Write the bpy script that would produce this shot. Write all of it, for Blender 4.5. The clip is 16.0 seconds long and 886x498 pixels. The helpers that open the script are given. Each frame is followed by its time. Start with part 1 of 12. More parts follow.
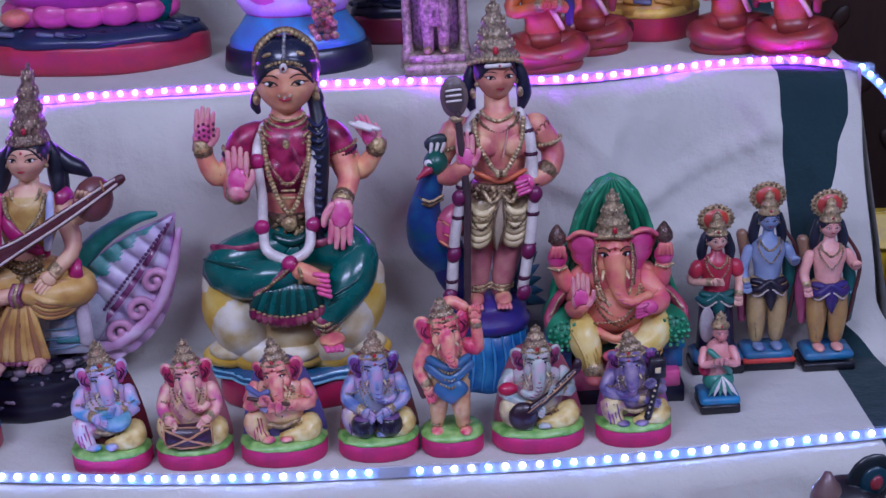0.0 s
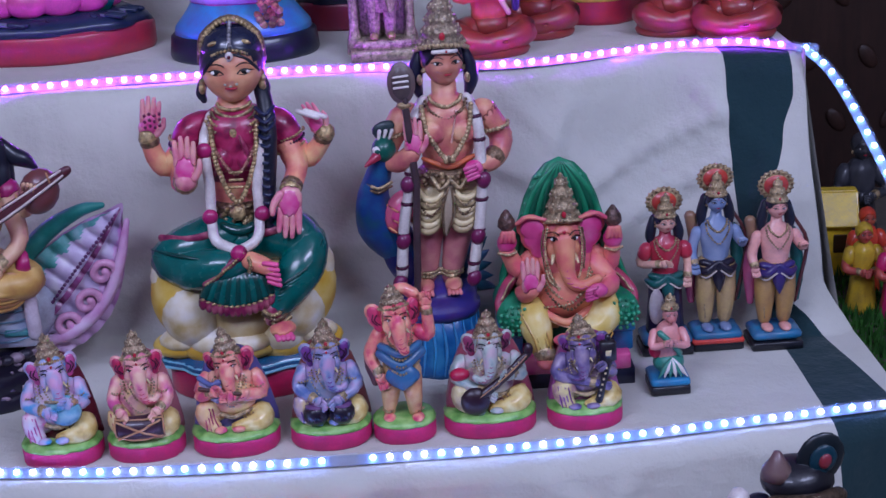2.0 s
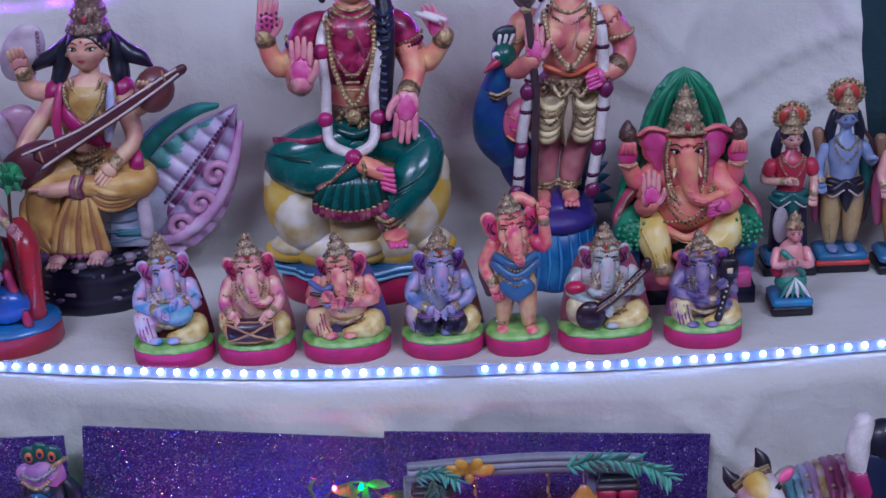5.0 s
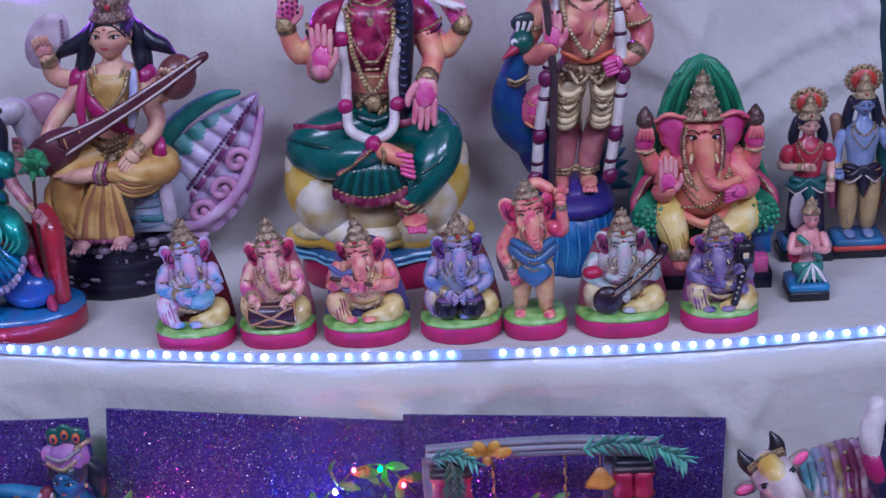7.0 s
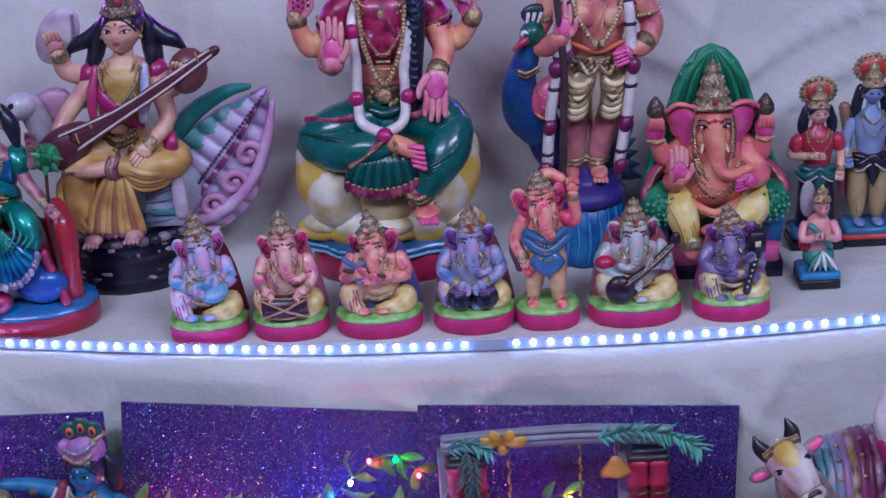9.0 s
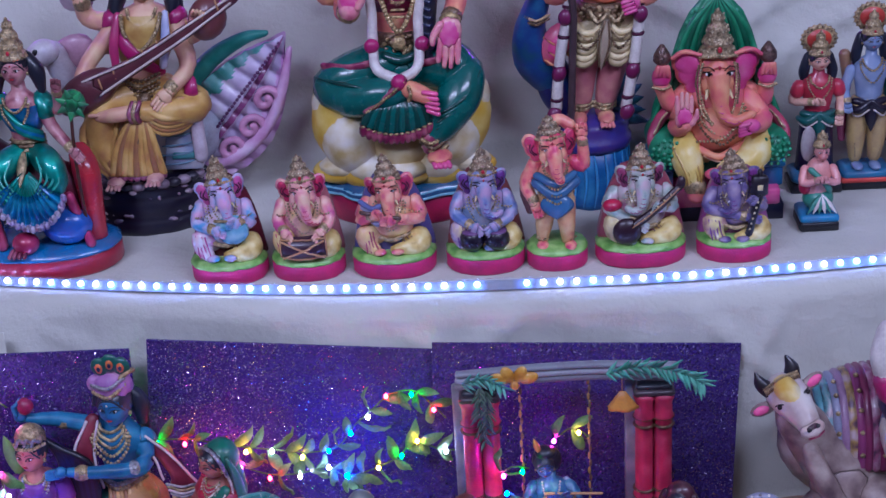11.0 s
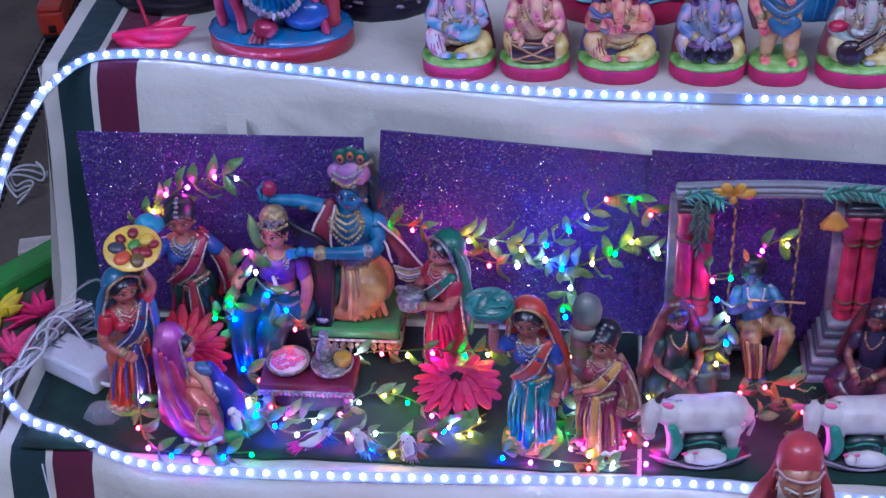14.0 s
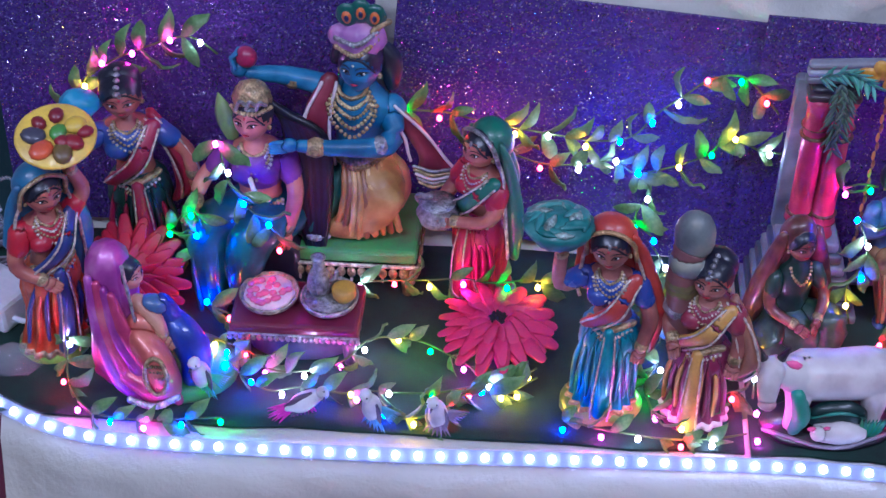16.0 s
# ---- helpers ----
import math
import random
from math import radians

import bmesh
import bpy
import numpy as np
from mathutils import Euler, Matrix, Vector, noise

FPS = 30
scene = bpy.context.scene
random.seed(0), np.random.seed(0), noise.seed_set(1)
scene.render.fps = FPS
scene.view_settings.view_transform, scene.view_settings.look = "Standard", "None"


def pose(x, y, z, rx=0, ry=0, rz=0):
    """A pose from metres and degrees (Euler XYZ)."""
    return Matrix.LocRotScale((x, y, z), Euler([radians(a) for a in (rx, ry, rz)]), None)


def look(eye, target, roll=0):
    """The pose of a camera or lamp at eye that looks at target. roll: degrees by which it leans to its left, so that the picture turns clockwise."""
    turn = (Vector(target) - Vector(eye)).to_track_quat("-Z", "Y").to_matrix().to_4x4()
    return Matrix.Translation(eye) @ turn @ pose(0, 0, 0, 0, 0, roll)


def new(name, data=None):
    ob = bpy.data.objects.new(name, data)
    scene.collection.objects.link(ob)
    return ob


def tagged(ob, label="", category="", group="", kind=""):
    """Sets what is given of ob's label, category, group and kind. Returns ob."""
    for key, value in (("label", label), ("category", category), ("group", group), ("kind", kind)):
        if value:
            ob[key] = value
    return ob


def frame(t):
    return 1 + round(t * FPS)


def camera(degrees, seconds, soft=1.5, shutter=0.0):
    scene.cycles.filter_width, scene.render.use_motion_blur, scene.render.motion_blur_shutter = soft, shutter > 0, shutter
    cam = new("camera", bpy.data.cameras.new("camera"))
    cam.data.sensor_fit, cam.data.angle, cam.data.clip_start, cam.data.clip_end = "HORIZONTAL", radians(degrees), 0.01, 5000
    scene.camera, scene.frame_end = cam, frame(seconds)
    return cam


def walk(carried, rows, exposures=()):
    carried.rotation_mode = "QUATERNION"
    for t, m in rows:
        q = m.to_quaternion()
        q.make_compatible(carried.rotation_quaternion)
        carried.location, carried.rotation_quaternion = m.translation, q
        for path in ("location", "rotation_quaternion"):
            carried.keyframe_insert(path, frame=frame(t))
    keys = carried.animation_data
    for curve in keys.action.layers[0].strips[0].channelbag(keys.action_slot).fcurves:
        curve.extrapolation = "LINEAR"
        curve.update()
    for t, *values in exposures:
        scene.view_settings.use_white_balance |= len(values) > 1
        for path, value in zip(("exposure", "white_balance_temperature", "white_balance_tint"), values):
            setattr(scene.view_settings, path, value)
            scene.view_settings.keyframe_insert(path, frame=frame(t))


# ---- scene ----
cam = camera(32.1, 16.0)
PATH = [
    (0, (0.056, -1.23, 1.547), (0.072, 0.65, 0.865), -2.8),
    (0.5, (0.055, -1.228, 1.55), (0.098, 0.65, 0.864), -2.7),
    (1, (0.059, -1.231, 1.548), (0.123, 0.646, 0.861), -2.9),
    (1.5, (0.06, -1.232, 1.55), (0.135, 0.641, 0.855), -3.0),
    (2, (0.059, -1.229, 1.55), (0.135, 0.641, 0.844), -3.1),
    (2.5, (0.065, -1.222, 1.545), (0.111, 0.643, 0.822), -3.4),
    (3, (0.063, -1.215, 1.543), (0.068, 0.64, 0.794), -3.5),
    (3.5, (0.051, -1.206, 1.539), (0.033, 0.639, 0.767), -3.3),
    (4, (0.047, -1.199, 1.537), (0.0, 0.638, 0.746), -3.2),
    (4.2, (0.042, -1.198, 1.533), (-0.009, 0.638, 0.74), -3.1),
    (6.3, (0.048, -1.217, 1.529), (-0.028, 0.611, 0.722), -3.2),
    (6.5, (0.052, -1.214, 1.533), (-0.034, 0.612, 0.723), -3.3),
    (7, (0.05, -1.218, 1.533), (-0.042, 0.61, 0.725), -3.4),
    (7.5, (0.04, -1.219, 1.533), (-0.047, 0.606, 0.719), -3.4),
    (8, (0.047, -1.219, 1.532), (-0.063, 0.604, 0.716), -3.9),
    (10.3, (0.018, -1.233, 1.527), (-0.035, 0.599, 0.728), -3.7),
    (10.5, (0.022, -1.224, 1.54), (-0.041, 0.594, 0.709), -3.8),
    (11, (0.018, -1.267, 1.557), (-0.062, 0.524, 0.671), -3.7),
    (11.5, (-0.035, -1.388, 1.614), (-0.067, 0.366, 0.654), -2.7),
    (12, (-0.03, -1.549, 1.691), (-0.099, 0.178, 0.686), -3.1),
    (12.5, (-0.046, -1.617, 1.741), (-0.136, 0.084, 0.693), -2.9),
    (13, (-0.058, -1.599, 1.742), (-0.182, 0.072, 0.65), -2.8),
    (13.5, (-0.07, -1.468, 1.718), (-0.25, 0.158, 0.567), -3.2),
    (14, (-0.089, -1.29, 1.673), (-0.304, 0.296, 0.473), -3.0),
    (14.5, (-0.094, -1.182, 1.638), (-0.327, 0.353, 0.377), -3.0),
    (15, (-0.134, -1.093, 1.586), (-0.328, 0.417, 0.289), -2.0),
    (15.5, (-0.173, -1.013, 1.502), (-0.331, 0.49, 0.192), -1.0),
    (16, (-0.208, -0.988, 1.447), (-0.324, 0.516, 0.132), 0.0),
]
walk(cam, [(t, look(eye, target, roll)) for t, eye, target, roll in PATH],
     [(0, 0.10, 5150, 34), (2.0, 0.11, 5150, 31), (3.2, -0.02, 5180, 28), (4.2, 0.0, 5180, 28), (6.3, 0.16, 5150, 34), (8, 0.20, 5150, 34), (10.8, 0.02, 5120, 31), (11.5, 0.44, 5000, 34), (12.5, 0.14, 5050, 28), (13, 0.18, 5000, 28), (16, 0.19, 5050, 26)])

# ---- world and lamps ----
world = bpy.data.worlds.new("world")
scene.world = world
world.use_nodes = True
world.node_tree.nodes["Background"].inputs[0].default_value = (0.35, 0.40, 0.55, 1)
world.node_tree.nodes["Background"].inputs[1].default_value = 0.12


def area_lamp(name, eye, target, sx, sy, watts, colour):
    data = bpy.data.lights.new(name, "AREA")
    data.shape, data.size, data.size_y, data.energy, data.color = "RECTANGLE", sx, sy, watts, colour
    ob = new(name, data)
    ob.matrix_world = look(eye, target)
    return ob


area_lamp("tube_lamp_light", (-0.9, -1.55, 2.60), (-0.3, -0.1, 0.8), 1.2, 0.30, 18.5, (0.90, 0.93, 1.0))
area_lamp("tube_lamp_light", (1.0, -1.30, 2.60), (0.2, 0.0, 0.8), 1.2, 0.30, 18.5, (0.90, 0.93, 1.0))


# ---- materials ----
def lin(hexa):
    c = [int(hexa[i:i + 2], 16) / 255 for i in (0, 2, 4)]
    return tuple(((u + 0.055) / 1.055) ** 2.4 if u > 0.04045 else u / 12.92 for u in c) + (1.0,)


def material(name):
    m = bpy.data.materials.new(name)
    m.use_nodes = True
    t = m.node_tree
    return m, t, t.nodes["Principled BSDF"]


def node(t, kind, **sets):
    n = t.nodes.new(kind)
    for k, v in sets.items():
        n.inputs[k.replace("_", " ")].default_value = v
    return n


def textured(name, c1, c2, rough, metal=0.0, scale=40.0, fine=400.0, bump=0.15, coat=0.0, dist=0.002, stretch=(1, 1, 1), mid=0.5, round_r=0.0, third=None):
    """Two tones mixed by a coarse and a fine noise, with fine relief."""
    m, t, b = material(name)
    co = t.nodes.new("ShaderNodeTexCoord")
    mp = node(t, "ShaderNodeMapping", Scale=stretch)
    t.links.new(co.outputs["Object"], mp.inputs[0])
    n1 = node(t, "ShaderNodeTexNoise", Scale=scale, Detail=1.5 if third else 4.0)
    n2 = node(t, "ShaderNodeTexNoise", Scale=fine, Detail=3.0)
    for n in (n1, n2):
        t.links.new(mp.outputs[0], n.inputs["Vector"])
    add = t.nodes.new("ShaderNodeMath")
    add.operation = "MULTIPLY_ADD"
    add.inputs[1].default_value = 0.14 if third else 0.35
    t.links.new(n2.outputs[0], add.inputs[0])
    t.links.new(n1.outputs[0], add.inputs[2])
    ramp = t.nodes.new("ShaderNodeValToRGB")
    ramp.color_ramp.elements[0].position, ramp.color_ramp.elements[1].position = mid - 0.08, mid + 0.36
    ramp.color_ramp.elements[0].color, ramp.color_ramp.elements[1].color = c1, c2
    if third:
        e = ramp.color_ramp.elements.new(mid + 0.16)
        e.color = third
    t.links.new(add.outputs[0], ramp.inputs[0])
    t.links.new(ramp.outputs[0], b.inputs["Base Color"])
    rr = t.nodes.new("ShaderNodeMapRange")
    rr.inputs[3].default_value, rr.inputs[4].default_value = max(0.03, rough - 0.1), min(1, rough + 0.12)
    t.links.new(n1.outputs[0], rr.inputs[0])
    t.links.new(rr.outputs[0], b.inputs["Roughness"])
    b.inputs["Metallic"].default_value = metal
    b.inputs["Coat Weight"].default_value = coat
    b.inputs["Coat Roughness"].default_value = 0.12
    bp = node(t, "ShaderNodeBump", Strength=bump, Distance=dist)
    t.links.new(add.outputs[0], bp.inputs["Height"])
    if round_r:
        bv = node(t, "ShaderNodeBevel", Radius=round_r)
        bv.samples = 4
        t.links.new(bv.outputs[0], bp.inputs["Normal"])
    t.links.new(bp.outputs[0], b.inputs["Normal"])
    return m


def shade(c, k):
    return tuple(min(1, u * k) for u in c[:3]) + (1.0,)


PAINTS = {}


def paint(hexa, kind="gloss"):
    """Hand-brushed enamel on clay, cached by colour."""
    key = hexa + kind
    if key not in PAINTS:
        c = lin(hexa)
        rough, metal, coat = {"gloss": (0.37, 0.0, 0.28), "matt": (0.6, 0.0, 0.0), "silk": (0.24, 0.0, 0.5), "metal": (0.36, 0.6, 0.2)}[kind]
        dusk = tuple(0.88 * a * 0.74 + 0.12 * b for a, b in zip(c[:3], (0.42, 0.10, 0.30))) + (1.0,)
        if kind == "metal":
            PAINTS[key] = textured("paint_metal_" + hexa, shade(c, 0.34), shade(c, 1.35), rough, 0.40, 210.0, 620.0, 0.5, coat, 0.0014, mid=0.56, round_r=0.0008)
        else:
            PAINTS[key] = textured("paint_" + kind + "_" + hexa, dusk if max(c[:3]) > 0.12 else shade(c, 0.7), shade(c, 1.14), rough, metal, 55.0, 420.0, 0.35, coat, 0.0012, round_r=0.0011)
        if kind == "metal":
            t = PAINTS[key].node_tree
            vo = node(t, "ShaderNodeTexVoronoi", Scale=520.0)
            t.links.new(t.nodes["Texture Coordinate"].outputs["Object"], vo.inputs["Vector"])
            b2 = node(t, "ShaderNodeBump", Strength=0.55, Distance=0.0012)
            b2.invert = True
            t.links.new(vo.outputs["Distance"], b2.inputs["Height"])
            t.links.new(t.nodes["Bump"].outputs[0], b2.inputs["Normal"])
            t.links.new(b2.outputs[0], t.nodes["Principled BSDF"].inputs["Normal"])
    return PAINTS[key]


def spray(a, b, c):
    """Three sprayed tones blotched over clay."""
    key = a + b + c
    if key not in PAINTS:
        PAINTS[key] = textured("spray_" + key, lin(a), lin(c), 0.45, 0.0, 52.0, 330.0, 0.6, 0.12, 0.0014, mid=0.42, round_r=0.0014, third=lin(b))
    return PAINTS[key]


def cloth_material(name, hexa):
    c = lin(hexa)
    m, t, b = material(name)
    co = t.nodes.new("ShaderNodeTexCoord")
    n1 = node(t, "ShaderNodeTexNoise", Scale=7.0, Detail=5.0)
    n2 = node(t, "ShaderNodeTexNoise", Scale=26.0, Detail=6.0, Roughness=0.6)
    wx = node(t, "ShaderNodeTexWave", Scale=420.0, Distortion=0.6)
    wz = node(t, "ShaderNodeTexWave", Scale=420.0, Distortion=0.6)
    wz.bands_direction = "Z"
    for n in (n1, n2, wx, wz):
        t.links.new(co.outputs["Object"], n.inputs["Vector"])
    ramp = t.nodes.new("ShaderNodeValToRGB")
    ramp.color_ramp.elements[0].position, ramp.color_ramp.elements[1].position = 0.3, 0.7
    ramp.color_ramp.elements[0].color, ramp.color_ramp.elements[1].color = shade(c, 0.86), shade(c, 1.04)
    t.links.new(n1.outputs[0], ramp.inputs[0])
    t.links.new(ramp.outputs[0], b.inputs["Base Color"])
    b.inputs["Roughness"].default_value = 0.9
    b.inputs["Sheen Weight"].default_value = 0.15
    b1 = node(t, "ShaderNodeBump", Strength=0.6, Distance=0.008)
    t.links.new(n2.outputs[0], b1.inputs["Height"])
    add = t.nodes.new("ShaderNodeMath")
    t.links.new(wx.outputs[1], add.inputs[0])
    t.links.new(wz.outputs[1], add.inputs[1])
    b2 = node(t, "ShaderNodeBump", Strength=0.12, Distance=0.0006)
    t.links.new(add.outputs[0], b2.inputs["Height"])
    t.links.new(b1.outputs[0], b2.inputs["Normal"])
    t.links.new(b2.outputs[0], b.inputs["Normal"])
    return m


def glitter_material(name, hexa, spark, scale=750.0):
    """Glitter foam: every flake has its own tilt and tone."""
    m, t, b = material(name)
    co = t.nodes.new("ShaderNodeTexCoord")
    vo = node(t, "ShaderNodeTexVoronoi", Scale=scale)
    t.links.new(co.outputs["Object"], vo.inputs["Vector"])
    geo = t.nodes.new("ShaderNodeNewGeometry")
    sub = t.nodes.new("ShaderNodeVectorMath")
    sub.operation = "SUBTRACT"
    sub.inputs[1].default_value = (0.5, 0.5, 0.5)
    t.links.new(vo.outputs["Color"], sub.inputs[0])
    sc = t.nodes.new("ShaderNodeVectorMath")
    sc.operation = "SCALE"
    sc.inputs["Scale"].default_value = 1.4
    t.links.new(sub.outputs[0], sc.inputs[0])
    ad = t.nodes.new("ShaderNodeVectorMath")
    t.links.new(sc.outputs[0], ad.inputs[0])
    t.links.new(geo.outputs["Normal"], ad.inputs[1])
    no = t.nodes.new("ShaderNodeVectorMath")
    no.operation = "NORMALIZE"
    t.links.new(ad.outputs[0], no.inputs[0])
    t.links.new(no.outputs[0], b.inputs["Normal"])
    sep = t.nodes.new("ShaderNodeSeparateColor")
    t.links.new(vo.outputs["Color"], sep.inputs[0])
    ramp = t.nodes.new("ShaderNodeValToRGB")
    ramp.color_ramp.elements[0].color, ramp.color_ramp.elements[1].color = shade(lin(hexa), 0.7), lin(spark)
    ramp.color_ramp.elements[0].position, ramp.color_ramp.elements[1].position = 0.90, 0.965
    t.links.new(sep.outputs[0], ramp.inputs[0])
    t.links.new(ramp.outputs[0], b.inputs["Base Color"])
    flake = node(t, "ShaderNodeMapRange")
    flake.inputs[1].default_value, flake.inputs[2].default_value = 0.90, 0.935
    flake.inputs[3].default_value, flake.inputs[4].default_value = 0.05, 1.0
    t.links.new(sep.outputs[0], flake.inputs[0])
    t.links.new(flake.outputs[0], b.inputs["Metallic"])
    b.inputs["Roughness"].default_value = 0.22
    return m


def glow_material(name, colour, strength):
    m, t, b = material(name)
    b.inputs["Base Color"].default_value = (*[min(1, 0.5 + 0.5 * u) for u in colour], 1)
    b.inputs["Emission Color"].default_value = (*colour, 1)
    b.inputs["Emission Strength"].default_value = strength
    return m


def clear_material(name, tint, opacity, rough=0.15):
    m, t, b = material(name)
    b.inputs["Base Color"].default_value = (*tint, 1)
    b.inputs["Roughness"].default_value = rough
    tr = t.nodes.new("ShaderNodeBsdfTransparent")
    mix = node(t, "ShaderNodeMixShader")
    mix.inputs[0].default_value = opacity
    t.links.new(tr.outputs[0], mix.inputs[1])
    t.links.new(b.outputs[0], mix.inputs[2])
    t.links.new(mix.outputs[0], t.nodes["Material Output"].inputs[0])
    return m


COTTON = cloth_material("white_cotton", "cfcec4")
GREEN_BAND = cloth_material("green_border_cloth", "103238")
MAROON_BAND = cloth_material("maroon_border_cloth", "5a0f34")
GLITTER = glitter_material("purple_glitter_foam", "50398e", "ded4f8", 1100.0)
FELT = textured("dark_green_felt", lin("0c181a"), lin("163e34"), 0.95, 0, 25, 900, 0.5)
PLASTER = textured("plaster_wall", lin("d0cbc4"), lin("e8e4dd"), 0.85, 0, 3, 60, 0.2)
CEIL = textured("white_ceiling", lin("dcdcd6"), lin("eeeee8"), 0.9, 0, 2, 50, 0.1)
FLOORT = textured("stone_floor", lin("928c84"), lin("b8b1a8"), 0.35, 0, 5, 80, 0.1)
WOOD_DARK = textured("dark_wood", lin("1c100c"), lin("3d241b"), 0.5, 0, 12, 160, 0.4, stretch=(1, 1, 0.15))
SLEEVE = clear_material("clear_plastic_sleeve", (0.80, 0.86, 0.98), 0.07)
CLEAR = clear_material("clear_plastic", (0.8, 0.85, 0.9), 0.16, 0.08)
WHITE_PLASTIC = textured("white_plastic", lin("c9ced8"), lin("e6e9ee"), 0.35, 0, 20, 300, 0.05)
RIBBON = textured("pale_circuit_ribbon", lin("70788c"), lin("8c94a8"), 0.5, 0, 20, 300, 0.05)
LED_PURPLE = glow_material("led_purple", (0.52, 0.06, 1.0), 125)
LED_BLUE = glow_material("led_blue", (0.22, 0.42, 1.0), 28)
LED_WHITE = glow_material("led_white", (0.55, 0.66, 1.0), 19)


# ---- mesh helpers ----
def mesh_object(name, verts, faces, mats, index=None, parent=None, label="", smooth=True):
    me = bpy.data.meshes.new(name)
    me.from_pydata([tuple(v) for v in verts], [], faces)
    for m in mats:
        me.materials.append(m)
    if index is not None:
        me.polygons.foreach_set("material_index", index)
    if smooth:
        me.polygons.foreach_set("use_smooth", [True] * len(me.polygons))
    me.update()
    ob = new(name, me)
    if parent is not None:
        ob.parent = parent
    if label:
        ob["label"] = label
    return ob


def empty(name, loc, label, category, group="", kind="", rz=0.0):
    ob = new(name)
    ob.empty_display_size = 0.02
    ob.matrix_world = pose(*loc, 0, 0, rz)
    return tagged(ob, label, category, group, kind)


def smooth_path(pts, step):
    """Catmull-Rom line through the points, sampled at even steps."""
    p = [Vector(q) for q in pts]
    p = [p[0] * 2 - p[1]] + p + [p[-1] * 2 - p[-2]]
    fine = []
    for i in range(1, len(p) - 2):
        for k in range(24):
            u = k / 24
            a, b, c, d = p[i - 1], p[i], p[i + 1], p[i + 2]
            fine.append(0.5 * ((2 * b) + (c - a) * u + (2 * a - 5 * b + 4 * c - d) * u * u + (3 * b - a - 3 * c + d) * u ** 3))
    fine.append(p[-2])
    out, left = [fine[0]], step
    for a, b in zip(fine, fine[1:]):
        length = (b - a).length
        while left <= length:
            out.append(a + (b - a) * (left / length))
            left += step
        left -= length
    return out


def sweep(pts, section, up=(0, -0.6, 0.8)):
    """Sweeps a closed section (side, up) along points; returns verts and faces."""
    verts, faces, n = [], [], len(section)
    upv = Vector(up)
    for i, p in enumerate(pts):
        d = (pts[min(i + 1, len(pts) - 1)] - pts[max(i - 1, 0)]).normalized()
        side = d.cross(upv).normalized()
        u = side.cross(d).normalized()
        for s, h in section:
            verts.append(p + side * s + u * h)
    for i in range(len(pts) - 1):
        for k in range(n):
            faces.append((i * n + k, i * n + (k + 1) % n, (i + 1) * n + (k + 1) % n, (i + 1) * n + k))
    faces.append(tuple(range(n - 1, -1, -1)))
    faces.append(tuple((len(pts) - 1) * n + k for k in range(n)))
    return verts, faces


def box_mesh(sx, sy, sz, bevel=0.0, base=True):
    bm = bmesh.new()
    bmesh.ops.create_cube(bm, size=1)
    bmesh.ops.scale(bm, vec=(sx, sy, sz), verts=bm.verts)
    if base:
        bmesh.ops.translate(bm, vec=(0, 0, sz / 2), verts=bm.verts)
    if bevel:
        bmesh.ops.bevel(bm, geom=bm.edges[:], offset=bevel, segments=2, affect="EDGES", profile=0.5)
    return bm


def part(name, bm, mat, parent=None, label="", m=None, smooth=False):
    me = bpy.data.meshes.new(name)
    if m is not None:
        bm.transform(m)
    bm.to_mesh(me)
    bm.free()
    me.materials.append(mat)
    if smooth:
        me.polygons.foreach_set("use_smooth", [True] * len(me.polygons))
    ob = new(name, me)
    if parent is not None:
        ob.parent = parent
    if label:
        ob["label"] = label
    return ob


# ---- room ----
def slab(name, lo, hi, mat, label, category):
    bm = box_mesh(hi[0] - lo[0], hi[1] - lo[1], hi[2] - lo[2], 0, False)
    ob = part(name, bm, mat)
    ob.location = [(a + b) / 2 for a, b in zip(lo, hi)]
    return tagged(ob, label, category, kind="structure")


slab("floor", (-3.5, -4.0, -0.1), (3.5, 2.0, 0), FLOORT, "pale worn stone floor", "floor")
slab("ceiling", (-3.5, -4.0, 2.75), (3.5, 2.0, 2.85), CEIL, "plain white ceiling", "ceiling")
slab("wall_north", (-3.5, 1.9, 0), (3.5, 2.0, 2.75), PLASTER, "plastered wall behind the display", "wall")
slab("wall_south", (-3.5, -4.0, 0), (3.5, -3.9, 2.75), PLASTER, "plain plastered wall", "wall")
slab("wall_west", (-3.5, -3.9, 0), (-3.4, 1.9, 2.75), PLASTER, "plain plastered wall", "wall")
slab("wall_east", (3.4, -3.9, 0), (3.5, 1.9, 2.75), PLASTER, "plain plastered wall", "wall")


# ---- draped steps ----
def lerp_table(x, table):
    for (a, va), (b, vb) in zip(table, table[1:]):
        if x <= b:
            u = max(0.0, min(1.0, (x - a) / (b - a)))
            return va + (vb - va) * (u * u * (3 - 2 * u))
    return table[-1][1]


EDGE_D = [(-0.7, 0.305), (0.1, 0.30), (0.2, 0.285), (0.35, 0.305), (0.5, 0.28)]
EDGE_C = [(-0.7, 0.012), (-0.53, 0.016), (-0.386, -0.012), (-0.18, -0.04), (0.0, -0.046), (0.2, -0.045), (0.39, -0.03), (0.53, -0.01)]
EDGE_B = [(-0.7, -0.29), (-0.6, -0.29), (-0.5, -0.318), (0.0, -0.312), (0.16, -0.322), (0.6, -0.315)]
Z_E, Z_D, Z_C, Z_B, Z_A = 1.43, 1.165, 0.90, 0.657, 0.47


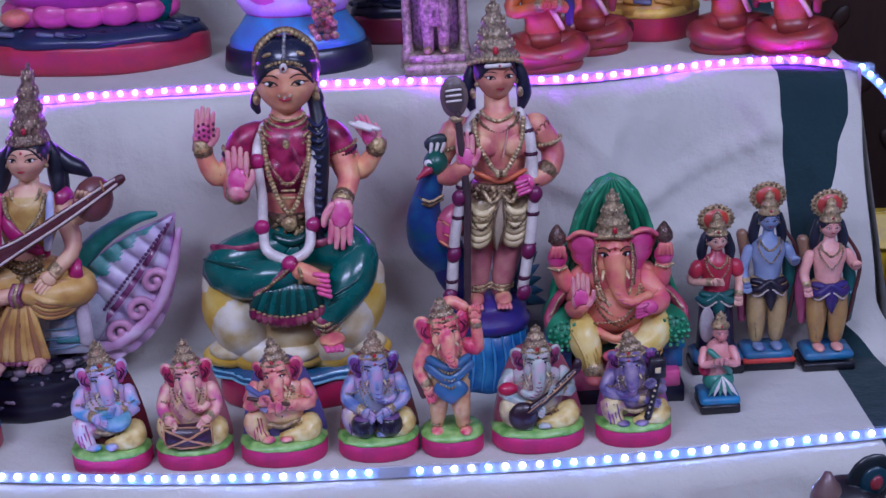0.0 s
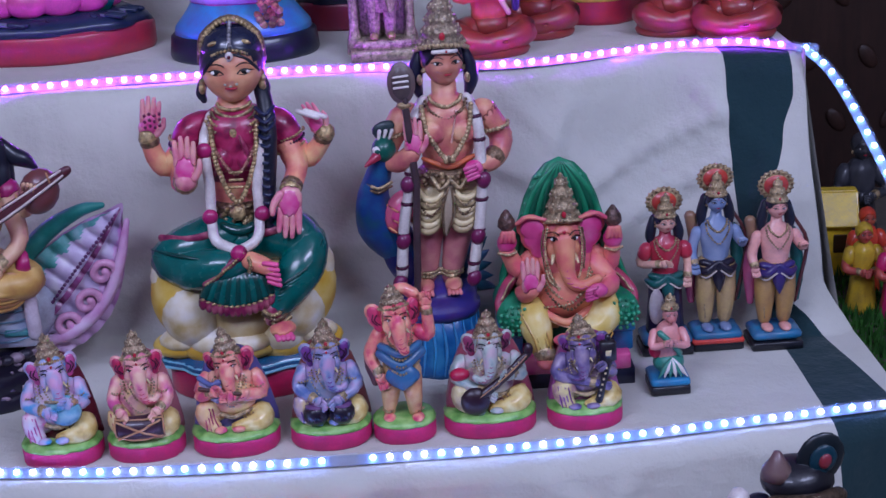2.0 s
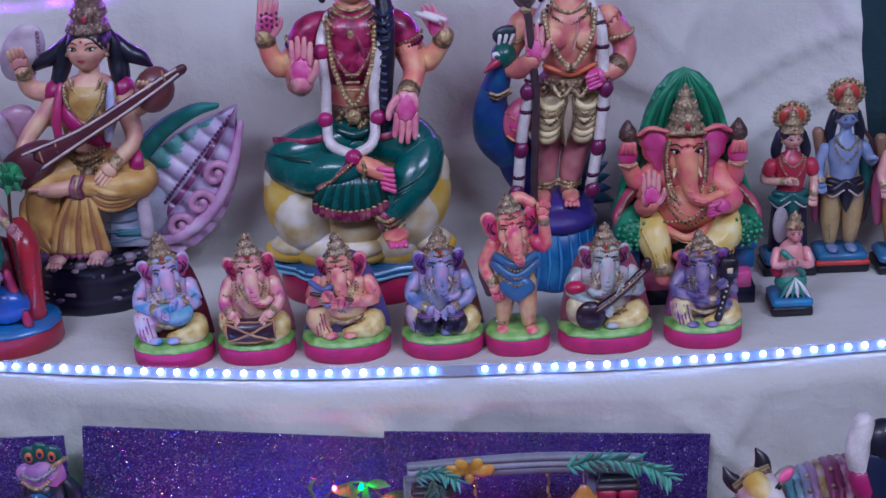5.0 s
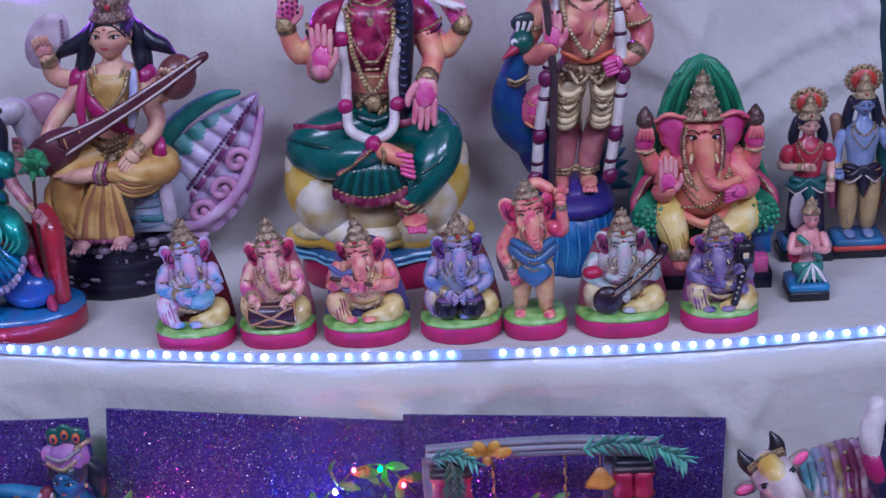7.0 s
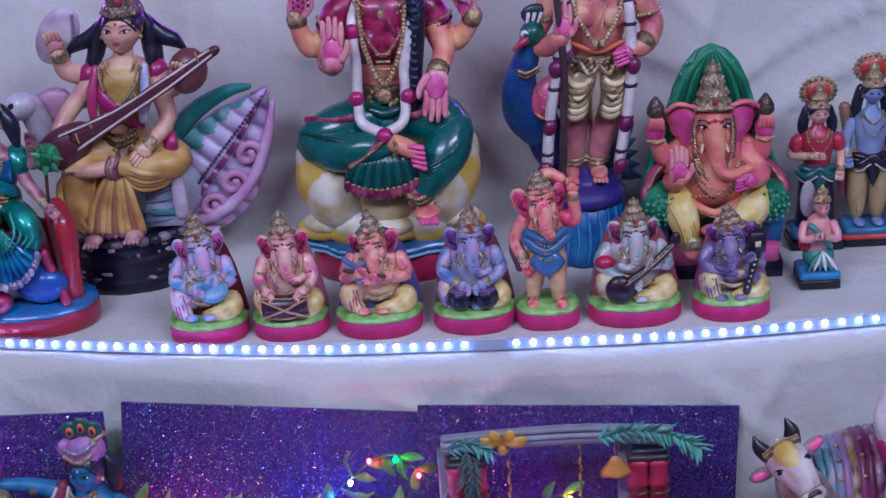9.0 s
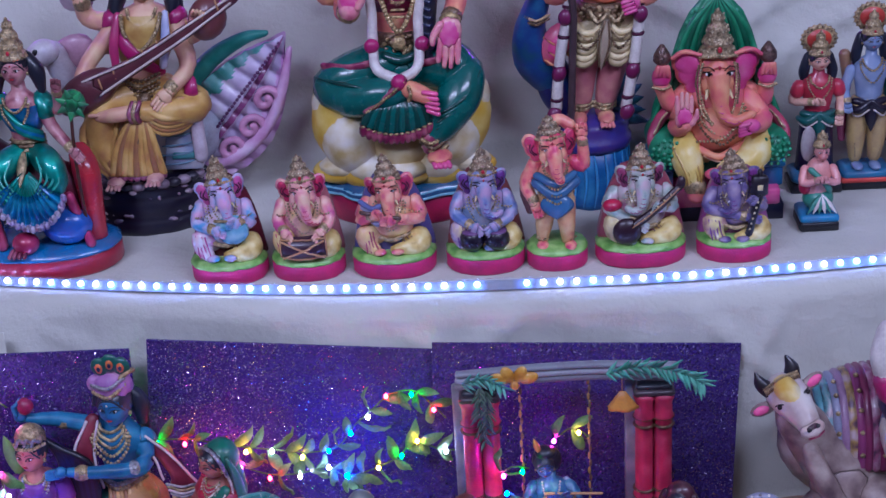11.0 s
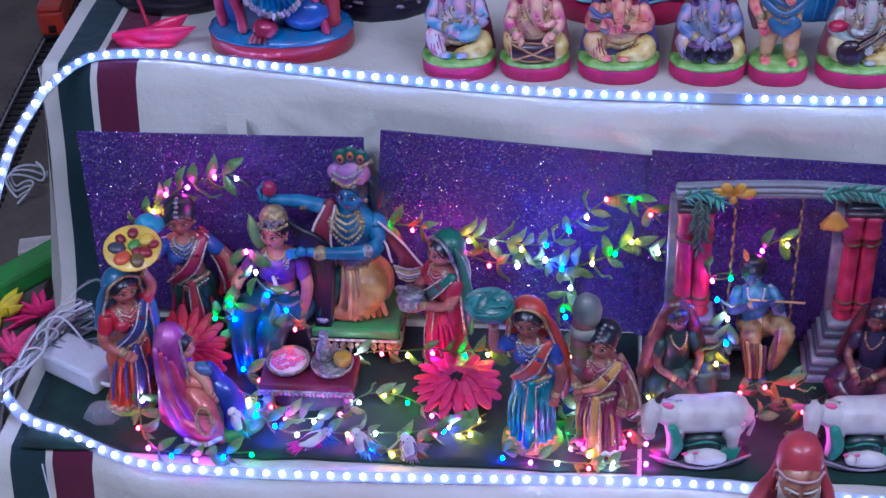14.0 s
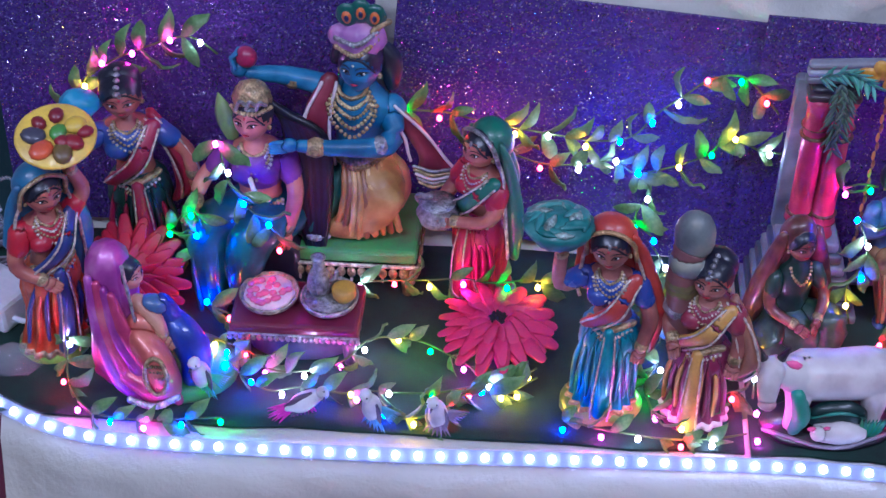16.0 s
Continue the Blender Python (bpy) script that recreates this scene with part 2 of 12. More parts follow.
def cloth_profile(x):
    """The draped section at x: points (y, z) from the top step down to the floor."""
    d, c, b = lerp_table(x, EDGE_D), lerp_table(x, EDGE_C), lerp_table(x, EDGE_B)
    return [(1.0, Z_E), (0.66, Z_E), (0.645, Z_E - 0.015), (0.64, Z_D + 0.02), (0.62, Z_D), (d + 0.012, Z_D), (d, Z_D - 0.012),
            (d - 0.075, Z_C + 0.015), (d - 0.10, Z_C), (c + 0.012, Z_C), (c, Z_C - 0.012), (-0.052, Z_B + 0.02), (-0.07, Z_B),
            (b + 0.012, Z_B), (b, Z_B - 0.012), (-0.35, Z_A + 0.02), (-0.37, Z_A), (-0.66, Z_A), (-0.672, Z_A - 0.012), (-0.70, 0.0)]


SEGMENTS = [3, 2, 14, 2, 12, 2, 26, 3, 16, 2, 24, 3, 16, 2, 16, 2, 8, 2, 14]


def flap_width(y, z):
    """White hem turned over the green border, widest above the middle step."""
    if z < Z_C - 0.004:
        return 0.012
    if z < Z_C + 0.004:
        return lerp_table(y, [(-0.02, 0.010), (0.21, 0.034)])
    return lerp_table(z, [(0.9, 0.034), (0.95, 0.050), (1.02, 0.050), (1.09, 0.026), (1.13, 0.012), (1.2, 0.012)])


def sheet_cloth():
    stops = [0.0, 0.016, 0.050, 0.057, 0.098]
    verts, faces, index = [], [], []
    n_mid = 230
    rows = None
    cols = []
    us = [(stops[i] + (stops[i + 1] - stops[i]) * k / 4, i) for i in range(4) for k in range(4)]
    marks = [0, 1, 0, 2]
    for u, i in us:
        cols.append(("l", u, marks[i]))
    for k in range(n_mid):
        cols.append(("m", k / n_mid, 0))
    for k in range(8):
        cols.append(("r", 0.078 - 0.062 * k / 8, 1))
    for k in range(4):
        cols.append(("r", 0.016 - 0.016 * k / 3, 0))
    left_x = -0.668
    for how, u, mk in cols:
        line = []
        # right hem at every height
        def hem(z):
            return lerp_table(z, [(0.0, 0.60), (0.6, 0.555), (0.80, 0.535), (0.89, 0.53), (0.95, 0.505), (1.1, 0.497), (1.5, 0.50)])
        base_x = {"l": left_x + u, "m": left_x + 0.098 + u * (0.43 - left_x - 0.098), "r": 0.51 - u}[how]
        prof = cloth_profile(base_x)
        for (a, b, n) in zip(prof, prof[1:], SEGMENTS):
            for k in range(n):
                v = k / n
                line.append((a[0] + (b[0] - a[0]) * v, a[1] + (b[1] - a[1]) * v))
        line.append(prof[-1])
        rows = len(line)
        for y, z in line:
            h = hem(z)
            if how == "l":
                x = left_x + u
            elif how == "r":
                flap = flap_width(y, z)
                x = h - (u if u <= 0 else (u / 0.016 * flap if u <= 0.016 else flap + (u - 0.016) / 0.062 * (0.078 - flap)))
            else:
                lo, hi = left_x + 0.098, h - 0.078
                x = lo + u * (hi - lo)
            # hanging folds on the risers, slack on the treads
            steep = 1.0
            for zt in (Z_D, Z_C, Z_B, Z_A):
                steep = min(steep, min(1.0, abs(z - zt) / 0.05))
            f = 1.25 * (math.sin(x * 19 + 1.3 + z * 3) * 0.5 + math.sin(x * 41 + z * 9) * 0.25 + noise.noise(Vector((x * 9, z * 5, 3.1))) * 0.9)
            yy = y - 0.006 * steep * f - 0.0022 * noise.noise(Vector((x * 26, y * 18, z * 18)))
            top = max((zt for zt in (Z_A, Z_B, Z_C, Z_D) if zt < z + 0.24 and zt > z), default=None)
            if top is not None and z < top - 0.012:
                hang = math.exp(-((top - z) / 0.07) ** 2)
                pin = noise.noise(Vector((x * 24, top * 3, 0.3))) * 0.6 + max(0.0, noise.noise(Vector((x * 55, top * 5, 1.7))))
                yy -= 0.006 * hang * pin * steep
            # two long pulled creases on the upper riser
            for (x0, z0, x1, z1, w) in ((0.22, 1.02, 0.40, 1.105, 0.005), (0.27, 0.985, 0.40, 1.055, 0.006), (0.12, 1.10, 0.22, 1.06, 0.010), (-0.16, 1.09, -0.05, 1.05, 0.010), (-0.5, 1.0, -0.3, 1.05, 0.012), (-0.25, 1.02, 0.1, 1.0, 0.012), (-0.3, 0.93, 0.45, 0.955, 0.007)):
                dx, dz = x1 - x0, z1 - z0
                L = math.hypot(dx, dz)
                s = ((x - x0) * dx + (z - z0) * dz) / L
                q = ((x - x0) * dz - (z - z0) * dx) / L
                if Z_C + 0.01 < z < Z_D - 0.01 and -0.05 < s < L + 0.05:
                    fade = max(0.0, min(1.0, (s + 0.05) / 0.05, (L + 0.05 - s) / 0.05))
                    yy -= 0.010 * fade * math.exp(-(q / w) ** 2)
            # pinched drag lines fanning out below each edge
            for k, (xp, run, dip) in enumerate(((-0.47, 0.16, 0.09), (-0.30, -0.10, 0.12), (-0.12, 0.14, 0.10), (0.05, -0.13, 0.11), (0.17, 0.12, 0.12), (0.27, -0.06, 0.15), (0.36, 0.10, 0.10))):
                for zt in (Z_D, Z_C, Z_B):
                    d = zt - z
                    if 0.012 < d < dip + 0.05:
                        q = x - xp - 0.05 * (zt == Z_B) - run * (d / dip)
                        yy -= 0.0075 * min(1.0, (d - 0.012) / 0.03) * max(0.0, 1.0 - d / (dip + 0.05)) * math.exp(-(q / 0.011) ** 2)
            if how == "r" and u < 0.05:
                fw = flap_width(y, z)
                yy -= 0.35 * (fw - 0.012) * math.sin(math.pi * min(1.0, u / 0.05) ** 0.7) * (1.0 if z > Z_C + 0.004 else 0.3)
            flat = 1.0 - steep
            zz = z + 0.0016 * flat * noise.noise(Vector((x * 14, y * 14, 7.7)))
            verts.append((x, yy, zz))
    for i in range(len(cols) - 1):
        for j in range(rows - 1):
            faces.append((i * rows + j, i * rows + j + 1, (i + 1) * rows + j + 1, (i + 1) * rows + j))
            index.append(cols[i][2])
    return tagged(mesh_object("steps_cloth", verts, faces, [COTTON, GREEN_BAND, MAROON_BAND], index),
                  "white cotton cloth with green and maroon borders draped over steps", "cloth", kind="structure")


sheet_cloth()


def side_drape(name, line, out, label):
    """A cloth side that hangs from the hem line to the floor with soft folds."""
    pts = smooth_path(line, 0.012)
    verts, faces, n = [], [], 26
    for i, p in enumerate(pts):
        for k in range(n + 1):
            v = k / n
            z = p.z * (1 - v)
            w = min(1, v * 5)
            verts.append((p.x + out * (0.055 * math.sin(v * 1.5) + 0.012 * w * math.sin(i * 0.33 + 1.2 * math.sin(i * 0.09))), p.y + 0.004 * w * math.sin(i * 0.21 + v * 4), z))
    for i in range(len(pts) - 1):
        for k in range(n):
            a = i * (n + 1) + k
            faces.append((a, a + 1, a + n + 2, a + n + 1))
    return tagged(mesh_object(name, verts, faces, [COTTON]), label, "cloth", kind="structure")


def hem_line(x_of):
    out = []
    for y, z in cloth_profile(x_of(1.0)):
        if z > 0.2:
            out.append((x_of(z), y, z))
    return out


side_drape("side_drape", hem_line(lambda z: lerp_table(z, [(0.0, 0.60), (0.6, 0.555), (0.80, 0.535), (0.89, 0.53), (0.95, 0.505), (1.1, 0.497), (1.5, 0.50)])), 1, "white cotton side of the draped steps")
side_drape("side_drape", hem_line(lambda z: -0.668), -1, "white cotton side of the draped steps")


# ---- light strips ----
def light_strip(name, pts, led_mats, pitch, gaps, label):
    th = empty(name, pts[0], label, "light strip", "light strips on the step edges")
    org = Vector(pts[0])
    line = [p - org for p in smooth_path(pts, 0.006)]
    oval = [(0.0065 * math.cos(a), 0.0036 * math.sin(a)) for a in [2 * math.pi * k / 10 for k in range(10)]]
    v, f = sweep(line, oval)
    sl = mesh_object("sleeve", v, f, [SLEEVE], parent=th, label="clear plastic sleeve")
    v, f = sweep(line, [(-0.005, -0.0018), (0.005, -0.0018), (0.005, -0.0012), (-0.005, -0.0012)])
    mesh_object("ribbon", v, f, [RIBBON], parent=th, label="white circuit ribbon", smooth=False)
    dots = [p - org for p in smooth_path(pts, pitch)]
    meshes = []
    for m in led_mats:
        bm = bmesh.new()
        bmesh.ops.create_uvsphere(bm, u_segments=8, v_segments=5, radius=0.0029)
        bmesh.ops.scale(bm, vec=(1, 1, 0.55), verts=bm.verts)
        me = bpy.data.meshes.new("led")
        bm.to_mesh(me)
        bm.free()
        me.materials.append(m)
        meshes.append(me)
    r = random.Random(7)
    for i, p in enumerate(dots):
        if any((p + org - Vector(g)).length < 0.016 for g in gaps):
            continue
        ob = new("led", meshes[r.randrange(len(meshes))])
        ob.parent = th
        ob.matrix_local = Matrix.Translation(p + Vector((0, -0.0008, 0.001))) @ Euler((radians(37), 0, 0)).to_matrix().to_4x4()
    for g in gaps:
        bm = box_mesh(0.024, 0.012, 0.008, 0.0015, False)
        ob = part("connector", bm, CLEAR, th, "clear plastic joint")
        ob.location = Vector(g) - org
    return th


STRIP_D = [(-0.72, 0.32, 1.170), (-0.50, 0.318, 1.170), (-0.378, 0.317, 1.170), (-0.264, 0.327, 1.170), (-0.125, 0.332, 1.170), (0.052, 0.319, 1.170), (0.201, 0.296, 1.170), (0.321, 0.321, 1.170),
           (0.382, 0.333, 1.170), (0.44, 0.330, 1.170), (0.48, 0.304, 1.170), (0.501, 0.286, 1.169)]
STRIP_R = [(0.501, 0.286, 1.169), (0.519, 0.24, 1.148), (0.545, 0.18, 1.085), (0.567, 0.13, 1.02), (0.58, 0.08, 0.955), (0.565, 0.03, 0.915), (0.53, 0.006, 0.906)]
STRIP_C = [(0.53, 0.006, 0.906), (0.39, -0.009, 0.906), (0.19, -0.027, 0.906), (0.0, -0.028, 0.906), (-0.18, -0.020, 0.906), (-0.386, 0.010, 0.906), (-0.528, 0.036, 0.906), (-0.598, 0.036, 0.906), (-0.628, 0.018, 0.906), (-0.65, -0.03, 0.902)]
STRIP_L = [(-0.65, -0.03, 0.902), (-0.678, -0.08, 0.86), (-0.695, -0.14, 0.79), (-0.69, -0.20, 0.715), (-0.655, -0.245, 0.672), (-0.60, -0.265, 0.663)]
STRIP_B = [(-0.60, -0.265, 0.663), (-0.528, -0.297, 0.663), (-0.462, -0.305, 0.663), (-0.305, -0.304, 0.663), (-0.118, -0.297, 0.663), (0.007, -0.295, 0.663), (0.159, -0.306, 0.663), (0.35, -0.302, 0.663), (0.56, -0.298, 0.663)]
light_strip("light_strip", STRIP_D, [LED_PURPLE], 0.0150, [(0.501, 0.286, 1.169)], "clear light strip glowing purple along the upper step")
light_strip("light_strip", STRIP_R, [LED_BLUE], 0.0150, [], "clear light strip looping down between two steps")
light_strip("light_strip", STRIP_C, [LED_BLUE, LED_WHITE, LED_WHITE], 0.0150, [(0.012, -0.028, 0.906)], "clear light strip glowing bluish white along the middle step")
light_strip("light_strip", STRIP_L, [LED_WHITE], 0.0150, [], "clear light strip looping down at the side")
light_strip("light_strip", STRIP_B, [LED_WHITE], 0.0150, [], "clear light strip glowing white along the lower step")


# ---- glitter boards and mats ----
def glitter_board(x0, x1, z0, z1, y, tilt, label):
    w = x1 - x0
    bm = box_mesh(w, 0.003, 0.205, 0.0006)
    ob = part("glitter_board", bm, GLITTER)
    roll = math.degrees(math.atan2(z1 - z0, w))
    ob.matrix_world = pose((x0 + x1) / 2 + 0.2 * math.sin(radians(roll)), y, (z0 + z1) / 2 - 0.192, -tilt, -roll, 0)
    return tagged(ob, label, "glitter board", "glitter boards against the cloth")


glitter_board(-0.614, -0.328, 0.859, 0.859, -0.078, 6.5, "purple glitter foam sheet propped against white cloth")
glitter_board(-0.312, -0.030, 0.868, 0.843, -0.078, 7, "purple glitter foam sheet propped slightly aslant")
glitter_board(-0.052, 0.227, 0.854, 0.840, -0.087, 8.5, "purple glitter foam sheet behind the small pavilion")


def felt_mat(x0, x1, y0, y1, label):
    bm = box_mesh(x1 - x0, y1 - y0, 0.002)
    bmesh.ops.subdivide_edges(bm, edges=bm.edges[:], cuts=14, use_grid_fill=True)
    for v in bm.verts:
        p = Vector((v.co.x * 30, v.co.y * 30, 0))
        v.co.y += 0.005 * noise.noise(p)
        v.co.z += 0.0012 + 0.001 * noise.noise(p * 0.7)
    ob = part("felt_mat", bm, FELT, smooth=True)
    ob.location = ((x0 + x1) / 2, (y0 + y1) / 2, Z_B + 0.001)
    return tagged(ob, label, "mat", "felt mats on the lower step")


felt_mat(-0.64, -0.058, -0.283, -0.085, "dark green felt mat spread on white cloth")
felt_mat(-0.054, 0.24, -0.283, -0.085, "dark felt mat under the pavilion scene")


# ---- clay modelling kit: every figurine is one mesh, in centimetres, facing -y ----
def smooth_points(pts, sub):
    p = [np.array(q, float) for q in pts]
    if len(p) == 2 or sub < 2:
        return p
    p = [2 * p[0] - p[1]] + p + [2 * p[-1] - p[-2]]
    out = []
    for i in range(1, len(p) - 2):
        a, b, c, d = p[i - 1:i + 3]
        for k in range(sub):
            u = k / sub
            out.append(0.5 * (2 * b + (c - a) * u + (2 * a - 5 * b + 4 * c - d) * u * u + (3 * b - a - 3 * c + d) * u ** 3))
    return out + [p[-2]]


class Clay:
    def __init__(self):
        self.v, self.f, self.m, self.mats, self.stack = [], [], [], [], [Matrix.Identity(4)]

    def push(self, x, y, z, rx=0, ry=0, rz=0, s=1.0):
        self.stack.append(self.stack[-1] @ pose(x, y, z, rx, ry, rz) @ Matrix.Diagonal((*(s if hasattr(s, "__len__") else (s, s, s)), 1)))

    def pop(self):
        self.stack.pop()

    def add(self, verts, faces, mat):
        if mat not in self.mats:
            self.mats.append(mat)
        k, n = self.mats.index(mat), len(self.v)
        m = np.array(self.stack[-1])
        a = np.asarray(verts, float) @ m[:3, :3].T + m[:3, 3]
        self.v.extend(a.tolist())
        self.f.extend([tuple(i + n for i in f) for f in faces])
        self.m.extend([k] * len(faces))

    def grid(self, rows, n, mat, caps=True):
        """Rings of n points, closed round."""
        faces, L = [], len(rows)
        for i in range(L - 1):
            for k in range(n):
                faces.append((i * n + k, i * n + (k + 1) % n, (i + 1) * n + (k + 1) % n, (i + 1) * n + k))
        if caps:
            faces.append(tuple(range(n - 1, -1, -1)))
            faces.append(tuple((L - 1) * n + k for k in range(n)))
        self.add(np.concatenate(rows), faces, mat)

    def ball(self, c, r, mat, rot=(0, 0, 0), n=14):
        if not hasattr(r, "__len__"):
            r = (r, r, r)
        rows, h = [], max(5, n // 2 + 1)
        R = np.array(Euler([radians(a) for a in rot]).to_matrix())
        a = np.arange(n) * 2 * math.pi / n
        for i in range(h + 1):
            t = math.pi * min(max(i / h, 0.02), 0.98)
            p = np.stack([np.sin(t) * np.cos(a) * r[0], np.sin(t) * np.sin(a) * r[1], np.full(n, -np.cos(t) * r[2])], 1)
            rows.append(p @ R.T + np.array(c, float))
        self.grid(rows, n, mat)

    def tube(self, pts, rad, mat, n=10, sub=4, flat=1.0, round_ends=True):
        """A limb through points with radii; flat squeezes it front to back."""
        rr = list(rad) if hasattr(rad, "__len__") else [rad] * len(pts)
        if len(rr) != len(pts):
            rr = list(np.interp(np.linspace(0, 1, len(pts)), np.linspace(0, 1, len(rr)), rr))
        q = smooth_points([(*p, r) for p, r in zip(pts, rr)], sub)
        P, Rd = [u[:3] for u in q], [max(0.01, u[3]) for u in q]
        rows = []
        a = np.arange(n) * 2 * math.pi / n
        ref = np.array((0.13, 0.97, 0.21))
        first, last = None, None
        for i in range(len(P)):
            d = P[min(i + 1, len(P) - 1)] - P[max(i - 1, 0)]
            d = d / (np.linalg.norm(d) + 1e-9)
            if abs(np.dot(d, ref)) > 0.95:
                ref = np.array((0.9, 0.1, 0.4))
            s = np.cross(d, ref)
            s /= np.linalg.norm(s)
            u = np.cross(s, d)
            if i == 0:
                first = (d, s, u)
            last = (d, s, u)
            rows.append(P[i] + Rd[i] * (np.cos(a)[:, None] * s + flat * np.sin(a)[:, None] * u))
        if round_ends:
            d, s, u = first
            head = [P[0] - d * Rd[0] * math.sin(t) * 0.9 + Rd[0] * math.cos(t) * (np.cos(a)[:, None] * s + flat * np.sin(a)[:, None] * u) for t in (1.35, 0.8)]
            d, s, u = last
            tail = [P[-1] + d * Rd[-1] * math.sin(t) * 0.9 + Rd[-1] * math.cos(t) * (np.cos(a)[:, None] * s + flat * np.sin(a)[:, None] * u) for t in (0.8, 1.35)]
            rows = head + rows + tail
        self.grid(rows, n, mat)

    def lathe(self, c, prof, mat, sx=1.0, sy=1.0, n=28, pleat=0, amp=0.0, power=2.0, lo=0, phase=0.0, caps=True):
        """A turned form; power above 2 squares the plan, pleat waves the rim by amp."""
        a = np.arange(n) * 2 * math.pi / n
        k = (np.abs(np.cos(a)) ** power + np.abs(np.sin(a)) ** power) ** (-1 / power)
        rows = []
        for i, (r, z) in enumerate(prof):
            w = 1 + (amp * np.cos(pleat * a + phase) if pleat else 0)
            rr = r * k * w
            rows.append(np.stack([rr * np.cos(a) * sx, rr * np.sin(a) * sy, np.full(n, float(z))], 1) + np.array(c, float))
        self.grid(rows, n, mat, caps)

    def beads(self, pts, r, mat, count, n=6):
        q = smooth_points(pts, 12)
        d = np.concatenate([[0], np.cumsum([np.linalg.norm(b - a) for a, b in zip(q, q[1:])])])
        for s in np.linspace(0, d[-1], count):
            i = min(max(int(np.searchsorted(d, s)) - 1, 0), len(q) - 2)
            u = (s - d[i]) / max(1e-9, d[i + 1] - d[i])
            self.ball(q[i] + (q[i + 1] - q[i]) * u, r, mat, n=n)

    def block(self, c, s, mat, bev=0.12):
        """A softened box standing on c."""
        x, y, z = s[0] / 2, s[1] / 2, s[2]
        rows = []
        for dx, h in ((bev, 0), (0, bev), (0, z - bev), (bev, z)):
            ring = []
            for sx, sy in ((1, 1), (-1, 1), (-1, -1), (1, -1)):
                for k in ((0, 1), (1, 0)) if sx * sy > 0 else ((1, 0), (0, 1)):
                    ring.append((sx * (x - dx - bev * k[0]), sy * (y - dx - bev * k[1]), h))
            rows.append(np.array(ring) + np.array(c, float))
        self.grid(rows, 8, mat)

    def petal(self, base, tip, width, mat, thick=0.15, bend=(0, 0, 0), n=7):
        """A pointed leaf or petal with a little thickness."""
        b, t = np.array(base, float), np.array(tip, float)
        mid = (b + t) / 2 + np.array(bend, float)
        pts = [b, (b + mid) / 2 + np.array(bend) * 0.25, mid, (mid + t) / 2 + np.array(bend) * 0.2, t]
        self.tube(pts, [width * 0.25, width * 0.46, width * 0.5, width * 0.32, 0.04], mat, n=n, sub=3, flat=thick / max(width, 1e-6) * 2)

    def plume(self, base, tip, width, mats, ribs=7, curl=0.0, y=0.0, n=84, m=30):
        """A broad ridged feather in the xz plane, with thickness."""
        b, t = np.array(base, float), np.array(tip, float)
        d = t - b
        L = np.hypot(*d)
        nx = np.array((-d[1], d[0])) / L
        front, back, mk = [], [], []
        for i in range(n + 1):
            s = i / n
            w = width * math.sin(math.pi * (0.06 + 0.90 * s) ** 0.9) ** 0.75
            for j in range(m + 1):
                v = 2 * j / m - 1
                sw = s - 0.16 * abs(v) ** 1.4
                p = b + d * s + nx * (w * v + curl * math.sin(math.pi * s)) - d * 0.10 * abs(v) ** 1.5
                ph = sw * ribs + 0.5 * abs(v)
                dy = -0.6 * abs(math.sin(math.pi * ph)) ** 0.7 - 0.5 * (1 - v * v) - (0.5 if abs(v) < 0.07 else 0.0)
                front.append((p[0], y + dy, p[1]))
                back.append((p[0], y + 0.5, p[1]))
        k = m + 1
        groups = {}
        for i in range(n):
            for j in range(m):
                v = abs(2 * (j + 0.5) / m - 1)
                ph = ((i + 0.5) / n - 0.16 * v ** 1.4) * ribs + 0.5 * v
                sv = 2 * (j + 0.5) / m - 1
                g = 2 if v < 0.07 else (3 if sv > 0.60 + 0.05 * math.cos(2 * math.pi * ph) else (0 if sv < -0.45 + 0.06 * math.cos(2 * math.pi * ph) else 1))
                a = i * k + j
                groups.setdefault(g, []).append((a, a + k, a + k + 1, a + 1))
        off = len(front)
        back_f = [(off + i * k + j, off + i * k + j + 1, off + (i + 1) * k + j + 1, off + (i + 1) * k + j) for i in range(n) for j in range(m)]
        rim = [(i * k, off + i * k, off + (i + 1) * k, (i + 1) * k) for i in range(n)] + [(i * k + m, (i + 1) * k + m, off + (i + 1) * k + m, off + i * k + m) for i in range(n)]
        for g, fs in groups.items():
            self.add(front + back, fs, mats[g])
        self.add(front + back, back_f + rim, mats[0])

    def build(self, name, loc, label, category="figurine", rz=0.0, scale=0.01, group="", rough=0.012, seed=0, lean=0.0, lean_from=5.0):
        a = np.array(self.v)
        if hasattr(lean, "__len__"):
            a[:, 0] += np.interp(a[:, 2], [q[0] for q in lean], [q[1] for q in lean])
        else:
            a[:, 0] += lean * np.maximum(0, a[:, 2] - lean_from)
        for i in range(len(a)):
            p = Vector(a[i] * 1.3 + seed)
            a[i] += np.array(noise.noise_vector(p)) * rough * 2.2
        ob = mesh_object(name, a * scale, self.f, self.mats, self.m)
        ob.matrix_world = pose(*loc, 0, 0, rz)
        return tagged(ob, label, category, group)


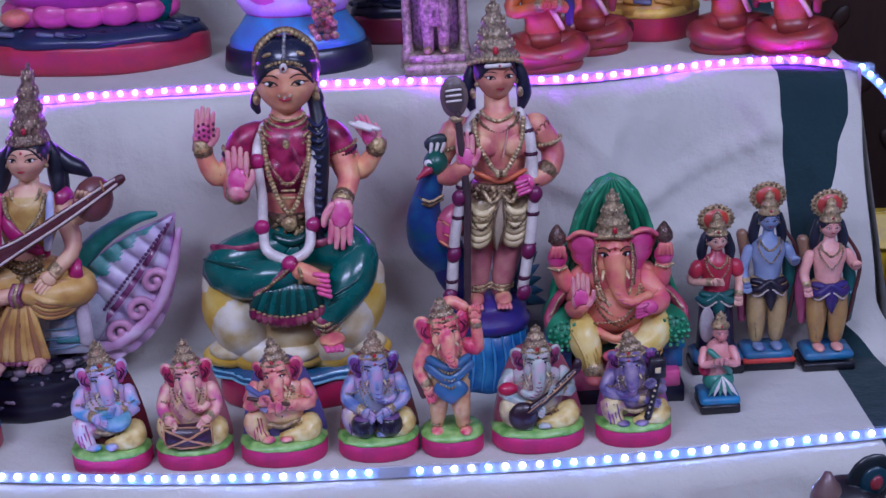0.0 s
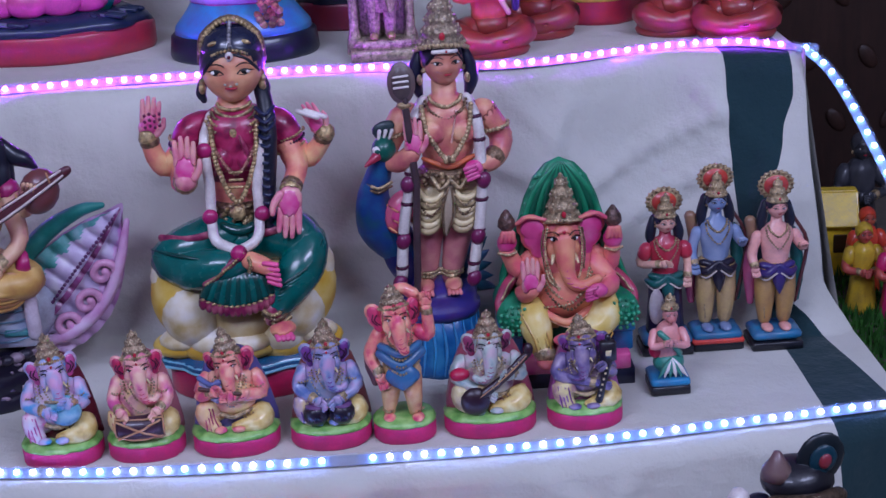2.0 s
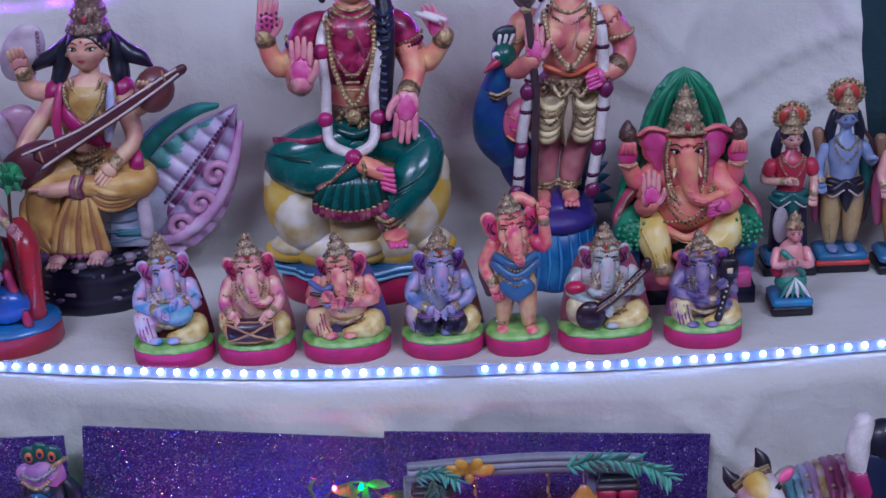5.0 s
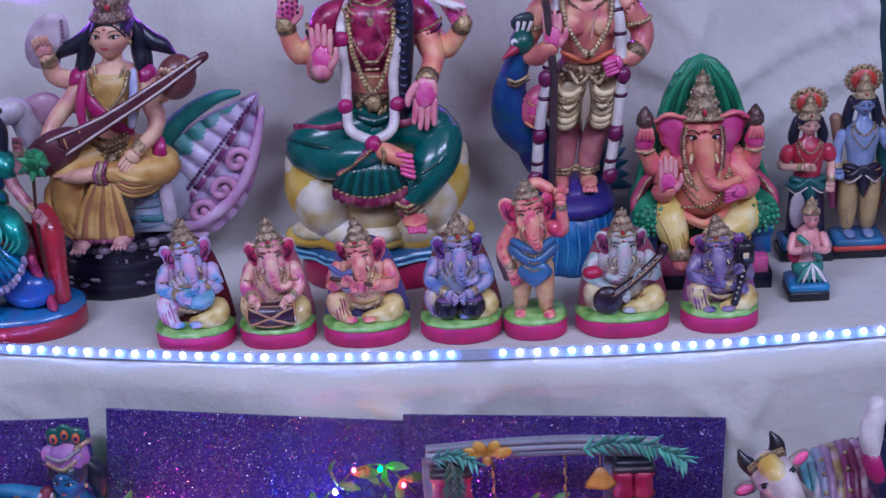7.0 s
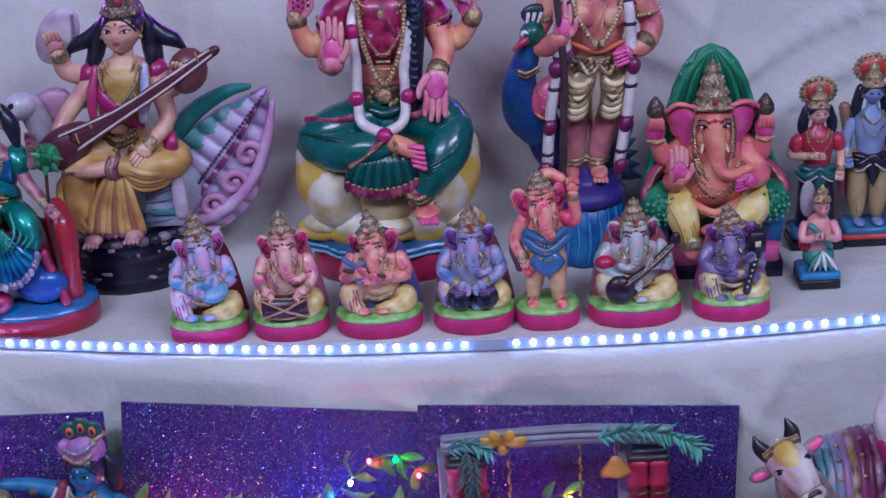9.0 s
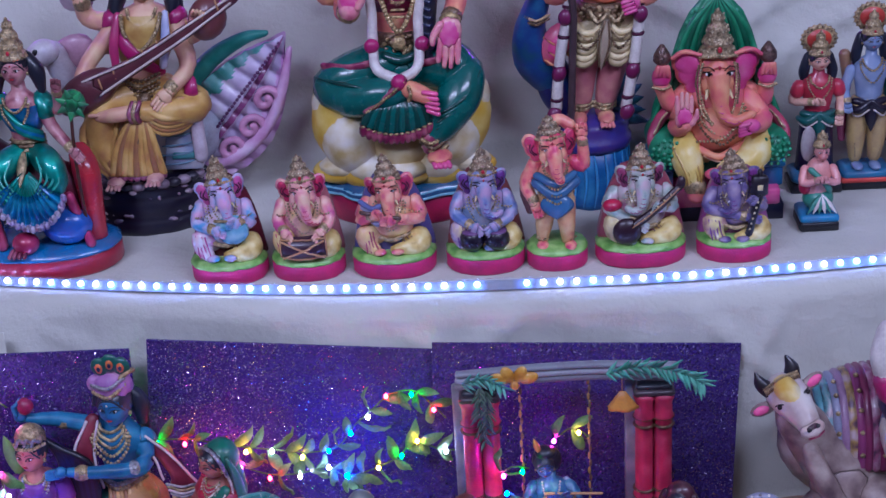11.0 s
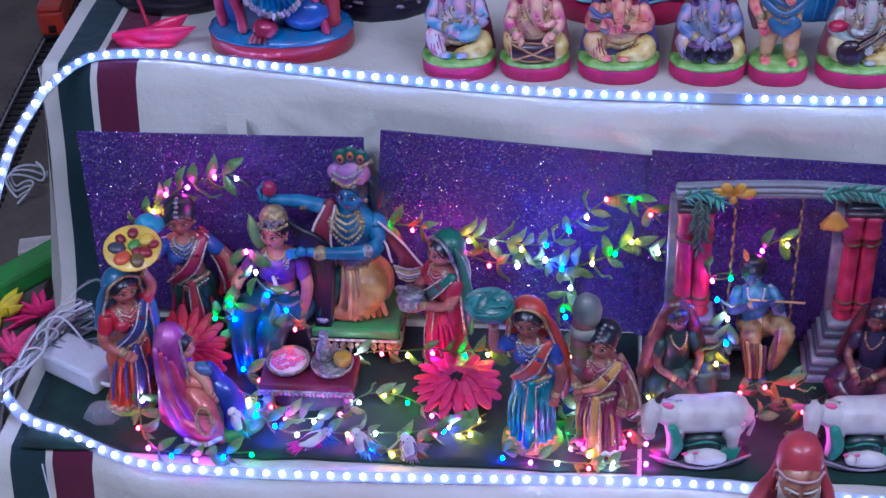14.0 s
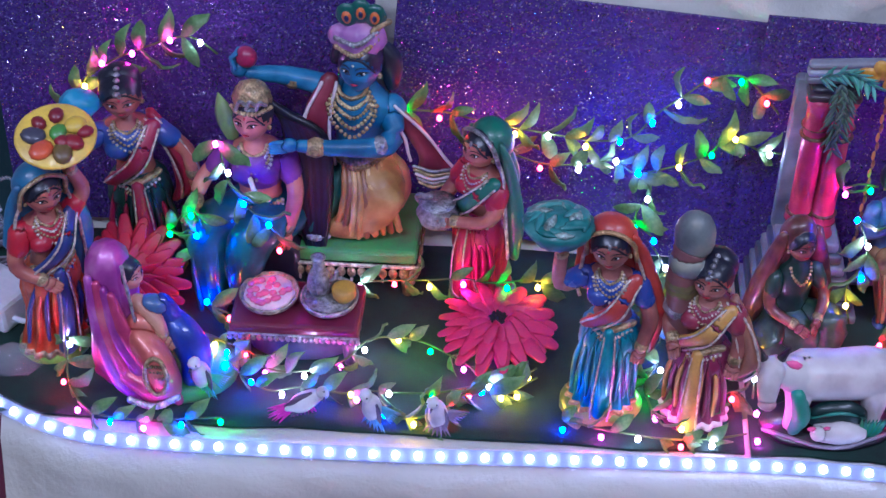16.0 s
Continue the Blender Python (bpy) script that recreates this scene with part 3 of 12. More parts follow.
GOLD, DARKGOLD = paint("bfa67c", "metal"), paint("8a7054", "metal")
SILVER = paint("a9a6ad", "metal")
BLACK, HAIR = paint("15151c"), paint("191d2e")
WHITE, CREAM = paint("e3ddd6"), paint("e0cf9a")
PEACH, ROSE, PINK = paint("e0a07a"), paint("e38a86"), paint("f0609a")
MAGENTA = paint("a81a62")
RED, CRIMSON, MAROON = paint("b81f2e"), paint("b3123f"), paint("5d1226")
ORANGE, FLAME = paint("dd7424"), paint("e04a1c")
YELLOW, MUSTARD = paint("e8c64a"), paint("c99a34")
GREEN, LIME = paint("1f8a4c"), paint("7fc24a")
TEAL = paint("0a605a", "silk")
SKY, NAVY = paint("4aa0d8"), paint("141a4a")
BROWN, TAN = paint("4a2820"), paint("b98a5a")
GREY, SKYBODY = paint("8a8c98"), spray("6a7ea8", "8292b4", "98a4c0")


EYE_WHITE = textured("eye_white", lin("cfc8c4"), lin("ece8e4"), 0.35, 0, 60, 400, 0.05)
INK = textured("eye_black", lin("060608"), lin("0c0a0e"), 0.35, 0, 60, 400, 0.05)


def face_front(r, u, v):
    """Depth of the modelled face at u across and v up, in head radii."""
    w = 0.80 * (1.0 - 0.17 * max(0.0, -v - 0.05) ** 1.6)
    q = 1.0 - (u / w) ** 2 - (v / (1.0 if v > 0 else 1.06)) ** 2
    base = 0.84 * math.sqrt(max(0.0, q))
    nose = 0.17 * math.exp(-(u / 0.105) ** 2) * math.exp(-((v + 0.2) / (0.09 if v < -0.2 else 0.26)) ** 2)
    dent = -0.075 * math.exp(-((abs(u) - 0.31) / 0.17) ** 2 - ((v - 0.1) / 0.12) ** 2)
    brow = 0.03 * math.exp(-((abs(u) - 0.32) / 0.22) ** 2 - ((v - 0.3) / 0.09) ** 2)
    lips = 0.05 * math.exp(-(u / 0.17) ** 2 - ((v + 0.46) / 0.08) ** 2)
    chin = 0.08 * math.exp(-(u / 0.2) ** 2 - ((v + 0.8) / 0.15) ** 2)
    cheek = 0.05 * math.exp(-((abs(u) - 0.4) / 0.2) ** 2 - ((v + 0.25) / 0.2) ** 2)
    return -(base + nose + dent + brow + lips + chin + cheek) * r


def eyes(c, r, wide=0.31):
    """Painted almond eyes with dark lids and arched brows."""
    z, f = 0.06, wide / 0.31
    for s in (-1, 1):
        y = face_front(1.0, wide, z)
        c.ball((s * wide * r, (y + 0.026) * r, z * r), (0.150 * f * r, 0.05 * r, 0.062 * f * r), EYE_WHITE, (0, -s * 6, -s * 18 * f), n=12)
        c.ball((s * (wide - 0.01) * r, (y - 0.012) * r, z * r), (0.105 * f * r, 0.036 * r, 0.086 * f * r), INK, n=10)
        lid = [(wide - 0.19, z - 0.03), (wide - 0.09, z + 0.06), (wide + 0.03, z + 0.082), (wide + 0.14, z + 0.045), (wide + 0.25, z + 0.03)]
        low = [(wide - 0.17, z - 0.03), (wide, z - 0.078), (wide + 0.16, z - 0.01)]
        brow = [(wide - 0.21, z + 0.20), (wide - 0.10, z + 0.27), (wide + 0.06, z + 0.28), (wide + 0.26, z + 0.17)]
        for pts, th in ((lid, 0.030), (low, 0.014), (brow, 0.021)):
            c.tube([(s * a * r, face_front(r, a, b) - 0.010 * r, b * r) for a, b in pts], [th * r * 0.5] + [th * r] * (len(pts) - 2) + [th * r * 0.4], INK, n=5, sub=2)


def head(c, x, y, z, r, skin, hair=None, turn=0, tilt=0, earrings=True, mark=RED, wide=0.31):
    c.push(x, y, z, tilt, 0, turn)
    n, h = (34, 30) if r > 1.6 else (24, 22)
    a = np.arange(n) * 2 * math.pi / n
    rows = []
    for i in range(h + 1):
        t = math.pi * min(max(i / h, 0.015), 0.985)
        v = -math.cos(t) * (1.0 if i > h / 2 else 1.06)
        w = 0.80 * (1.0 - 0.17 * max(0.0, -v - 0.05) ** 1.6)
        ring = []
        for k in range(n):
            u, back = math.sin(t) * w * math.cos(a[k]), math.sin(a[k]) * math.sin(t)
            ring.append((u * r, 0.84 * back * r if back > -0.05 else min(0.84 * back * r, face_front(r, u, v)) if back > -0.3 else face_front(r, u, v), v * r))
        rows.append(np.array(ring))
    c.grid(rows, n, skin)
    if hair:
        c.ball((0, 0.24 * r, 0.22 * r), (0.88 * r, 0.83 * r, 0.92 * r), hair, n=18)
        flat_rows = np.concatenate(rows)
        keep = []
        for i in range(h):
            for k in range(n):
                q = flat_rows[i * n + k] / r
                if q[2] > 0.60 - 0.80 * (abs(q[0]) / 0.8) ** 2.6 and (q[1] < 0.2 or q[2] > 0):
                    keep.append((i * n + k, i * n + (k + 1) % n, (i + 1) * n + (k + 1) % n, (i + 1) * n + k))
        c.add(flat_rows * np.array((1.05, 1.05, 1.05)), keep, hair)
        rim = [(u, 0.60 - 0.80 * (abs(u) / 0.8) ** 2.6) for u in np.linspace(-0.72, 0.72, 19)]
        c.tube([(u * r, face_front(r, u, min(v, 0.93)) * 0.99, v * r) for u, v in rim], 0.05 * r, hair, n=6, sub=2)
    eyes(c, r, wide)
    c.tube([(q * r, face_front(r, abs(q), -0.45 + 0.16 * q * q) - 0.004 * r, (-0.45 + 0.5 * q * q) * r) for q in (-0.15, -0.05, 0.05, 0.15)], [0.02 * r, 0.05 * r, 0.05 * r, 0.02 * r], RED, n=6, sub=2)
    if mark:
        c.ball((0, face_front(r, 0, 0.4), 0.4 * r), (0.055 * r, 0.03 * r, 0.075 * r), mark, n=8)
    for s in (-1, 1):
        c.ball((s * 0.79 * r, 0.04 * r, -0.02 * r), (0.07 * r, 0.14 * r, 0.22 * r), skin, n=8)
        if earrings:
            c.ball((s * 0.80 * r, -0.06 * r, -0.34 * r), (0.10 * r, 0.10 * r, 0.13 * r), GOLD, n=8)
    c.pop()


def tiers(c, x, y, z, r, h, mat=None, steps=4, rings=True):
    """A tall ridged crown with embossed studs on each tier."""
    mat = mat or GOLD
    prof = [(r, 0)]
    for i in range(steps):
        u0, u1 = i / steps, (i + 0.8) / steps
        ra, rb = r * (1 - u0) ** 0.75, r * (1 - u1) ** 0.75
        prof += [(ra * 1.04, h * u0 + 0.02 * h), (ra * 0.96, h * (u0 + 0.4 / steps)), (max(rb, 0.1 * r) * 0.86, h * u1)]
    prof += [(0.13 * r, h * 0.97), (0.02 * r, h * 1.02)]
    c.lathe((x, y, z), prof, mat, n=30, pleat=10, amp=0.05)
    pale = paint("d8c8a4", "metal")
    for i in range(steps if rings else 0):
        rr = r * (1 - i / steps) ** 0.75
        n = max(5, int(11 * (1 - i / steps) ** 0.6))
        for k in range(n):
            a = math.pi + math.pi * (k + 0.5 * (i % 2) + 0.25) / n
            c.ball((x + rr * 1.02 * math.cos(a), y + rr * 1.02 * math.sin(a), z + h * (i + 0.16) / steps), (0.062 * r, 0.05 * r, 0.09 * r), (pale, mat)[k % 2], n=6)
            c.ball((x + rr * 0.90 * math.cos(a + 0.2), y + rr * 0.90 * math.sin(a + 0.2), z + h * (i + 0.52) / steps), (0.045 * r, 0.04 * r, 0.08 * r), pale, n=6)
    c.ball((x, y - r * 0.98, z + 0.2 * h), (0.13 * r, 0.1 * r, 0.18 * r), RED, n=8)


def halo(c, x, y, z, r, inner=None):
    c.push(x, y, z, 90, 0, 0)
    c.lathe((0, 0, 0), [(r * 0.94, -0.1), (r, 0), (r * 0.94, 0.1), (r * 0.7, 0.14)], GOLD, n=60, pleat=20, amp=0.06)
    c.lathe((0, 0, 0.1), [(r * 0.68, 0), (r * 0.66, 0.1), (0.02, 0.12)], inner or FLAME, n=24)
    c.pop()
    for i in range(18):
        a = 2 * math.pi * i / 18
        c.ball((x + r * 0.84 * math.cos(a), y - 0.16, z + r * 0.84 * math.sin(a)), 0.075 * r, DARKGOLD, n=6)


def arm(c, pts, r0, r1, skin, sleeve=None, bangle=True, palm=True, palm_mat=None, hand=1.0):
    c.tube(pts, np.linspace(r0, r1, len(pts)), skin, n=12)
    a, b = np.array(pts[-2], float), np.array(pts[-1], float)
    d = (b - a) / (np.linalg.norm(b - a) + 1e-9)
    if palm:
        q = b + d * r1 * 1.0
        c.ball(q, (r1 * 1.2 * hand, r1 * 0.62 * hand, r1 * 1.3 * hand), palm_mat or skin, n=10)
        side = np.cross(d, (0, 1, 0))
        side = side / (np.linalg.norm(side) + 1e-9)
        for k in (-0.9, -0.3, 0.3, 0.9):
            c.tube([q + side * k * r1 * 0.85 * hand + d * r1 * 0.4, q + side * k * r1 * 0.9 * hand + d * r1 * (1.9 - 0.3 * k * k) * hand], [r1 * 0.36 * hand, r1 * 0.29 * hand], palm_mat or skin, n=6, sub=1)
    if bangle:
        for k in (0.0, 0.5):
            p = b - d * (r1 * 0.5 + k * r1)
            c.tube([p - d * r1 * 0.16, p + d * r1 * 0.16], r1 * 1.14, GOLD, n=10, sub=1)
    if sleeve:
        p0, p1 = np.array(pts[0], float), np.array(pts[1], float)
        c.tube([p0, p0 + (p1 - p0) * 0.5], [r0 * 1.25, r0 * 1.2], sleeve, n=12, sub=1)


def open_hand(c, x, y, z, h, skin, blush, rx=0, ry=0, rz=0):
    """A flat hand with its palm to the front and fingers along +z."""
    c.push(x, y, z, rx, ry, rz, h / 4.4)
    c.ball((0, 0, 0.9), (1.0, 0.42, 1.25), skin, n=14)
    c.ball((0.0, -0.12, 1.05), (0.84, 0.34, 1.2), blush, n=14)
    for k, (a, L) in enumerate(((-0.72, 1.5), (-0.25, 1.85), (0.24, 1.8), (0.70, 1.4))):
        c.tube([(a * 0.95, 0, 1.5), (a * 1.05, -0.05, 1.9 + L * 0.5), (a * 1.1, -0.12, 1.9 + L)], [0.28, 0.26, 0.19], skin, n=8)
    c.tube([(0.75, -0.1, 0.4), (1.25, -0.25, 1.2), (1.3, -0.35, 1.9)], [0.36, 0.3, 0.2], skin, n=8)
    c.pop()


def necklace(c, z0, w, drop, y, r=0.14, mat=None, count=22, bulge=0.5):
    c.beads([(-w, y + 0.9 * bulge, z0), (-w * 0.8, y + 0.1, z0 - drop * 0.5), (0, y - bulge * 0.3, z0 - drop), (w * 0.8, y + 0.1, z0 - drop * 0.5), (w, y + 0.9 * bulge, z0)], r, mat or GOLD, count)


def elephant_head(c, x, y, z, r, skin, inner, crown=2.0, turn=0, trunk=1, ear=1.0, crown_mat=None):
    """A narrow trunked head with flat fan ears and a side-curled trunk."""
    c.push(x, y, z, 0, 0, turn)
    c.ball((0, 0, 0.05 * r), (0.82 * r, 0.84 * r, 0.98 * r), skin, n=18)
    for s in (-1, 1):
        c.ball((s * 0.30 * r, -0.42 * r, 0.50 * r), (0.42 * r, 0.42 * r, 0.42 * r), skin)
        c.ball((s * 0.40 * r, -0.50 * r, -0.32 * r), (0.40 * r, 0.38 * r, 0.50 * r), skin)
    c.ball((0, -0.56 * r, 0.08 * r), (0.46 * r, 0.42 * r, 0.62 * r), skin)
    line = paint("3a1030", "matt")
    for s in (-1, 1):
        ex = s * (0.80 + 0.34 * ear) * r
        for k, (dz, w, h) in enumerate(((0.34, 0.50, 0.50), (-0.06, 0.50, 0.52), (-0.42, 0.34, 0.44))):
            c.ball((ex - s * 0.10 * k * r, 0.10 * r, (dz + 0.12) * r * ear), (w * r * ear, 0.16 * r, h * r * ear), skin, (0, s * 10, s * 24), n=14)
            c.ball((ex - s * 0.08 * k * r, -0.03 * r, (dz + 0.10) * r * ear), (0.72 * w * r * ear, 0.12 * r, 0.76 * h * r * ear), inner, (0, s * 10, s * 24), n=12)
        for q in (0.0, 0.24):
            c.tube([(ex - s * (0.22 - q) * r, -0.17 * r, 0.42 * r * ear), (ex - s * (0.02 - q * 0.6) * r, -0.20 * r, 0.10 * r), (ex - s * (0.26 - q * 0.5) * r, -0.17 * r, -0.26 * r * ear)], 0.032 * r, line, n=5)
        c.ball((s * 0.40 * r, -0.86 * r, 0.16 * r), (0.13 * r, 0.05 * r, 0.06 * r), EYE_WHITE, (0, -s * 10, -s * 22), n=8)
        c.ball((s * 0.39 * r, -0.90 * r, 0.16 * r), (0.075 * r, 0.035 * r, 0.062 * r), INK, n=8)
        c.tube([(s * 0.20 * r, -0.94 * r, 0.12 * r), (s * 0.38 * r, -0.93 * r, 0.245 * r), (s * 0.62 * r, -0.74 * r, 0.20 * r)], 0.034 * r, INK, n=5, sub=3)
        c.tube([(s * 0.18 * r, -0.93 * r, 0.36 * r), (s * 0.36 * r, -0.90 * r, 0.46 * r), (s * 0.60 * r, -0.70 * r, 0.40 * r)], 0.026 * r, INK, n=5, sub=3)
        c.tube([(s * 0.42 * r, -0.80 * r, -0.46 * r), (s * 0.56 * r, -1.04 * r, -0.64 * r)], [0.10 * r, 0.04 * r], CREAM, n=8, sub=1)
        c.beads([(s * 0.60 * r, -0.66 * r, 0.60 * r), (s * 0.74 * r, -0.50 * r, 0.0), (s * 0.60 * r, -0.86 * r, -0.9 * r), (s * 0.30 * r, -1.05 * r, -1.5 * r)], 0.055 * r, GOLD, 17)
    P = [(0, -0.60 * r, 0.10 * r), (0, -0.96 * r, -0.45 * r), (0.03 * trunk * r, -1.12 * r, -1.05 * r), (0.20 * trunk * r, -1.18 * r, -1.50 * r), (0.62 * trunk * r, -1.15 * r, -1.62 * r), (0.92 * trunk * r, -1.12 * r, -1.42 * r)]
    c.tube(P, [0.52 * r, 0.42 * r, 0.33 * r, 0.27 * r, 0.22 * r, 0.17 * r], skin, n=14, sub=5)
    for k, q in enumerate(smooth_points(P, 4)[4:17:2]):
        w = 0.24 - 0.018 * k
        c.tube([q + np.array((-w * r, -0.22 * r, 0.02 * r)), q + np.array((0, -0.40 * r + 0.02 * k * r, -0.02 * r)), q + np.array((w * r, -0.22 * r, 0.02 * r))], 0.026 * r, inner, n=5, sub=2)
    c.ball((0, -0.96 * r, 0.56 * r), (0.07 * r, 0.05 * r, 0.09 * r), RED, n=8)
    if crown:
        tiers(c, 0, 0.05 * r, 0.62 * r, 0.78 * r, crown * r, crown_mat, 4)
        c.beads([(-0.80 * r, -0.16 * r, 0.66 * r), (-0.5 * r, -0.62 * r, 0.74 * r), (0, -0.80 * r, 0.80 * r), (0.5 * r, -0.62 * r, 0.74 * r), (0.80 * r, -0.16 * r, 0.66 * r)], 0.085 * r, GOLD, 15)
    c.pop()


def oval_base(c, rx, ry, h, side, top=None, mound=0.5, power=2.3, n=36):
    c.lathe((0, 0, 0), [(0.96, 0), (1.0, 0.12 * h), (1.0, 0.8 * h), (0.97, h)], side, rx, ry, n, power=power)
    if top:
        c.lathe((0, 0, 0), [(1.005, h * 0.93), (1.0, h * 1.02), (0.9, h + mound * 0.7), (0.5, h + mound), (0.02, h + mound)], top, rx, ry, n, pleat=13, amp=0.012, power=power)


def spray_silk(a, b, c):
    m = spray(a, b, c)
    n = m.node_tree.nodes["Principled BSDF"]
    n.inputs["Coat Weight"].default_value = 0.7
    n.inputs["Metallic"].default_value = 0.35
    return m


def foil(a, b, c):
    """Tinted metal-leaf paint with a hard shine."""
    m = spray(a, b, c)
    n = m.node_tree.nodes["Principled BSDF"]
    n.inputs["Coat Weight"].default_value = 0.9
    n.inputs["Coat Roughness"].default_value = 0.12
    n.inputs["Metallic"].default_value = 0.7
    n.inputs["Roughness"].default_value = 0.28
    return m


def dab(a, b, c):
    """Small dabs of three glossy tones over clay."""
    key = "dab" + a + b + c
    if key not in PAINTS:
        m = textured("dab_" + a + b + c, lin(a), lin(c), 0.36, 0.0, 85.0, 420.0, 0.8, 0.32, 0.0018, mid=0.5, round_r=0.0012, third=lin(b))
        ramp = m.node_tree.nodes["Color Ramp"].color_ramp.elements
        ramp[0].position, ramp[1].position, ramp[2].position = 0.40, 0.54, 0.76
        PAINTS[key] = m
    return PAINTS[key]


# ---- seven small musicians ----
def small_musician(x, w, skin, inner, belly, legs, cape, item, label, y=0.032, trunk=1, turn=0, seed=0, knee=None, tilt=0, tall=1.0):
    c = Clay()
    rx, ry = w / 2, min(3.1, w * 0.42)
    oval_base(c, rx, ry, 1.7, paint("c8286c", "matt"), dab("5c9440", "80b254", "a2ca74"), 0.55)
    k = w / 7.3
    knee = knee or dab("b89448", "dcc070", "ecdc9c")
    c.push(0, 0.1, 0, 0, 0, 0, (1.0, 0.95, 1.05 * tall))
    # cloak slab behind, spreading to the base
    c.lathe((0, 0.8, 0), [(3.55 * k, 1.7), (3.45 * k, 2.6), (3.15 * k, 4.2), (2.75 * k, 6.0), (2.2 * k, 7.6), (1.5 * k, 8.8), (0.5, 9.3)], cape, 1, 0.56, 44, pleat=7, amp=0.035)
    # one knee lying, the other raised
    c.tube([(0.6, 0.2, 3.0), (2.3 * k, -0.7, 2.95), (1.9 * k, -1.7, 2.6), (0.2, -2.1, 2.45)], [1.1, 1.15, 0.9, 0.5], knee, n=14)
    c.tube([(-0.6, 0.2, 3.0), (-2.0 * k, -1.1, 3.9), (-2.1 * k, -1.5, 3.1), (-1.5, -2.0, 2.4)], [1.1, 1.1, 0.9, 0.55], legs, n=14)
    c.ball((-1.1, -2.45, 2.4), (0.62, 0.5, 0.3), skin, n=10)
    c.ball((0.5, -2.6, 2.45), (0.62, 0.42, 0.3), skin, n=10)
    for q in range(4):
        c.tube([(0.9 + 0.42 * q, -1.5, 3.7 - 0.1 * q), (1.2 + 0.45 * q, -2.1 + 0.18 * q, 3.0), (0.7 + 0.5 * q, -2.45 + 0.2 * q, 2.2)], 0.06, paint("8a6a4a", "matt"), n=5)
        c.tube([(-2.6 + 0.3 * q, -1.9 - 0.1 * q, 4.4), (-2.4 + 0.3 * q, -2.3, 3.3), (-2.3 + 0.36 * q, -2.4, 2.4)], 0.06, inner, n=5)
    c.ball((0, -0.3, 4.8), (2.15 * k, 1.7, 2.1), belly)
    c.ball((0, 0.0, 6.3), (2.25 * k, 1.3, 1.3), skin)
    c.tube([(-1.9, -0.9, 3.7), (0, -2.0, 3.4), (1.9, -0.9, 3.7)], 0.22, GOLD, n=8)
    grips = {"drum": ((-1.7, -2.3, 4.6), (1.7, -2.3, 4.6)), "veena": ((-0.6, -2.2, 4.2), (1.9, -1.9, 5.6)), "flute": ((-1.5, -2.2, 6.0), (0.3, -2.4, 5.6)), "tabla": ((-1.1, -2.3, 4.5), (1.1, -2.3, 4.5)), "horn": ((0.9, -2.1, 4.6), (1.6, -2.0, 6.2)), "pot": ((-0.7, -2.2, 5.0), (1.5, -2.2, 5.6))}[item]
    for s, hnd in zip((-1, 1), grips):
        arm(c, [(s * 2.0 * k, 0.0, 6.5), (s * 2.55 * k, -0.9, 5.2), hnd], 0.72, 0.46, skin)
        c.beads([(s * 2.9 * k, -0.4, 5.9), (s * 2.4 * k, -1.3, 5.9), (s * 1.7 * k, -1.1, 5.9)], 0.10, GOLD, 7)
    necklace(c, 6.9, 1.3, 1.7, -1.5, 0.10, count=18)
    necklace(c, 6.8, 1.5, 2.5, -1.75, 0.09, paint("d8c8a4", "metal"), 22)
    c.push(0, -0.35, 7.9, 0, tilt, 0)
    elephant_head(c, 0, 0, 0, 1.58, skin, inner, 1.55, turn, trunk, 0.86, paint("b29a7c", "metal"))
    c.pop()
    if item == "drum":
        wood = paint("3a1c30")
        c.tube([(-2.0, -2.6, 3.4), (0, -2.8, 3.3), (2.0, -2.6, 3.5)], [0.95, 1.05, 0.95], wood, n=14, round_ends=False)
        for s in (-1, 1):
            c.tube([(s * 1.95, -2.6, 3.45), (s * 2.1, -2.58, 3.45)], 1.05, TAN, n=14, sub=1, round_ends=False)
            c.tube([(-2.0, -3.2, 3.45 + s * 0.85), (0, -3.35, 3.3 + s * 0.95), (2.0, -3.2, 3.5 + s * 0.85)], 0.10, TAN, n=6)
        for a, b in ((-1.9, 1.9), (1.9, -1.9)):
            c.tube([(a, -3.5, 4.2), (0, -3.85, 3.4), (b, -3.5, 2.6)], 0.11, TAN, n=6)
    if item == "tabla":
        for s in (-1, 1):
            c.lathe((s * 1.15, -2.35, 2.4), [(0.75, 0), (1.12, 0.5), (1.1, 1.2), (0.9, 1.6), (0.8, 1.65), (0.02, 1.62)], paint("1a1026"), n=18)
            c.lathe((s * 1.15, -2.35, 4.0), [(0.92, 0), (0.92, 0.12), (0.3, 0.14)], paint("6a4a7a"), n=18)
            for q in range(6):
                a = math.pi + math.pi * (q + 0.5) / 6
                c.tube([(s * 1.15 + 0.9 * math.cos(a), -2.35 + 0.9 * math.sin(a), 3.9), (s * 1.15 + 1.14 * math.cos(a + 0.15), -2.35 + 1.14 * math.sin(a + 0.15), 3.0)], 0.04, paint("7a6a8a"), n=5, sub=1)
    if item == "veena":
        wd = paint("2a1020")
        c.ball((-1.4, -2.6, 3.5), (1.35, 0.75, 1.35), wd)
        c.tube([(-1.1, -2.7, 3.9), (0.9, -2.5, 5.3), (3.1 * k, -1.9, 7.6)], [0.5, 0.38, 0.34], wd)
        c.tube([(-1.0, -3.15, 4.1), (0.9, -2.9, 5.4), (2.9 * k, -2.25, 7.4)], 0.07, TAN, n=6)
        for q in range(5):
            u = q / 4
            c.ball((0.2 + 2.4 * u, -2.95 + 0.6 * u, 4.9 + 2.0 * u), 0.13, CREAM, n=6)
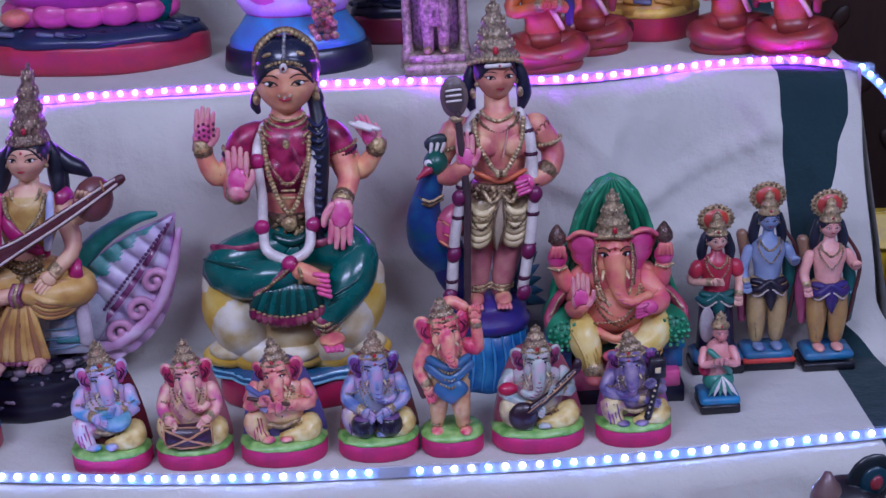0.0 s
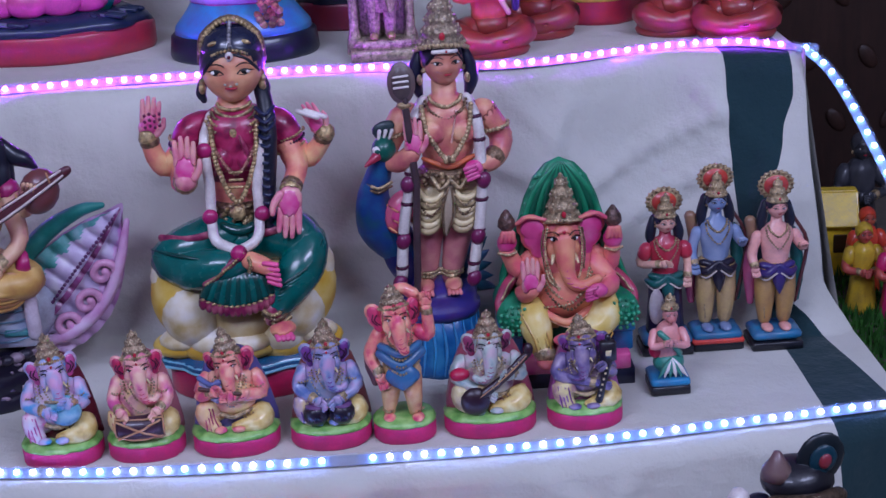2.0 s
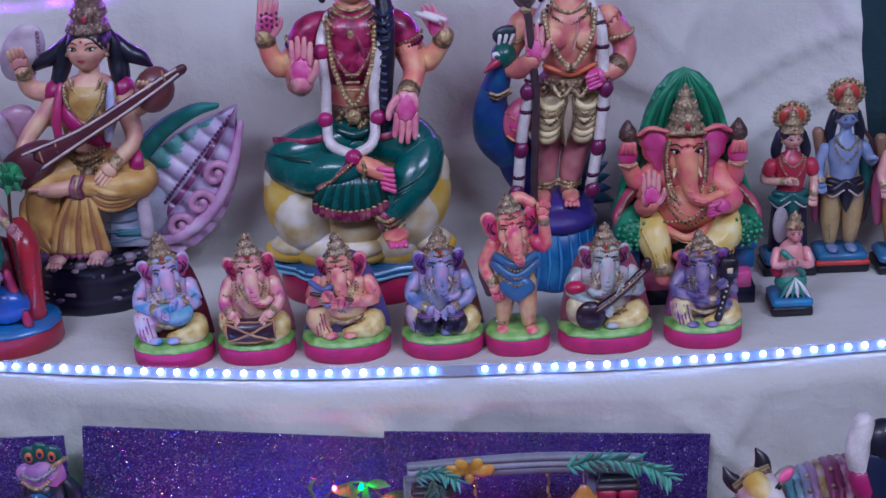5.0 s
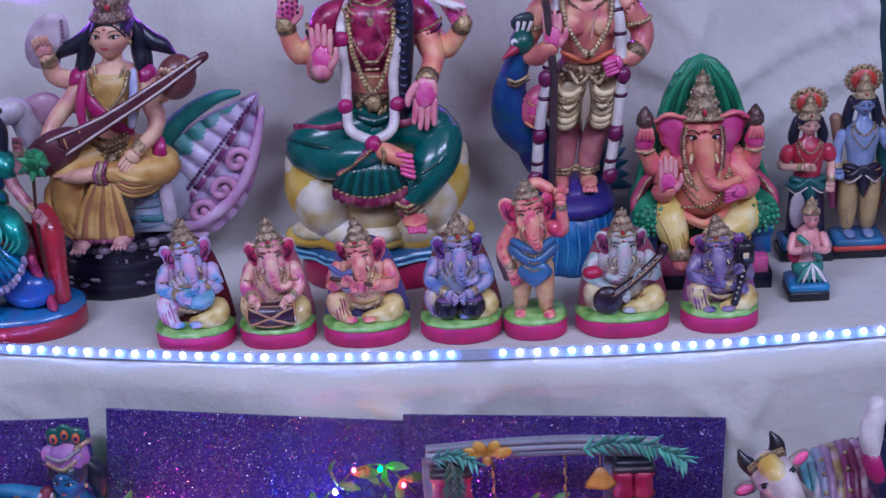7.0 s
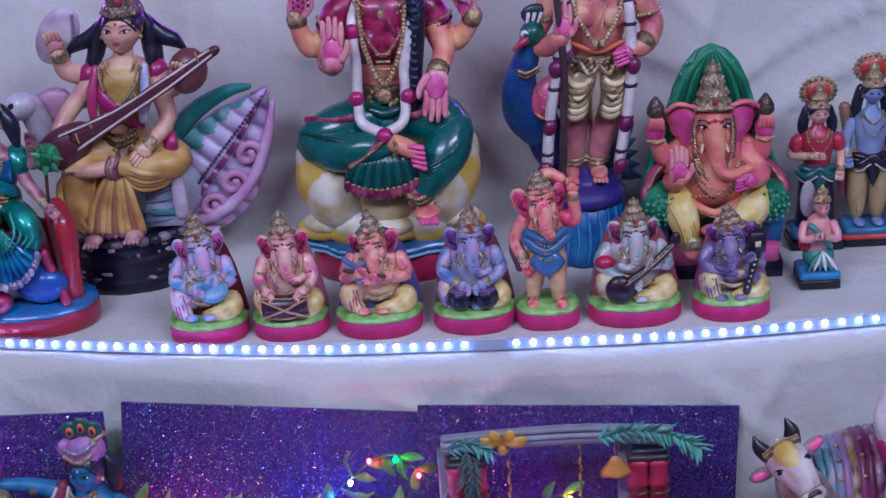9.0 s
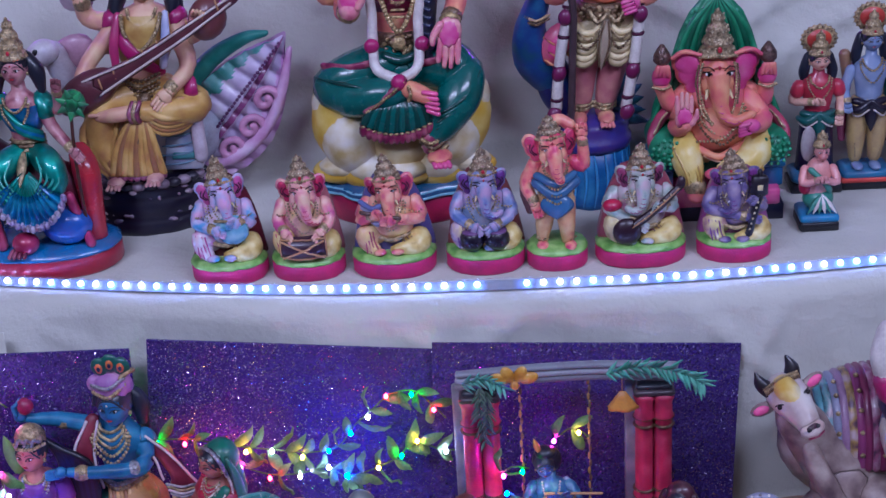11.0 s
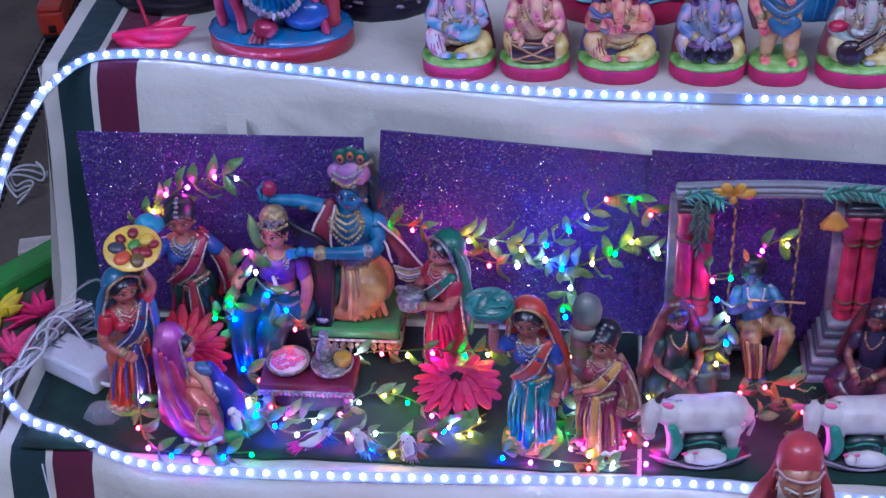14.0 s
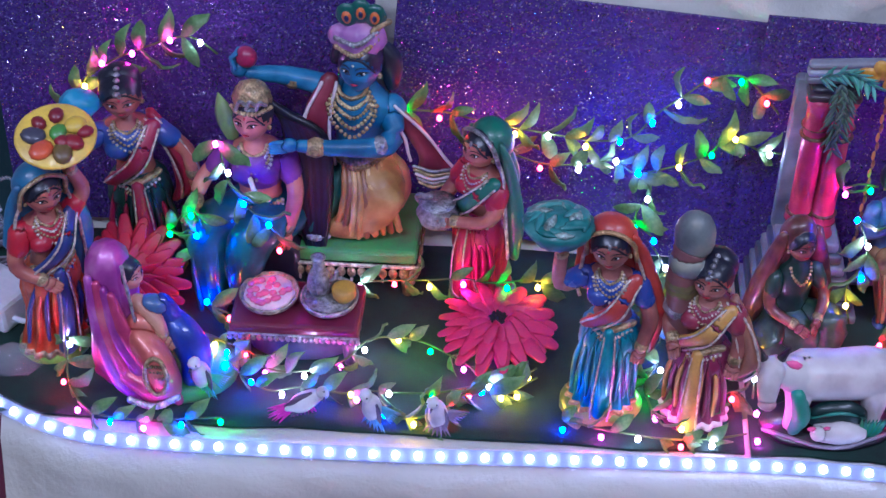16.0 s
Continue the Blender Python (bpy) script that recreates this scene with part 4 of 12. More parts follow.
        c.ball((3.1 * k, -1.9, 7.9), (0.42, 0.4, 0.6), wd)
        c.ball((-2.3 * k, -1.2, 5.6), (0.9, 0.7, 0.6), CRIMSON, n=10)
    if item == "flute":
        c.tube([(-2.6, -2.2, 6.4), (0.9, -2.6, 5.8)], 0.2, BROWN, n=8, sub=1)
        for q in range(4):
            c.tube([(-2.7 + 0.2 * q, -1.2, 7.0 - 0.5 * q), (-1.6 + 0.1 * q, -2.2, 6.7 - 0.5 * q), (-0.9, -2.2, 6.9 - 0.5 * q)], 0.26, (paint("5a6aa0"), paint("9aa0c0"))[q % 2], n=7)
    if item == "horn":
        hn = paint("1c1420")
        c.tube([(1.0, -2.4, 2.9), (1.5, -2.3, 5.0), (1.9, -1.9, 7.0)], [0.36, 0.34, 0.5], hn)
        c.block((1.95, -1.9, 6.8), (1.5, 0.9, 2.2), hn, 0.2)
        c.ball((1.95, -1.9, 9.2), (0.3, 0.3, 0.45), hn, n=8)
        c.block((1.95, -2.36, 7.5), (0.5, 0.1, 0.6), CREAM, 0.03)
        for i in range(6):
            c.ball((1.05 + 0.14 * i, -2.74 + 0.04 * i, 3.6 + 0.55 * i), 0.12, CREAM, n=6)
    if item == "pot":
        c.ball((0.9, -1.9, 4.9), (1.55, 0.95, 1.35), dab("4a94b8", "7fb8cc", "a4d0d8"))
        c.tube([(-0.6, -2.2, 5.9), (0.9, -2.75, 6.0), (2.0, -2.2, 5.7)], 0.14, GOLD, n=8)
    c.pop()
    return c.build("elephant_figurine", (x, y, Z_C), label, "figurine", rz=0, group="small elephant-headed musicians", seed=seed, rough=0.035)


small_musician(-0.242, 7.2, dab("5aa0d4", "b4b4d8", "d8a8cc"), paint("c85a9a"), dab("8fc0dc", "d8d4dc", "e0b0c8"), dab("d890b8", "e2c8d4", "e0dce4"), MAROON, "pot", "small pale blue elephant-headed clay figurine with a blue pot", turn=14, tilt=-6, seed=1, tall=1.02)
small_musician(-0.167, 6.9, dab("d05a92", "e8949c", "f0c4a8"), paint("c02a58"), dab("b8708a", "e0b0a0", "e8c880"), dab("c89858", "e0c080", "ecd8a0"), paint("b06a70"), "drum", "small pink elephant-headed clay figurine with a brown drum", turn=8, tilt=-3, seed=2, tall=1.0)
small_musician(-0.086, 7.9, dab("d85a80", "ea8880", "f2b898"), paint("b02a58"), dab("d89070", "e8b088", "ecd080"), dab("c89068", "e0b488", "ecd08c"), paint("5a5a96"), "flute", "small pink elephant-headed clay figurine with purple shawl and flute", turn=-8, tilt=-8, seed=3, tall=0.97)
small_musician(0.0, 7.4, dab("5a70a8", "8c96bc", "b898bc"), paint("6a3a8a"), dab("6a80a4", "98a0b8", "b8a4b4"), dab("8a7a9c", "b8a0b0", "d8c08a"), paint("8a4a44"), "tabla", "small blue elephant-headed clay figurine with two dark drums", turn=6, trunk=1, seed=4, tall=0.98)
small_musician(0.145, 8.4, dab("8a9c9c", "b4beb4", "c8b0b8"), paint("903a60"), dab("804a68", "a89088", "ccc09c"), dab("a89070", "ccb88c", "e8dc9c"), paint("9a4a58"), "veena", "small grey elephant-headed clay figurine with a dark lute", turn=4, trunk=-1, seed=5, tall=0.96)
small_musician(0.232, 6.9, dab("54487c", "7c6c98", "a08ca4"), paint("7a3a86"), dab("5c4e80", "8a7090", "b09498"), dab("a87a80", "ccb088", "e4d88c"), paint("9a4a86"), "horn", "small purple elephant-headed clay figurine with a dark horn", turn=-16, tilt=-10, trunk=-1, seed=6, tall=0.88)


def dancer():
    c = Clay()
    sk = dab("d8406a", "f08a80", "f4b890")
    lg = dab("c07a60", "d9a070", "e4bc88")
    sash = paint("2f6f9a")
    oval_base(c, 2.85, 2.5, 1.7, paint("c8286c", "matt"), dab("5c9440", "80b254", "a2ca74"), 0.5)
    c.push(0, 0, 0, 0, 0, 0, (1.0, 1.0, 1.02))
    c.tube([(-0.7, 0, 6.2), (-1.1, -0.4, 4.4), (-1.3, -0.3, 2.4)], [1.05, 0.85, 0.55], lg, n=12)
    c.tube([(0.8, 0, 6.2), (0.9, -0.9, 4.4), (1.0, -0.5, 2.2)], [1.05, 0.85, 0.55], lg, n=12)
    for s, yy in ((-1.35, -1.0), (1.25, -1.3)):
        c.ball((s, yy, 2.1), (0.6, 0.9, 0.34), sk, n=10)
        c.beads([(s - 0.5, -0.6, 2.7), (s, -1.1, 2.6), (s + 0.5, -0.6, 2.7)], 0.12, GOLD, 7)
    c.ball((0, -0.2, 6.6), (1.7, 1.5, 1.7), lg)
    c.petal((0, -1.6, 7.4), (0, -1.9, 5.0), 3.2, sash, 0.5)
    c.tube([(-1.8, -0.7, 8.2), (0, -1.8, 7.4), (1.8, -0.7, 8.2)], 0.5, sash)
    c.tube([(-1.7, -0.9, 9.0), (0, -2.0, 8.5), (1.7, -0.9, 9.0)], 0.36, sash)
    for q in range(3):
        c.beads([(-1.6, -1.1, 8.8 - 0.7 * q), (0, -2.25, 8.1 - 0.7 * q), (1.6, -1.1, 8.8 - 0.7 * q)], 0.13, GOLD, 16)
    c.ball((0, 0, 8.9), (1.9, 1.3, 1.8), sk)
    arm(c, [(-1.7, 0, 9.8), (-2.7, -0.2, 8.0), (-2.0, -0.9, 6.3)], 0.75, 0.48, sk)
    arm(c, [(1.7, 0, 9.8), (2.6, -0.2, 9.6), (2.5, -0.4, 12.2)], 0.75, 0.48, sk)
    c.tube([(-2.3, 0.6, 8.8), (-2.7, 0.4, 7.0), (-2.4, 0.3, 5.0)], [0.5, 0.6, 0.35], paint("6a4a4a"))
    necklace(c, 10.0, 1.2, 1.5, -1.4, 0.1, count=16)
    c.push(-0.3, -0.5, 11.5, 0, -6, 0)
    elephant_head(c, 0, 0, 0, 1.62, sk, paint("d8406a"), 1.25, 6, 0.3, 1.0, paint("b29a7c", "metal"))
    c.pop()
    c.tube([(-0.9, 0.3, 13.0), (0.4, 0.3, 13.8), (1.5, 0.2, 13.2)], 0.55, sk)
    c.pop()
    return c.build("elephant_figurine", (0.067, 0.027, Z_C), "small pink elephant-headed clay dancer in a blue sash", "figurine", group="small elephant-headed musicians", seed=7, rough=0.03)


dancer()


# ---- large seated woman on a lotus ----
PALM, BLUSH = dab("d8708c", "e890a0", "eeb0a8"), dab("d83a86", "e0569a", "e67aa8")
BLOUSE = dab("7a1240", "a02050", "b83a6a")


def seated_goddess():
    c = Clay()
    sk = spray("d0586a", "ec9878", "f2c48c")
    gilt = paint("cbb07c", "metal")
    shaded_silk = paint("07443f", "silk")
    hem = dab("5a1438", "8a2450", "b86a7a")
    # red base, blue wave ring, low petals
    c.lathe((-0.3, 0, 0), [(0.97, 0), (1, 0.3), (1, 2.6), (0.96, 2.9)], paint("b81a4c"), 7.7, 4.8, 44)
    c.lathe((-0.3, 0, 0), [(0.94, 2.6), (1.07, 3.1), (1.08, 3.6), (0.98, 4.2)], paint("12587e", "silk"), 7.7, 4.9, 72, pleat=9, amp=0.05)
    for q in (0, 1):
        c.lathe((-0.3, 0, 0), [(1.075 - 0.03 * q, 3.0 + 0.5 * q), (1.10 - 0.03 * q, 3.15 + 0.5 * q), (1.075 - 0.03 * q, 3.3 + 0.5 * q)], paint("7fc0d8", "silk"), 7.72, 4.92, 72, pleat=9, amp=0.05, caps=False)
    yl, wh = spray("d8a828", "e0bc4a", "e8cc70"), spray("c8b070", "e0d4b0", "ece6d8")
    for x, q in ((-6.2, 0.9), (-3.4, 1.2), (3.2, 1.2), (6.2, 0.9), (0, 0.8)):
        c.ball((x, -3.2 + abs(x) * 0.25, 5.2), (3.0, 1.9, 1.5 * q), yl, n=18)
        c.ball((x + 0.1, -3.7 + abs(x) * 0.25, 5.9), (2.4, 1.7, 1.3 * q), wh, n=16)
    # two tall pale lobes with yellow rims on a tan core
    tan = spray("b8985a", "ccb47c", "d8c898")
    c.lathe((-0.2, 0.4, 0), [(0.72, 4.0), (0.78, 6.0), (0.92, 9.0), (0.98, 11.5), (0.92, 13.4), (0.5, 14.2), (0.02, 14.3)], tan, 8.2, 4.6, 44)
    for s in (-1, 1):
        c.ball((s * 5.3 - 0.2, -0.5, 9.8), (3.6, 3.9, 4.6), yl, (0, s * 10, 0), n=28)
        c.ball((s * 5.0 - 0.2, -1.5, 8.9), (3.1, 3.5, 4.1), wh, (0, s * 10, 0), n=28)
        c.ball((s * 7.4 - 0.2, -0.3, 11.6), (1.4, 2.4, 2.2), wh, (0, s * 10, 0), n=18)
    c.ball((-0.2, -2.6, 8.6), (2.9, 2.3, 4.0), tan, n=20)
    # crossed legs in glossy green silk, fold shade painted as darker green ridges
    c.ball((-0.3, 0.3, 15.4), (5.6, 3.6, 2.2), TEAL, n=24)
    c.tube([(-1.0, -0.6, 15.8), (-4.6, -1.8, 15.0), (-6.7, -2.0, 14.3)], [2.6, 2.5, 2.1], TEAL, n=20)
    c.tube([(-6.8, -2.2, 14.0), (-4.4, -3.8, 13.6), (-1.6, -4.9, 14.2), (0.8, -5.2, 14.6)], [1.9, 2.0, 1.7, 1.0], TEAL, n=18)
    c.tube([(1.2, -0.6, 15.6), (4.6, -1.8, 15.6), (6.0, -2.2, 15.0)], [2.5, 2.5, 2.1], TEAL, n=20)
    c.tube([(6.2, -2.4, 15.0), (5.6, -3.8, 13.2), (4.2, -4.9, 11.2), (3.0, -5.5, 9.6)], [2.0, 2.2, 1.8, 1.2], TEAL, n=18)
    for k in range(6):
        u = k / 5
        c.tube([(-8.4 + 0.9 * u, -2.9 - 0.8 * u, 15.5 - 2.6 * u), (-5.4 + u, -4.75 - 0.7 * u, 15.3 - 2.7 * u), (-2.2 + 0.6 * u, -5.9, 15.0 - 1.6 * u)], [0.05, 0.22, 0.06], (shaded_silk, TEAL)[k % 2], n=6)
        c.tube([(7.7 - 0.5 * u, -3.6 - 0.5 * u, 15.6 - 2.0 * u), (6.0 - 0.5 * u, -5.8 - 0.2 * u, 13.6 - 1.8 * u), (3.4, -6.6, 12.4 - 1.8 * u)], [0.05, 0.22, 0.06], (shaded_silk, TEAL)[k % 2], n=6)
    for a, b, d in (((-7.4, -2.4, 16.4), (-4.8, -3.6, 16.5), (-2.6, -3.6, 16.9)), ((2.0, -3.6, 16.6), (3.6, -3.8, 17.0), (4.6, -3.2, 17.8))):
        c.tube([a, b, d], 0.42, hem, n=8, flat=0.5)
        c.beads([a, b, d], 0.16, gilt, 15)
    c.tube([(0.4, -5.9, 15.8), (-1.2, -6.2, 14.4), (-3.2, -5.9, 12.9)], 0.42, hem, n=8)
    c.beads([(0.4, -6.3, 15.8), (-1.2, -6.65, 14.4), (-3.2, -6.3, 12.9)], 0.15, gilt, 16)
    # fan of pleats with a maroon hem, every other pleat painted as shaded
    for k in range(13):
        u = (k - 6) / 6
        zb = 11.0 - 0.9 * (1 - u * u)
        c.tube([(0.6 * u, -4.8, 14.4), (2.4 * u - 0.2, -6.0, 13.0), (3.1 * u - 0.4, -6.0, zb + 0.6)], [0.3, 0.45, 0.5], TEAL if k % 2 else shaded_silk, n=8)
        c.ball((3.2 * u - 0.4, -6.2, zb + 0.1), (0.40, 0.38, 0.75), hem, n=8)
        c.ball((3.2 * u - 0.4, -6.55, zb + 0.55), (0.24, 0.14, 0.12), gilt, n=6)
    # feet
    c.tube([(0.8, -5.8, 14.9), (1.9, -6.3, 14.6), (2.9, -6.7, 14.2)], [0.85, 0.85, 0.7], sk)
    for k in range(5):
        c.tube([(2.3 + 0.1 * k, -7.0, 14.9 - 0.45 * k), (3.5 + 0.05 * k, -7.3, 14.8 - 0.5 * k)], 0.25, PINK, n=6, sub=1)
    c.beads([(0.9, -6.6, 15.4), (1.1, -7.0, 14.8), (0.9, -6.7, 14.1)], 0.2, gilt, 7)
    c.tube([(3.0, -5.6, 9.9), (2.9, -5.9, 9.0)], [1.1, 1.0], hem, sub=1)
    for q in range(3):
        c.beads([(1.7 + 0.2 * q, -6.0, 10.0 - 0.5 * q), (2.9 + 0.2 * q, -7.0, 9.7 - 0.5 * q), (4.0 + 0.2 * q, -6.0, 10.0 - 0.5 * q)], 0.21, (gilt, DARKGOLD)[q % 2], 12)
    c.ball((3.7, -6.9, 8.3), (1.25, 1.6, 0.65), sk)
    for k in range(4):
        c.tube([(3.1 + 0.42 * k, -7.9, 8.2), (3.4 + 0.42 * k, -8.7, 8.0)], 0.28, PINK, n=6, sub=1)
    # body, blouse
    c.lathe((-0.1, 0, 0), [(2.9, 16.2), (2.6, 17.6), (2.35, 19.6), (2.6, 21.4), (3.2, 23.8), (3.4, 25.6), (2.9, 27.3), (1.8, 28.1), (1.45, 28.8), (1.45, 29.8)], sk, 1, 0.74, 28)
    c.lathe((-0.1, 0, 0), [(2.62, 21.2), (3.2, 22.8), (3.6, 24.4), (3.75, 26.0), (3.2, 27.2), (2.2, 27.9)], BLOUSE, 1.0, 0.74, 28)
    for s in (-1, 1):
        c.ball((s * 1.4 - 0.1, -2.1, 23.6), (1.35, 1.0, 1.3), BLOUSE)
        c.tube([(s * 2.7, 0.1, 26.6), (s * 4.1, 0.0, 25.9), (s * 5.0, -0.1, 24.2)], [1.25, 1.5, 1.4], BLOUSE, n=14)
        for q in range(3):
            c.beads([(s * (4.9 + 1.35 * math.cos(a)), -0.1 - 1.4 * math.sin(a), 23.8 + 0.6 * q + 0.5 * math.cos(a)) for a in np.linspace(-0.3, 3.4, 7)], 0.15, gilt if q != 1 else paint("3a1a3a", "metal"), 18)
    # waist ornaments
    c.lathe((-0.1, 0, 0), [(2.55, 17.8), (2.8, 18.1), (2.8, 18.9), (2.5, 19.2)], DARKGOLD, 1, 0.82, 28, pleat=14, amp=0.04)
    rr = random.Random(3)
    for i in range(46):
        u = rr.uniform(-1, 1)
        c.ball((-0.1 + 2.6 * u, -2.35 + 0.9 * u * u - 0.1, rr.uniform(17.3, 19.1)), (0.24, 0.16, 0.22), (gilt, GOLD, DARKGOLD)[i % 3], n=6)
    c.ball((-0.1, -2.6, 18.4), (0.7, 0.4, 0.75), gilt)
    c.tube([(-1.6, -2.5, 17.2), (0, -3.0, 16.8), (1.6, -2.5, 17.2)], 0.5, shaded_silk, n=8)
    # arms
    def limb(pts, r0, r1):
        c.tube(pts, np.linspace(r0, r1, len(pts)), sk, n=14)
        a, b = np.array(pts[-2], float), np.array(pts[-1], float)
        d = (b - a) / np.linalg.norm(b - a)
        for q in (0.1, 0.6):
            p = b - d * q
            c.tube([p - d * 0.14, p + d * 0.14], r1 * 1.16, (gilt, DARKGOLD)[q > 0.3], n=12, sub=1)
    limb([(-5.0, 0.2, 24.4), (-6.6, 0.0, 22.6), (-7.6, -0.4, 23.8), (-8.1, -0.8, 25.9)], 1.15, 0.8)
    open_hand(c, -8.0, -1.0, 25.8, 4.4, PALM, BLUSH, -6, 8, 0)
    for i in range(12):
        c.ball((-7.6 + 0.45 * (i % 4) - 0.5, -1.9, 27.0 + 0.55 * (i // 4) + 0.15 * (i % 2)), (0.16, 0.1, 0.18), paint("6a1440"), n=6)
    limb([(5.0, 0.2, 24.4), (6.4, 0.0, 22.6), (7.6, -0.4, 23.8), (8.3, -0.8, 25.2)], 1.15, 0.8)
    open_hand(c, 8.0, -1.0, 25.3, 3.6, PALM, BLUSH, -10, -30, 0)
    for q in (-0.35, 0.35):
        c.tube([(6.2 + q, -1.8, 27.6), (8.0 + q, -2.1, 27.0)], 0.26, WHITE, n=8, sub=1)
    limb([(-4.6, -0.4, 24.2), (-5.2, -1.6, 21.8), (-4.6, -3.6, 22.0)], 1.2, 0.95)
    c.ball((-4.5, -4.2, 22.4), (1.0, 0.9, 1.0), PALM, n=14)
    open_hand(c, -4.5, -4.5, 22.3, 4.9, PALM, BLUSH, -8, 0, -8)
    limb([(4.8, -0.4, 24.2), (5.5, -1.4, 22.2), (4.9, -3.4, 20.6)], 1.25, 0.9)
    open_hand(c, 4.9, -4.0, 20.9, 5.2, PALM, BLUSH, 8, 184, 0)
    # flower garland with rosettes, long bead chains, collar
    for s in (-1, 1):
        c.tube([(s * 2.2, -0.6, 27.4), (s * 2.7 - 0.1, -2.7, 25.4), (s * 2.2 - 0.3, -3.2, 21.6), (s * 2.2 - 0.3, -3.3, 18.6), (s * 1.9 - 0.2, -4.7, 16.6), (0, -5.2, 15.6)], 0.50, WHITE, n=10)
        c.ball((s * 2.4 - 0.2, -3.7, 18.6), (0.75, 0.6, 0.75), MAGENTA, n=12)
    c.ball((0, -5.8, 15.6), 0.8, MAGENTA)
    c.ball((-2.8, -3.1, 24.8), (0.75, 0.6, 0.75), MAGENTA)
    for q in range(5):
        necklace(c, 28.6 - 0.34 * q, 1.5 + 0.26 * q, 0.5 + 0.28 * q, -1.55 - 0.2 * q, 0.18, (gilt, GOLD, DARKGOLD)[q % 3], 20)
    c.ball((-0.1, -2.6, 26.1), (0.4, 0.25, 0.5), gilt, n=8)
    necklace(c, 27.0, 2.2, 4.6, -3.0, 0.2, paint("b07a6a", "metal"), 40)
    necklace(c, 26.8, 2.1, 7.0, -3.35, 0.27, gilt, 40)
    c.petal((0.5, -3.1, 26.0), (1.7, -2.7, 22.6), 0.5, hem, 0.2)
    for q in range(3):
        c.tube([(-0.6, -3.25, 22.6 - 0.7 * q), (0.5, -3.3, 22.6 - 0.7 * q)], 0.14, gilt, n=6, sub=1)
    # long plait over the shoulder
    c.tube([(2.3, 0.4, 30.4), (2.9, -1.2, 28.2), (3.1, -2.6, 25.4), (2.9, -2.9, 21.0), (2.6, -3.3, 16.8)], [0.7, 0.78, 0.82, 0.66, 0.4], HAIR, n=12)
    for i in range(15):
        z = 28.4 - 0.78 * i
        c.tube([(2.1 - 0.02 * i, -2.6 - 0.02 * i, z), (2.95, -3.55, z - 0.4), (3.7 - 0.03 * i, -2.5, z)], 0.2, paint("1a2448"), n=6, sub=3)
    # head
    c.push(0, 0, 0, 0, 0, 0, (1.22, 1.02, 1.0))
    head(c, 0.04, -0.7, 31.7, 2.85, spray("c87c62", "dea078", "eab88c"), HAIR, mark=None, wide=0.36)
    for u, v in ((-0.15, -0.30), (0.15, -0.30), (0.0, -0.37)):
        c.ball((0.04 + 2.85 * u, -0.7 + face_front(2.85, abs(u), v) - 0.05, 31.7 + 2.85 * v), 0.13, paint("e6dcc8", "metal"), n=8)
    c.pop()
    c.ball((0.05, -3.1, 33.4), (0.36, 0.2, 0.46), WHITE, n=10)
    c.ball((0.05, -3.25, 33.35), (0.17, 0.12, 0.2), MAROON, n=8)
    # centre-parted hair with a jewelled band
    c.lathe((0.05, 0.3, 0), [(2.72, 32.8), (2.76, 33.6), (2.4, 34.7), (1.5, 35.5), (0.02, 35.8)], paint("1e2440", "silk"), 1.04, 1.0, 26)
    c.beads([(0.05, -2.5, 33.8), (0.05, -2.0, 34.8), (0.05, -0.6, 36.0)], 0.22, paint("b4b0b8", "metal"), 9)
    for s in (-1, 1):
        c.beads([(0.05, -2.75, 33.9), (s * 1.2, -2.5, 33.6), (s * 2.2, -1.5, 32.6), (s * 2.55, -0.7, 31.2)], 0.17, gilt, 14)
        c.ball((s * 1.5, -1.8, 34.4), (0.5, 0.2, 0.2), gilt, (0, s * 20, 0), n=8)
        c.tube([(s * 2.75, -0.2, 30.6), (s * 2.95, -0.4, 29.6), (s * 2.7, -0.6, 28.9)], [0.4, 0.5, 0.3], HAIR)
        c.ball((s * 2.75, -0.9, 30.1), (0.36, 0.3, 0.55), gilt, n=8)
    for q in range(3):
        c.tube([(-2.95, 0.5, 32.2), (-2.5, 0.4 - 0.2 * q, 34.6 + 0.1 * q), (0, 0.3 - 0.25 * q, 36.2 + 0.1 * q), (2.5, 0.4 - 0.2 * q, 34.6 + 0.1 * q), (2.95, 0.5, 32.2)], 0.26, (DARKGOLD, gilt, DARKGOLD)[q], n=8)
    c.beads([(-2.8, 0.0, 33.2), (-2.25, -0.3, 34.9), (0, -0.5, 36.3), (2.25, -0.3, 34.9), (2.8, 0.0, 33.2)], 0.26, gilt, 23)
    return c.build("seated_figurine", (-0.078, 0.162, Z_C), "large clay woman seated on a yellow lotus in green silk", "figurine", seed=11, lean=0.034, rough=0.02)


seated_goddess()


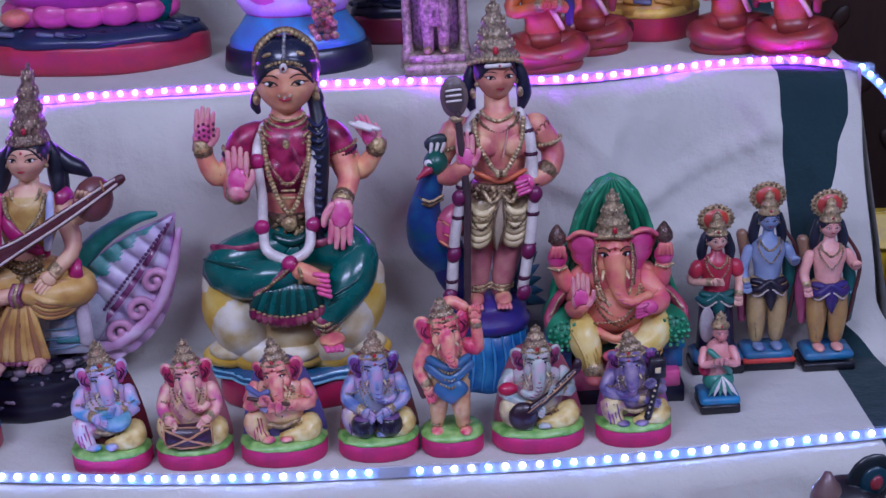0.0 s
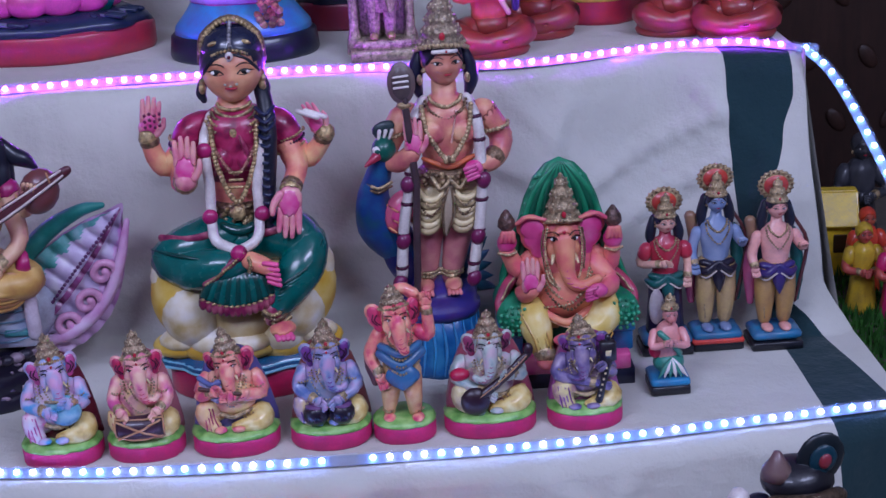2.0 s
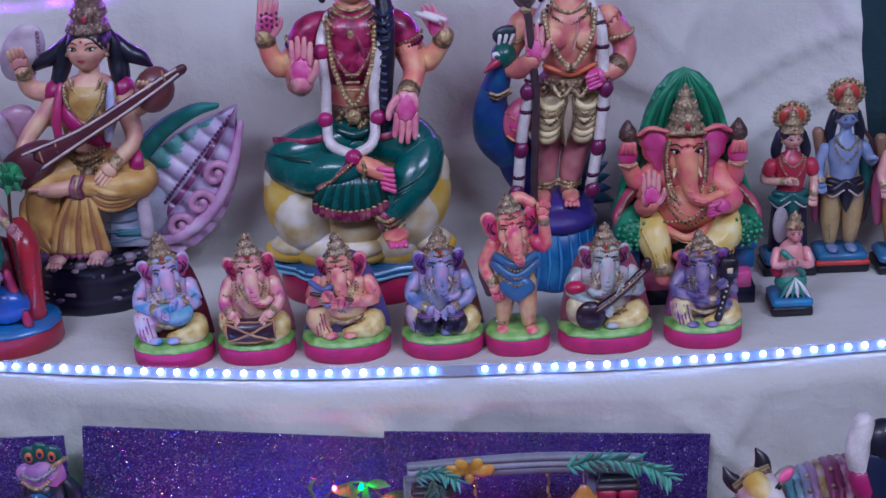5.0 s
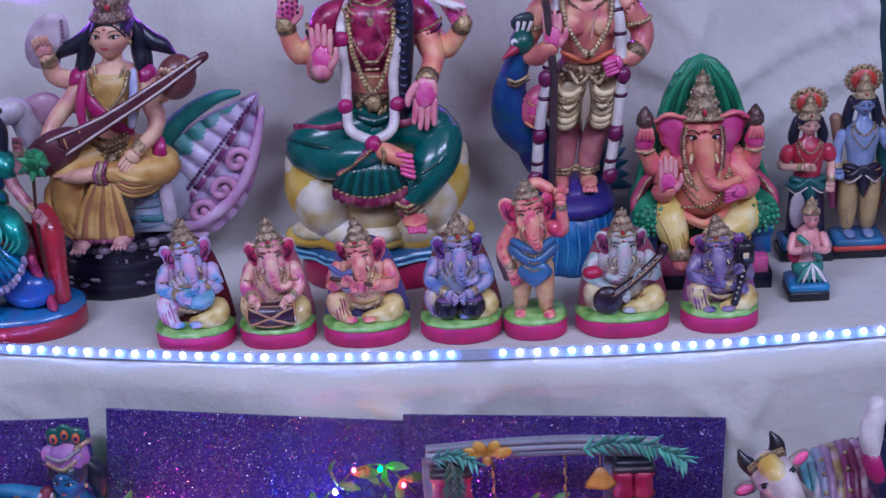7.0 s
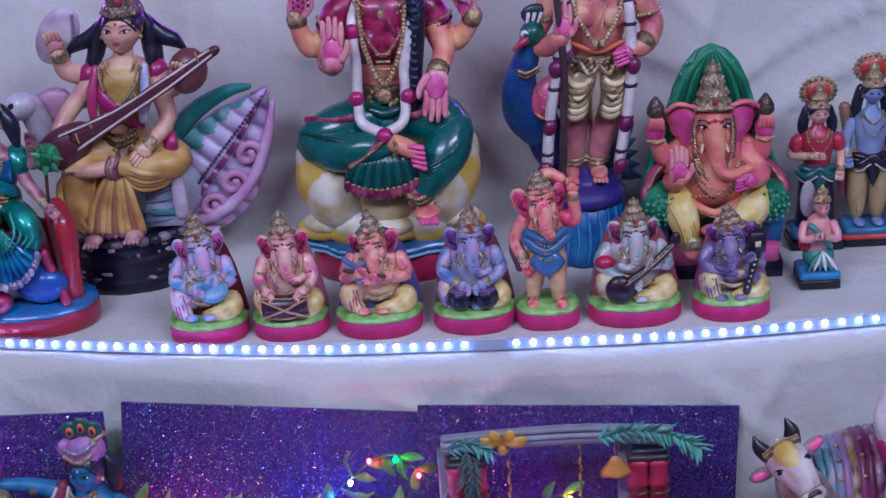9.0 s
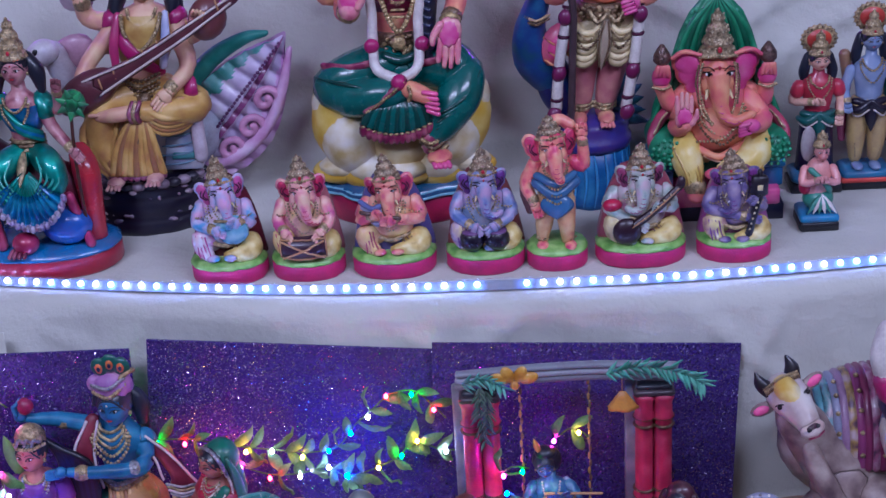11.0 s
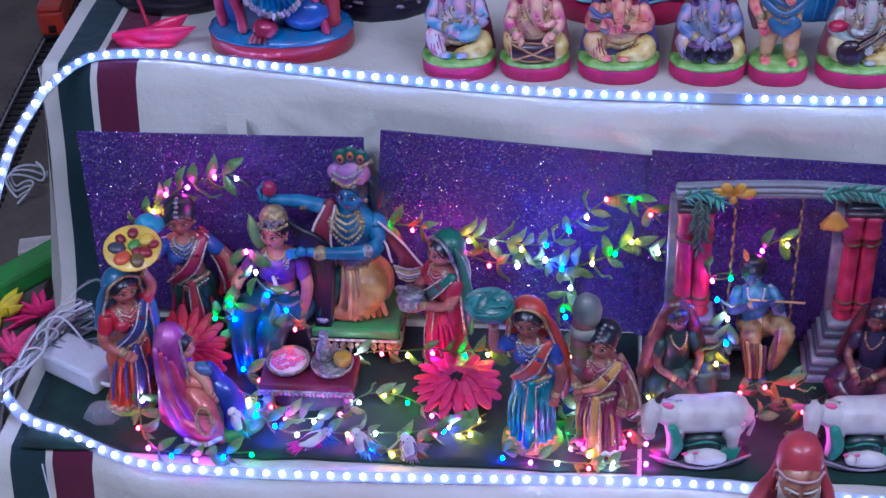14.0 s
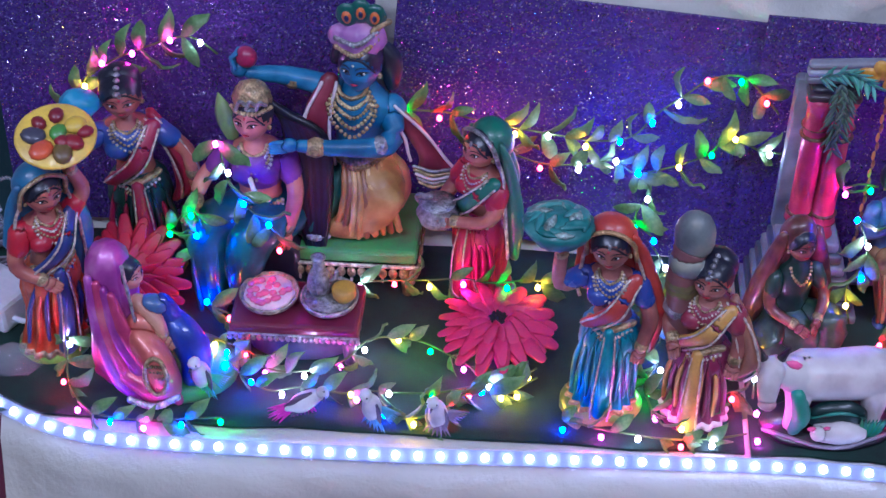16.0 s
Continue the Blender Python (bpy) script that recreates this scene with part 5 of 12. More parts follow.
# ---- standing youth with spear and peacock ----
def standing_youth():
    c = Clay()
    sk = spray("c05a68", "dc9078", "eebc90")
    leg = spray("a05468", "bc7078", "cc8c84")
    gilt = paint("cdb488", "metal")
    rose = paint("4a0f34")
    # fluted blue pedestal under a violet cap
    c.lathe((0, 0, 0), [(1.0, 0), (1.0, 0.6), (0.95, 3.6), (0.93, 6.2)], spray("164a80", "1f62a0", "3a86b8"), 3.9, 3.3, 44, pleat=11, amp=0.03)
    for k in range(11):
        a = math.pi * (k + 0.5) / 11 + math.pi
        c.tube([(3.9 * math.cos(a), 3.3 * math.sin(a), 0.3), (3.8 * math.cos(a + 0.08), 3.2 * math.sin(a + 0.08), 3.0), (3.7 * math.cos(a), 3.15 * math.sin(a), 6.0)], [0.06, 0.16, 0.06], SKY, n=6)
    c.lathe((0, 0, 0), [(1.0, 5.9), (1.06, 6.4), (1.06, 7.0), (0.97, 7.2), (0.99, 8.2), (0.9, 8.9), (0.02, 9.0)], paint("2c2a7c"), 3.75, 3.2, 36)
    for s in (-1, 1):
        c.tube([(s * 1.35, 0.2, 18.4), (s * 1.45, -0.2, 15.0), (s * 1.35, -0.1, 12.6), (s * 1.15, 0, 9.6)], [1.7, 1.5, 1.3, 0.95], leg, n=16)
        c.ball((s * 1.45, -0.6, 14.2), (1.1, 1.0, 0.9), leg, n=12)
        c.ball((s * 1.35, -1.4, 9.2), (0.85, 1.7, 0.55), sk)
        for q in range(4):
            c.tube([(s * 1.35 - 0.5 + 0.34 * q, -2.7, 9.1), (s * 1.35 - 0.5 + 0.36 * q, -3.3, 8.95)], 0.2, ROSE, n=6, sub=1)
        for q in (0.0, 0.4):
            c.beads([(s * 1.15 - 1.0, -0.3, 10.0 + q), (s * 1.15, -1.1, 9.9 + q), (s * 1.15 + 1.0, -0.3, 10.0 + q)], 0.22, gilt, 10)
        # cream wrap in soft hanging folds
        c.ball((s * 1.55, 0.0, 17.6), (1.95, 1.8, 2.5), CREAM, n=16)
        for k in range(6):
            zt, zb = 19.6 - 0.55 * k, 18.4 - 0.62 * k
            c.tube([(s * 0.35, -1.9, zt), (s * 1.0, -2.35, zb), (s * 2.2, -2.2, zb - 0.1), (s * 3.35, -0.6, zt - 0.2)], [0.2, 0.34, 0.34, 0.2], (CREAM, paint("b8a676"))[k % 2], n=8)
        c.tube([(s * 0.3, -2.0, 15.6), (s * 1.7, -2.35, 15.1), (s * 3.2, -0.8, 15.8)], 0.2, gilt, n=8)
        for q in range(2):
            c.beads([(s * 0.5, -2.6, 18.6 - 0.7 * q), (s * 1.6, -2.9, 17.7 - 0.9 * q), (s * 2.9, -1.7, 18.6 - 0.7 * q)], 0.15, (gilt, DARKGOLD)[q], 14)
    c.petal((0, -2.3, 19.6), (0.1, -2.7, 14.6), 1.5, paint("a89a80"), 0.5)
    for s in (-1, 1):
        c.tube([(s * 0.15, -2.7, 19.4), (s * 0.5, -2.95, 17.2), (s * 0.2, -2.9, 15.0)], 0.09, DARKGOLD, n=6)
    # jewelled belt
    c.lathe((0, 0, 0), [(2.7, 19.4), (2.9, 19.7), (2.85, 20.6), (2.5, 20.9)], DARKGOLD, 1, 0.8, 28, pleat=14, amp=0.03)
    rr = random.Random(6)
    for i in range(44):
        u = rr.uniform(-1, 1)
        c.ball((2.7 * u, -2.35 + 1.1 * u * u, rr.uniform(19.2, 20.8)), (0.24, 0.16, 0.22), (gilt, GOLD, DARKGOLD)[i % 3], n=6)
    for s in (-1, 1):
        c.tube([(0, -2.7, 20.2), (s * 0.9, -2.8, 19.4), (s * 1.7, -2.3, 20.4)], 0.2, gilt, n=6)
    # torso
    c.lathe((0, 0, 0), [(2.45, 20.4), (2.35, 21.8), (2.8, 23.4), (3.3, 25.0), (3.1, 26.4), (1.9, 27.4), (1.2, 27.9), (1.15, 29.2)], sk, 1, 0.72, 28)
    for s in (-1, 1):
        c.ball((s * 1.4, -1.75, 24.6), (1.45, 0.8, 1.15), sk)
        c.ball((s * 3.5, 0.1, 25.8), (1.45, 1.3, 1.3), sk)
    c.tube([(-2.4, -1.9, 22.2), (0, -2.1, 21.3), (2.4, -1.9, 22.2)], [0.2, 0.3, 0.2], paint("d8703a"), n=8)
    c.tube([(3.6, 0.1, 25.8), (5.1, 0.2, 23.4), (4.4, -1.2, 21.6), (2.7, -2.3, 21.2)], [1.3, 1.15, 0.95, 0.75], sk, n=14)
    c.ball((2.3, -2.7, 21.2), (0.9, 0.6, 0.8), BLUSH, n=12)
    for q in range(4):
        c.tube([(2.3 + 0.1 * q, -3.1, 21.6 - 0.34 * q), (1.4 + 0.1 * q, -3.2, 21.3 - 0.36 * q)], 0.24, BLUSH, n=6, sub=1)
    c.tube([(-4.0, 0.1, 25.8), (-5.8, -0.2, 22.8), (-4.8, -1.6, 21.9), (-3.4, -2.7, 23.0)], [1.3, 1.15, 1.0, 0.85], sk, n=14)
    open_hand(c, -3.2, -3.0, 23.0, 4.0, PALM, BLUSH, -6, 0, 0)
    for x, z in ((-4.9, 24.3), (4.6, 24.4)):
        c.beads([(x + 1.3 * math.cos(a), -1.3 * math.sin(a), z + 0.3 * math.cos(a)) for a in np.linspace(-0.2, 3.4, 6)], 0.22, gilt, 14)
    c.tube([(4.5, -1.0, 21.9), (4.2, -1.3, 21.7)], 1.05, DARKGOLD, n=12, sub=1)
    # flower garland with dark rosettes
    for s in (-1, 1):
        pts = [(s * 2.0, -0.5, 27.4), (s * 3.0 - 0.2, -1.9, 25.4), (s * 3.3 - 0.3, -2.3, 21.0), (s * 3.6 - 0.4, -2.4, 16.0), (s * 3.4 - 0.4, -2.4, 10.6)]
        c.tube(pts, 0.55, WHITE, n=10)
        for q in smooth_points(pts, 5)[1::3]:
            c.ball(q, (0.66, 0.62, 0.36), rose, n=10)
        for z in (20.0, 14.4, 10.2):
            c.ball((s * 3.55 - 0.4, -2.7, z), (0.72, 0.6, 0.85), paint("6a1248"), n=12)
    necklace(c, 27.9, 1.5, 0.9, -1.7, 0.19, gilt, 16)
    necklace(c, 27.6, 1.9, 1.6, -2.0, 0.16, DARKGOLD, 20)
    necklace(c, 27.2, 2.3, 5.0, -2.5, 0.27, gilt, 32)
    for q in range(3):
        c.ball((0.3 * (q - 1), -2.75, 22.2), (0.3, 0.2, 0.42), (gilt, DARKGOLD)[q % 2], n=8)
    c.tube([(0.9, -2.0, 26.6), (0.3, -2.6, 23.8)], 0.1, paint("e0b0a0"), n=6, sub=1)
    # spear with a leaf-shaped head
    c.tube([(-2.2, -2.8, 9.2), (-3.2, -2.9, 20.0), (-3.8, -2.9, 28.4)], 0.36, paint("4a3a40"))
    c.ball((-4.0, -2.9, 29.8), (1.3, 0.42, 2.0), paint("6a5c58"), n=18)
    c.ball((-4.0, -3.05, 29.8), (1.0, 0.40, 1.6), paint("5a4c4c"), n=16)
    for k in range(3):
        c.tube([(-4.7, -3.48, 30.5 - 0.5 * k), (-3.4, -3.48, 30.6 - 0.5 * k)], 0.12, WHITE, n=6, sub=1)
    c.ball((-3.9, -2.9, 27.7), (0.7, 0.5, 0.4), GOLD, n=8)
    c.push(0, 0, 0, 0, 0, 0, (1.12, 1.0, 1.0))
    head(c, 0, -0.3, 31.0, 2.1, spray("b86a58", "cc846c", "d89880"), HAIR, mark=None, turn=10, wide=0.36)
    c.pop()
    c.tube([(-0.9, -2.05, 32.25), (0.4, -2.2, 32.3), (1.2, -1.8, 32.25)], 0.22, WHITE, n=6, sub=2)
    c.ball((0.3, -2.35, 32.3), 0.12, RED, n=6)
    for s in (-1, 1):
        c.tube([(s * 1.9, 0.5, 32.0), (s * 2.4, 0.4, 30.6), (s * 2.6, 0.3, 29.0), (s * 2.3, 0.2, 27.8)], [0.45, 0.65, 0.7, 0.4], paint("141834"), n=10)
        c.ball((s * 2.2, -0.6, 29.4), (0.3, 0.3, 0.5), gilt, n=8)
    c.beads([(-2.4, -0.4, 32.2), (-1.6, -1.7, 32.7), (0, -2.3, 32.9), (1.6, -1.7, 32.7), (2.4, -0.4, 32.2)], 0.24, gilt, 17)
    tiers(c, 0, 0, 32.6, 2.15, 5.4, paint("a8947c", "metal"), 5)
    # peacock beside him
    pb = spray("0f4a5c", "173a7a", "1f5a86")
    px = 0.9
    c.tube([(-6.9 + px, -1.2, 23.4), (-7.3 + px, -0.8, 21.4), (-8.0 + px, -0.4, 18.6), (-7.4 + px, 0.2, 15.6), (-5.6 + px, 0.7, 13.4), (-4.0 + px, 1.0, 11.4)], [0.95, 1.1, 1.5, 2.0, 2.0, 1.4], pb, n=16)
    c.ball((-6.9 + px, -1.3, 23.2), (1.15, 1.3, 1.25), paint("0f5a4c"))
    c.tube([(-7.6 + px, -2.2, 22.8), (-8.7 + px, -2.8, 22.1)], [0.5, 0.14], paint("a82a44"), sub=1)
    c.ball((-7.4 + px, -2.2, 23.3), (0.62, 0.3, 0.45), EYE_WHITE, (0, 20, 0), n=10)
    c.ball((-7.5 + px, -2.45, 23.3), (0.26, 0.14, 0.24), paint("0f5a4c"), n=8)
    c.ball((-6.4 + px, -0.8, 24.8), (1.5, 0.4, 1.0), paint("2a3c40"), n=12)
    for k in (-1, 0, 1):
        c.tube([(-6.9 + px + 0.45 * k, -1.6, 24.0), (-6.6 + px + 0.6 * k, -1.5, 25.0)], [0.13, 0.2], WHITE, n=6, sub=1)
    for q in range(2):
        c.beads([(-8.6 + px, -1.4, 19.9 - 0.4 * q), (-7.6 + px, -2.1, 19.6 - 0.4 * q), (-6.4 + px, -1.3, 19.9 - 0.4 * q)], 0.17, (gilt, DARKGOLD)[q], 12)
    c.ball((-5.4 + px, -1.0, 16.8), (1.5, 1.1, 2.2), paint("d0607a"), (0, 14, 0))
    c.ball((-5.3 + px, -1.5, 16.8), (1.0, 0.85, 1.4), paint("e04a8a"), (0, 14, 0))
    for q in range(3):
        c.tube([(-6.6 + px, -1.2, 17.6 - q), (-5.6 + px, -2.2, 17.2 - q), (-4.6 + px, -1.4, 16.4 - q)], 0.12, paint("e89a6a"), n=6)
    c.tube([(-5.4 + px, 0.8, 13.4), (-4.8 + px, 0.4, 11.4), (-4.0 + px, 0.2, 9.4)], [1.6, 1.5, 0.8], paint("1c2260"))
    for k in range(6):
        c.petal((2.0, 1.0, 8.6 + k * 0.4), (5.8 - k * 0.35, 0.8, 7.6 + k * 1.35), 1.6, (paint("0d4f62"), paint("145a78"))[k % 2], 0.5)
    return c.build("standing_figurine", (0.129, 0.166, Z_C), "tall clay youth with a spear beside a blue peacock", "figurine", seed=12, rough=0.02, lean=[(0, -1.9), (9, -1.9), (20, -0.4), (40, -0.5)])


standing_youth()


# ---- large elephant-headed figure on a green throne ----
def enthroned():
    c = Clay()
    sk = spray("d8487a", "e47c78", "eca078")
    pk = spray("c8307a", "d85490", "e07a9c")
    tm = spray("d8606a", "e08a6c", "eaa878")
    gilt = paint("cdb488", "metal")
    c.block((0, 0.4, -0.2), (12.4, 7.4, 1.9), paint("14122c"))
    c.block((0, 0.2, 1.6), (11.6, 7.2, 1.6), pk)
    for s in (-1, 1):
        c.block((s * 5.3, 0.6, 3.0), (1.9, 5.4, 2.6), paint("1f6fa0"))
        c.block((s * 5.3, 0.6, 5.0), (2.3, 5.8, 0.8), paint("2a84b4"))
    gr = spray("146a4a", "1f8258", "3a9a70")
    # draped green back, peaked over the crown
    c.lathe((0, 2.0, 0), [(6.3, 3.4), (6.3, 7), (5.9, 10.0), (5.0, 13.0), (4.0, 15.6), (3.4, 17.6), (2.5, 19.6), (1.4, 20.9), (0.02, 21.5)], gr, 1, 0.36, 60, pleat=11, amp=0.035)
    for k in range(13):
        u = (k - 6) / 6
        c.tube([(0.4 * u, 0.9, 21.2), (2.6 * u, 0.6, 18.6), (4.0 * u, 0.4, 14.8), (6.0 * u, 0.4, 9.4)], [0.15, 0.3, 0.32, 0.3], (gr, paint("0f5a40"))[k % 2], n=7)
    rr = random.Random(2)
    for i in range(120):
        z = rr.uniform(8, 20)
        w = float(np.interp(z, [3.4, 10, 13, 15.6, 17.6, 19.6, 20.9], [6.3, 5.9, 5.0, 4.0, 3.4, 2.5, 1.4]))
        x = rr.choice((-1, 1)) * w * rr.uniform(0.72, 0.98)
        c.ball((x, 0.9 + 0.6 * abs(x) / w, z), (0.2, 0.16, 0.2), (gr, paint("4aa880"))[i % 2], n=5)
    # bolsters
    for s in (-1, 1):
        c.tube([(s * 5.0, 2.4, 7.6), (s * 5.1, -2.4, 7.4)], 1.7, gr, n=20, sub=1)
        for q, n in ((1.45, 14), (0.95, 10), (0.4, 5)):
            for k in range(n):
                a = 2 * math.pi * k / n
                c.ball((s * 5.1 + q * math.cos(a), -3.5 - 0.35 * (1.7 - q), 7.4 + q * math.sin(a)), 0.2, (paint("3aa878"), gr)[k % 2], n=6)
        c.tube([(s * 2.6, 1.2, 10.4), (s * 4.8, 0.2, 10.2), (s * 6.3, -1.4, 8.8), (s * 6.5, -2.2, 7.6)], [0.6, 0.62, 0.5, 0.3], paint("a83a54"))
        c.tube([(s * 2.8, 0.8, 10.7), (s * 4.9, -0.4, 10.4), (s * 6.2, -2.0, 9.0)], 0.12, gilt, n=6)
    # legs in yellow silk with folds
    yl = spray("d0b04a", "e0c870", "ece0a8")
    c.tube([(-1.2, 0, 6.9), (-3.3, -2.2, 7.7), (-3.0, -4.0, 6.0), (-2.5, -4.2, 4.0)], [1.9, 1.8, 1.35, 0.95], yl, n=16)
    c.tube([(1.2, 0, 6.9), (3.7, -2.0, 7.6), (2.4, -4.2, 6.6), (0.2, -4.9, 6.2)], [1.9, 1.8, 1.35, 0.9], yl, n=16)
    for k in range(5):
        c.tube([(-4.8 + 0.45 * k, -3.3, 8.6 - 0.2 * k), (-3.7 + 0.35 * k, -5.1, 6.4), (-3.1 + 0.3 * k, -5.2, 4.2)], 0.09, paint("b8943c"), n=6)
        c.tube([(5.2 - 0.3 * k, -2.6, 8.2 - 0.5 * k), (3.6, -4.4 - 0.2 * k, 7.6 - 0.45 * k), (1.2, -5.6, 7.0 - 0.4 * k)], 0.09, paint("b8943c"), n=6)
    c.ball((-2.5, -4.9, 3.6), (0.9, 1.4, 0.6), sk)
    c.ball((-0.6, -5.2, 5.9), (1.2, 0.9, 0.55), sk)
    c.tube([(-2.6, -4.6, 4.6), (-2.5, -4.7, 4.3)], 1.08, gilt, n=12, sub=1)
    for k in range(5):
        c.tube([(0.2 + 0.35 * k, -4.8, 6.6), (0.3 + 0.5 * k, -5.0, 4.8), (0.2 + 0.6 * k, -4.4, 3.2)], [0.3, 0.36, 0.3], (gilt, yl, WHITE)[k % 3], n=7)
    # belly, chest
    c.ball((-0.1, -1.0, 9.3), (3.4, 3.0, 2.7), tm, n=22)
    c.ball((-0.1, -0.4, 11.8), (3.1, 2.2, 1.9), sk, n=18)
    c.tube([(-3.2, -2.0, 8.5), (-1.4, -3.8, 7.5), (0.2, -4.1, 7.3), (3.2, -2.0, 8.6)], 0.36, tm, n=10)
    c.beads([(-2.6, -3.3, 8.5), (-0.2, -4.3, 9.0), (1.0, -4.2, 9.9), (2.6, -2.6, 10.8)], 0.14, gilt, 20)
    for q in range(2):
        c.tube([(-3.1, -2.4, 8.1 - 0.4 * q), (0, -4.3, 7.1 - 0.4 * q), (3.0, -2.4, 8.2 - 0.4 * q)], 0.09, paint("f0d0b0"), n=6)
    # rear arms hold small emblems
    for s, hx, hz in ((-1, -5.4, 13.4), (1, 4.6, 13.2)):
        c.tube([(s * 2.8, 0.2, 12.2), (s * 4.3, 0.0, 11.2), (hx, -0.6, hz)], [1.1, 0.95, 0.75], sk, n=14)
        c.ball((hx, -0.9, hz + 0.9), (0.95, 0.6, 1.05), pk, n=12)
        for q in range(4):
            c.tube([(hx - 0.6 + 0.4 * q, -1.4, hz + 1.2), (hx - 0.4 + 0.3 * q, -1.5, hz + 2.1)], 0.24, sk, n=6, sub=1)
        c.lathe((hx, -1.0, hz + 2.2), [(0.5, 0), (0.85, 0.4), (0.8, 1.0), (0.5, 1.5), (0.15, 2.0)], paint("6a5048", "metal"), n=12)
        c.beads([(hx - 0.8, -1.2, hz), (hx, -1.6, hz - 0.1), (hx + 0.8, -1.2, hz)], 0.15, gilt, 9)
    c.tube([(-2.8, -0.8, 11.8), (-4.0, -2.4, 9.8), (-3.5, -3.9, 10.6)], [1.1, 1.0, 0.8], sk, n=14)
    open_hand(c, -3.6, -4.2, 10.4, 3.9, PALM, BLUSH, -6, 0, 0)
    c.tube([(2.7, -0.8, 11.8), (4.0, -2.4, 10.2), (3.0, -4.2, 10.2)], [1.1, 1.0, 0.75], sk, n=14)
    c.ball((2.5, -4.7, 10.4), (1.0, 0.7, 0.75), pk, n=12)
    for q in range(4):
        c.tube([(2.4, -5.1, 10.8 - 0.3 * q), (1.5, -5.2, 10.6 - 0.3 * q)], 0.22, pk, n=6, sub=1)
    # head: narrow brow, upright fan ears, trunk curled over the hand
    c.push(-0.25, -1.0, 14.4, 4, 0, 0)
    r = 2.15
    c.ball((0, 0, 0.2), (1.75, 1.7, 2.2), sk, n=20)
    c.ball((0, -1.0, 0.4), (1.25, 1.0, 1.6), tm, n=16)
    for s in (-1, 1):
        c.ball((s * 0.8, -0.9, -0.7), (0.85, 0.8, 1.1), tm, n=14)
        for k, (dz, w, h) in enumerate(((1.1, 1.55, 1.35), (0.0, 1.5, 1.4), (-1.0, 1.0, 1.2))):
            c.ball((s * (2.75 - 0.3 * k), 0.2, dz + 0.1), (w, 0.42, h), sk, (0, s * 8, s * 20), n=18)
            c.ball((s * (2.75 - 0.26 * k), -0.12, dz + 0.05), (w * 0.78, 0.34, h * 0.8), pk, (0, s * 8, s * 20), n=16)
        c.tube([(s * 1.6, -0.7, 2.3), (s * 3.2, -0.5, 2.6), (s * 4.2, -0.2, 1.9)], 0.2, sk, n=8)
        c.ball((s * 0.95, -1.72, 0.75), (0.40, 0.14, 0.2), EYE_WHITE, (0, -s * 14, -s * 24), n=10)
        c.ball((s * 0.93, -1.85, 0.75), (0.22, 0.1, 0.2), INK, n=8)
        c.tube([(s * 0.45, -2.0, 0.55), (s * 0.9, -1.98, 1.02), (s * 1.5, -1.5, 0.85)], 0.085, INK, n=5)
        c.tube([(s * 0.5, -2.0, 1.2), (s * 0.9, -1.9, 1.55), (s * 1.5, -1.4, 1.3)], 0.06, INK, n=5)
        c.beads([(s * 1.5, -1.3, 1.6), (s * 1.75, -1.3, -0.2), (s * 1.5, -2.2, -2.2), (s * 0.7, -2.9, -3.9)], 0.16, gilt, 22)
        c.beads([(s * 1.8, -1.1, 1.4), (s * 2.05, -1.1, -0.4), (s * 1.8, -2.0, -2.2)], 0.12, DARKGOLD, 18)
        c.tube([(s * 0.95, -1.5, -1.0), (s * 1.25, -2.3, -1.5)], [0.26, 0.1], CREAM, n=8, sub=1)
    P = [(0, -1.2, 0.5), (0.05, -2.0, -0.8), (0.15, -2.6, -2.2), (0.6, -3.1, -3.2), (1.6, -3.4, -3.4), (2.9, -3.5, -2.7)]
    c.tube(P, [1.15, 0.95, 0.75, 0.62, 0.5, 0.42], tm, n=16, sub=5)
    for k, q in enumerate(smooth_points(P, 4)[5:18:2]):
        w = 0.5 - 0.04 * k
        c.tube([q + np.array((-w, -0.5, 0.05)), q + np.array((0, -0.86 + 0.05 * k, -0.04)), q + np.array((w, -0.5, 0.05))], 0.055, pk, n=5, sub=2)
    c.ball((0, -2.05, 1.5), (0.18, 0.12, 0.2), RED, n=8)
    c.pop()
    c.beads([(-1.9, -1.8, 16.4), (-1.0, -2.6, 16.7), (-0.2, -2.9, 16.8), (0.6, -2.6, 16.7), (1.5, -1.8, 16.4)], 0.2, gilt, 15)
    tiers(c, -0.2, -0.9, 16.4, 1.75, 4.4, paint("b09a78", "metal"), 4)
    for q in range(3):
        necklace(c, 12.0 - 0.3 * q, 2.0 + 0.2 * q, 2.0 + 0.5 * q, -3.5 - 0.2 * q, 0.15, (gilt, GOLD, DARKGOLD)[q], 24)
    return c.build("enthroned_figurine", (0.228, 0.128, Z_C), "pink elephant-headed clay figure seated on a green throne", "figurine", seed=13, rough=0.025)


enthroned()


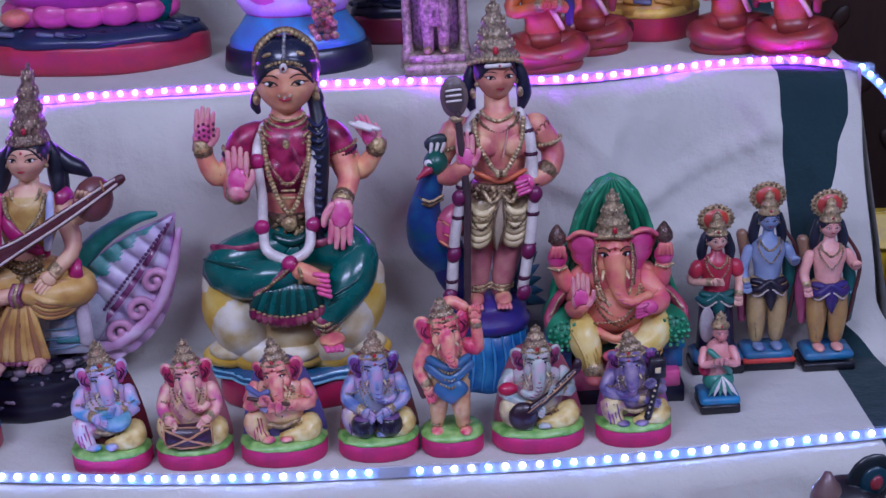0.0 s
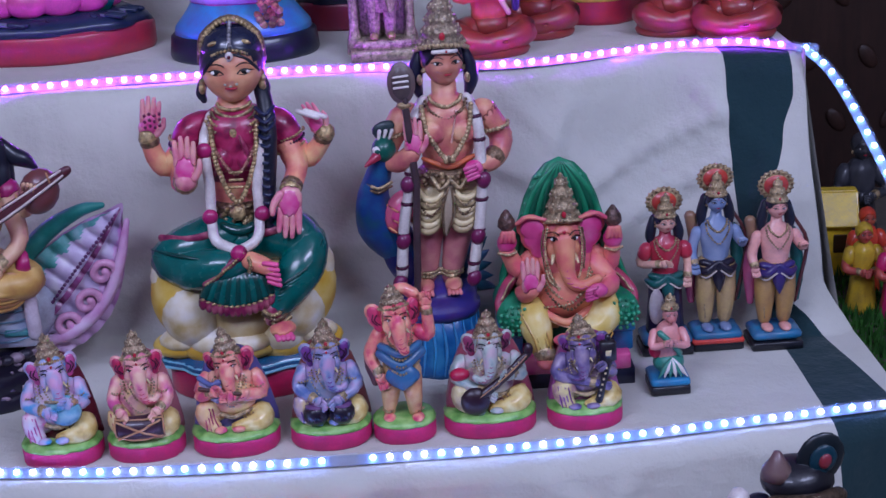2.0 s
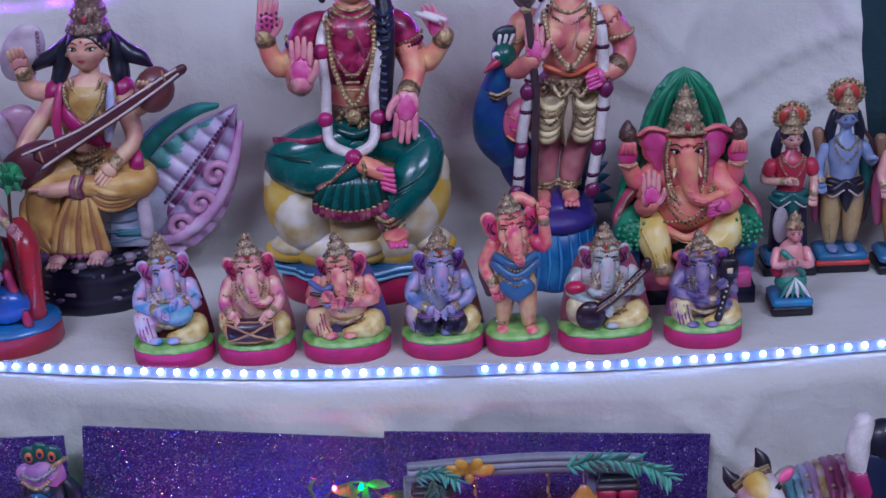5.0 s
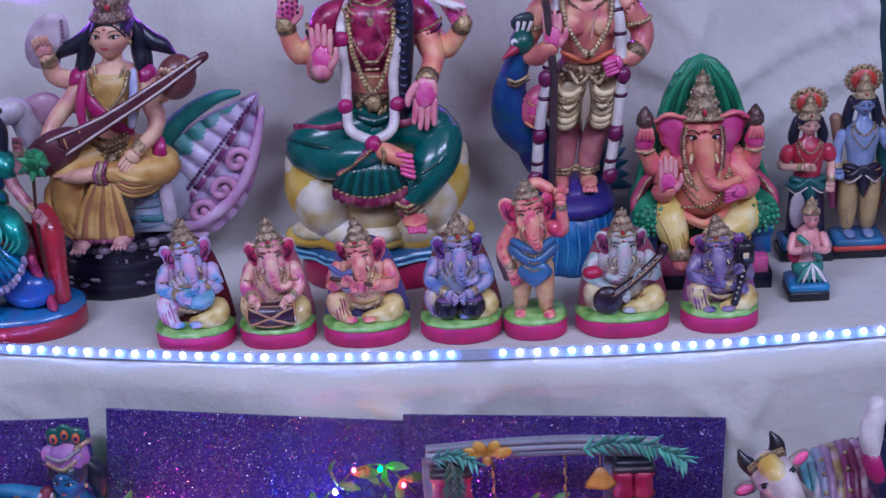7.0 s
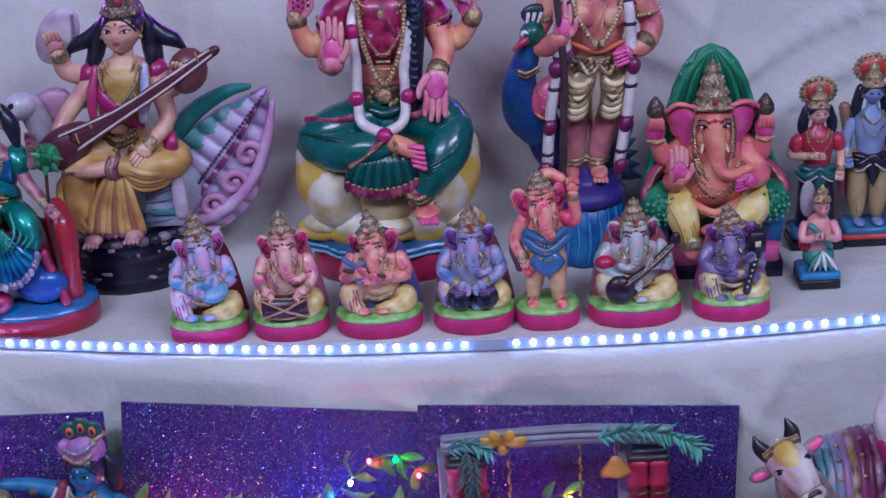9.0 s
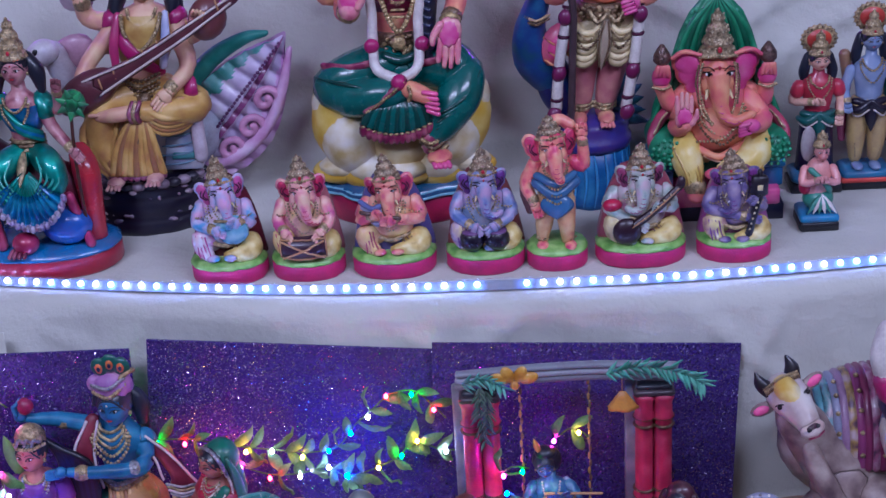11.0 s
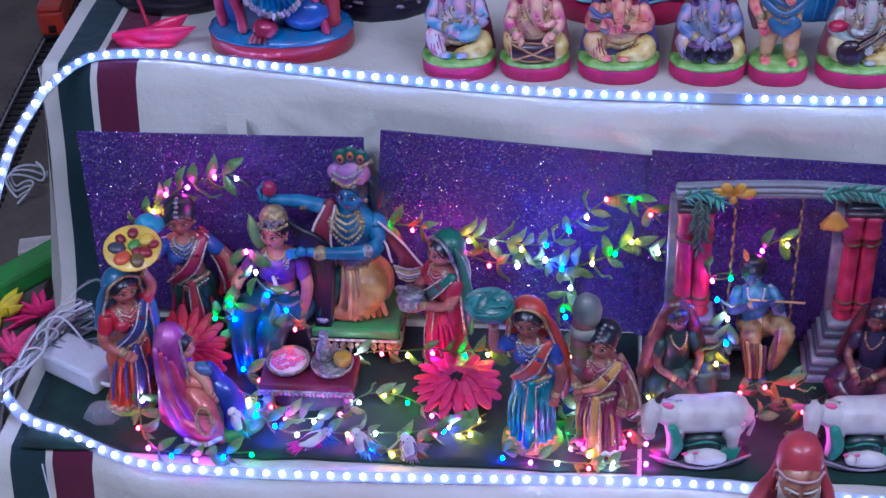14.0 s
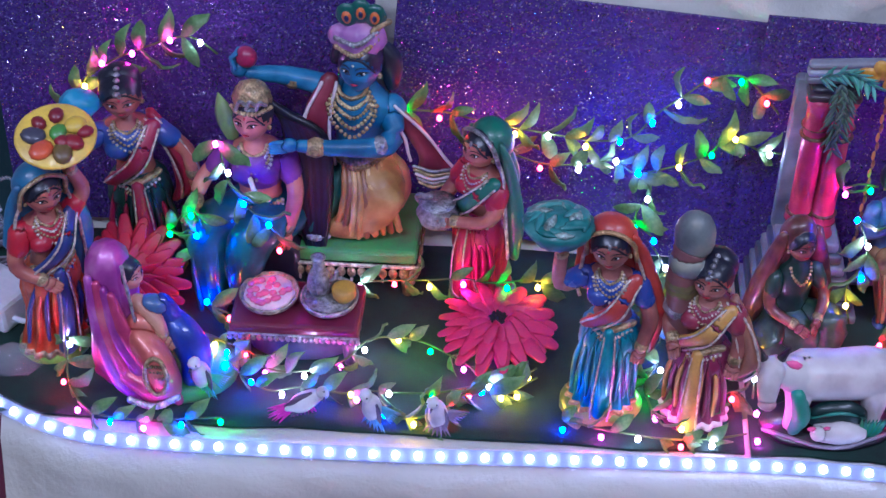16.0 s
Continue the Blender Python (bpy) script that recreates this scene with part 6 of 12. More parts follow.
# ---- small standing figures on blue plinths ----
def plinth_figure(x, y, h, skin, top, lower, sash, label, robe=None, name="plinth_figurine", stripe=None, turn=0, w=5.0, hair=HAIR, halo_r=1.5, arms="down", bow=False):
    c = Clay()
    c.block((0, 0, 0), (w, 3.9, 0.9), paint("15141c"))
    if stripe:
        c.block((0, 0, 0.75), (w + 0.1, 4.0, 0.5), stripe)
    c.block((0, 0, 1.0), (w - 0.2, 3.7, 1.0), paint("1f6f96"), 0.3)
    k = h / 18.5
    z = lambda q: 1.6 + (q - 1.6) * k
    c.push(0, 0, 0, 0, 0, 0, (1.2, 1.14, 1.0))
    for s in (-1, 1):
        if robe is None:
            c.tube([(s * 0.7, 0, z(8.2)), (s * 0.85, -0.1, z(5.4)), (s * 0.8, 0, z(2.7))], [0.95, 0.85, 0.55], lower)
            c.tube([(s * 0.9, -0.75, z(7.6)), (s * 1.05, -0.75, z(5)), (s * 0.9, -0.5, z(3))], 0.09, GOLD, n=6)
        c.ball((s * 0.75, -0.8, z(2.2)), (0.5, 0.95, 0.32), skin, n=10)
    if robe is not None:
        c.lathe((0, 0, 0), [(1.55, z(2.1)), (1.5, z(3)), (1.35, z(6)), (1.3, z(8)), (1.0, z(8.8))], robe, 1, 0.8, 24, pleat=9, amp=0.05)
    c.ball((0, 0, z(8.2)), (1.35, 1.0, 1.0), lower if robe is None else robe)
    for s in (-1, 1):
        c.tube([(s * 0.1, -1.15, z(8.7)), (s * 0.9, -1.05, z(7.9)), (s * 1.5, -0.3, z(8.0))], [0.25, 0.42, 0.3], sash, n=8)
        c.tube([(s * 0.2, -1.4, z(8.0)), (s * 1.0, -1.2, z(7.3)), (s * 1.55, -0.4, z(7.5))], 0.09, paint("c8bcb0"), n=6)
    c.lathe((0, 0, 0), [(1.15, z(8.2)), (1.05, z(9)), (1.25, z(10.4)), (1.5, z(11.4)), (1.25, z(12.2)), (0.5, z(12.8)), (0.45, z(13.4))], top, 1, 0.72, 20)
    c.tube([(-1.2, -0.5, z(8.6)), (0, -1.05, z(8.4)), (1.2, -0.5, z(8.6))], 0.35, sash)
    c.petal((0, -1.1, z(8.6)), (0.1, -1.2, z(5.8)), 1.1, sash, 0.35)
    if arms == "down":
        arm(c, [(-1.5, 0, z(11.5)), (-2.0, -0.2, z(9.8)), (-1.9, -0.9, z(8.6))], 0.5, 0.34, skin)
        arm(c, [(1.5, 0, z(11.5)), (2.1, -0.2, z(10.2)), (2.0, -1.0, z(10.6))], 0.5, 0.34, skin)
    else:
        arm(c, [(-1.5, 0, z(11.5)), (-2.0, -0.2, z(9.9)), (-0.5, -1.3, z(10.2))], 0.5, 0.34, skin, top)
        arm(c, [(1.5, 0, z(11.5)), (1.9, -0.2, z(9.9)), (1.7, -0.9, z(8.4))], 0.5, 0.34, skin, top)
    if bow:
        c.tube([(1.4, 0.6, z(13.2)), (2.6, 0.2, z(10.5)), (2.2, 0.3, z(6.6)), (1.8, 0.4, z(4.2))], 0.16, paint("5a2a2a"), n=6)
        c.tube([(-2.0, 0.7, z(12.8)), (-1.6, 0.8, z(10))], [0.5, 0.4], paint("8a6a4a"))
        for s in (-1, 1):
            c.tube([(s * 1.5, 0.7, z(11.6)), (s * 2.0, 0.6, z(8.0)), (s * 1.9, 0.5, z(4.4))], [0.35, 0.55, 0.3], paint("a84a6a") if s < 0 else paint("1d5f5a"), flat=0.5)
    necklace(c, z(12.6), 0.8, 1.0, -0.95, 0.12, count=14)
    necklace(c, z(12.4), 1.0, 2.0, -1.05, 0.1, count=20)
    for s in (-1, 1):
        c.tube([(s * 0.8, 0.4, z(14.6)), (s * 1.15, 0.3, z(13.0)), (s * 1.1, 0.2, z(11.8))], [0.4, 0.45, 0.3], hair)
    head(c, 0, -0.1, z(14.3), 1.02, skin, hair, turn)
    halo(c, 0, 0.5, z(16.3), halo_r, paint("c0402a"))
    tiers(c, 0, -0.1, z(14.9), 0.85, 2.4, None, 3)
    c.pop()
    return c.build(name, (x, y, Z_C), label, "figurine", seed=x * 40)


plinth_figure(0.333, 0.168, 17.4, paint("e5b098"), paint("b32a3e"), paint("b32a3e"), paint("1d5a56"), "small clay woman in red and green on a blue plinth", robe=paint("231a3a"), turn=6, w=5.1, arms="up")
plinth_figure(0.384, 0.172, 19.8, SKYBODY, SKYBODY, paint("b59a62"), paint("1b1426"), "small blue clay archer with a gold halo on a blue plinth", stripe=paint("d0402e"), turn=0, w=5.1, bow=True)
plinth_figure(0.4415, 0.163, 18.8, paint("e8a89a"), paint("e8a89a"), paint("b08a4a"), paint("2a2466"), "small pink clay archer with a gold halo on a blue plinth", turn=4, w=5.1, bow=True)


def kneeler():
    c = Clay()
    sk = paint("e09a94")
    c.block((0, 0, 0), (3.7, 3.6, 0.9), paint("15141c"))
    c.block((0, 0, 0.85), (3.7, 3.6, 0.8), paint("1f7fae"), 0.2)
    c.ball((0.1, 0.2, 2.7), (1.5, 1.4, 1.2), paint("2a8a74"))
    for k in range(6):
        c.petal((0.2, -0.9, 3.4), (0.2 + (k - 2.5) * 0.55, -1.6, 1.8), 0.6, (paint("2a8a74"), WHITE)[k % 2], 0.25)
    c.lathe((0, 0.2, 0), [(1.2, 2.8), (1.15, 4.0), (1.35, 5.4), (0.9, 6.4), (0.45, 6.8)], sk, 1, 0.8, 18)
    c.ball((-1.2, 0, 4.0), (0.6, 0.7, 0.8), CRIMSON)
    arm(c, [(-1.3, 0, 5.8), (-1.6, -0.9, 4.8), (-0.2, -1.5, 5.2)], 0.45, 0.32, sk)
    arm(c, [(1.3, 0, 5.8), (1.6, -0.9, 4.8), (0.2, -1.5, 5.2)], 0.45, 0.32, sk)
    c.tube([(-0.9, -0.7, 6.0), (0.4, -1.2, 4.8), (1.0, -0.6, 3.8)], 0.3, paint("2a8a74"))
    head(c, 0.2, -0.1, 7.6, 0.85, sk, None)
    c.ball((0.2, -0.6, 7.3), (0.5, 0.5, 0.4), paint("c87a72"))
    tiers(c, 0.2, 0, 8.1, 0.8, 1.6, None, 2)
    c.ball((-0.9, 0.9, 8.0), (0.75, 0.3, 1.8), paint("a8a2a0"))
    return c.build("kneeling_figurine", (0.3185, 0.08, Z_C), "tiny kneeling clay figure on a blue plinth with gold cap", "figurine", seed=3)


kneeler()


# ---- woman with the long lute, swan and plume ----
def lute_player():
    c = Clay()
    sk = spray("c88088", "deaa8c", "e8c49c")
    c.lathe((0, 0, 0), [(0.98, 0), (1.02, 0.4), (0.98, 1.4), (0.93, 1.7), (0.97, 2.2), (0.95, 3.6), (0.9, 3.9), (0.93, 4.3), (0.85, 5.4), (0.5, 5.8), (0.02, 5.9)], paint("141026"), 6.2, 4.6, 44, pleat=12, amp=0.015)
    rk = random.Random(4)
    for i in range(80):
        a = math.pi + math.pi * rk.random()
        zz = rk.choice((1.5, 2.2, 3.9, 4.6, 5.4))
        q = 6.0 - 0.12 * zz
        c.ball((q * math.cos(a), 0.74 * q * math.sin(a) - 0.1, zz), (rk.uniform(0.15, 0.6), 0.2, rk.uniform(0.1, 0.3)), (paint("b8a8ac"), paint("4a3c58"), paint("8a7888"))[i % 3], n=6)
    for i in range(15):
        a = math.pi * (i + 0.5) / 15 + math.pi
        c.ball((5.7 * math.cos(a), 4.1 * math.sin(a), 5.3), (0.8, 0.6, 0.5), (paint("2a2634"), paint("8a7a86"))[i % 2], n=8)
    # swan and plume behind
    c.tube([(4.5, 1.6, 6.5), (5.5, 0.8, 9.0), (3.0, 0.2, 11.0)], [2.0, 2.3, 1.6], paint("aeb4c0"), n=14)
    c.push(-0.3, 0.2, -0.2)
    for q in range(4):
        c.tube([(2.4, -2.7, 7.0 + 1.0 * q), (4.6, -2.9, 7.2 + 1.0 * q), (6.3, -2.5, 7.6 + 1.0 * q)], 0.09, paint("6a94a8"), n=6)
    c.pop()
    c.block((4.3, -2.0, 6.2), (3.8, 1.0, 4.6), spray("8a98b4", "aeb4c4", "c8c4cc"))
    c.block((4.4, -2.55, 7.4), (2.6, 0.3, 0.7), paint("3a8a8a"))
    c.ball((-6.6, 1.6, 24.6), (2.0, 0.8, 2.9), spray("b098a8", "ccbcc4", "dcd4d8"), (0, 24, 0), n=18)
    c.beads([(-5.0, 0.8, 26.6), (-4.9, 0.8, 24.6), (-5.4, 0.8, 22.4)], 0.2, paint("8a6a80"), 12)
    c.tube([(-6.6, 1.0, 13), (-8.4, 0.2, 16.5), (-9.2, -0.3, 18.4), (-10.6, -1.2, 18.2)], [1.4, 1.2, 1.2, 1.0], paint("b8b4b8"), n=12)
    c.ball((-9.8, -1.0, 18.6), (1.6, 1.3, 1.35), paint("c4bfc4"))
    c.tube([(-11.0, -1.6, 18.0), (-12.2, -2.2, 17.4)], [0.5, 0.3], paint("b03a44"), sub=1)
    c.ball((-10.3, -2.1, 19.0), (0.34, 0.2, 0.34), BLACK, n=8)
    c.ball((-7.6, 1.6, 17.6), (2.4, 0.8, 1.8), paint("b08a9a"), (0, -30, 0))
    c.plume((4.6, 5.4), (13.6, 18.6), 4.9, [spray("b880b8", "c49cc4", "d4b8d0"), spray("a090b0", "c0b0cc", "d8d0dc"), paint("7a3a6a"), spray("1a7468", "5a9a98", "a4b4c0")], 9, -0.6, 1.4)
    c.beads([(5.2, 0.0, 6.6), (8.4, -0.4, 11.4), (11.6, -0.4, 15.8), (13.2, 0.0, 18.0)], 0.2, paint("5a2a5a"), 34)
    tealp = spray("1a7468", "2f8a80", "4a9a92")
    c.tube([(3.6, 1.6, 13.0), (6.4, 1.2, 16.4), (9.6, 1.0, 18.4), (11.8, 1.0, 18.8)], [1.0, 1.0, 0.7, 0.3], tealp)
    # pale rolled edge on the plume's lower side
    c.tube([(6.4, 0.4, 5.4), (9.4, 0.2, 6.4), (12.2, 0.2, 9.2), (13.6, 0.3, 13.0), (14.2, 0.6, 17.2)], [0.5, 0.65, 0.6, 0.55, 0.3], spray("c080b0", "d0a4c8", "dcc0d8"), n=10)
    for (px, pz) in ((12.0, 12.2), (10.6, 9.3), (8.6, 7.0)):
        c.tube([(px + 1.3 * math.cos(a) * (1 - a / 9), 0.2, pz + 1.3 * math.sin(a) * (1 - a / 9)) for a in np.linspace(0, 7, 12)], 0.42, paint("c890b0"), n=6, sub=2)
    # gold silk: one shin crossed over the lap, the other leg under hanging pleats
    sk1, sk2 = spray("b07c48", "cca052", "deba72"), paint("a47440")
    plum = dab("5a2440", "8a4060", "a86a84")
    c.ball((0, 0.2, 12.6), (4.8, 3.2, 3.0), sk1, n=20)
    c.tube([(-0.6, -0.6, 13.6), (-3.4, -2.6, 13.4), (-3.6, -3.4, 9.8), (-2.2, -3.6, 6.8)], [2.2, 1.9, 1.6, 1.2], sk1, n=16)
    c.tube([(1.0, -0.6, 13.6), (4.6, -1.8, 13.2), (5.4, -2.6, 12.8), (3.2, -4.0, 13.0), (0.6, -4.5, 13.4)], [2.0, 1.8, 1.5, 1.3, 0.95], sk1, n=16)
    for k in range(5):
        c.tube([(0.5 + 0.1 * k, -5.0 + 0.1 * k, 13.9 - 0.45 * k), (2.6, -5.3 + 0.15 * k, 12.9 - 0.46 * k), (4.4, -4.5 + 0.2 * k, 12.6 - 0.40 * k), (6.0 - 0.15 * k, -3.2 + 0.1 * k, 13.2 - 0.4 * k)], [0.12, 0.3, 0.3, 0.14], (sk1, sk2)[k % 2], n=8)
    for k in range(9):
        u = (k - 4) / 4
        c.tube([(0.1 + 1.0 * u, -4.6, 12.2), (0.0 + 1.9 * u, -5.0, 9.8), (0.1 + 2.5 * u, -5.1 + 0.4 * abs(u), 6.9)], [0.3, 0.36, 0.42], (sk1, sk2, sk1)[k % 3], n=8)
        c.ball((0.1 + 2.5 * u, -5.2 + 0.4 * abs(u), 6.7), (0.4, 0.4, 0.36), plum, n=8)
    for k in range(6):
        u = k / 5
        c.tube([(-3.0 + 0.3 * k, -3.6, 14.4 - 0.2 * k), (-5.4 + 0.75 * k, -4.0 - 0.1 * k, 11.6 - 0.5 * k), (-4.6 + 0.62 * k, -4.6, 8.6 - 0.12 * k), (-2.9 + 0.3 * k, -4.9, 7.0)], [0.14, 0.36, 0.36, 0.18], (sk1, sk2)[k % 2], n=8)
    # patterned plum cuff, sole turned outwards, feet on the base
    for k in range(3):
        c.tube([(0.35 - 0.36 * k, -4.9, 14.4), (0.2 - 0.36 * k, -5.55, 13.5), (0.35 - 0.36 * k, -5.0, 12.5)], 0.26, (plum, GOLD, plum)[k], n=8)
    c.tube([(-0.6, -4.8, 13.4), (-2.0, -4.8, 13.2), (-3.6, -4.5, 13.0)], [0.75, 0.75, 0.55], sk, n=12)
    for q in range(4):
        c.tube([(-3.7, -4.9 + 0.3 * q, 13.3 - 0.1 * q), (-4.5, -4.9 + 0.3 * q, 13.3 - 0.12 * q)], 0.2, sk, n=6, sub=1)
    for x, z in ((-2.0, 6.3), (1.9, 6.6)):
        c.ball((x, -5.2, z), (0.9, 1.3, 0.55), dab("b07880", "cc9a94", "dcb4a4"), n=12)
        for q in range(4):
            c.tube([(x - 0.55 + 0.36 * q, -6.2, z), (x - 0.6 + 0.4 * q, -6.8, z - 0.1)], 0.2, dab("b07880", "cc9a94", "dcb4a4"), n=6, sub=1)
    # sash end: pink, yellow, green, white
    for z0, z1, mat in ((15.4, 14.0, MAGENTA), (13.9, 13.2, YELLOW), (13.1, 12.3, GREEN), (12.2, 7.6, paint("c8bcc4"))):
        x0, x1 = 4.8 + 0.16 * (15.4 - z0), 4.8 + 0.16 * (15.4 - z1)
        c.tube([(x0, -2.4, z0), ((x0 + x1) / 2 + 0.1, -2.9, (z0 + z1) / 2), (x1, -2.6, z1)], 0.72, mat, n=12, flat=0.6)
    c.lathe((0, 0, 0), [(2.3, 13.0), (2.1, 15.0), (2.0, 16.4), (2.7, 18.6), (3.1, 20.6), (2.6, 22.0), (1.0, 22.8), (0.9, 24)], sk, 1, 0.72, 26)
    c.lathe((0, 0, 0), [(2.2, 16.6), (2.9, 18.8), (3.25, 20.6), (2.7, 22.0)], spray("a87c40", "c4a258", "d8bc84"), 1, 0.76, 26)
    c.tube([(-2.9, -0.6, 21.6), (-1.4, -2.6, 19.4), (0.4, -2.7, 17.6), (2.0, -2.0, 16.4)], [0.5, 0.7, 0.7, 0.5], MAGENTA, flat=0.5)
    for s in (-1, 1):
        c.ball((s * 3.1, 0, 21.0), (1.2, 1.2, 1.4), MAGENTA)
        c.tube([(s * 3.3, 0, 19.9), (s * 3.5, 0, 19.6)], 1.14, GREEN, sub=1)
        c.tube([(s * 3.55, 0, 19.3), (s * 3.75, 0, 18.8)], 1.1, paint("c8bcc0"), sub=1)
    for k in range(5):
        c.beads([(-1.8, -2.3, 14.4 + 0.5 * k), (0, -2.8, 13.8 + 0.5 * k), (1.8, -2.3, 14.4 + 0.5 * k)], 0.2, (DARKGOLD, GOLD)[k % 2], 12)
    c.tube([(0.4, -2.6, 14), (0.3, -3.4, 12.0), (0.2, -4.6, 10.4)], 0.7, DARKGOLD)
    # arms
    arm(c, [(-3.1, 0, 21.0), (-5.6, 0.6, 21.4), (-6.2, -0.2, 23.6)], 1.0, 0.75, sk, None, True, True)
    arm(c, [(-3.0, -0.4, 20.4), (-5.2, -1.8, 17.6), (-6.0, -3.4, 15.4)], 1.0, 0.7, sk)
    arm(c, [(3.0, 0, 21.0), (5.0, -1.0, 19.6), (5.6, -3.0, 21.6)], 1.0, 0.7, sk)
    arm(c, [(3.0, -0.4, 20.4), (4.6, -2.0, 17.0), (3.0, -4.0, 15.0)], 1.0, 0.7, sk)
    # lute
    wd = paint("5a2a34")
    c.ball((-4.9, -3.7, 15.3), (3.4, 1.4, 2.0), wd, (0, -30, 0), n=20)
    c.tube([(-4.6, -4.0, 15.6), (0.4, -4.6, 18.4), (5.0, -4.2, 21.2), (9.2, -3.4, 23.8)], [1.3, 0.85, 0.7, 0.5], wd, flat=0.7)
    for q in (-0.6, 0.6):
        c.tube([(-4.6 - 0.9 * q, -4.7, 15.8 + 1.5 * q), (0.4 - 0.4 * q, -5.15, 18.5 + 0.8 * q), (5.0 - 0.4 * q, -4.7, 21.3 + 0.6 * q), (8.8 - 0.2 * q, -3.9, 23.7 + 0.4 * q)], 0.13, paint("d9ccc4"), n=6)
    for i in range(9):
        u = i / 8
        c.tube([(-3.2 + 11 * u, -5.1 + 0.9 * u, 16.1 + 6.9 * u), (-3.5 + 11 * u, -5.1 + 0.9 * u, 17.0 + 6.9 * u)], 0.1, TAN, n=6, sub=1)
    c.ball((6.6, -2.8, 21.8), (1.9, 1.5, 2.2), paint("6a3a34"))
    # ornaments and head
    necklace(c, 22.6, 1.4, 1.5, -1.9, 0.2, count=18)
    necklace(c, 22.2, 1.9, 3.4, -2.5, 0.24, count=28)
    for s in (-1, 1):
        c.tube([(s * 1.5, 0.5, 26.6), (s * 2.2, 0.5, 25.2), (s * 2.45, 0.4, 23.6), (s * 2.75, 0.0, 22.4), (s * 2.6, -0.6, 21.2)], [0.5, 0.75, 0.8, 0.7, 0.35], HAIR)
        c.tube([(s * 1.9, 0.8, 26.0), (s * 3.4, 0.9, 24.4), (s * 4.6, 0.9, 23.8), (s * 5.6, 0.9, 23.0)], [0.5, 0.8, 0.7, 0.25], HAIR)
        c.tube([(s * 2.3, -1.7, 22.2), (s * 2.5, -2.6, 19.6), (s * 2.3, -2.6, 17.2)], [0.35, 0.5, 0.4], (spray("8a90c0", "b8bcd8", "dcd8e4"), paint("b8326a"))[s < 0], flat=0.6)
        c.tube([(s * 1.7, 0.9, 26.0), (s * 2.7, 0.9, 24.4), (s * 3.1, 0.7, 22.6), (s * 3.6, 0.4, 21.6)], [0.4, 0.6, 0.6, 0.25], HAIR)
    c.push(0, 0, 0, 0, 0, 0, (1.12, 1.0, 1.0))
    head(c, 0, -0.6, 25.5, 2.1, spray("cc907c", "e0ac90", "e8bc9c"), HAIR, turn=-8, wide=0.36)
    c.pop()
    tiers(c, 0, -0.2, 26.9, 1.95, 7.4, paint("8f7466", "metal"), 5)
    return c.build("lute_player_figurine", (-0.342, 0.165, Z_C), "clay woman in gold silk playing a long lute beside a plume", "figurine", seed=14, lean=0.13)


lute_player()


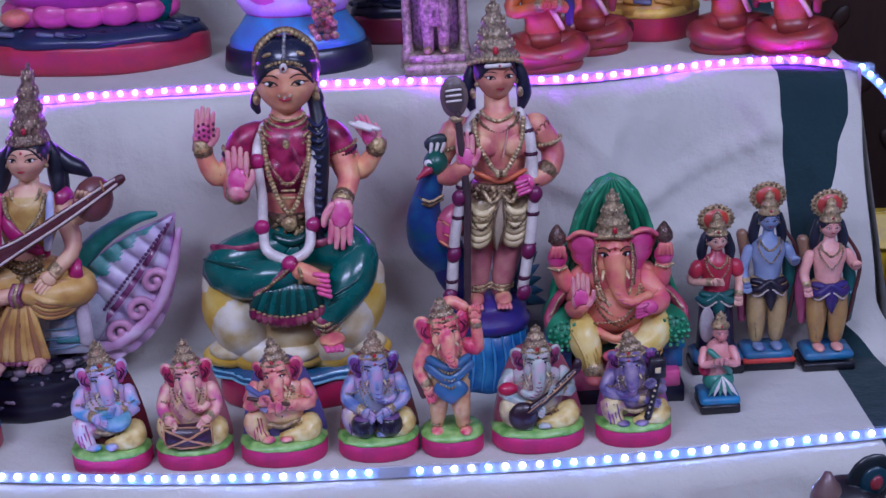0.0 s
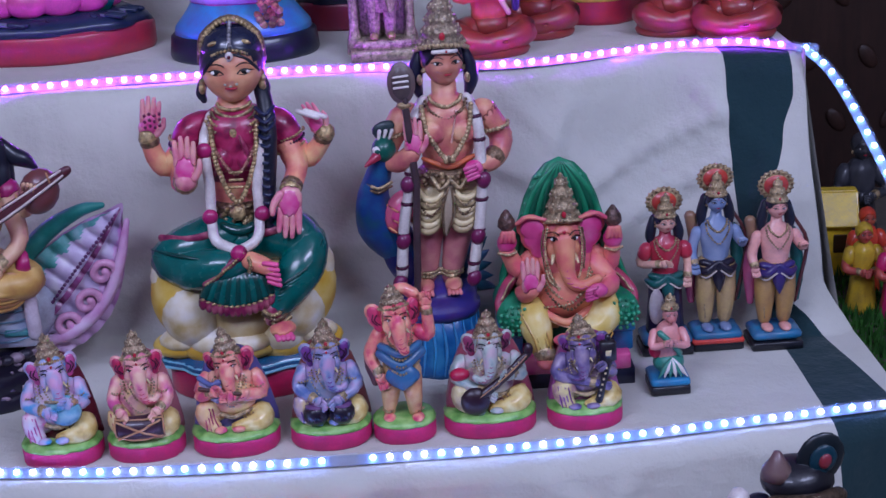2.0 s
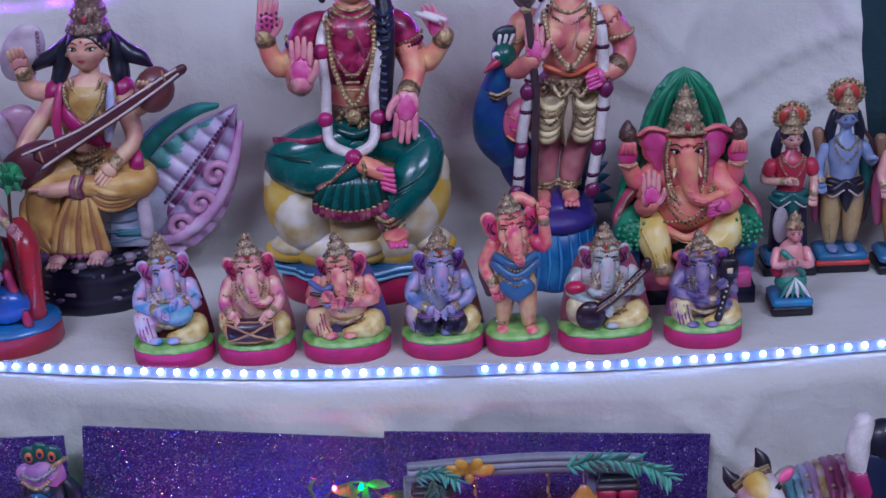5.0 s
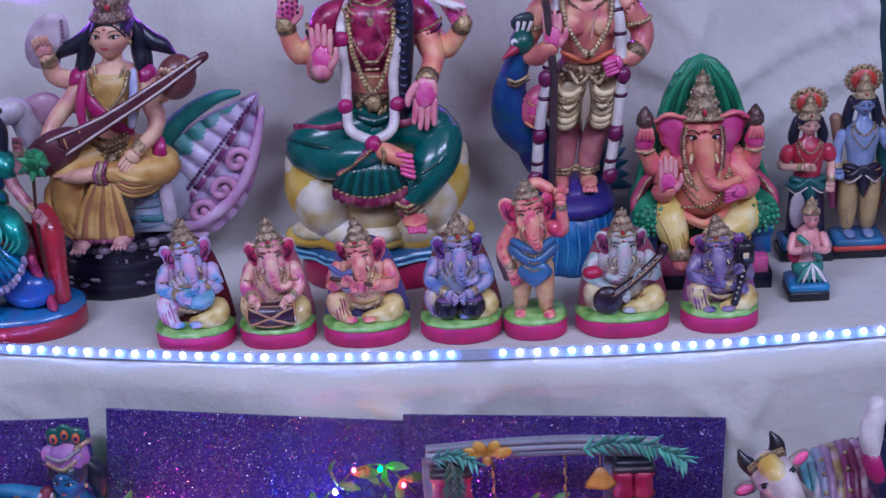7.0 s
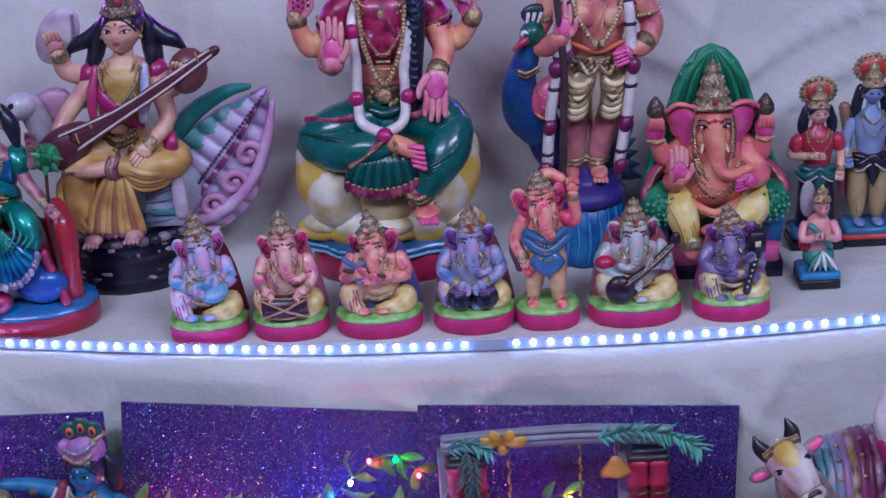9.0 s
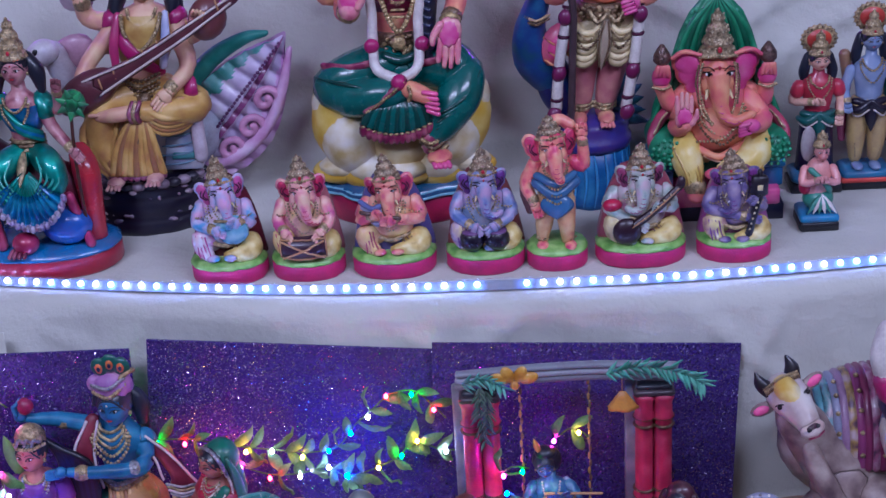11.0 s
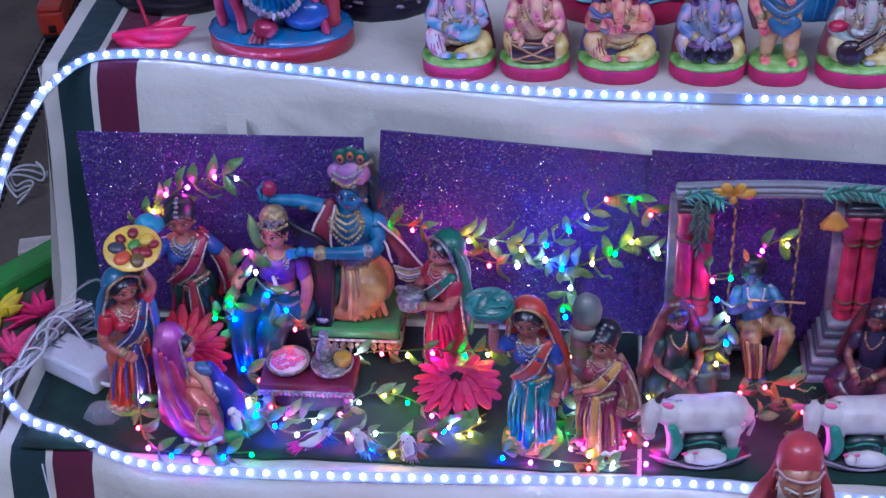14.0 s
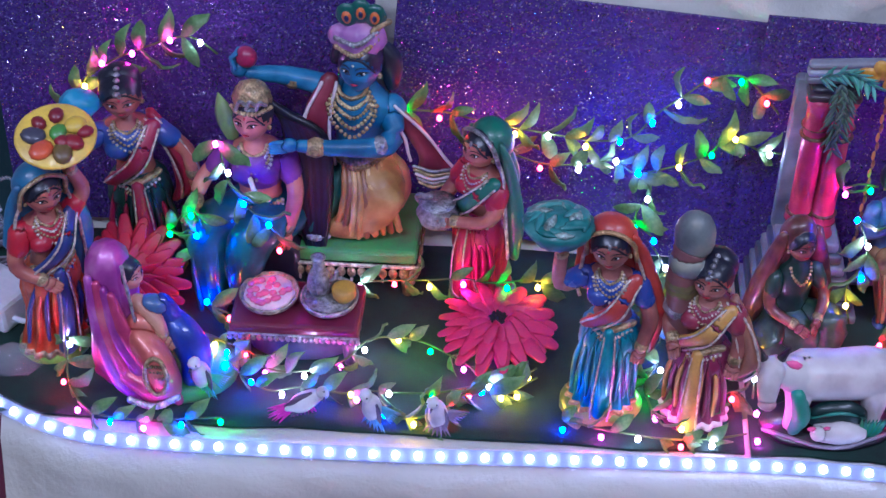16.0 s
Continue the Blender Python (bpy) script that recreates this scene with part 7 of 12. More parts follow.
# ---- woman in shiny teal seated on a red and blue beast ----
def rider():
    c = Clay()
    sk = dab("8a4a56", "b87880", "cf9a98")
    bl = paint("1a70a8", "silk")
    red, hot = paint("b82a34", "silk"), spray_silk("9a1f4a", "c03a6a", "d06a8e")
    tq, bluefoil = foil("0a6a5c", "14968a", "30b8a0"), foil("0f5a98", "1a86b8", "3ab0d0")
    oval_base(c, 7.4, 4.6, 2.2, paint("a81f34"), bl, 0.7, 2.2)
    # beast: glossy red legs, blue belly
    c.tube([(5.2, -0.4, 2.6), (5.3, -0.5, 6.4), (5.2, -0.2, 9.4), (4.6, 0.8, 11.0)], [1.1, 1.15, 1.35, 1.1], red, n=16)
    c.tube([(3.9, -2.6, 8.0), (4.2, -2.2, 6.0), (4.8, -2.4, 4.4), (5.2, -2.6, 3.0)], [0.45, 0.5, 0.4, 0.5], hot, n=10)
    c.tube([(-5.6, -1.4, 3.0), (-5.8, -1.0, 5.6), (-5.2, -0.6, 8.2), (-4.4, 0.4, 10.0)], [0.45, 0.6, 0.9, 1.4], hot, n=12)
    c.tube([(-5.0, -1.6, 8.2), (-3.9, -2.4, 6.2), (-3.3, -2.8, 4.4), (-3.2, -3.0, 3.2)], [0.7, 0.55, 0.5, 0.55], hot, n=12)
    c.ball((1.0, 0.6, 7.0), (4.4, 2.2, 3.6), paint("7a1c30"), n=18)
    c.ball((3.0, -2.0, 4.7), (2.5, 1.6, 1.9), paint("1a5cb0", "silk"), n=18)
    c.ball((-4.6, -0.6, 5.0), (1.1, 0.9, 2.6), paint("1a5cb0", "silk"), n=14)
    # its masked head at the side
    c.tube([(-3.0, 0.6, 11.0), (-4.4, 0.0, 12.4), (-5.4, -0.8, 12.6)], [1.5, 1.5, 1.3], paint("4a1a34"), n=14)
    face = dab("8a2418", "b8472a", "d07a4a")
    c.lathe((-5.5, -1.9, 0), [(0.3, 9.9), (1.0, 10.4), (1.45, 11.4), (1.6, 12.6), (1.4, 13.6), (0.7, 14.2), (0.02, 14.3)], face, 1, 0.8, 22)
    c.tube([(-5.5, -3.0, 12.5), (-5.5, -3.5, 11.8), (-5.5, -3.2, 11.4)], [0.22, 0.34, 0.26], face, n=10)
    c.ball((-5.5, -2.85, 10.8), (0.75, 0.4, 0.36), paint("3a4a9a", "silk"), n=10)
    for s in (-1, 1):
        c.ball((-5.5 + s * 0.66, -3.0, 12.5), (0.34, 0.2, 0.2), BLACK, n=8)
        c.tube([(-5.5 + s * 0.3, -3.2, 12.9), (-5.5 + s * 0.75, -3.1, 13.1), (-5.5 + s * 1.15, -2.7, 12.9)], 0.12, BROWN, n=6)
    tiers(c, -5.5, -1.6, 13.7, 1.3, 2.2, DARKGOLD, 2)
    for i in range(11):
        a = -0.5 + (math.pi + 1.0) * i / 10
        c.ball((-5.5 + 1.75 * math.cos(a), -1.2, 12.2 + 1.9 * math.sin(a)), (0.5, 0.6, 0.55), paint(("4a1a3a", "6a2450")[i % 2]), n=8)
    for k in range(4):
        c.tube([(-6.6 + 0.5 * k, -2.2, 10.6), (-6.4 + 0.55 * k, -2.7, 9.2), (-5.6 + 0.5 * k, -2.5, 8.0)], [0.35, 0.4, 0.22], hot, n=8)
    c.push(0.3, 0, 0, 0, 0, 0, (0.86, 1.0, 1.0))
    # folded legs under foil-bright silk, pleated fan below the belt
    for s in (-1, 1):
        c.tube([(s * 0.8, -0.4, 11.6), (s * 2.6, -2.2, 11.0), (s * 3.4, -3.0, 9.6), (s * 2.2, -3.6, 8.2)], [1.3, 1.45, 1.1, 0.7], tq, n=16)
        for k in range(4):
            c.tube([(s * (1.4 + 0.6 * k), -2.6 - 0.2 * k, 12.0 - 0.25 * k), (s * (2.0 + 0.6 * k), -3.9, 10.6 - 0.2 * k), (s * (1.2 + 0.3 * k), -4.3, 9.4 - 0.3 * k)], 0.14, paint("2fb09a", "silk"), n=6)
    rows = []
    for i in range(9):
        v = i / 8
        ring = []
        for k in range(61):
            u = (k - 30) / 30
            a = u * 1.12
            rad = 0.5 + 5.0 * v
            ring.append((0.2 + rad * math.sin(a) * 0.80, -3.6 - 0.8 * math.sin(math.pi * min(1, v * 0.8)) - 0.26 * v * math.cos(k * math.pi / 2.5), 11.2 - rad * math.cos(a) * 1.02))
        rows.append(np.array(ring))
    for i0, i1, mat in ((0, 4, tq), (3, 8, bluefoil)):
        f = [(i * 61 + k, (i + 1) * 61 + k, (i + 1) * 61 + k + 1, i * 61 + k + 1) for i in range(i0, i1) for k in range(60)]
        c.add(np.concatenate(rows), f, mat)
        c.add(np.concatenate(rows) + np.array((0, 0.25, 0)), [q[::-1] for q in f], mat)
    for k in range(0, 61, 2):
        p = rows[8][k]
        c.ball((p[0], p[1] - 0.05, p[2] - 0.15), (0.36, 0.3, 0.4), paint(("a99ac0", "c4b4c8")[k // 2 % 2], "metal"), n=8)
    c.ball((-1.2, -3.6, 3.7), (1.5, 1.2, 1.1), hot, n=14)
    for k in range(4):
        c.tube([(-2.6 + 0.5 * k, -4.2, 3.2), (-2.8 + 0.55 * k, -4.9, 2.9)], 0.24, dab("5a1a34", "8a3a56", "b06a80"), n=7, sub=1)
    c.pop()
    # torso
    c.lathe((0.2, 0, 0), [(1.7, 11.2), (1.35, 12.6), (1.5, 14.0), (2.0, 15.4), (1.9, 16.6), (1.2, 17.4), (0.7, 17.9), (0.65, 18.8)], sk, 1, 0.78, 24)
    c.lathe((0.2, 0, 0), [(1.5, 14.0), (2.05, 15.2), (2.0, 16.6)], bluefoil, 1.02, 0.84, 24, caps=False)
    for k in range(3):
        c.tube([(-1.5 + 0.1 * k, -0.9, 16.8 - 0.2 * k), (0.2, -2.0, 15.2 - 0.35 * k), (1.9, -1.0, 13.8 - 0.3 * k)], 0.3, (tq, bluefoil, tq)[k], n=8)
    for k in range(3):
        c.lathe((0.2, 0, 0), [(1.45, 12.0 + 0.42 * k), (1.75, 12.2 + 0.42 * k), (1.45, 12.4 + 0.42 * k)], (GOLD, DARKGOLD, GOLD)[k], 1, 0.86, 22, pleat=11, amp=0.04)
    c.petal((0.1, -1.9, 12.2), (0.0, -4.4, 9.8), 1.0, GOLD, 0.3)
    necklace(c, 17.4, 1.1, 1.2, -1.6, 0.15, count=16)
    necklace(c, 16.9, 1.3, 2.2, -1.9, 0.15, count=20)
    arm(c, [(-1.6, 0, 16.6), (-2.9, -0.4, 14.6), (-2.6, -1.8, 12.8)], 0.66, 0.45, sk, tq)
    arm(c, [(-1.8, 0.4, 16.8), (-3.4, 0.2, 15.8), (-3.4, -0.8, 17.8)], 0.66, 0.42, sk, tq)
    arm(c, [(2.0, 0, 16.6), (2.9, -0.8, 14.4), (4.8, -2.0, 12.4)], 0.7, 0.5, sk, tq)
    arm(c, [(2.0, 0.4, 16.8), (3.6, -0.2, 15.8), (4.1, -1.4, 18.2)], 0.7, 0.45, sk, tq)
    c.tube([(5.0, -2.2, 4.4), (5.0, -2.2, 11.6), (5.2, -1.8, 16.0)], 0.17, BROWN, n=8)
    # parrot
    c.ball((5.7, -2.2, 17.1), (1.15, 0.9, 1.3), dab("0a4a2c", "1f7a4a", "3aa86a"), n=14)
    for k in range(7):
        a = 2 * math.pi * k / 7
        c.petal((5.7, -2.6, 17.1), (5.7 + 1.6 * math.cos(a), -2.9, 17.1 + 1.6 * math.sin(a)), 0.8, paint(("1f7a4a", "2f9a5a")[k % 2]), 0.25)
    for s in (-1, 1):
        c.tube([(0.2 + s * 0.9, 0.6, 20.8), (0.2 + s * 1.8, 0.4, 19.4), (0.2 + s * 2.1, 0.2, 17.6)], [0.7, 0.8, 0.4], HAIR)
    head(c, 0.2, -0.3, 20.0, 1.5, sk, HAIR)
    tiers(c, 0.2, 0, 21.0, 1.35, 3.8, None, 4)
    return c.build("rider_figurine", (-0.428, 0.074, Z_C), "clay woman in foil-bright teal silk seated on a red beast", "figurine", seed=15)


rider()


def elephant_group():
    c = Clay()
    c.lathe((0, 0, 0), [(0.97, 0), (1.02, 0.5), (1.0, 1.3), (0.93, 1.6), (1.0, 2.1), (0.98, 3.4), (0.9, 3.8), (0.95, 4.3), (0.88, 5.0), (0.5, 5.3), (0.02, 5.3)], paint("1c1c24"), 6.7, 4.6, 44, pleat=14, amp=0.012)
    for i in range(13):
        a = math.pi * (i + 0.5) / 13 + math.pi
        c.ball((6.7 * math.cos(a), 4.6 * math.sin(a), 2.8), (0.4, 0.3, 0.4), paint("5a5a62"), n=6)
    w = paint("b4b4c4")
    c.ball((-2.6, 0.6, 9.6), (3.4, 2.8, 4.2), paint("7f9ab8"))
    c.ball((-4.2, -1.4, 14.4), (3.0, 2.2, 2.6), w)
    c.ball((-1.6, -1.8, 13.0), (1.9, 0.6, 2.3), paint("c46a9a"), (0, 20, 0))
    c.tube([(-5.4, -2.8, 14.0), (-8.0, -3.2, 13.0), (-9.6, -2.8, 15.0), (-9.0, -2.6, 17.0)], [1.3, 1.0, 0.7, 0.5], w)
    c.ball((-4.8, -3.3, 15.2), (0.4, 0.25, 0.35), BLACK, n=8)
    c.tube([(-3.4, -1.6, 9.0), (-3.6, -2.2, 5.4)], [1.7, 1.4], paint("6f8aae"), sub=1)
    mr = paint("7a1a3a")
    for s in (0, 1):
        c.lathe((1.6 + 2.6 * s, -0.6 + s, 0), [(1.6, 5.0), (1.5, 7), (1.2, 11), (1.3, 13), (1.5, 16), (1.0, 18), (0.5, 18.6)], mr, 1, 0.8, 20, pleat=8, amp=0.06)
        head(c, 1.6 + 2.6 * s, -0.8 + s, 20.2, 1.4, paint("b06a54"), HAIR)
        tiers(c, 1.6 + 2.6 * s, -0.5 + s, 21.0, 1.2, 2.8, None, 3)
        arm(c, [(0.2 + 4.0 * s, -0.6 + s, 17), (-0.4 + 5.4 * s, -1.8 + s, 14.6), (1.0 + 3.0 * s, -2.4 + s, 15.2)], 0.7, 0.45, paint("b06a54"), mr)
        c.tube([(0.6 + 2.6 * s, -1.6 + s, 16), (1.6 + 2.6 * s, -2.0 + s, 12), (1.8 + 2.6 * s, -2.0 + s, 7)], [0.4, 0.5, 0.4], CREAM)
        c.ball((1.4 + 2.6 * s, -2.2 + s, 5.4), (0.9, 0.8, 0.5), MAGENTA)
    return c.build("elephant_group_figurine", (-0.563, 0.172, Z_C), "clay group with a white elephant on a black round base", "figurine", seed=16)


elephant_group()


def pink_leaf_dish():
    c = Clay()
    hp = paint("f01f64")
    c.petal((-4.2, 0.3, 0.9), (4.4, -0.2, 2.6), 3.0, hp, 0.7, (0, 0, -0.7), 12)
    c.petal((-1.5, 0.6, 0.9), (3.2, 1.6, 3.0), 2.2, hp, 0.6, (0, 0, -0.3), 10)
    c.petal((-4.0, 0, 0.5), (-1.0, -1.2, 0.6), 2.0, hp, 0.6)
    c.tube([(-0.6, 0.4, 1.2), (-1.2, 0.6, 4.0), (-1.8, 0.7, 7.2)], 0.18, paint("c0243c"), n=8)
    c.ball((-0.4, 0.2, 0.5), (2.6, 1.2, 0.5), hp)
    return c.build("bird_ornament", (-0.557, 0.062, Z_C), "hot pink plastic bird ornament with a red stick", "ornament")


pink_leaf_dish()


# ---- lower step: the little women round the kneeling blue youth ----
def lady(loc, h, skirt, blouse, veil, skin, label, turn=0, hem=GOLD, arms=None, extras=None, base=LIME, base_r=(2.6, 2.2), sari=None, veil_style="shawl", seed=0, name="lady_figurine", wd=1.12, lean=0.0, face=0):
    """A small standing clay woman, h the height of her crown in centimetres."""
    c = Clay()
    k = h / 17.0
    Z = lambda q: q * k
    c.lathe((0, 0, 0), [(0.97, 0), (1, 0.15), (0.97, 0.7), (0.8, 0.95), (0.02, 1.0)], base, base_r[0], base_r[1], 24, pleat=7, amp=0.02)
    c.push(0, 0, 0, 0, 0, turn, (wd, wd, 1))
    trim = paint("dccfc4", "metal")
    fold = sari or skirt
    # hips to hem, with hanging folds that gather at the knee
    c.lathe((0, 0, 0), [(1.9, 0.8), (1.95, Z(1.2)), (1.6, Z(3)), (1.5, Z(5)), (1.75, Z(7)), (1.6, Z(8.4)), (1.15, Z(9.2))], skirt, 1, 0.85, 96, pleat=15, amp=0.07)
    c.lathe((0, 0, 0), [(2.02, 0.75), (2.08, 1.0), (1.98, 1.3)], hem, 1, 0.85, 96, pleat=15, amp=0.07)
    for s in (-1, 1):
        c.ball((s * 0.75, -0.2, Z(7.4)), (1.05, 1.25, Z(1.9)), skirt, n=14)
        for q in range(4):
            c.tube([(s * (0.3 + 0.3 * q), -1.35 + 0.1 * q, Z(8.6)), (s * (0.5 + 0.42 * q), -1.62 + 0.26 * q, Z(5.6)), (s * (0.35 + 0.5 * q), -1.6 + 0.34 * q, Z(2.2))], [0.08, 0.17, 0.12], (skirt, fold)[(q + (s > 0)) % 2], n=7)
    c.tube([(0, -1.35, Z(8.8)), (0.1, -1.75, Z(6)), (0.1, -1.8, Z(1.6))], [0.35, 0.5, 0.6], fold)
    c.lathe((0, 0, 0), [(1.2, Z(8.8)), (1.0, Z(9.8)), (1.15, Z(10.6)), (1.45, Z(12)), (1.25, Z(13)), (0.55, Z(13.5)), (0.48, Z(14.3))], skin, 1, 0.78, 22)
    c.lathe((0, 0, 0), [(1.18, Z(10.5)), (1.5, Z(11.3)), (1.58, Z(12.2)), (1.35, Z(13.05))], blouse, 1, 0.82, 22)
    for s in (-1, 1):
        c.ball((s * 0.66, -0.95, Z(11.6)), (0.72, 0.62, 0.70), blouse, n=12)
        c.ball((s * 1.45, 0, Z(12.4)), (0.62, 0.6, 0.75), blouse, n=10)
    c.tube([(-1.25, -0.6, Z(9.2)), (0, -1.25, Z(8.9)), (1.25, -0.6, Z(9.2))], 0.24, GOLD, n=8)
    c.tube([(1.4, -0.5, Z(13)), (0.3, -1.55, Z(11)), (-1.3, -1.0, Z(9))], [0.45, 0.55, 0.5], sari or veil, flat=0.5)
    for s in (-1, 1):
        c.tube([(1.4 + s * 0.3, -0.75, Z(13) - s * 0.2), (0.3 + s * 0.42, -1.85, Z(11) - s * 0.28), (-1.3 + s * 0.4, -1.3, Z(9) - s * 0.28)], 0.075, trim, n=6)
        c.tube([(0.1 + s * 0.3, -1.65, Z(8.6)), (0.15 + s * 0.45, -2.15, Z(6)), (0.15 + s * 0.55, -2.3, Z(2.4)), (0.15 + s * 0.5, -2.2, 1.1)], 0.06, trim, n=6)
    for q in range(2):
        c.beads([(-1.2, -0.85, Z(8.7) - 0.3 * q), (0, -1.5, Z(8.35) - 0.35 * q), (1.2, -0.85, Z(8.7) - 0.3 * q)], 0.13, (trim, GOLD)[q], 12)
    arms = arms or [[(-1.5, 0, 12.4), (-2.1, -0.4, 10.4), (-1.5, -1.6, 9.6)], [(1.5, 0, 12.4), (2.1, -0.3, 10.2), (2.1, -0.9, 8.4)]]
    for a in arms:
        arm(c, [(x, y, Z(z)) for x, y, z in a], 0.56, 0.38, skin, blouse)
    for q in range(4):
        necklace(c, Z(13.5) - 0.14 * q, 0.66 + 0.1 * q, 0.55 + 0.3 * q, -0.95 - 0.1 * q, 0.105, (GOLD, trim)[q % 2], 15)
    head(c, 0, -0.25, Z(15.3), 1.34, skin, HAIR, turn=face)
    c.ball((0.05, -1.15, Z(16.1)), (0.12, 0.1, 0.34), SILVER, n=6)
    if veil_style == "shawl":
        c.tube([(-1.25, 0.1, Z(16.0)), (-1.55, 0.5, Z(14.0)), (-1.8, 0.6, Z(11))], [0.35, 0.5, 0.6], veil, flat=0.6)
        c.tube([(1.25, 0.1, Z(16.0)), (1.7, 0.4, Z(14.0)), (2.3, 0.4, Z(10)), (2.3, 0.4, Z(6))], [0.35, 0.55, 0.75, 0.4], veil, flat=0.6)
        c.ball((0, 0.5, Z(15.6)), (1.45, 1.2, 1.62), veil, n=18)
        c.tube([(-1.40, -0.15, Z(14.4)), (-1.25, -0.55, Z(16.2)), (0, -0.65, Z(16.95)), (1.25, -0.55, Z(16.2)), (1.40, -0.15, Z(14.4))], 0.15, hem, n=8)
        for s, low in ((-1, 10.6), (1, 6.2)):
            c.tube([(s * 1.46, -0.2, Z(14.6)), (s * 1.68, -0.1, Z(13.6)), (s * 2.0, -0.2, Z(11.6)), (s * (1.9 if s < 0 else 2.4), -0.2, Z(low))], 0.11, trim, n=6)
        c.ball((0, 1.0, Z(12.6)), (1.8, 0.7, 3.0 * k), veil, n=14)
    elif veil_style == "drape":
        for q in range(3):
            c.tube([(1.3, 0.2 + 0.2 * q, Z(13.2)), (2.3, -0.2 + 0.2 * q, Z(11.2 - 0.3 * q)), (3.0 - 0.2 * q, -0.5 + 0.2 * q, Z(8.8 - 0.6 * q)), (2.5 - 0.3 * q, -0.8 + 0.3 * q, Z(7.2 - 0.5 * q))], [0.3, 0.55, 0.6, 0.25], veil, flat=0.5)
        for s in (-1, 1):
            c.tube([(1.3 + s * 0.3, -0.1, Z(13.2)), (2.4 + s * 0.55, -0.55, Z(11)), (3.0 + s * 0.6, -1.0, Z(8.6)), (2.6 + s * 0.3, -1.0, Z(7.0))], 0.09, trim, n=6)
        c.ball((0, 0.7, Z(15.9)), (1.2, 0.95, 1.25), HAIR)
        c.ball((0.1, 1.3, Z(15.2)), (0.9, 0.7, 0.9), HAIR)
        c.beads([(-0.1, -1.25, Z(16.3)), (0, -0.7, Z(16.9)), (0, 0.2, Z(17.1))], 0.18, SILVER, 5)
    if extras:
        extras(c, Z)
    c.pop()
    return c.build(name, loc, label, "figurine", group="small clay women", seed=seed, lean=lean, rough=0.025)


def fruit_plate(c, Z):
    c.push(1.1, -0.5, 18.6, 34, 0, 0, 0.84)
    c.lathe((0, 0, 0), [(0.8, -0.3), (2.5, 0.1), (2.75, 0.5), (2.62, 0.62), (0.02, 0.45)], YELLOW, 1, 0.9, 28)
    for i, (a, q, rr, col) in enumerate(((0.2, 1.5, 0.8, "d8b83a"), (1.2, 1.7, 0.62, "7a1a20"), (2.0, 1.6, 0.6, "7a1a20"), (2.7, 1.5, 0.85, "4a4a5a"), (3.6, 1.5, 0.9, "e0602a"), (4.6, 1.5, 0.85, "6a5a2a"), (5.4, 1.3, 0.75, "8a1c24"), (6.0, 1.9, 0.6, "8a1c24"), (0.8, 0.3, 0.7, "4a9a3a"), (4.9, 0.6, 0.6, "8a1c24"))):
        c.ball((q * math.cos(a), 0.9 * q * math.sin(a), 0.72), (rr, rr * 0.8, 0.36), paint(col), (0, 0, 50 * i), n=10)
    c.pop()


lady((-0.546, -0.214, Z_B + 0.002), 16.2, spray_silk("a83a20", "d0562a", "e08048"), RED, paint("1f6f96"), spray("8a4448", "b06658", "c88670"), "small clay woman in orange carrying a fruit plate overhead", 40, wd=1.18, lean=[(0, -0.4), (9, 0.6), (16, 1.1), (22, 1.3)],
     arms=[[(-1.5, 0, 12.4), (-2.2, -0.6, 10.0), (-1.0, -1.7, 8.8)], [(1.5, 0, 12.4), (2.4, -0.2, 14.0), (1.7, -0.3, 16.6)]], extras=fruit_plate, sari=paint("25407a"), seed=21)


def conch(c, Z):
    sh = spray("1f7a9a", "3a9ac0", "7ac4d8")
    c.push(-2.4, -0.6, Z(15.0), 0, 38, 0)
    c.lathe((0, 0, 0), [(0.15, -1.9), (0.6, -1.0), (1.0, 0.0), (1.05, 0.8), (0.7, 1.2), (0.02, 1.3)], sh, 1, 0.8, 22, pleat=9, amp=0.06)
    c.pop()


lady((-0.502, -0.122, Z_B + 0.002), 17.8, paint("0f3a34"), paint("1f4f9a"), paint("9a1f3c"), spray("8a4448", "b06658", "c88670"), "small clay woman in blue and green holding a conch", 12, wd=1.3, lean=[(0, 0.5), (10, 0.3), (17, 0.0)],
     arms=[[(-1.5, 0, 12.4), (-2.8, -0.5, 11.4), (-2.3, -0.9, 14.2)], [(1.5, 0, 12.4), (2.9, -0.3, 10.6), (3.2, -0.9, 8.8)]], extras=conch, veil_style="drape", sari=paint("a0203c"), seed=22)


def vessel(c, Z):
    c.lathe((-1.2, -2.6, Z(8.4)), [(0.5, 0), (1.1, 0.4), (1.3, 1.1), (0.9, 1.7), (1.1, 2.0), (0.02, 1.9)], SILVER, n=18)
    c.tube([(-1.8, -2.6, Z(9)), (-2.6, -3.0, Z(10.2)), (-1.4, -3.0, Z(11.2))], 0.2, SILVER, n=8)
    c.ball((-0.9, -2.9, Z(9.6)), (0.6, 0.5, 0.4), WHITE, n=10)


lady((-0.244, -0.136, Z_B + 0.002), 15.6, paint("b01a44"), paint("a81f34"), paint("0f6a54"), spray("8a4448", "b06658", "c88670"), "small clay woman in a green veil holding a silver vessel", -46, hem=SILVER, wd=1.2,
     arms=[[(-1.4, 0, 12.4), (-2.0, -1.0, 10.2), (-1.4, -2.4, 9.8)], [(1.4, 0, 12.4), (1.8, -1.2, 10.2), (0.0, -2.6, 9.6)]], extras=vessel, seed=23)


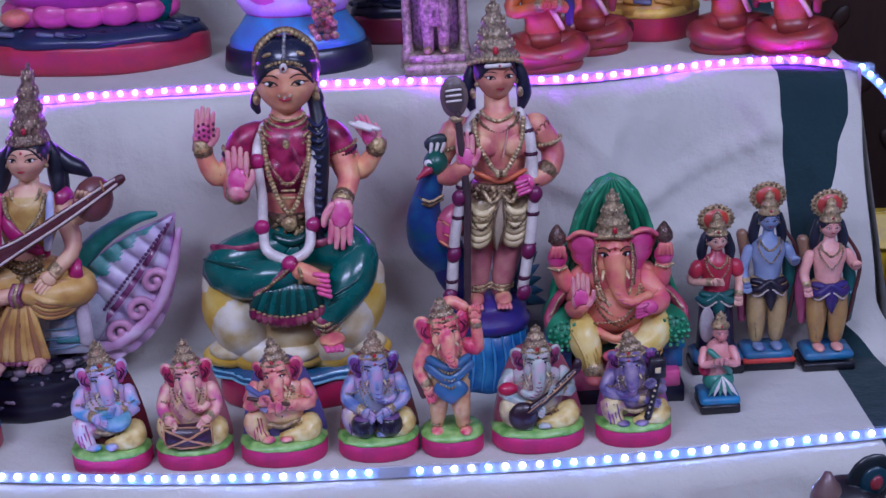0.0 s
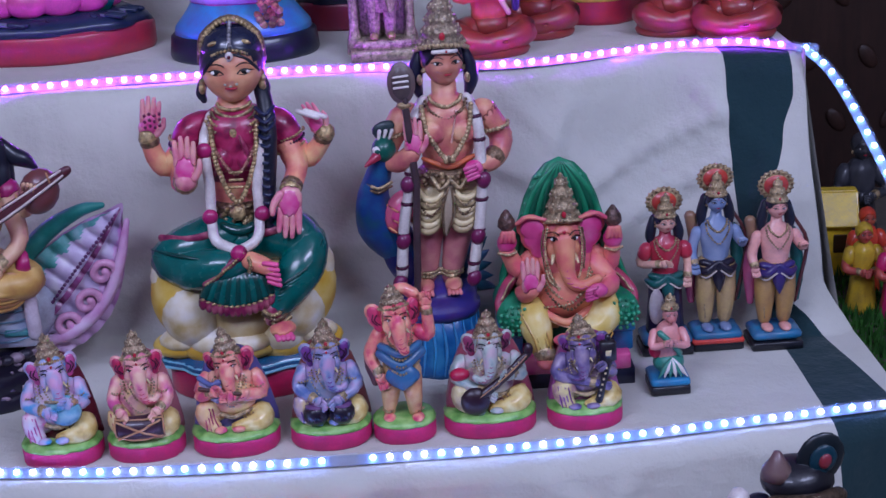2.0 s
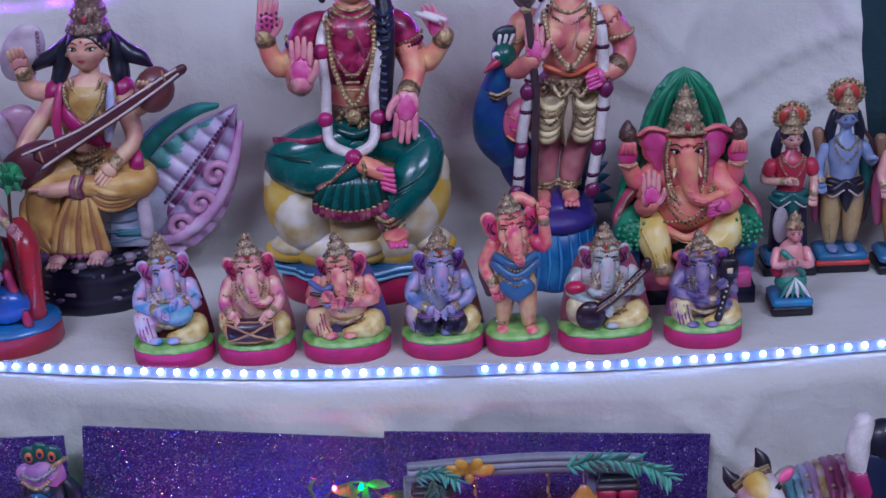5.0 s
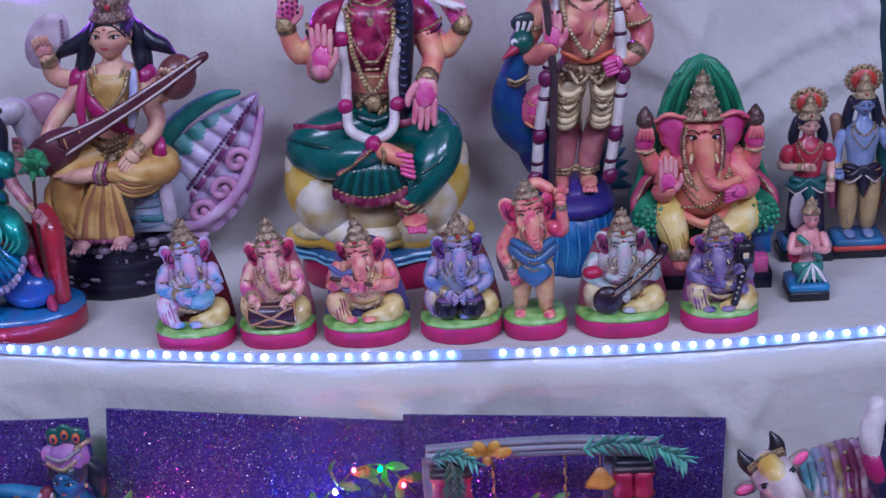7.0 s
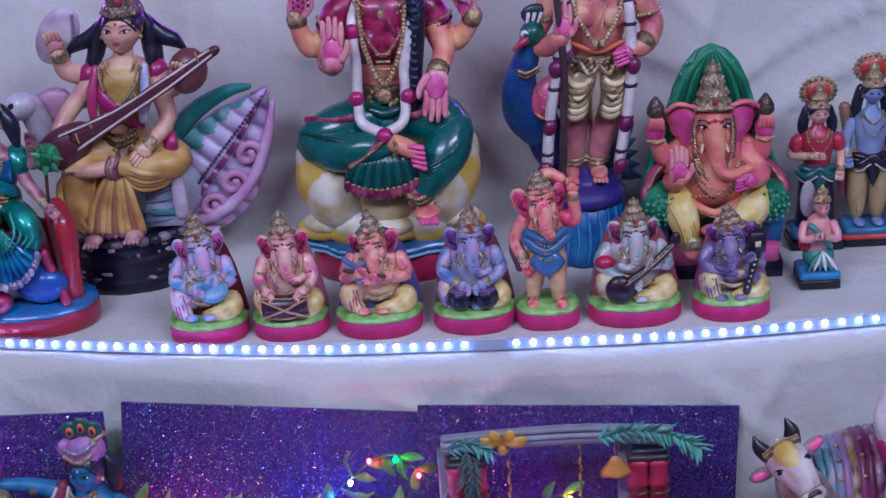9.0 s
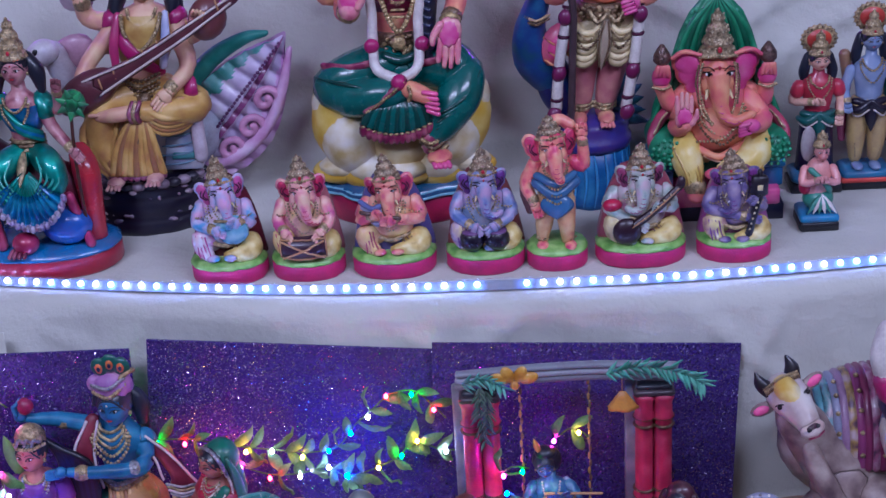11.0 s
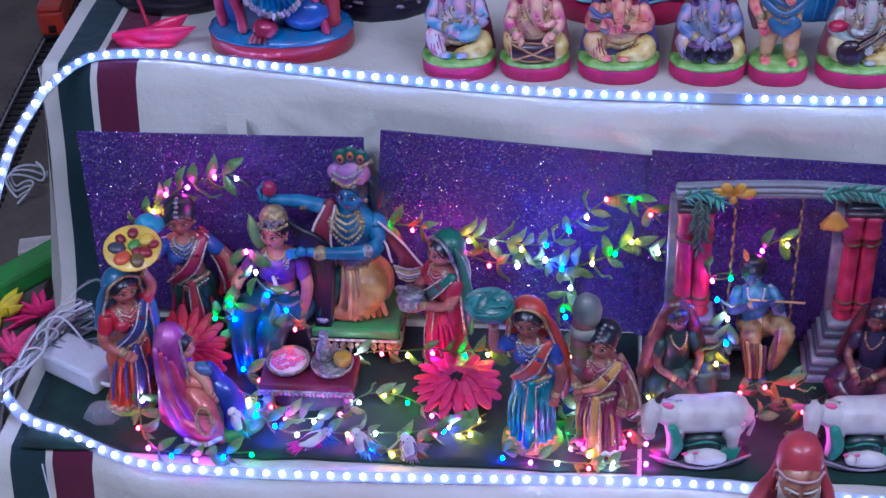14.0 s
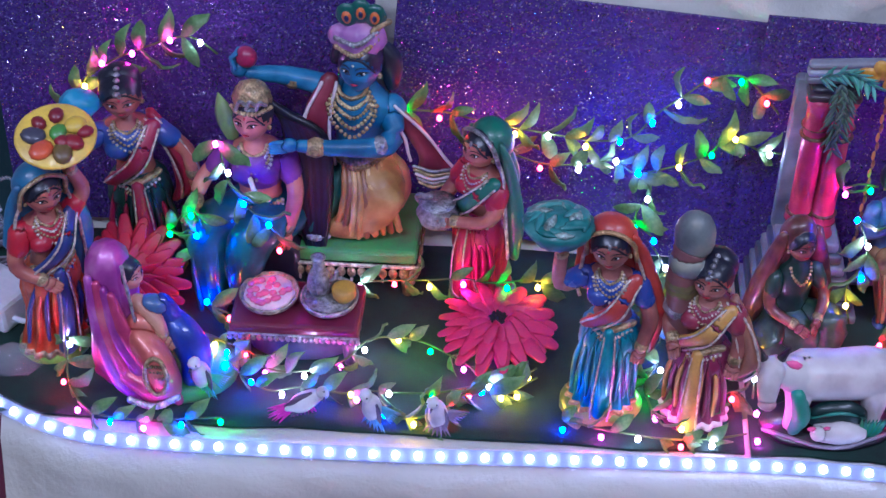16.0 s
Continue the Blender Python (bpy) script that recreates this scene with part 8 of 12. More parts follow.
def basket(c, Z):
    bm = spray("0c4a4c", "1f7472", "6aa8a0")
    c.lathe((-2.9, -0.5, Z(16.4)), [(0.9, -0.9), (1.5, -0.5), (2.0, 0.4), (1.95, 0.8), (0.02, 1.3)], bm, 1, 0.92, 32, pleat=14, amp=0.03)
    rr = random.Random(5)
    for i in range(26):
        a, q = rr.random() * 6.28, 1.7 * math.sqrt(rr.random())
        b = a + rr.uniform(0.6, 1.6)
        c.petal((-2.9 + q * math.cos(a), -0.5 + 0.9 * q * math.sin(a), Z(16.4) + 1.25 - 0.25 * q), (-2.9 + 1.8 * math.cos(b), -0.5 + 1.6 * math.sin(b), Z(16.4) + 0.95), 0.5, (bm, paint("2a8a86"), paint("a8c0b8", "metal"))[i % 3], 0.25)


lady((-0.156, -0.243, Z_B + 0.002), 16.4, spray_silk("0a5a7a", "0f8a9a", "2fb0b8"), paint("1f4a9a", "silk"), paint("b8402c"), spray("703c40", "965a50", "b0746a"), "small clay woman in teal with a basket on her raised arm", -8, wd=1.14, lean=[(0, 0.0), (9, 0.3), (16, -0.3)], hem=paint("c9a070", "metal"),
     arms=[[(-1.5, 0, 12.4), (-3.0, 0.0, 11.2), (-2.8, -0.3, 14.6)], [(1.5, 0, 12.4), (2.2, -0.3, 9.6), (1.9, -0.9, 7.2)]], extras=basket, base=paint("7f9a3a"), base_r=(2.9, 2.3), seed=24)


def head_pot(c, Z):
    gy = spray("4a5458", "747c7c", "989888")
    c.tube([(-1.3, -0.2, Z(9.0)), (-1.6, -0.3, Z(12.0)), (-1.7, -0.2, Z(15)), (-1.5, 0.0, Z(17.6))], [0.75, 0.85, 0.95, 1.0], paint("7a5450"), n=14)
    c.ball((-1.4, 0, Z(18.6)), (1.2, 1.05, 1.9), gy, n=16)
    c.ball((-1.5, -0.3, Z(16.2)), (1.15, 1.0, 1.0), gy, n=14)
    for q in (13.6, 14.2, 11.6):
        c.tube([(-1.66, -0.2, Z(q)), (-1.66, -0.2, Z(q) + 0.2)], 1.04, (paint("6a6a3a"), SILVER)[q < 12], n=14, sub=1)


lady((-0.092, -0.250, Z_B + 0.002), 14.6, paint("7a2444"), paint("8a3044"), paint("9a6a50"), spray("703c40", "965a50", "b0746a"), "small clay woman in maroon carrying a pale pot", -20, hem=WHITE, extras=head_pot, base=paint("4a1a34"),
     base_r=(2.2, 1.9), veil_style="drape", sari=paint("c99a4a"), seed=25)


def dish(c, Z):
    c.push(0.3, -1.2, Z(17.9), 58, 0, 0, 0.78)
    c.lathe((0, 0, 0), [(1.9, -0.3), (2.3, 0.0), (2.3, 0.3), (1.9, 0.4), (0.02, 0.35)], paint("8a8ea4"), n=30)
    c.lathe((0, 0, 0.3), [(1.75, 0), (1.7, 0.2), (1.35, 0.2), (1.3, 0.1), (0.02, 0.12)], paint("1c2030"), n=30)
    for i in range(16):
        a = i * math.pi / 8
        c.ball((2.05 * math.cos(a), 2.05 * math.sin(a), 0.36), (0.17, 0.17, 0.1), (SILVER, WHITE)[i % 2], n=6)
        c.ball((0.95 * math.cos(a), 0.95 * math.sin(a), 0.45), (0.2, 0.2, 0.08), SILVER, n=6)
    for i in range(6):
        a = i * math.pi / 3
        c.petal((0.1 * math.cos(a), 0.1 * math.sin(a), 0.46), (0.7 * math.cos(a), 0.7 * math.sin(a), 0.46), 0.3, WHITE, 0.1)
    c.pop()


lady((0.208, -0.248, Z_B + 0.002), 14.4, paint("3a4a7a"), paint("14503f"), paint("0f3f38"), spray("703c40", "965a50", "b0746a"), "small clay woman holding a patterned round dish overhead", 6, hem=WHITE,
     arms=[[(-1.5, 0, 12.4), (-3.0, -0.2, 13.4), (-1.6, -1.0, 17.4)], [(1.5, 0, 12.4), (2.0, -0.4, 10.4), (0.6, -1.4, 11.0)]], extras=dish, base=paint("2a2c3c"), base_r=(2.2, 1.8), sari=paint("c8a8b8"), seed=26)


def sitting_woman(loc, veil, blouse, skirt, skin, label, turn, h=11.0, seed=0):
    c = Clay()
    k = h / 11
    c.push(0, 0, 0, 0, 0, turn)
    c.ball((0, -0.6, 2.0 * k), (3.0, 2.6, 2.0 * k), skirt, n=18)
    c.tube([(-1.2, -0.6, 3.0 * k), (-2.6, -2.2, 2.2 * k), (-0.6, -3.0, 1.2 * k)], [1.3, 1.2, 0.8], skirt)
    c.tube([(1.2, -0.6, 3.0 * k), (2.4, -2.2, 3.2 * k), (1.6, -3.0, 1.2 * k)], [1.3, 1.2, 0.8], skirt)
    c.lathe((0, 0, 0), [(1.5, 2.6 * k), (1.25, 4.2 * k), (1.5, 6.2 * k), (1.2, 7.4 * k), (0.5, 8 * k), (0.5, 8.6 * k)], blouse, 1, 0.78, 20)
    for s in (-1, 1):
        arm(c, [(s * 1.5, 0, 6.8 * k), (s * 2.1, -1.0, 5.0 * k), (s * 0.8, -2.6, 4.2 * k)], 0.5, 0.36, skin, blouse)
        c.tube([(s * 1.2, 0.2, 10 * k), (s * 2.0, 0.4, 7 * k), (s * 2.8, 0.4, 3.4 * k)], [0.5, 0.8, 0.9], veil, flat=0.7)
    c.ball((0, 0.9, 6.2 * k), (2.0, 0.9, 4.2 * k), veil, n=16)
    head(c, 0, -0.2, 9.4 * k, 1.2, skin, HAIR)
    c.ball((0, 0.45, 9.8 * k), (1.35, 1.1, 1.45), veil, n=16)
    necklace(c, 7.8 * k, 0.8, 1.3, -1.1, 0.12, count=14)
    c.pop()
    return c.build("sitting_figurine", loc, label, "figurine", group="small clay women", seed=seed)


sitting_woman((-0.025, -0.172, Z_B + 0.002), dab("3a1c1c", "5a2e2a", "74463c"), paint("173a32"), dab("1c3228", "2c4636", "46604a"), dab("5a2e30", "7c4640", "965e54"), "small clay woman in a brown veil seated with folded legs", 22, 11.4, 27)
sitting_woman((0.160, -0.160, Z_B + 0.002), dab("2c141e", "46222e", "5c3640"), paint("2c2c48"), dab("2a1628", "442036", "5a3846"), dab("5a2e30", "7c4640", "965e54"), "small clay woman in a purple veil seated with folded legs", -24, 11.0, 28)


def veiled_woman():
    c = Clay()
    vi = spray_silk("8a2a86", "b04aa4", "d07ac0")
    rose = spray_silk("a82a60", "cc4a7a", "e07a90")
    c.lathe((0.9, 0.2, 0), [(0.98, 0), (1, 0.3), (0.98, 0.9), (0.85, 1.2), (0.02, 1.25)], paint("3f8f48"), 4.6, 3.4, 30)
    # tall hooded back, hollow in front
    c.lathe((-2.6, 0.2, 0), [(2.2, 0.6), (2.2, 2.0), (1.9, 4.5), (1.75, 7.0), (1.7, 9.0), (1.45, 10.6), (0.9, 11.5), (0.02, 11.8)], vi, 1, 1, 44, pleat=7, amp=0.04)
    for k in range(4):
        c.tube([(-3.6 + 0.5 * k, -1.4 - 0.1 * k, 10.0 - 0.4 * k), (-3.2 + 0.6 * k, -2.2, 5.6), (-2.2 + 1.0 * k, -2.8, 2.0), (-0.8 + 0.9 * k, -3.3, 0.7)], [0.3, 0.55, 0.6, 0.4], (vi, rose)[k % 2], n=9)
    c.tube([(-1.2, -1.2, 11.0), (-0.9, -1.6, 8.0), (-0.6, -1.9, 5.6)], 0.14, SILVER, n=6)
    # body bent forward: peach belly, gold sash, blue skirt
    salmon = spray_silk("b04a50", "cc6e60", "dc9480")
    c.ball((-0.5, -1.3, 4.8), (1.4, 1.2, 2.2), salmon, n=16)
    c.tube([(-0.6, -1.8, 5.4), (0.6, -2.9, 4.2), (1.2, -3.1, 2.4), (1.4, -2.8, 1.4)], [1.0, 1.15, 1.05, 0.7], salmon, n=16)
    c.tube([(0.8 + 0.75 * math.cos(q), -4.0 + 0.25 * math.sin(q), 3.6 + 1.5 * math.sin(q)) for q in np.linspace(0, 2 * math.pi, 13)], 0.17, GOLD, n=7)
    for q in range(5):
        c.beads([(0.4 + 0.1 * q, -4.0, 4.6 - 0.5 * q), (1.2 + 0.05 * q, -4.05, 4.6 - 0.5 * q)], 0.14, DARKGOLD, 4)
    c.tube([(-1.6, -2.6, 2.4), (0.2, -3.2, 1.7), (1.6, -3.0, 1.5)], [0.8, 0.9, 0.6], rose, n=12)
    c.beads([(-1.4, -3.7, 0.9), (0.4, -4.1, 0.8), (1.9, -3.5, 1.2)], 0.26, paint("dce0e8", "metal"), 15)
    bl = spray_silk("1a2a7a", "2a48a0", "4a6ac0")
    c.tube([(1.0, 0.0, 5.4), (2.2, -0.6, 4.4), (2.9, -1.0, 2.6), (2.6, -1.6, 1.2)], [1.0, 1.2, 1.2, 0.8], bl, n=16)
    c.tube([(0.6, 0.2, 4.2), (1.2, -0.2, 6.0), (0.9, -0.4, 7.4)], [0.9, 0.8, 0.6], bl, n=12)
    c.ball((0.3, -0.6, 7.2), (1.1, 0.8, 0.75), paint("3a6a9a"), n=12)
    arm(c, [(-0.8, -0.6, 7.4), (0.6, -1.4, 6.4), (1.0, -1.6, 5.2)], 0.6, 0.42, spray("a86a5c", "c48a74", "d09c84"))
    for i in range(6):
        c.ball((2.4 + 0.25 * i, -1.8 + 0.3 * i, 3.2 - 0.1 * i), 0.16, SILVER, n=6)
    head(c, -1.3, 0.0, 9.4, 1.2, spray("a86a5c", "c48a74", "d09c84"), HAIR, turn=72)
    return c.build("veiled_figurine", (-0.466, -0.236, Z_B + 0.003), "clay woman kneeling under a shiny purple veil", "figurine", seed=29, rough=0.03)


veiled_woman()


def hair_dressing():
    # seated woman with long loose hair
    c = Clay()
    sk = spray("9c5058", "c27868", "d4987c")
    pu = spray("4a2270", "6a2a80", "8a4a90")
    tl = spray_silk("083c50", "0f5a70", "1f7c90")
    c.block((0, 0.6, 0), (5.4, 4.6, 5.4), paint("1a1a2c"), 0.5)
    c.ball((0, 0, 7.2), (3.4, 2.9, 2.2), tl, n=18)
    c.tube([(-1, -0.6, 7.8), (-3.4, -2.6, 7.6), (-3.4, -3.4, 4.6), (-3.2, -3.6, 1.2)], [1.7, 1.7, 1.3, 0.9], tl, n=14)
    c.tube([(1, -0.6, 7.6), (-0.4, -3.2, 7.0), (-1.0, -3.6, 4.2), (-1.0, -3.6, 1.2)], [1.7, 1.7, 1.3, 0.9], tl, n=14)
    for k in range(6):
        c.tube([(-4.2 + 0.8 * k, -3.6 - 0.2 * (k % 2), 8.0), (-4.4 + 0.85 * k, -4.4, 5.2), (-4.2 + 0.85 * k, -4.5, 1.4)], [0.08, 0.2, 0.2], (tl, paint("0a4a6a", "silk"))[k % 2], n=7)
    c.lathe((0, 0, 0), [(1.7, 8.2), (1.45, 9.6), (1.75, 11.2), (2.05, 12.4), (1.6, 13.4), (0.65, 14.0), (0.58, 14.8)], sk, 1, 0.78, 22)
    c.lathe((0, 0, 0), [(1.6, 10.4), (2.0, 11.4), (2.15, 12.4), (1.75, 13.3)], pu, 1, 0.84, 22)
    for s in (-1, 1):
        c.ball((s * 0.85, -1.3, 11.8), (0.9, 0.7, 0.85), pu, n=12)
        c.ball((s * 1.95, 0, 12.6), (0.8, 0.8, 0.9), pu, n=12)
    for q in range(3):
        c.beads([(-1.7, -1.0, 9.2 - 0.35 * q), (0, -1.75, 8.8 - 0.35 * q), (1.7, -1.0, 9.2 - 0.35 * q)], 0.2, (GOLD, SILVER, GOLD)[q], 14)
    c.tube([(-0.2, -2.0, 11.8), (0.2, -2.2, 10.4), (0.9, -2.0, 10.0)], 0.2, WHITE, n=8)
    arm(c, [(-2.0, 0, 12.6), (-3.8, -0.8, 10.8), (-4.3, -2.6, 9.6)], 0.72, 0.5, sk, pu)
    arm(c, [(2.0, 0, 12.6), (2.7, -0.8, 9.8), (2.0, -1.8, 7.0)], 0.72, 0.5, sk, pu)
    for q in range(4):
        necklace(c, 13.9 - 0.18 * q, 0.9 + 0.14 * q, 0.7 + 0.4 * q, -1.2 - 0.14 * q, 0.15, (GOLD, SILVER)[q % 2], 16)
    head(c, 0, -0.4, 16.0, 1.6, sk, HAIR, turn=-14)
    hr = paint("0a0c1c")
    for k in range(11):
        c.tube([(0.6 + 0.1 * k, 0.5, 17.2 - 0.12 * k), (2.0 + 0.24 * k, 0.6, 15.2 - 0.1 * k), (2.4 + 0.26 * k, 0.4, 11.6), (2.8 + 0.2 * k, -0.2, 7.6), (3.4 + 0.1 * k, -0.8, 3.6 + 0.2 * (k % 3))], [0.3, 0.36, 0.36, 0.32, 0.1], (hr, paint("141a34"))[k % 2], n=7)
    # jewelled cap with scrolls
    c.lathe((0, 0.1, 0), [(1.3, 16.9), (1.36, 17.4), (1.0, 18.2), (0.4, 18.6), (0.02, 18.7)], GOLD, 1, 0.95, 22, pleat=10, amp=0.05)
    for q in range(3):
        c.tube([(-0.9 + 0.7 * q, -1.25, 17.2), (-0.6 + 0.7 * q, -1.35, 17.9), (-0.2 + 0.7 * q, -1.1, 17.5)], 0.14, SILVER, n=6)
    c.beads([(-1.35, -0.4, 16.9), (-0.8, -1.25, 17.0), (0, -1.5, 17.0), (0.8, -1.25, 17.0), (1.35, -0.4, 16.9)], 0.17, GOLD, 15)
    c.petal((-1.8, 0.8, 13), (-2.4, 0.4, 17.4), 1.6, paint("7fa85a"), 0.4)
    c.build("seated_lady_figurine", (-0.405, -0.138, Z_B + 0.002), "clay woman in purple and teal with long loose black hair", "figurine", group="small clay women", seed=30, rough=0.025)
    # kneeling blue youth leaning forward
    c = Clay()
    sk = spray("12486e", "206892", "3a88b0")
    gs = spray("8a5a34", "b08048", "c89c64")
    gn = spray_silk("0a3c38", "0f5850", "1f7468")
    mr = spray("5a1a30", "7a2438", "90384a")
    pale = paint("d8ccd0")
    # folded legs: green wrap over gold silk
    c.tube([(-0.4, 0.2, 4.6), (-2.2, -1.6, 3.4), (-2.8, -2.0, 1.4), (-3.0, -2.4, 0.8)], [1.7, 1.6, 1.1, 0.7], gn, n=14)
    c.tube([(0.8, 0.2, 4.8), (1.8, -2.2, 3.8), (0.2, -2.2, 1.4), (-1.4, -2.6, 1.0)], [1.9, 1.9, 1.4, 0.9], gs, n=14)
    c.ball((1.4, 0.2, 3.0), (2.5, 2.0, 3.0), gs, n=18)
    for k in range(9):
        u = k / 8
        c.tube([(-0.8 + 2.6 * u, -1.9 + 0.5 * u, 6.4), (-0.6 + 3.2 * u, -3.7 + 1.6 * abs(u - 0.4), 4.4 - 0.4 * u), (-1.4 + 4.6 * u, -3.5 + 1.8 * abs(u - 0.4), 0.8)], [0.12, 0.3, 0.26], (gs, paint("8a5c34"), spray("b08048", "d0a468", "e0bc84"))[k % 3], n=7)
    c.tube([(-2.0, -1.4, 6.0), (-2.6, -2.6, 3.6), (-3.2, -3.2, 1.2)], [0.4, 0.6, 0.5], gn, n=9)
    c.beads([(-4.0, -3.0, 0.7), (-3.0, -3.7, 0.7), (-2.0, -3.4, 0.7)], 0.3, SILVER, 9)
    for q in range(2):
        c.beads([(-1.6, -1.2, 6.9 - 0.45 * q), (0.3, -2.3, 6.7 - 0.45 * q), (2.4, -1.0, 7.2 - 0.45 * q)], 0.26, (SILVER, GOLD)[q], 17)
    # torso, lower shoulder towards her
    c.tube([(0.5, 0, 6.6), (0.4, 0, 8.6), (0.5, -0.2, 10.6), (0.6, -0.3, 12.4)], [1.95, 2.0, 2.25, 0.95], sk, n=18, flat=0.78)
    c.ball((-1.6, 0, 11.3), (1.1, 1.0, 1.1), sk, n=12)
    c.ball((2.6, -0.2, 10.0), (1.15, 1.05, 1.2), sk, n=12)
    c.tube([(-1.6, 0, 11.6), (-4.6, -0.5, 12.7), (-7.2, -1.0, 13.2)], [0.85, 0.68, 0.46], sk, n=14)
    c.ball((-7.8, -1.1, 13.5), (0.62, 0.45, 0.6), sk, n=12)
    for q in range(4):
        c.tube([(-8.0, -1.5 + 0.28 * q, 13.8), (-8.2 + 0.1 * q, -1.5 + 0.26 * q, 14.6), (-7.8, -1.5 + 0.26 * q, 15.0)], [0.2, 0.18, 0.12], sk, n=7)
    c.ball((-7.2, -1.2, 14.6), (0.75, 0.7, 0.8), paint("9a1f4a"), n=12)
    c.tube([(2.7, -0.3, 10.0), (2.5, -2.4, 8.6), (-0.6, -3.9, 9.2), (-3.4, -4.4, 9.6)], [0.85, 0.8, 0.6, 0.44], sk, n=14)
    c.ball((-4.0, -4.5, 9.7), (0.62, 0.42, 0.55), sk, n=12)
    for q in range(4):
        c.tube([(-4.3, -4.5, 9.95 - 0.24 * q), (-5.0, -4.6, 9.9 - 0.26 * q), (-5.4, -4.5, 9.7 - 0.24 * q)], [0.2, 0.17, 0.1], sk, n=7)
    for p, q in (((-4.4, -0.45, 12.5), (-4.0, -0.4, 12.4)), ((-2.4, -4.3, 9.45), (-2.1, -4.2, 9.4)), ((1.9, -3.0, 8.8), (2.1, -2.8, 8.75))):
        c.tube([p, q], 0.72, (GOLD, SILVER)[p[0] > 0], n=12, sub=1)
    # maroon shawl with pale edges, striped silver end
    c.tube([(-1.6, -0.6, 12.6), (-2.4, -1.4, 10.4), (-2.5, -1.4, 8.0), (-2.0, -1.2, 6.0)], [0.6, 0.95, 0.9, 0.6], mr, n=10, flat=0.6)
    for o in (-0.85, 0.85):
        c.tube([(-1.6 + o * 0.6, -1.0, 12.6), (-2.4 + o, -1.9, 10.4), (-2.5 + o, -1.9, 8.0), (-2.0 + o * 0.7, -1.6, 6.0)], 0.14, pale, n=6)
    for k in range(5):
        c.tube([(2.6, -0.4, 10.8), (3.8 + 0.25 * k, -0.7, 8.8 - 0.15 * k), (5.0 + 0.45 * k, -0.9, 6.6 - 0.5 * k), (4.6 + 0.6 * k, -1.0, 4.6 - 0.1 * k)], [0.3, 0.5, 0.5, 0.3], mr, n=8, flat=0.6)
    for q in range(5):
        c.tube([(4.2 + 0.1 * q, -1.35, 5.9 - 0.35 * q), (5.6, -1.45, 5.6 - 0.35 * q), (7.0 - 0.1 * q, -1.3, 5.8 - 0.35 * q)], 0.13, (SILVER, GOLD, pale)[q % 3], n=6)
    for o in (0, 1):
        c.tube([(2.3 + 0.6 * o, -0.9, 10.8), (3.4 + 1.6 * o, -1.2, 8.8), (4.0 + 3.0 * o, -1.3, 6.4 - 0.4 * o)], 0.13, pale, n=6)
    for q in range(5):
        necklace(c, 12.3 - 0.25 * q, 1.0 + 0.18 * q, 0.6 + 0.45 * q, -1.4 - 0.18 * q, 0.17, (GOLD, paint("d8c494", "metal"))[q % 2], 18)
    # head, hair, turban with three feather eyes
    head(c, 0.55, -0.6, 14.0, 1.8, sk, HAIR, turn=-12, mark=WHITE)
    c.tube([(1.6, 0.4, 15.2), (2.5, 0.4, 13.6), (2.6, 0.3, 11.8)], [0.6, 0.9, 0.5], HAIR)
    c.tube([(-0.9, 0.3, 15.0), (-1.2, 0.3, 13.8)], [0.5, 0.5], HAIR)
    tb = spray("8a5aa0", "b07ab0", "c898b8")
    c.lathe((0.55, 0, 0), [(1.5, 15.0), (1.75, 15.5), (1.7, 16.2), (1.45, 16.8), (0.8, 17.2), (0.3, 17.3)], tb, 1.0, 0.9, 26, pleat=8, amp=0.06)
    c.ball((-0.9, -0.4, 16.2), (0.75, 0.6, 0.8), tb, n=12)
    for q in range(2):
        c.beads([(-1.0, -1.0, 15.6 + 0.7 * q), (0.5, -1.75, 15.4 + 0.9 * q), (1.8, -0.9, 16.2 + 0.6 * q)], 0.2, (GOLD, SILVER)[q], 14)
    c.tube([(1.2, -1.0, 16.4), (2.0, -0.6, 17.2), (2.6, -0.4, 17.4)], 0.25, GOLD, n=8)
    for kx in (-1, 0, 1):
        c.ball((0.75 + kx * 0.95, -0.5, 17.9 + 0.3 * (kx == 0)), (0.8, 0.35, 0.9), paint("0f5a50"), n=12)
        c.ball((0.75 + kx * 0.95, -0.85, 17.9 + 0.3 * (kx == 0)), (0.34, 0.16, 0.48), ORANGE, n=10)
        c.ball((0.75 + kx * 0.95, -0.98, 17.9 + 0.3 * (kx == 0)), (0.17, 0.12, 0.26), NAVY, n=8)
    c.build("kneeling_youth_figurine", (-0.338, -0.108, Z_B + 0.0505), "blue-skinned clay youth kneeling with one arm stretched out", "figurine", seed=31, rough=0.025)


hair_dressing()


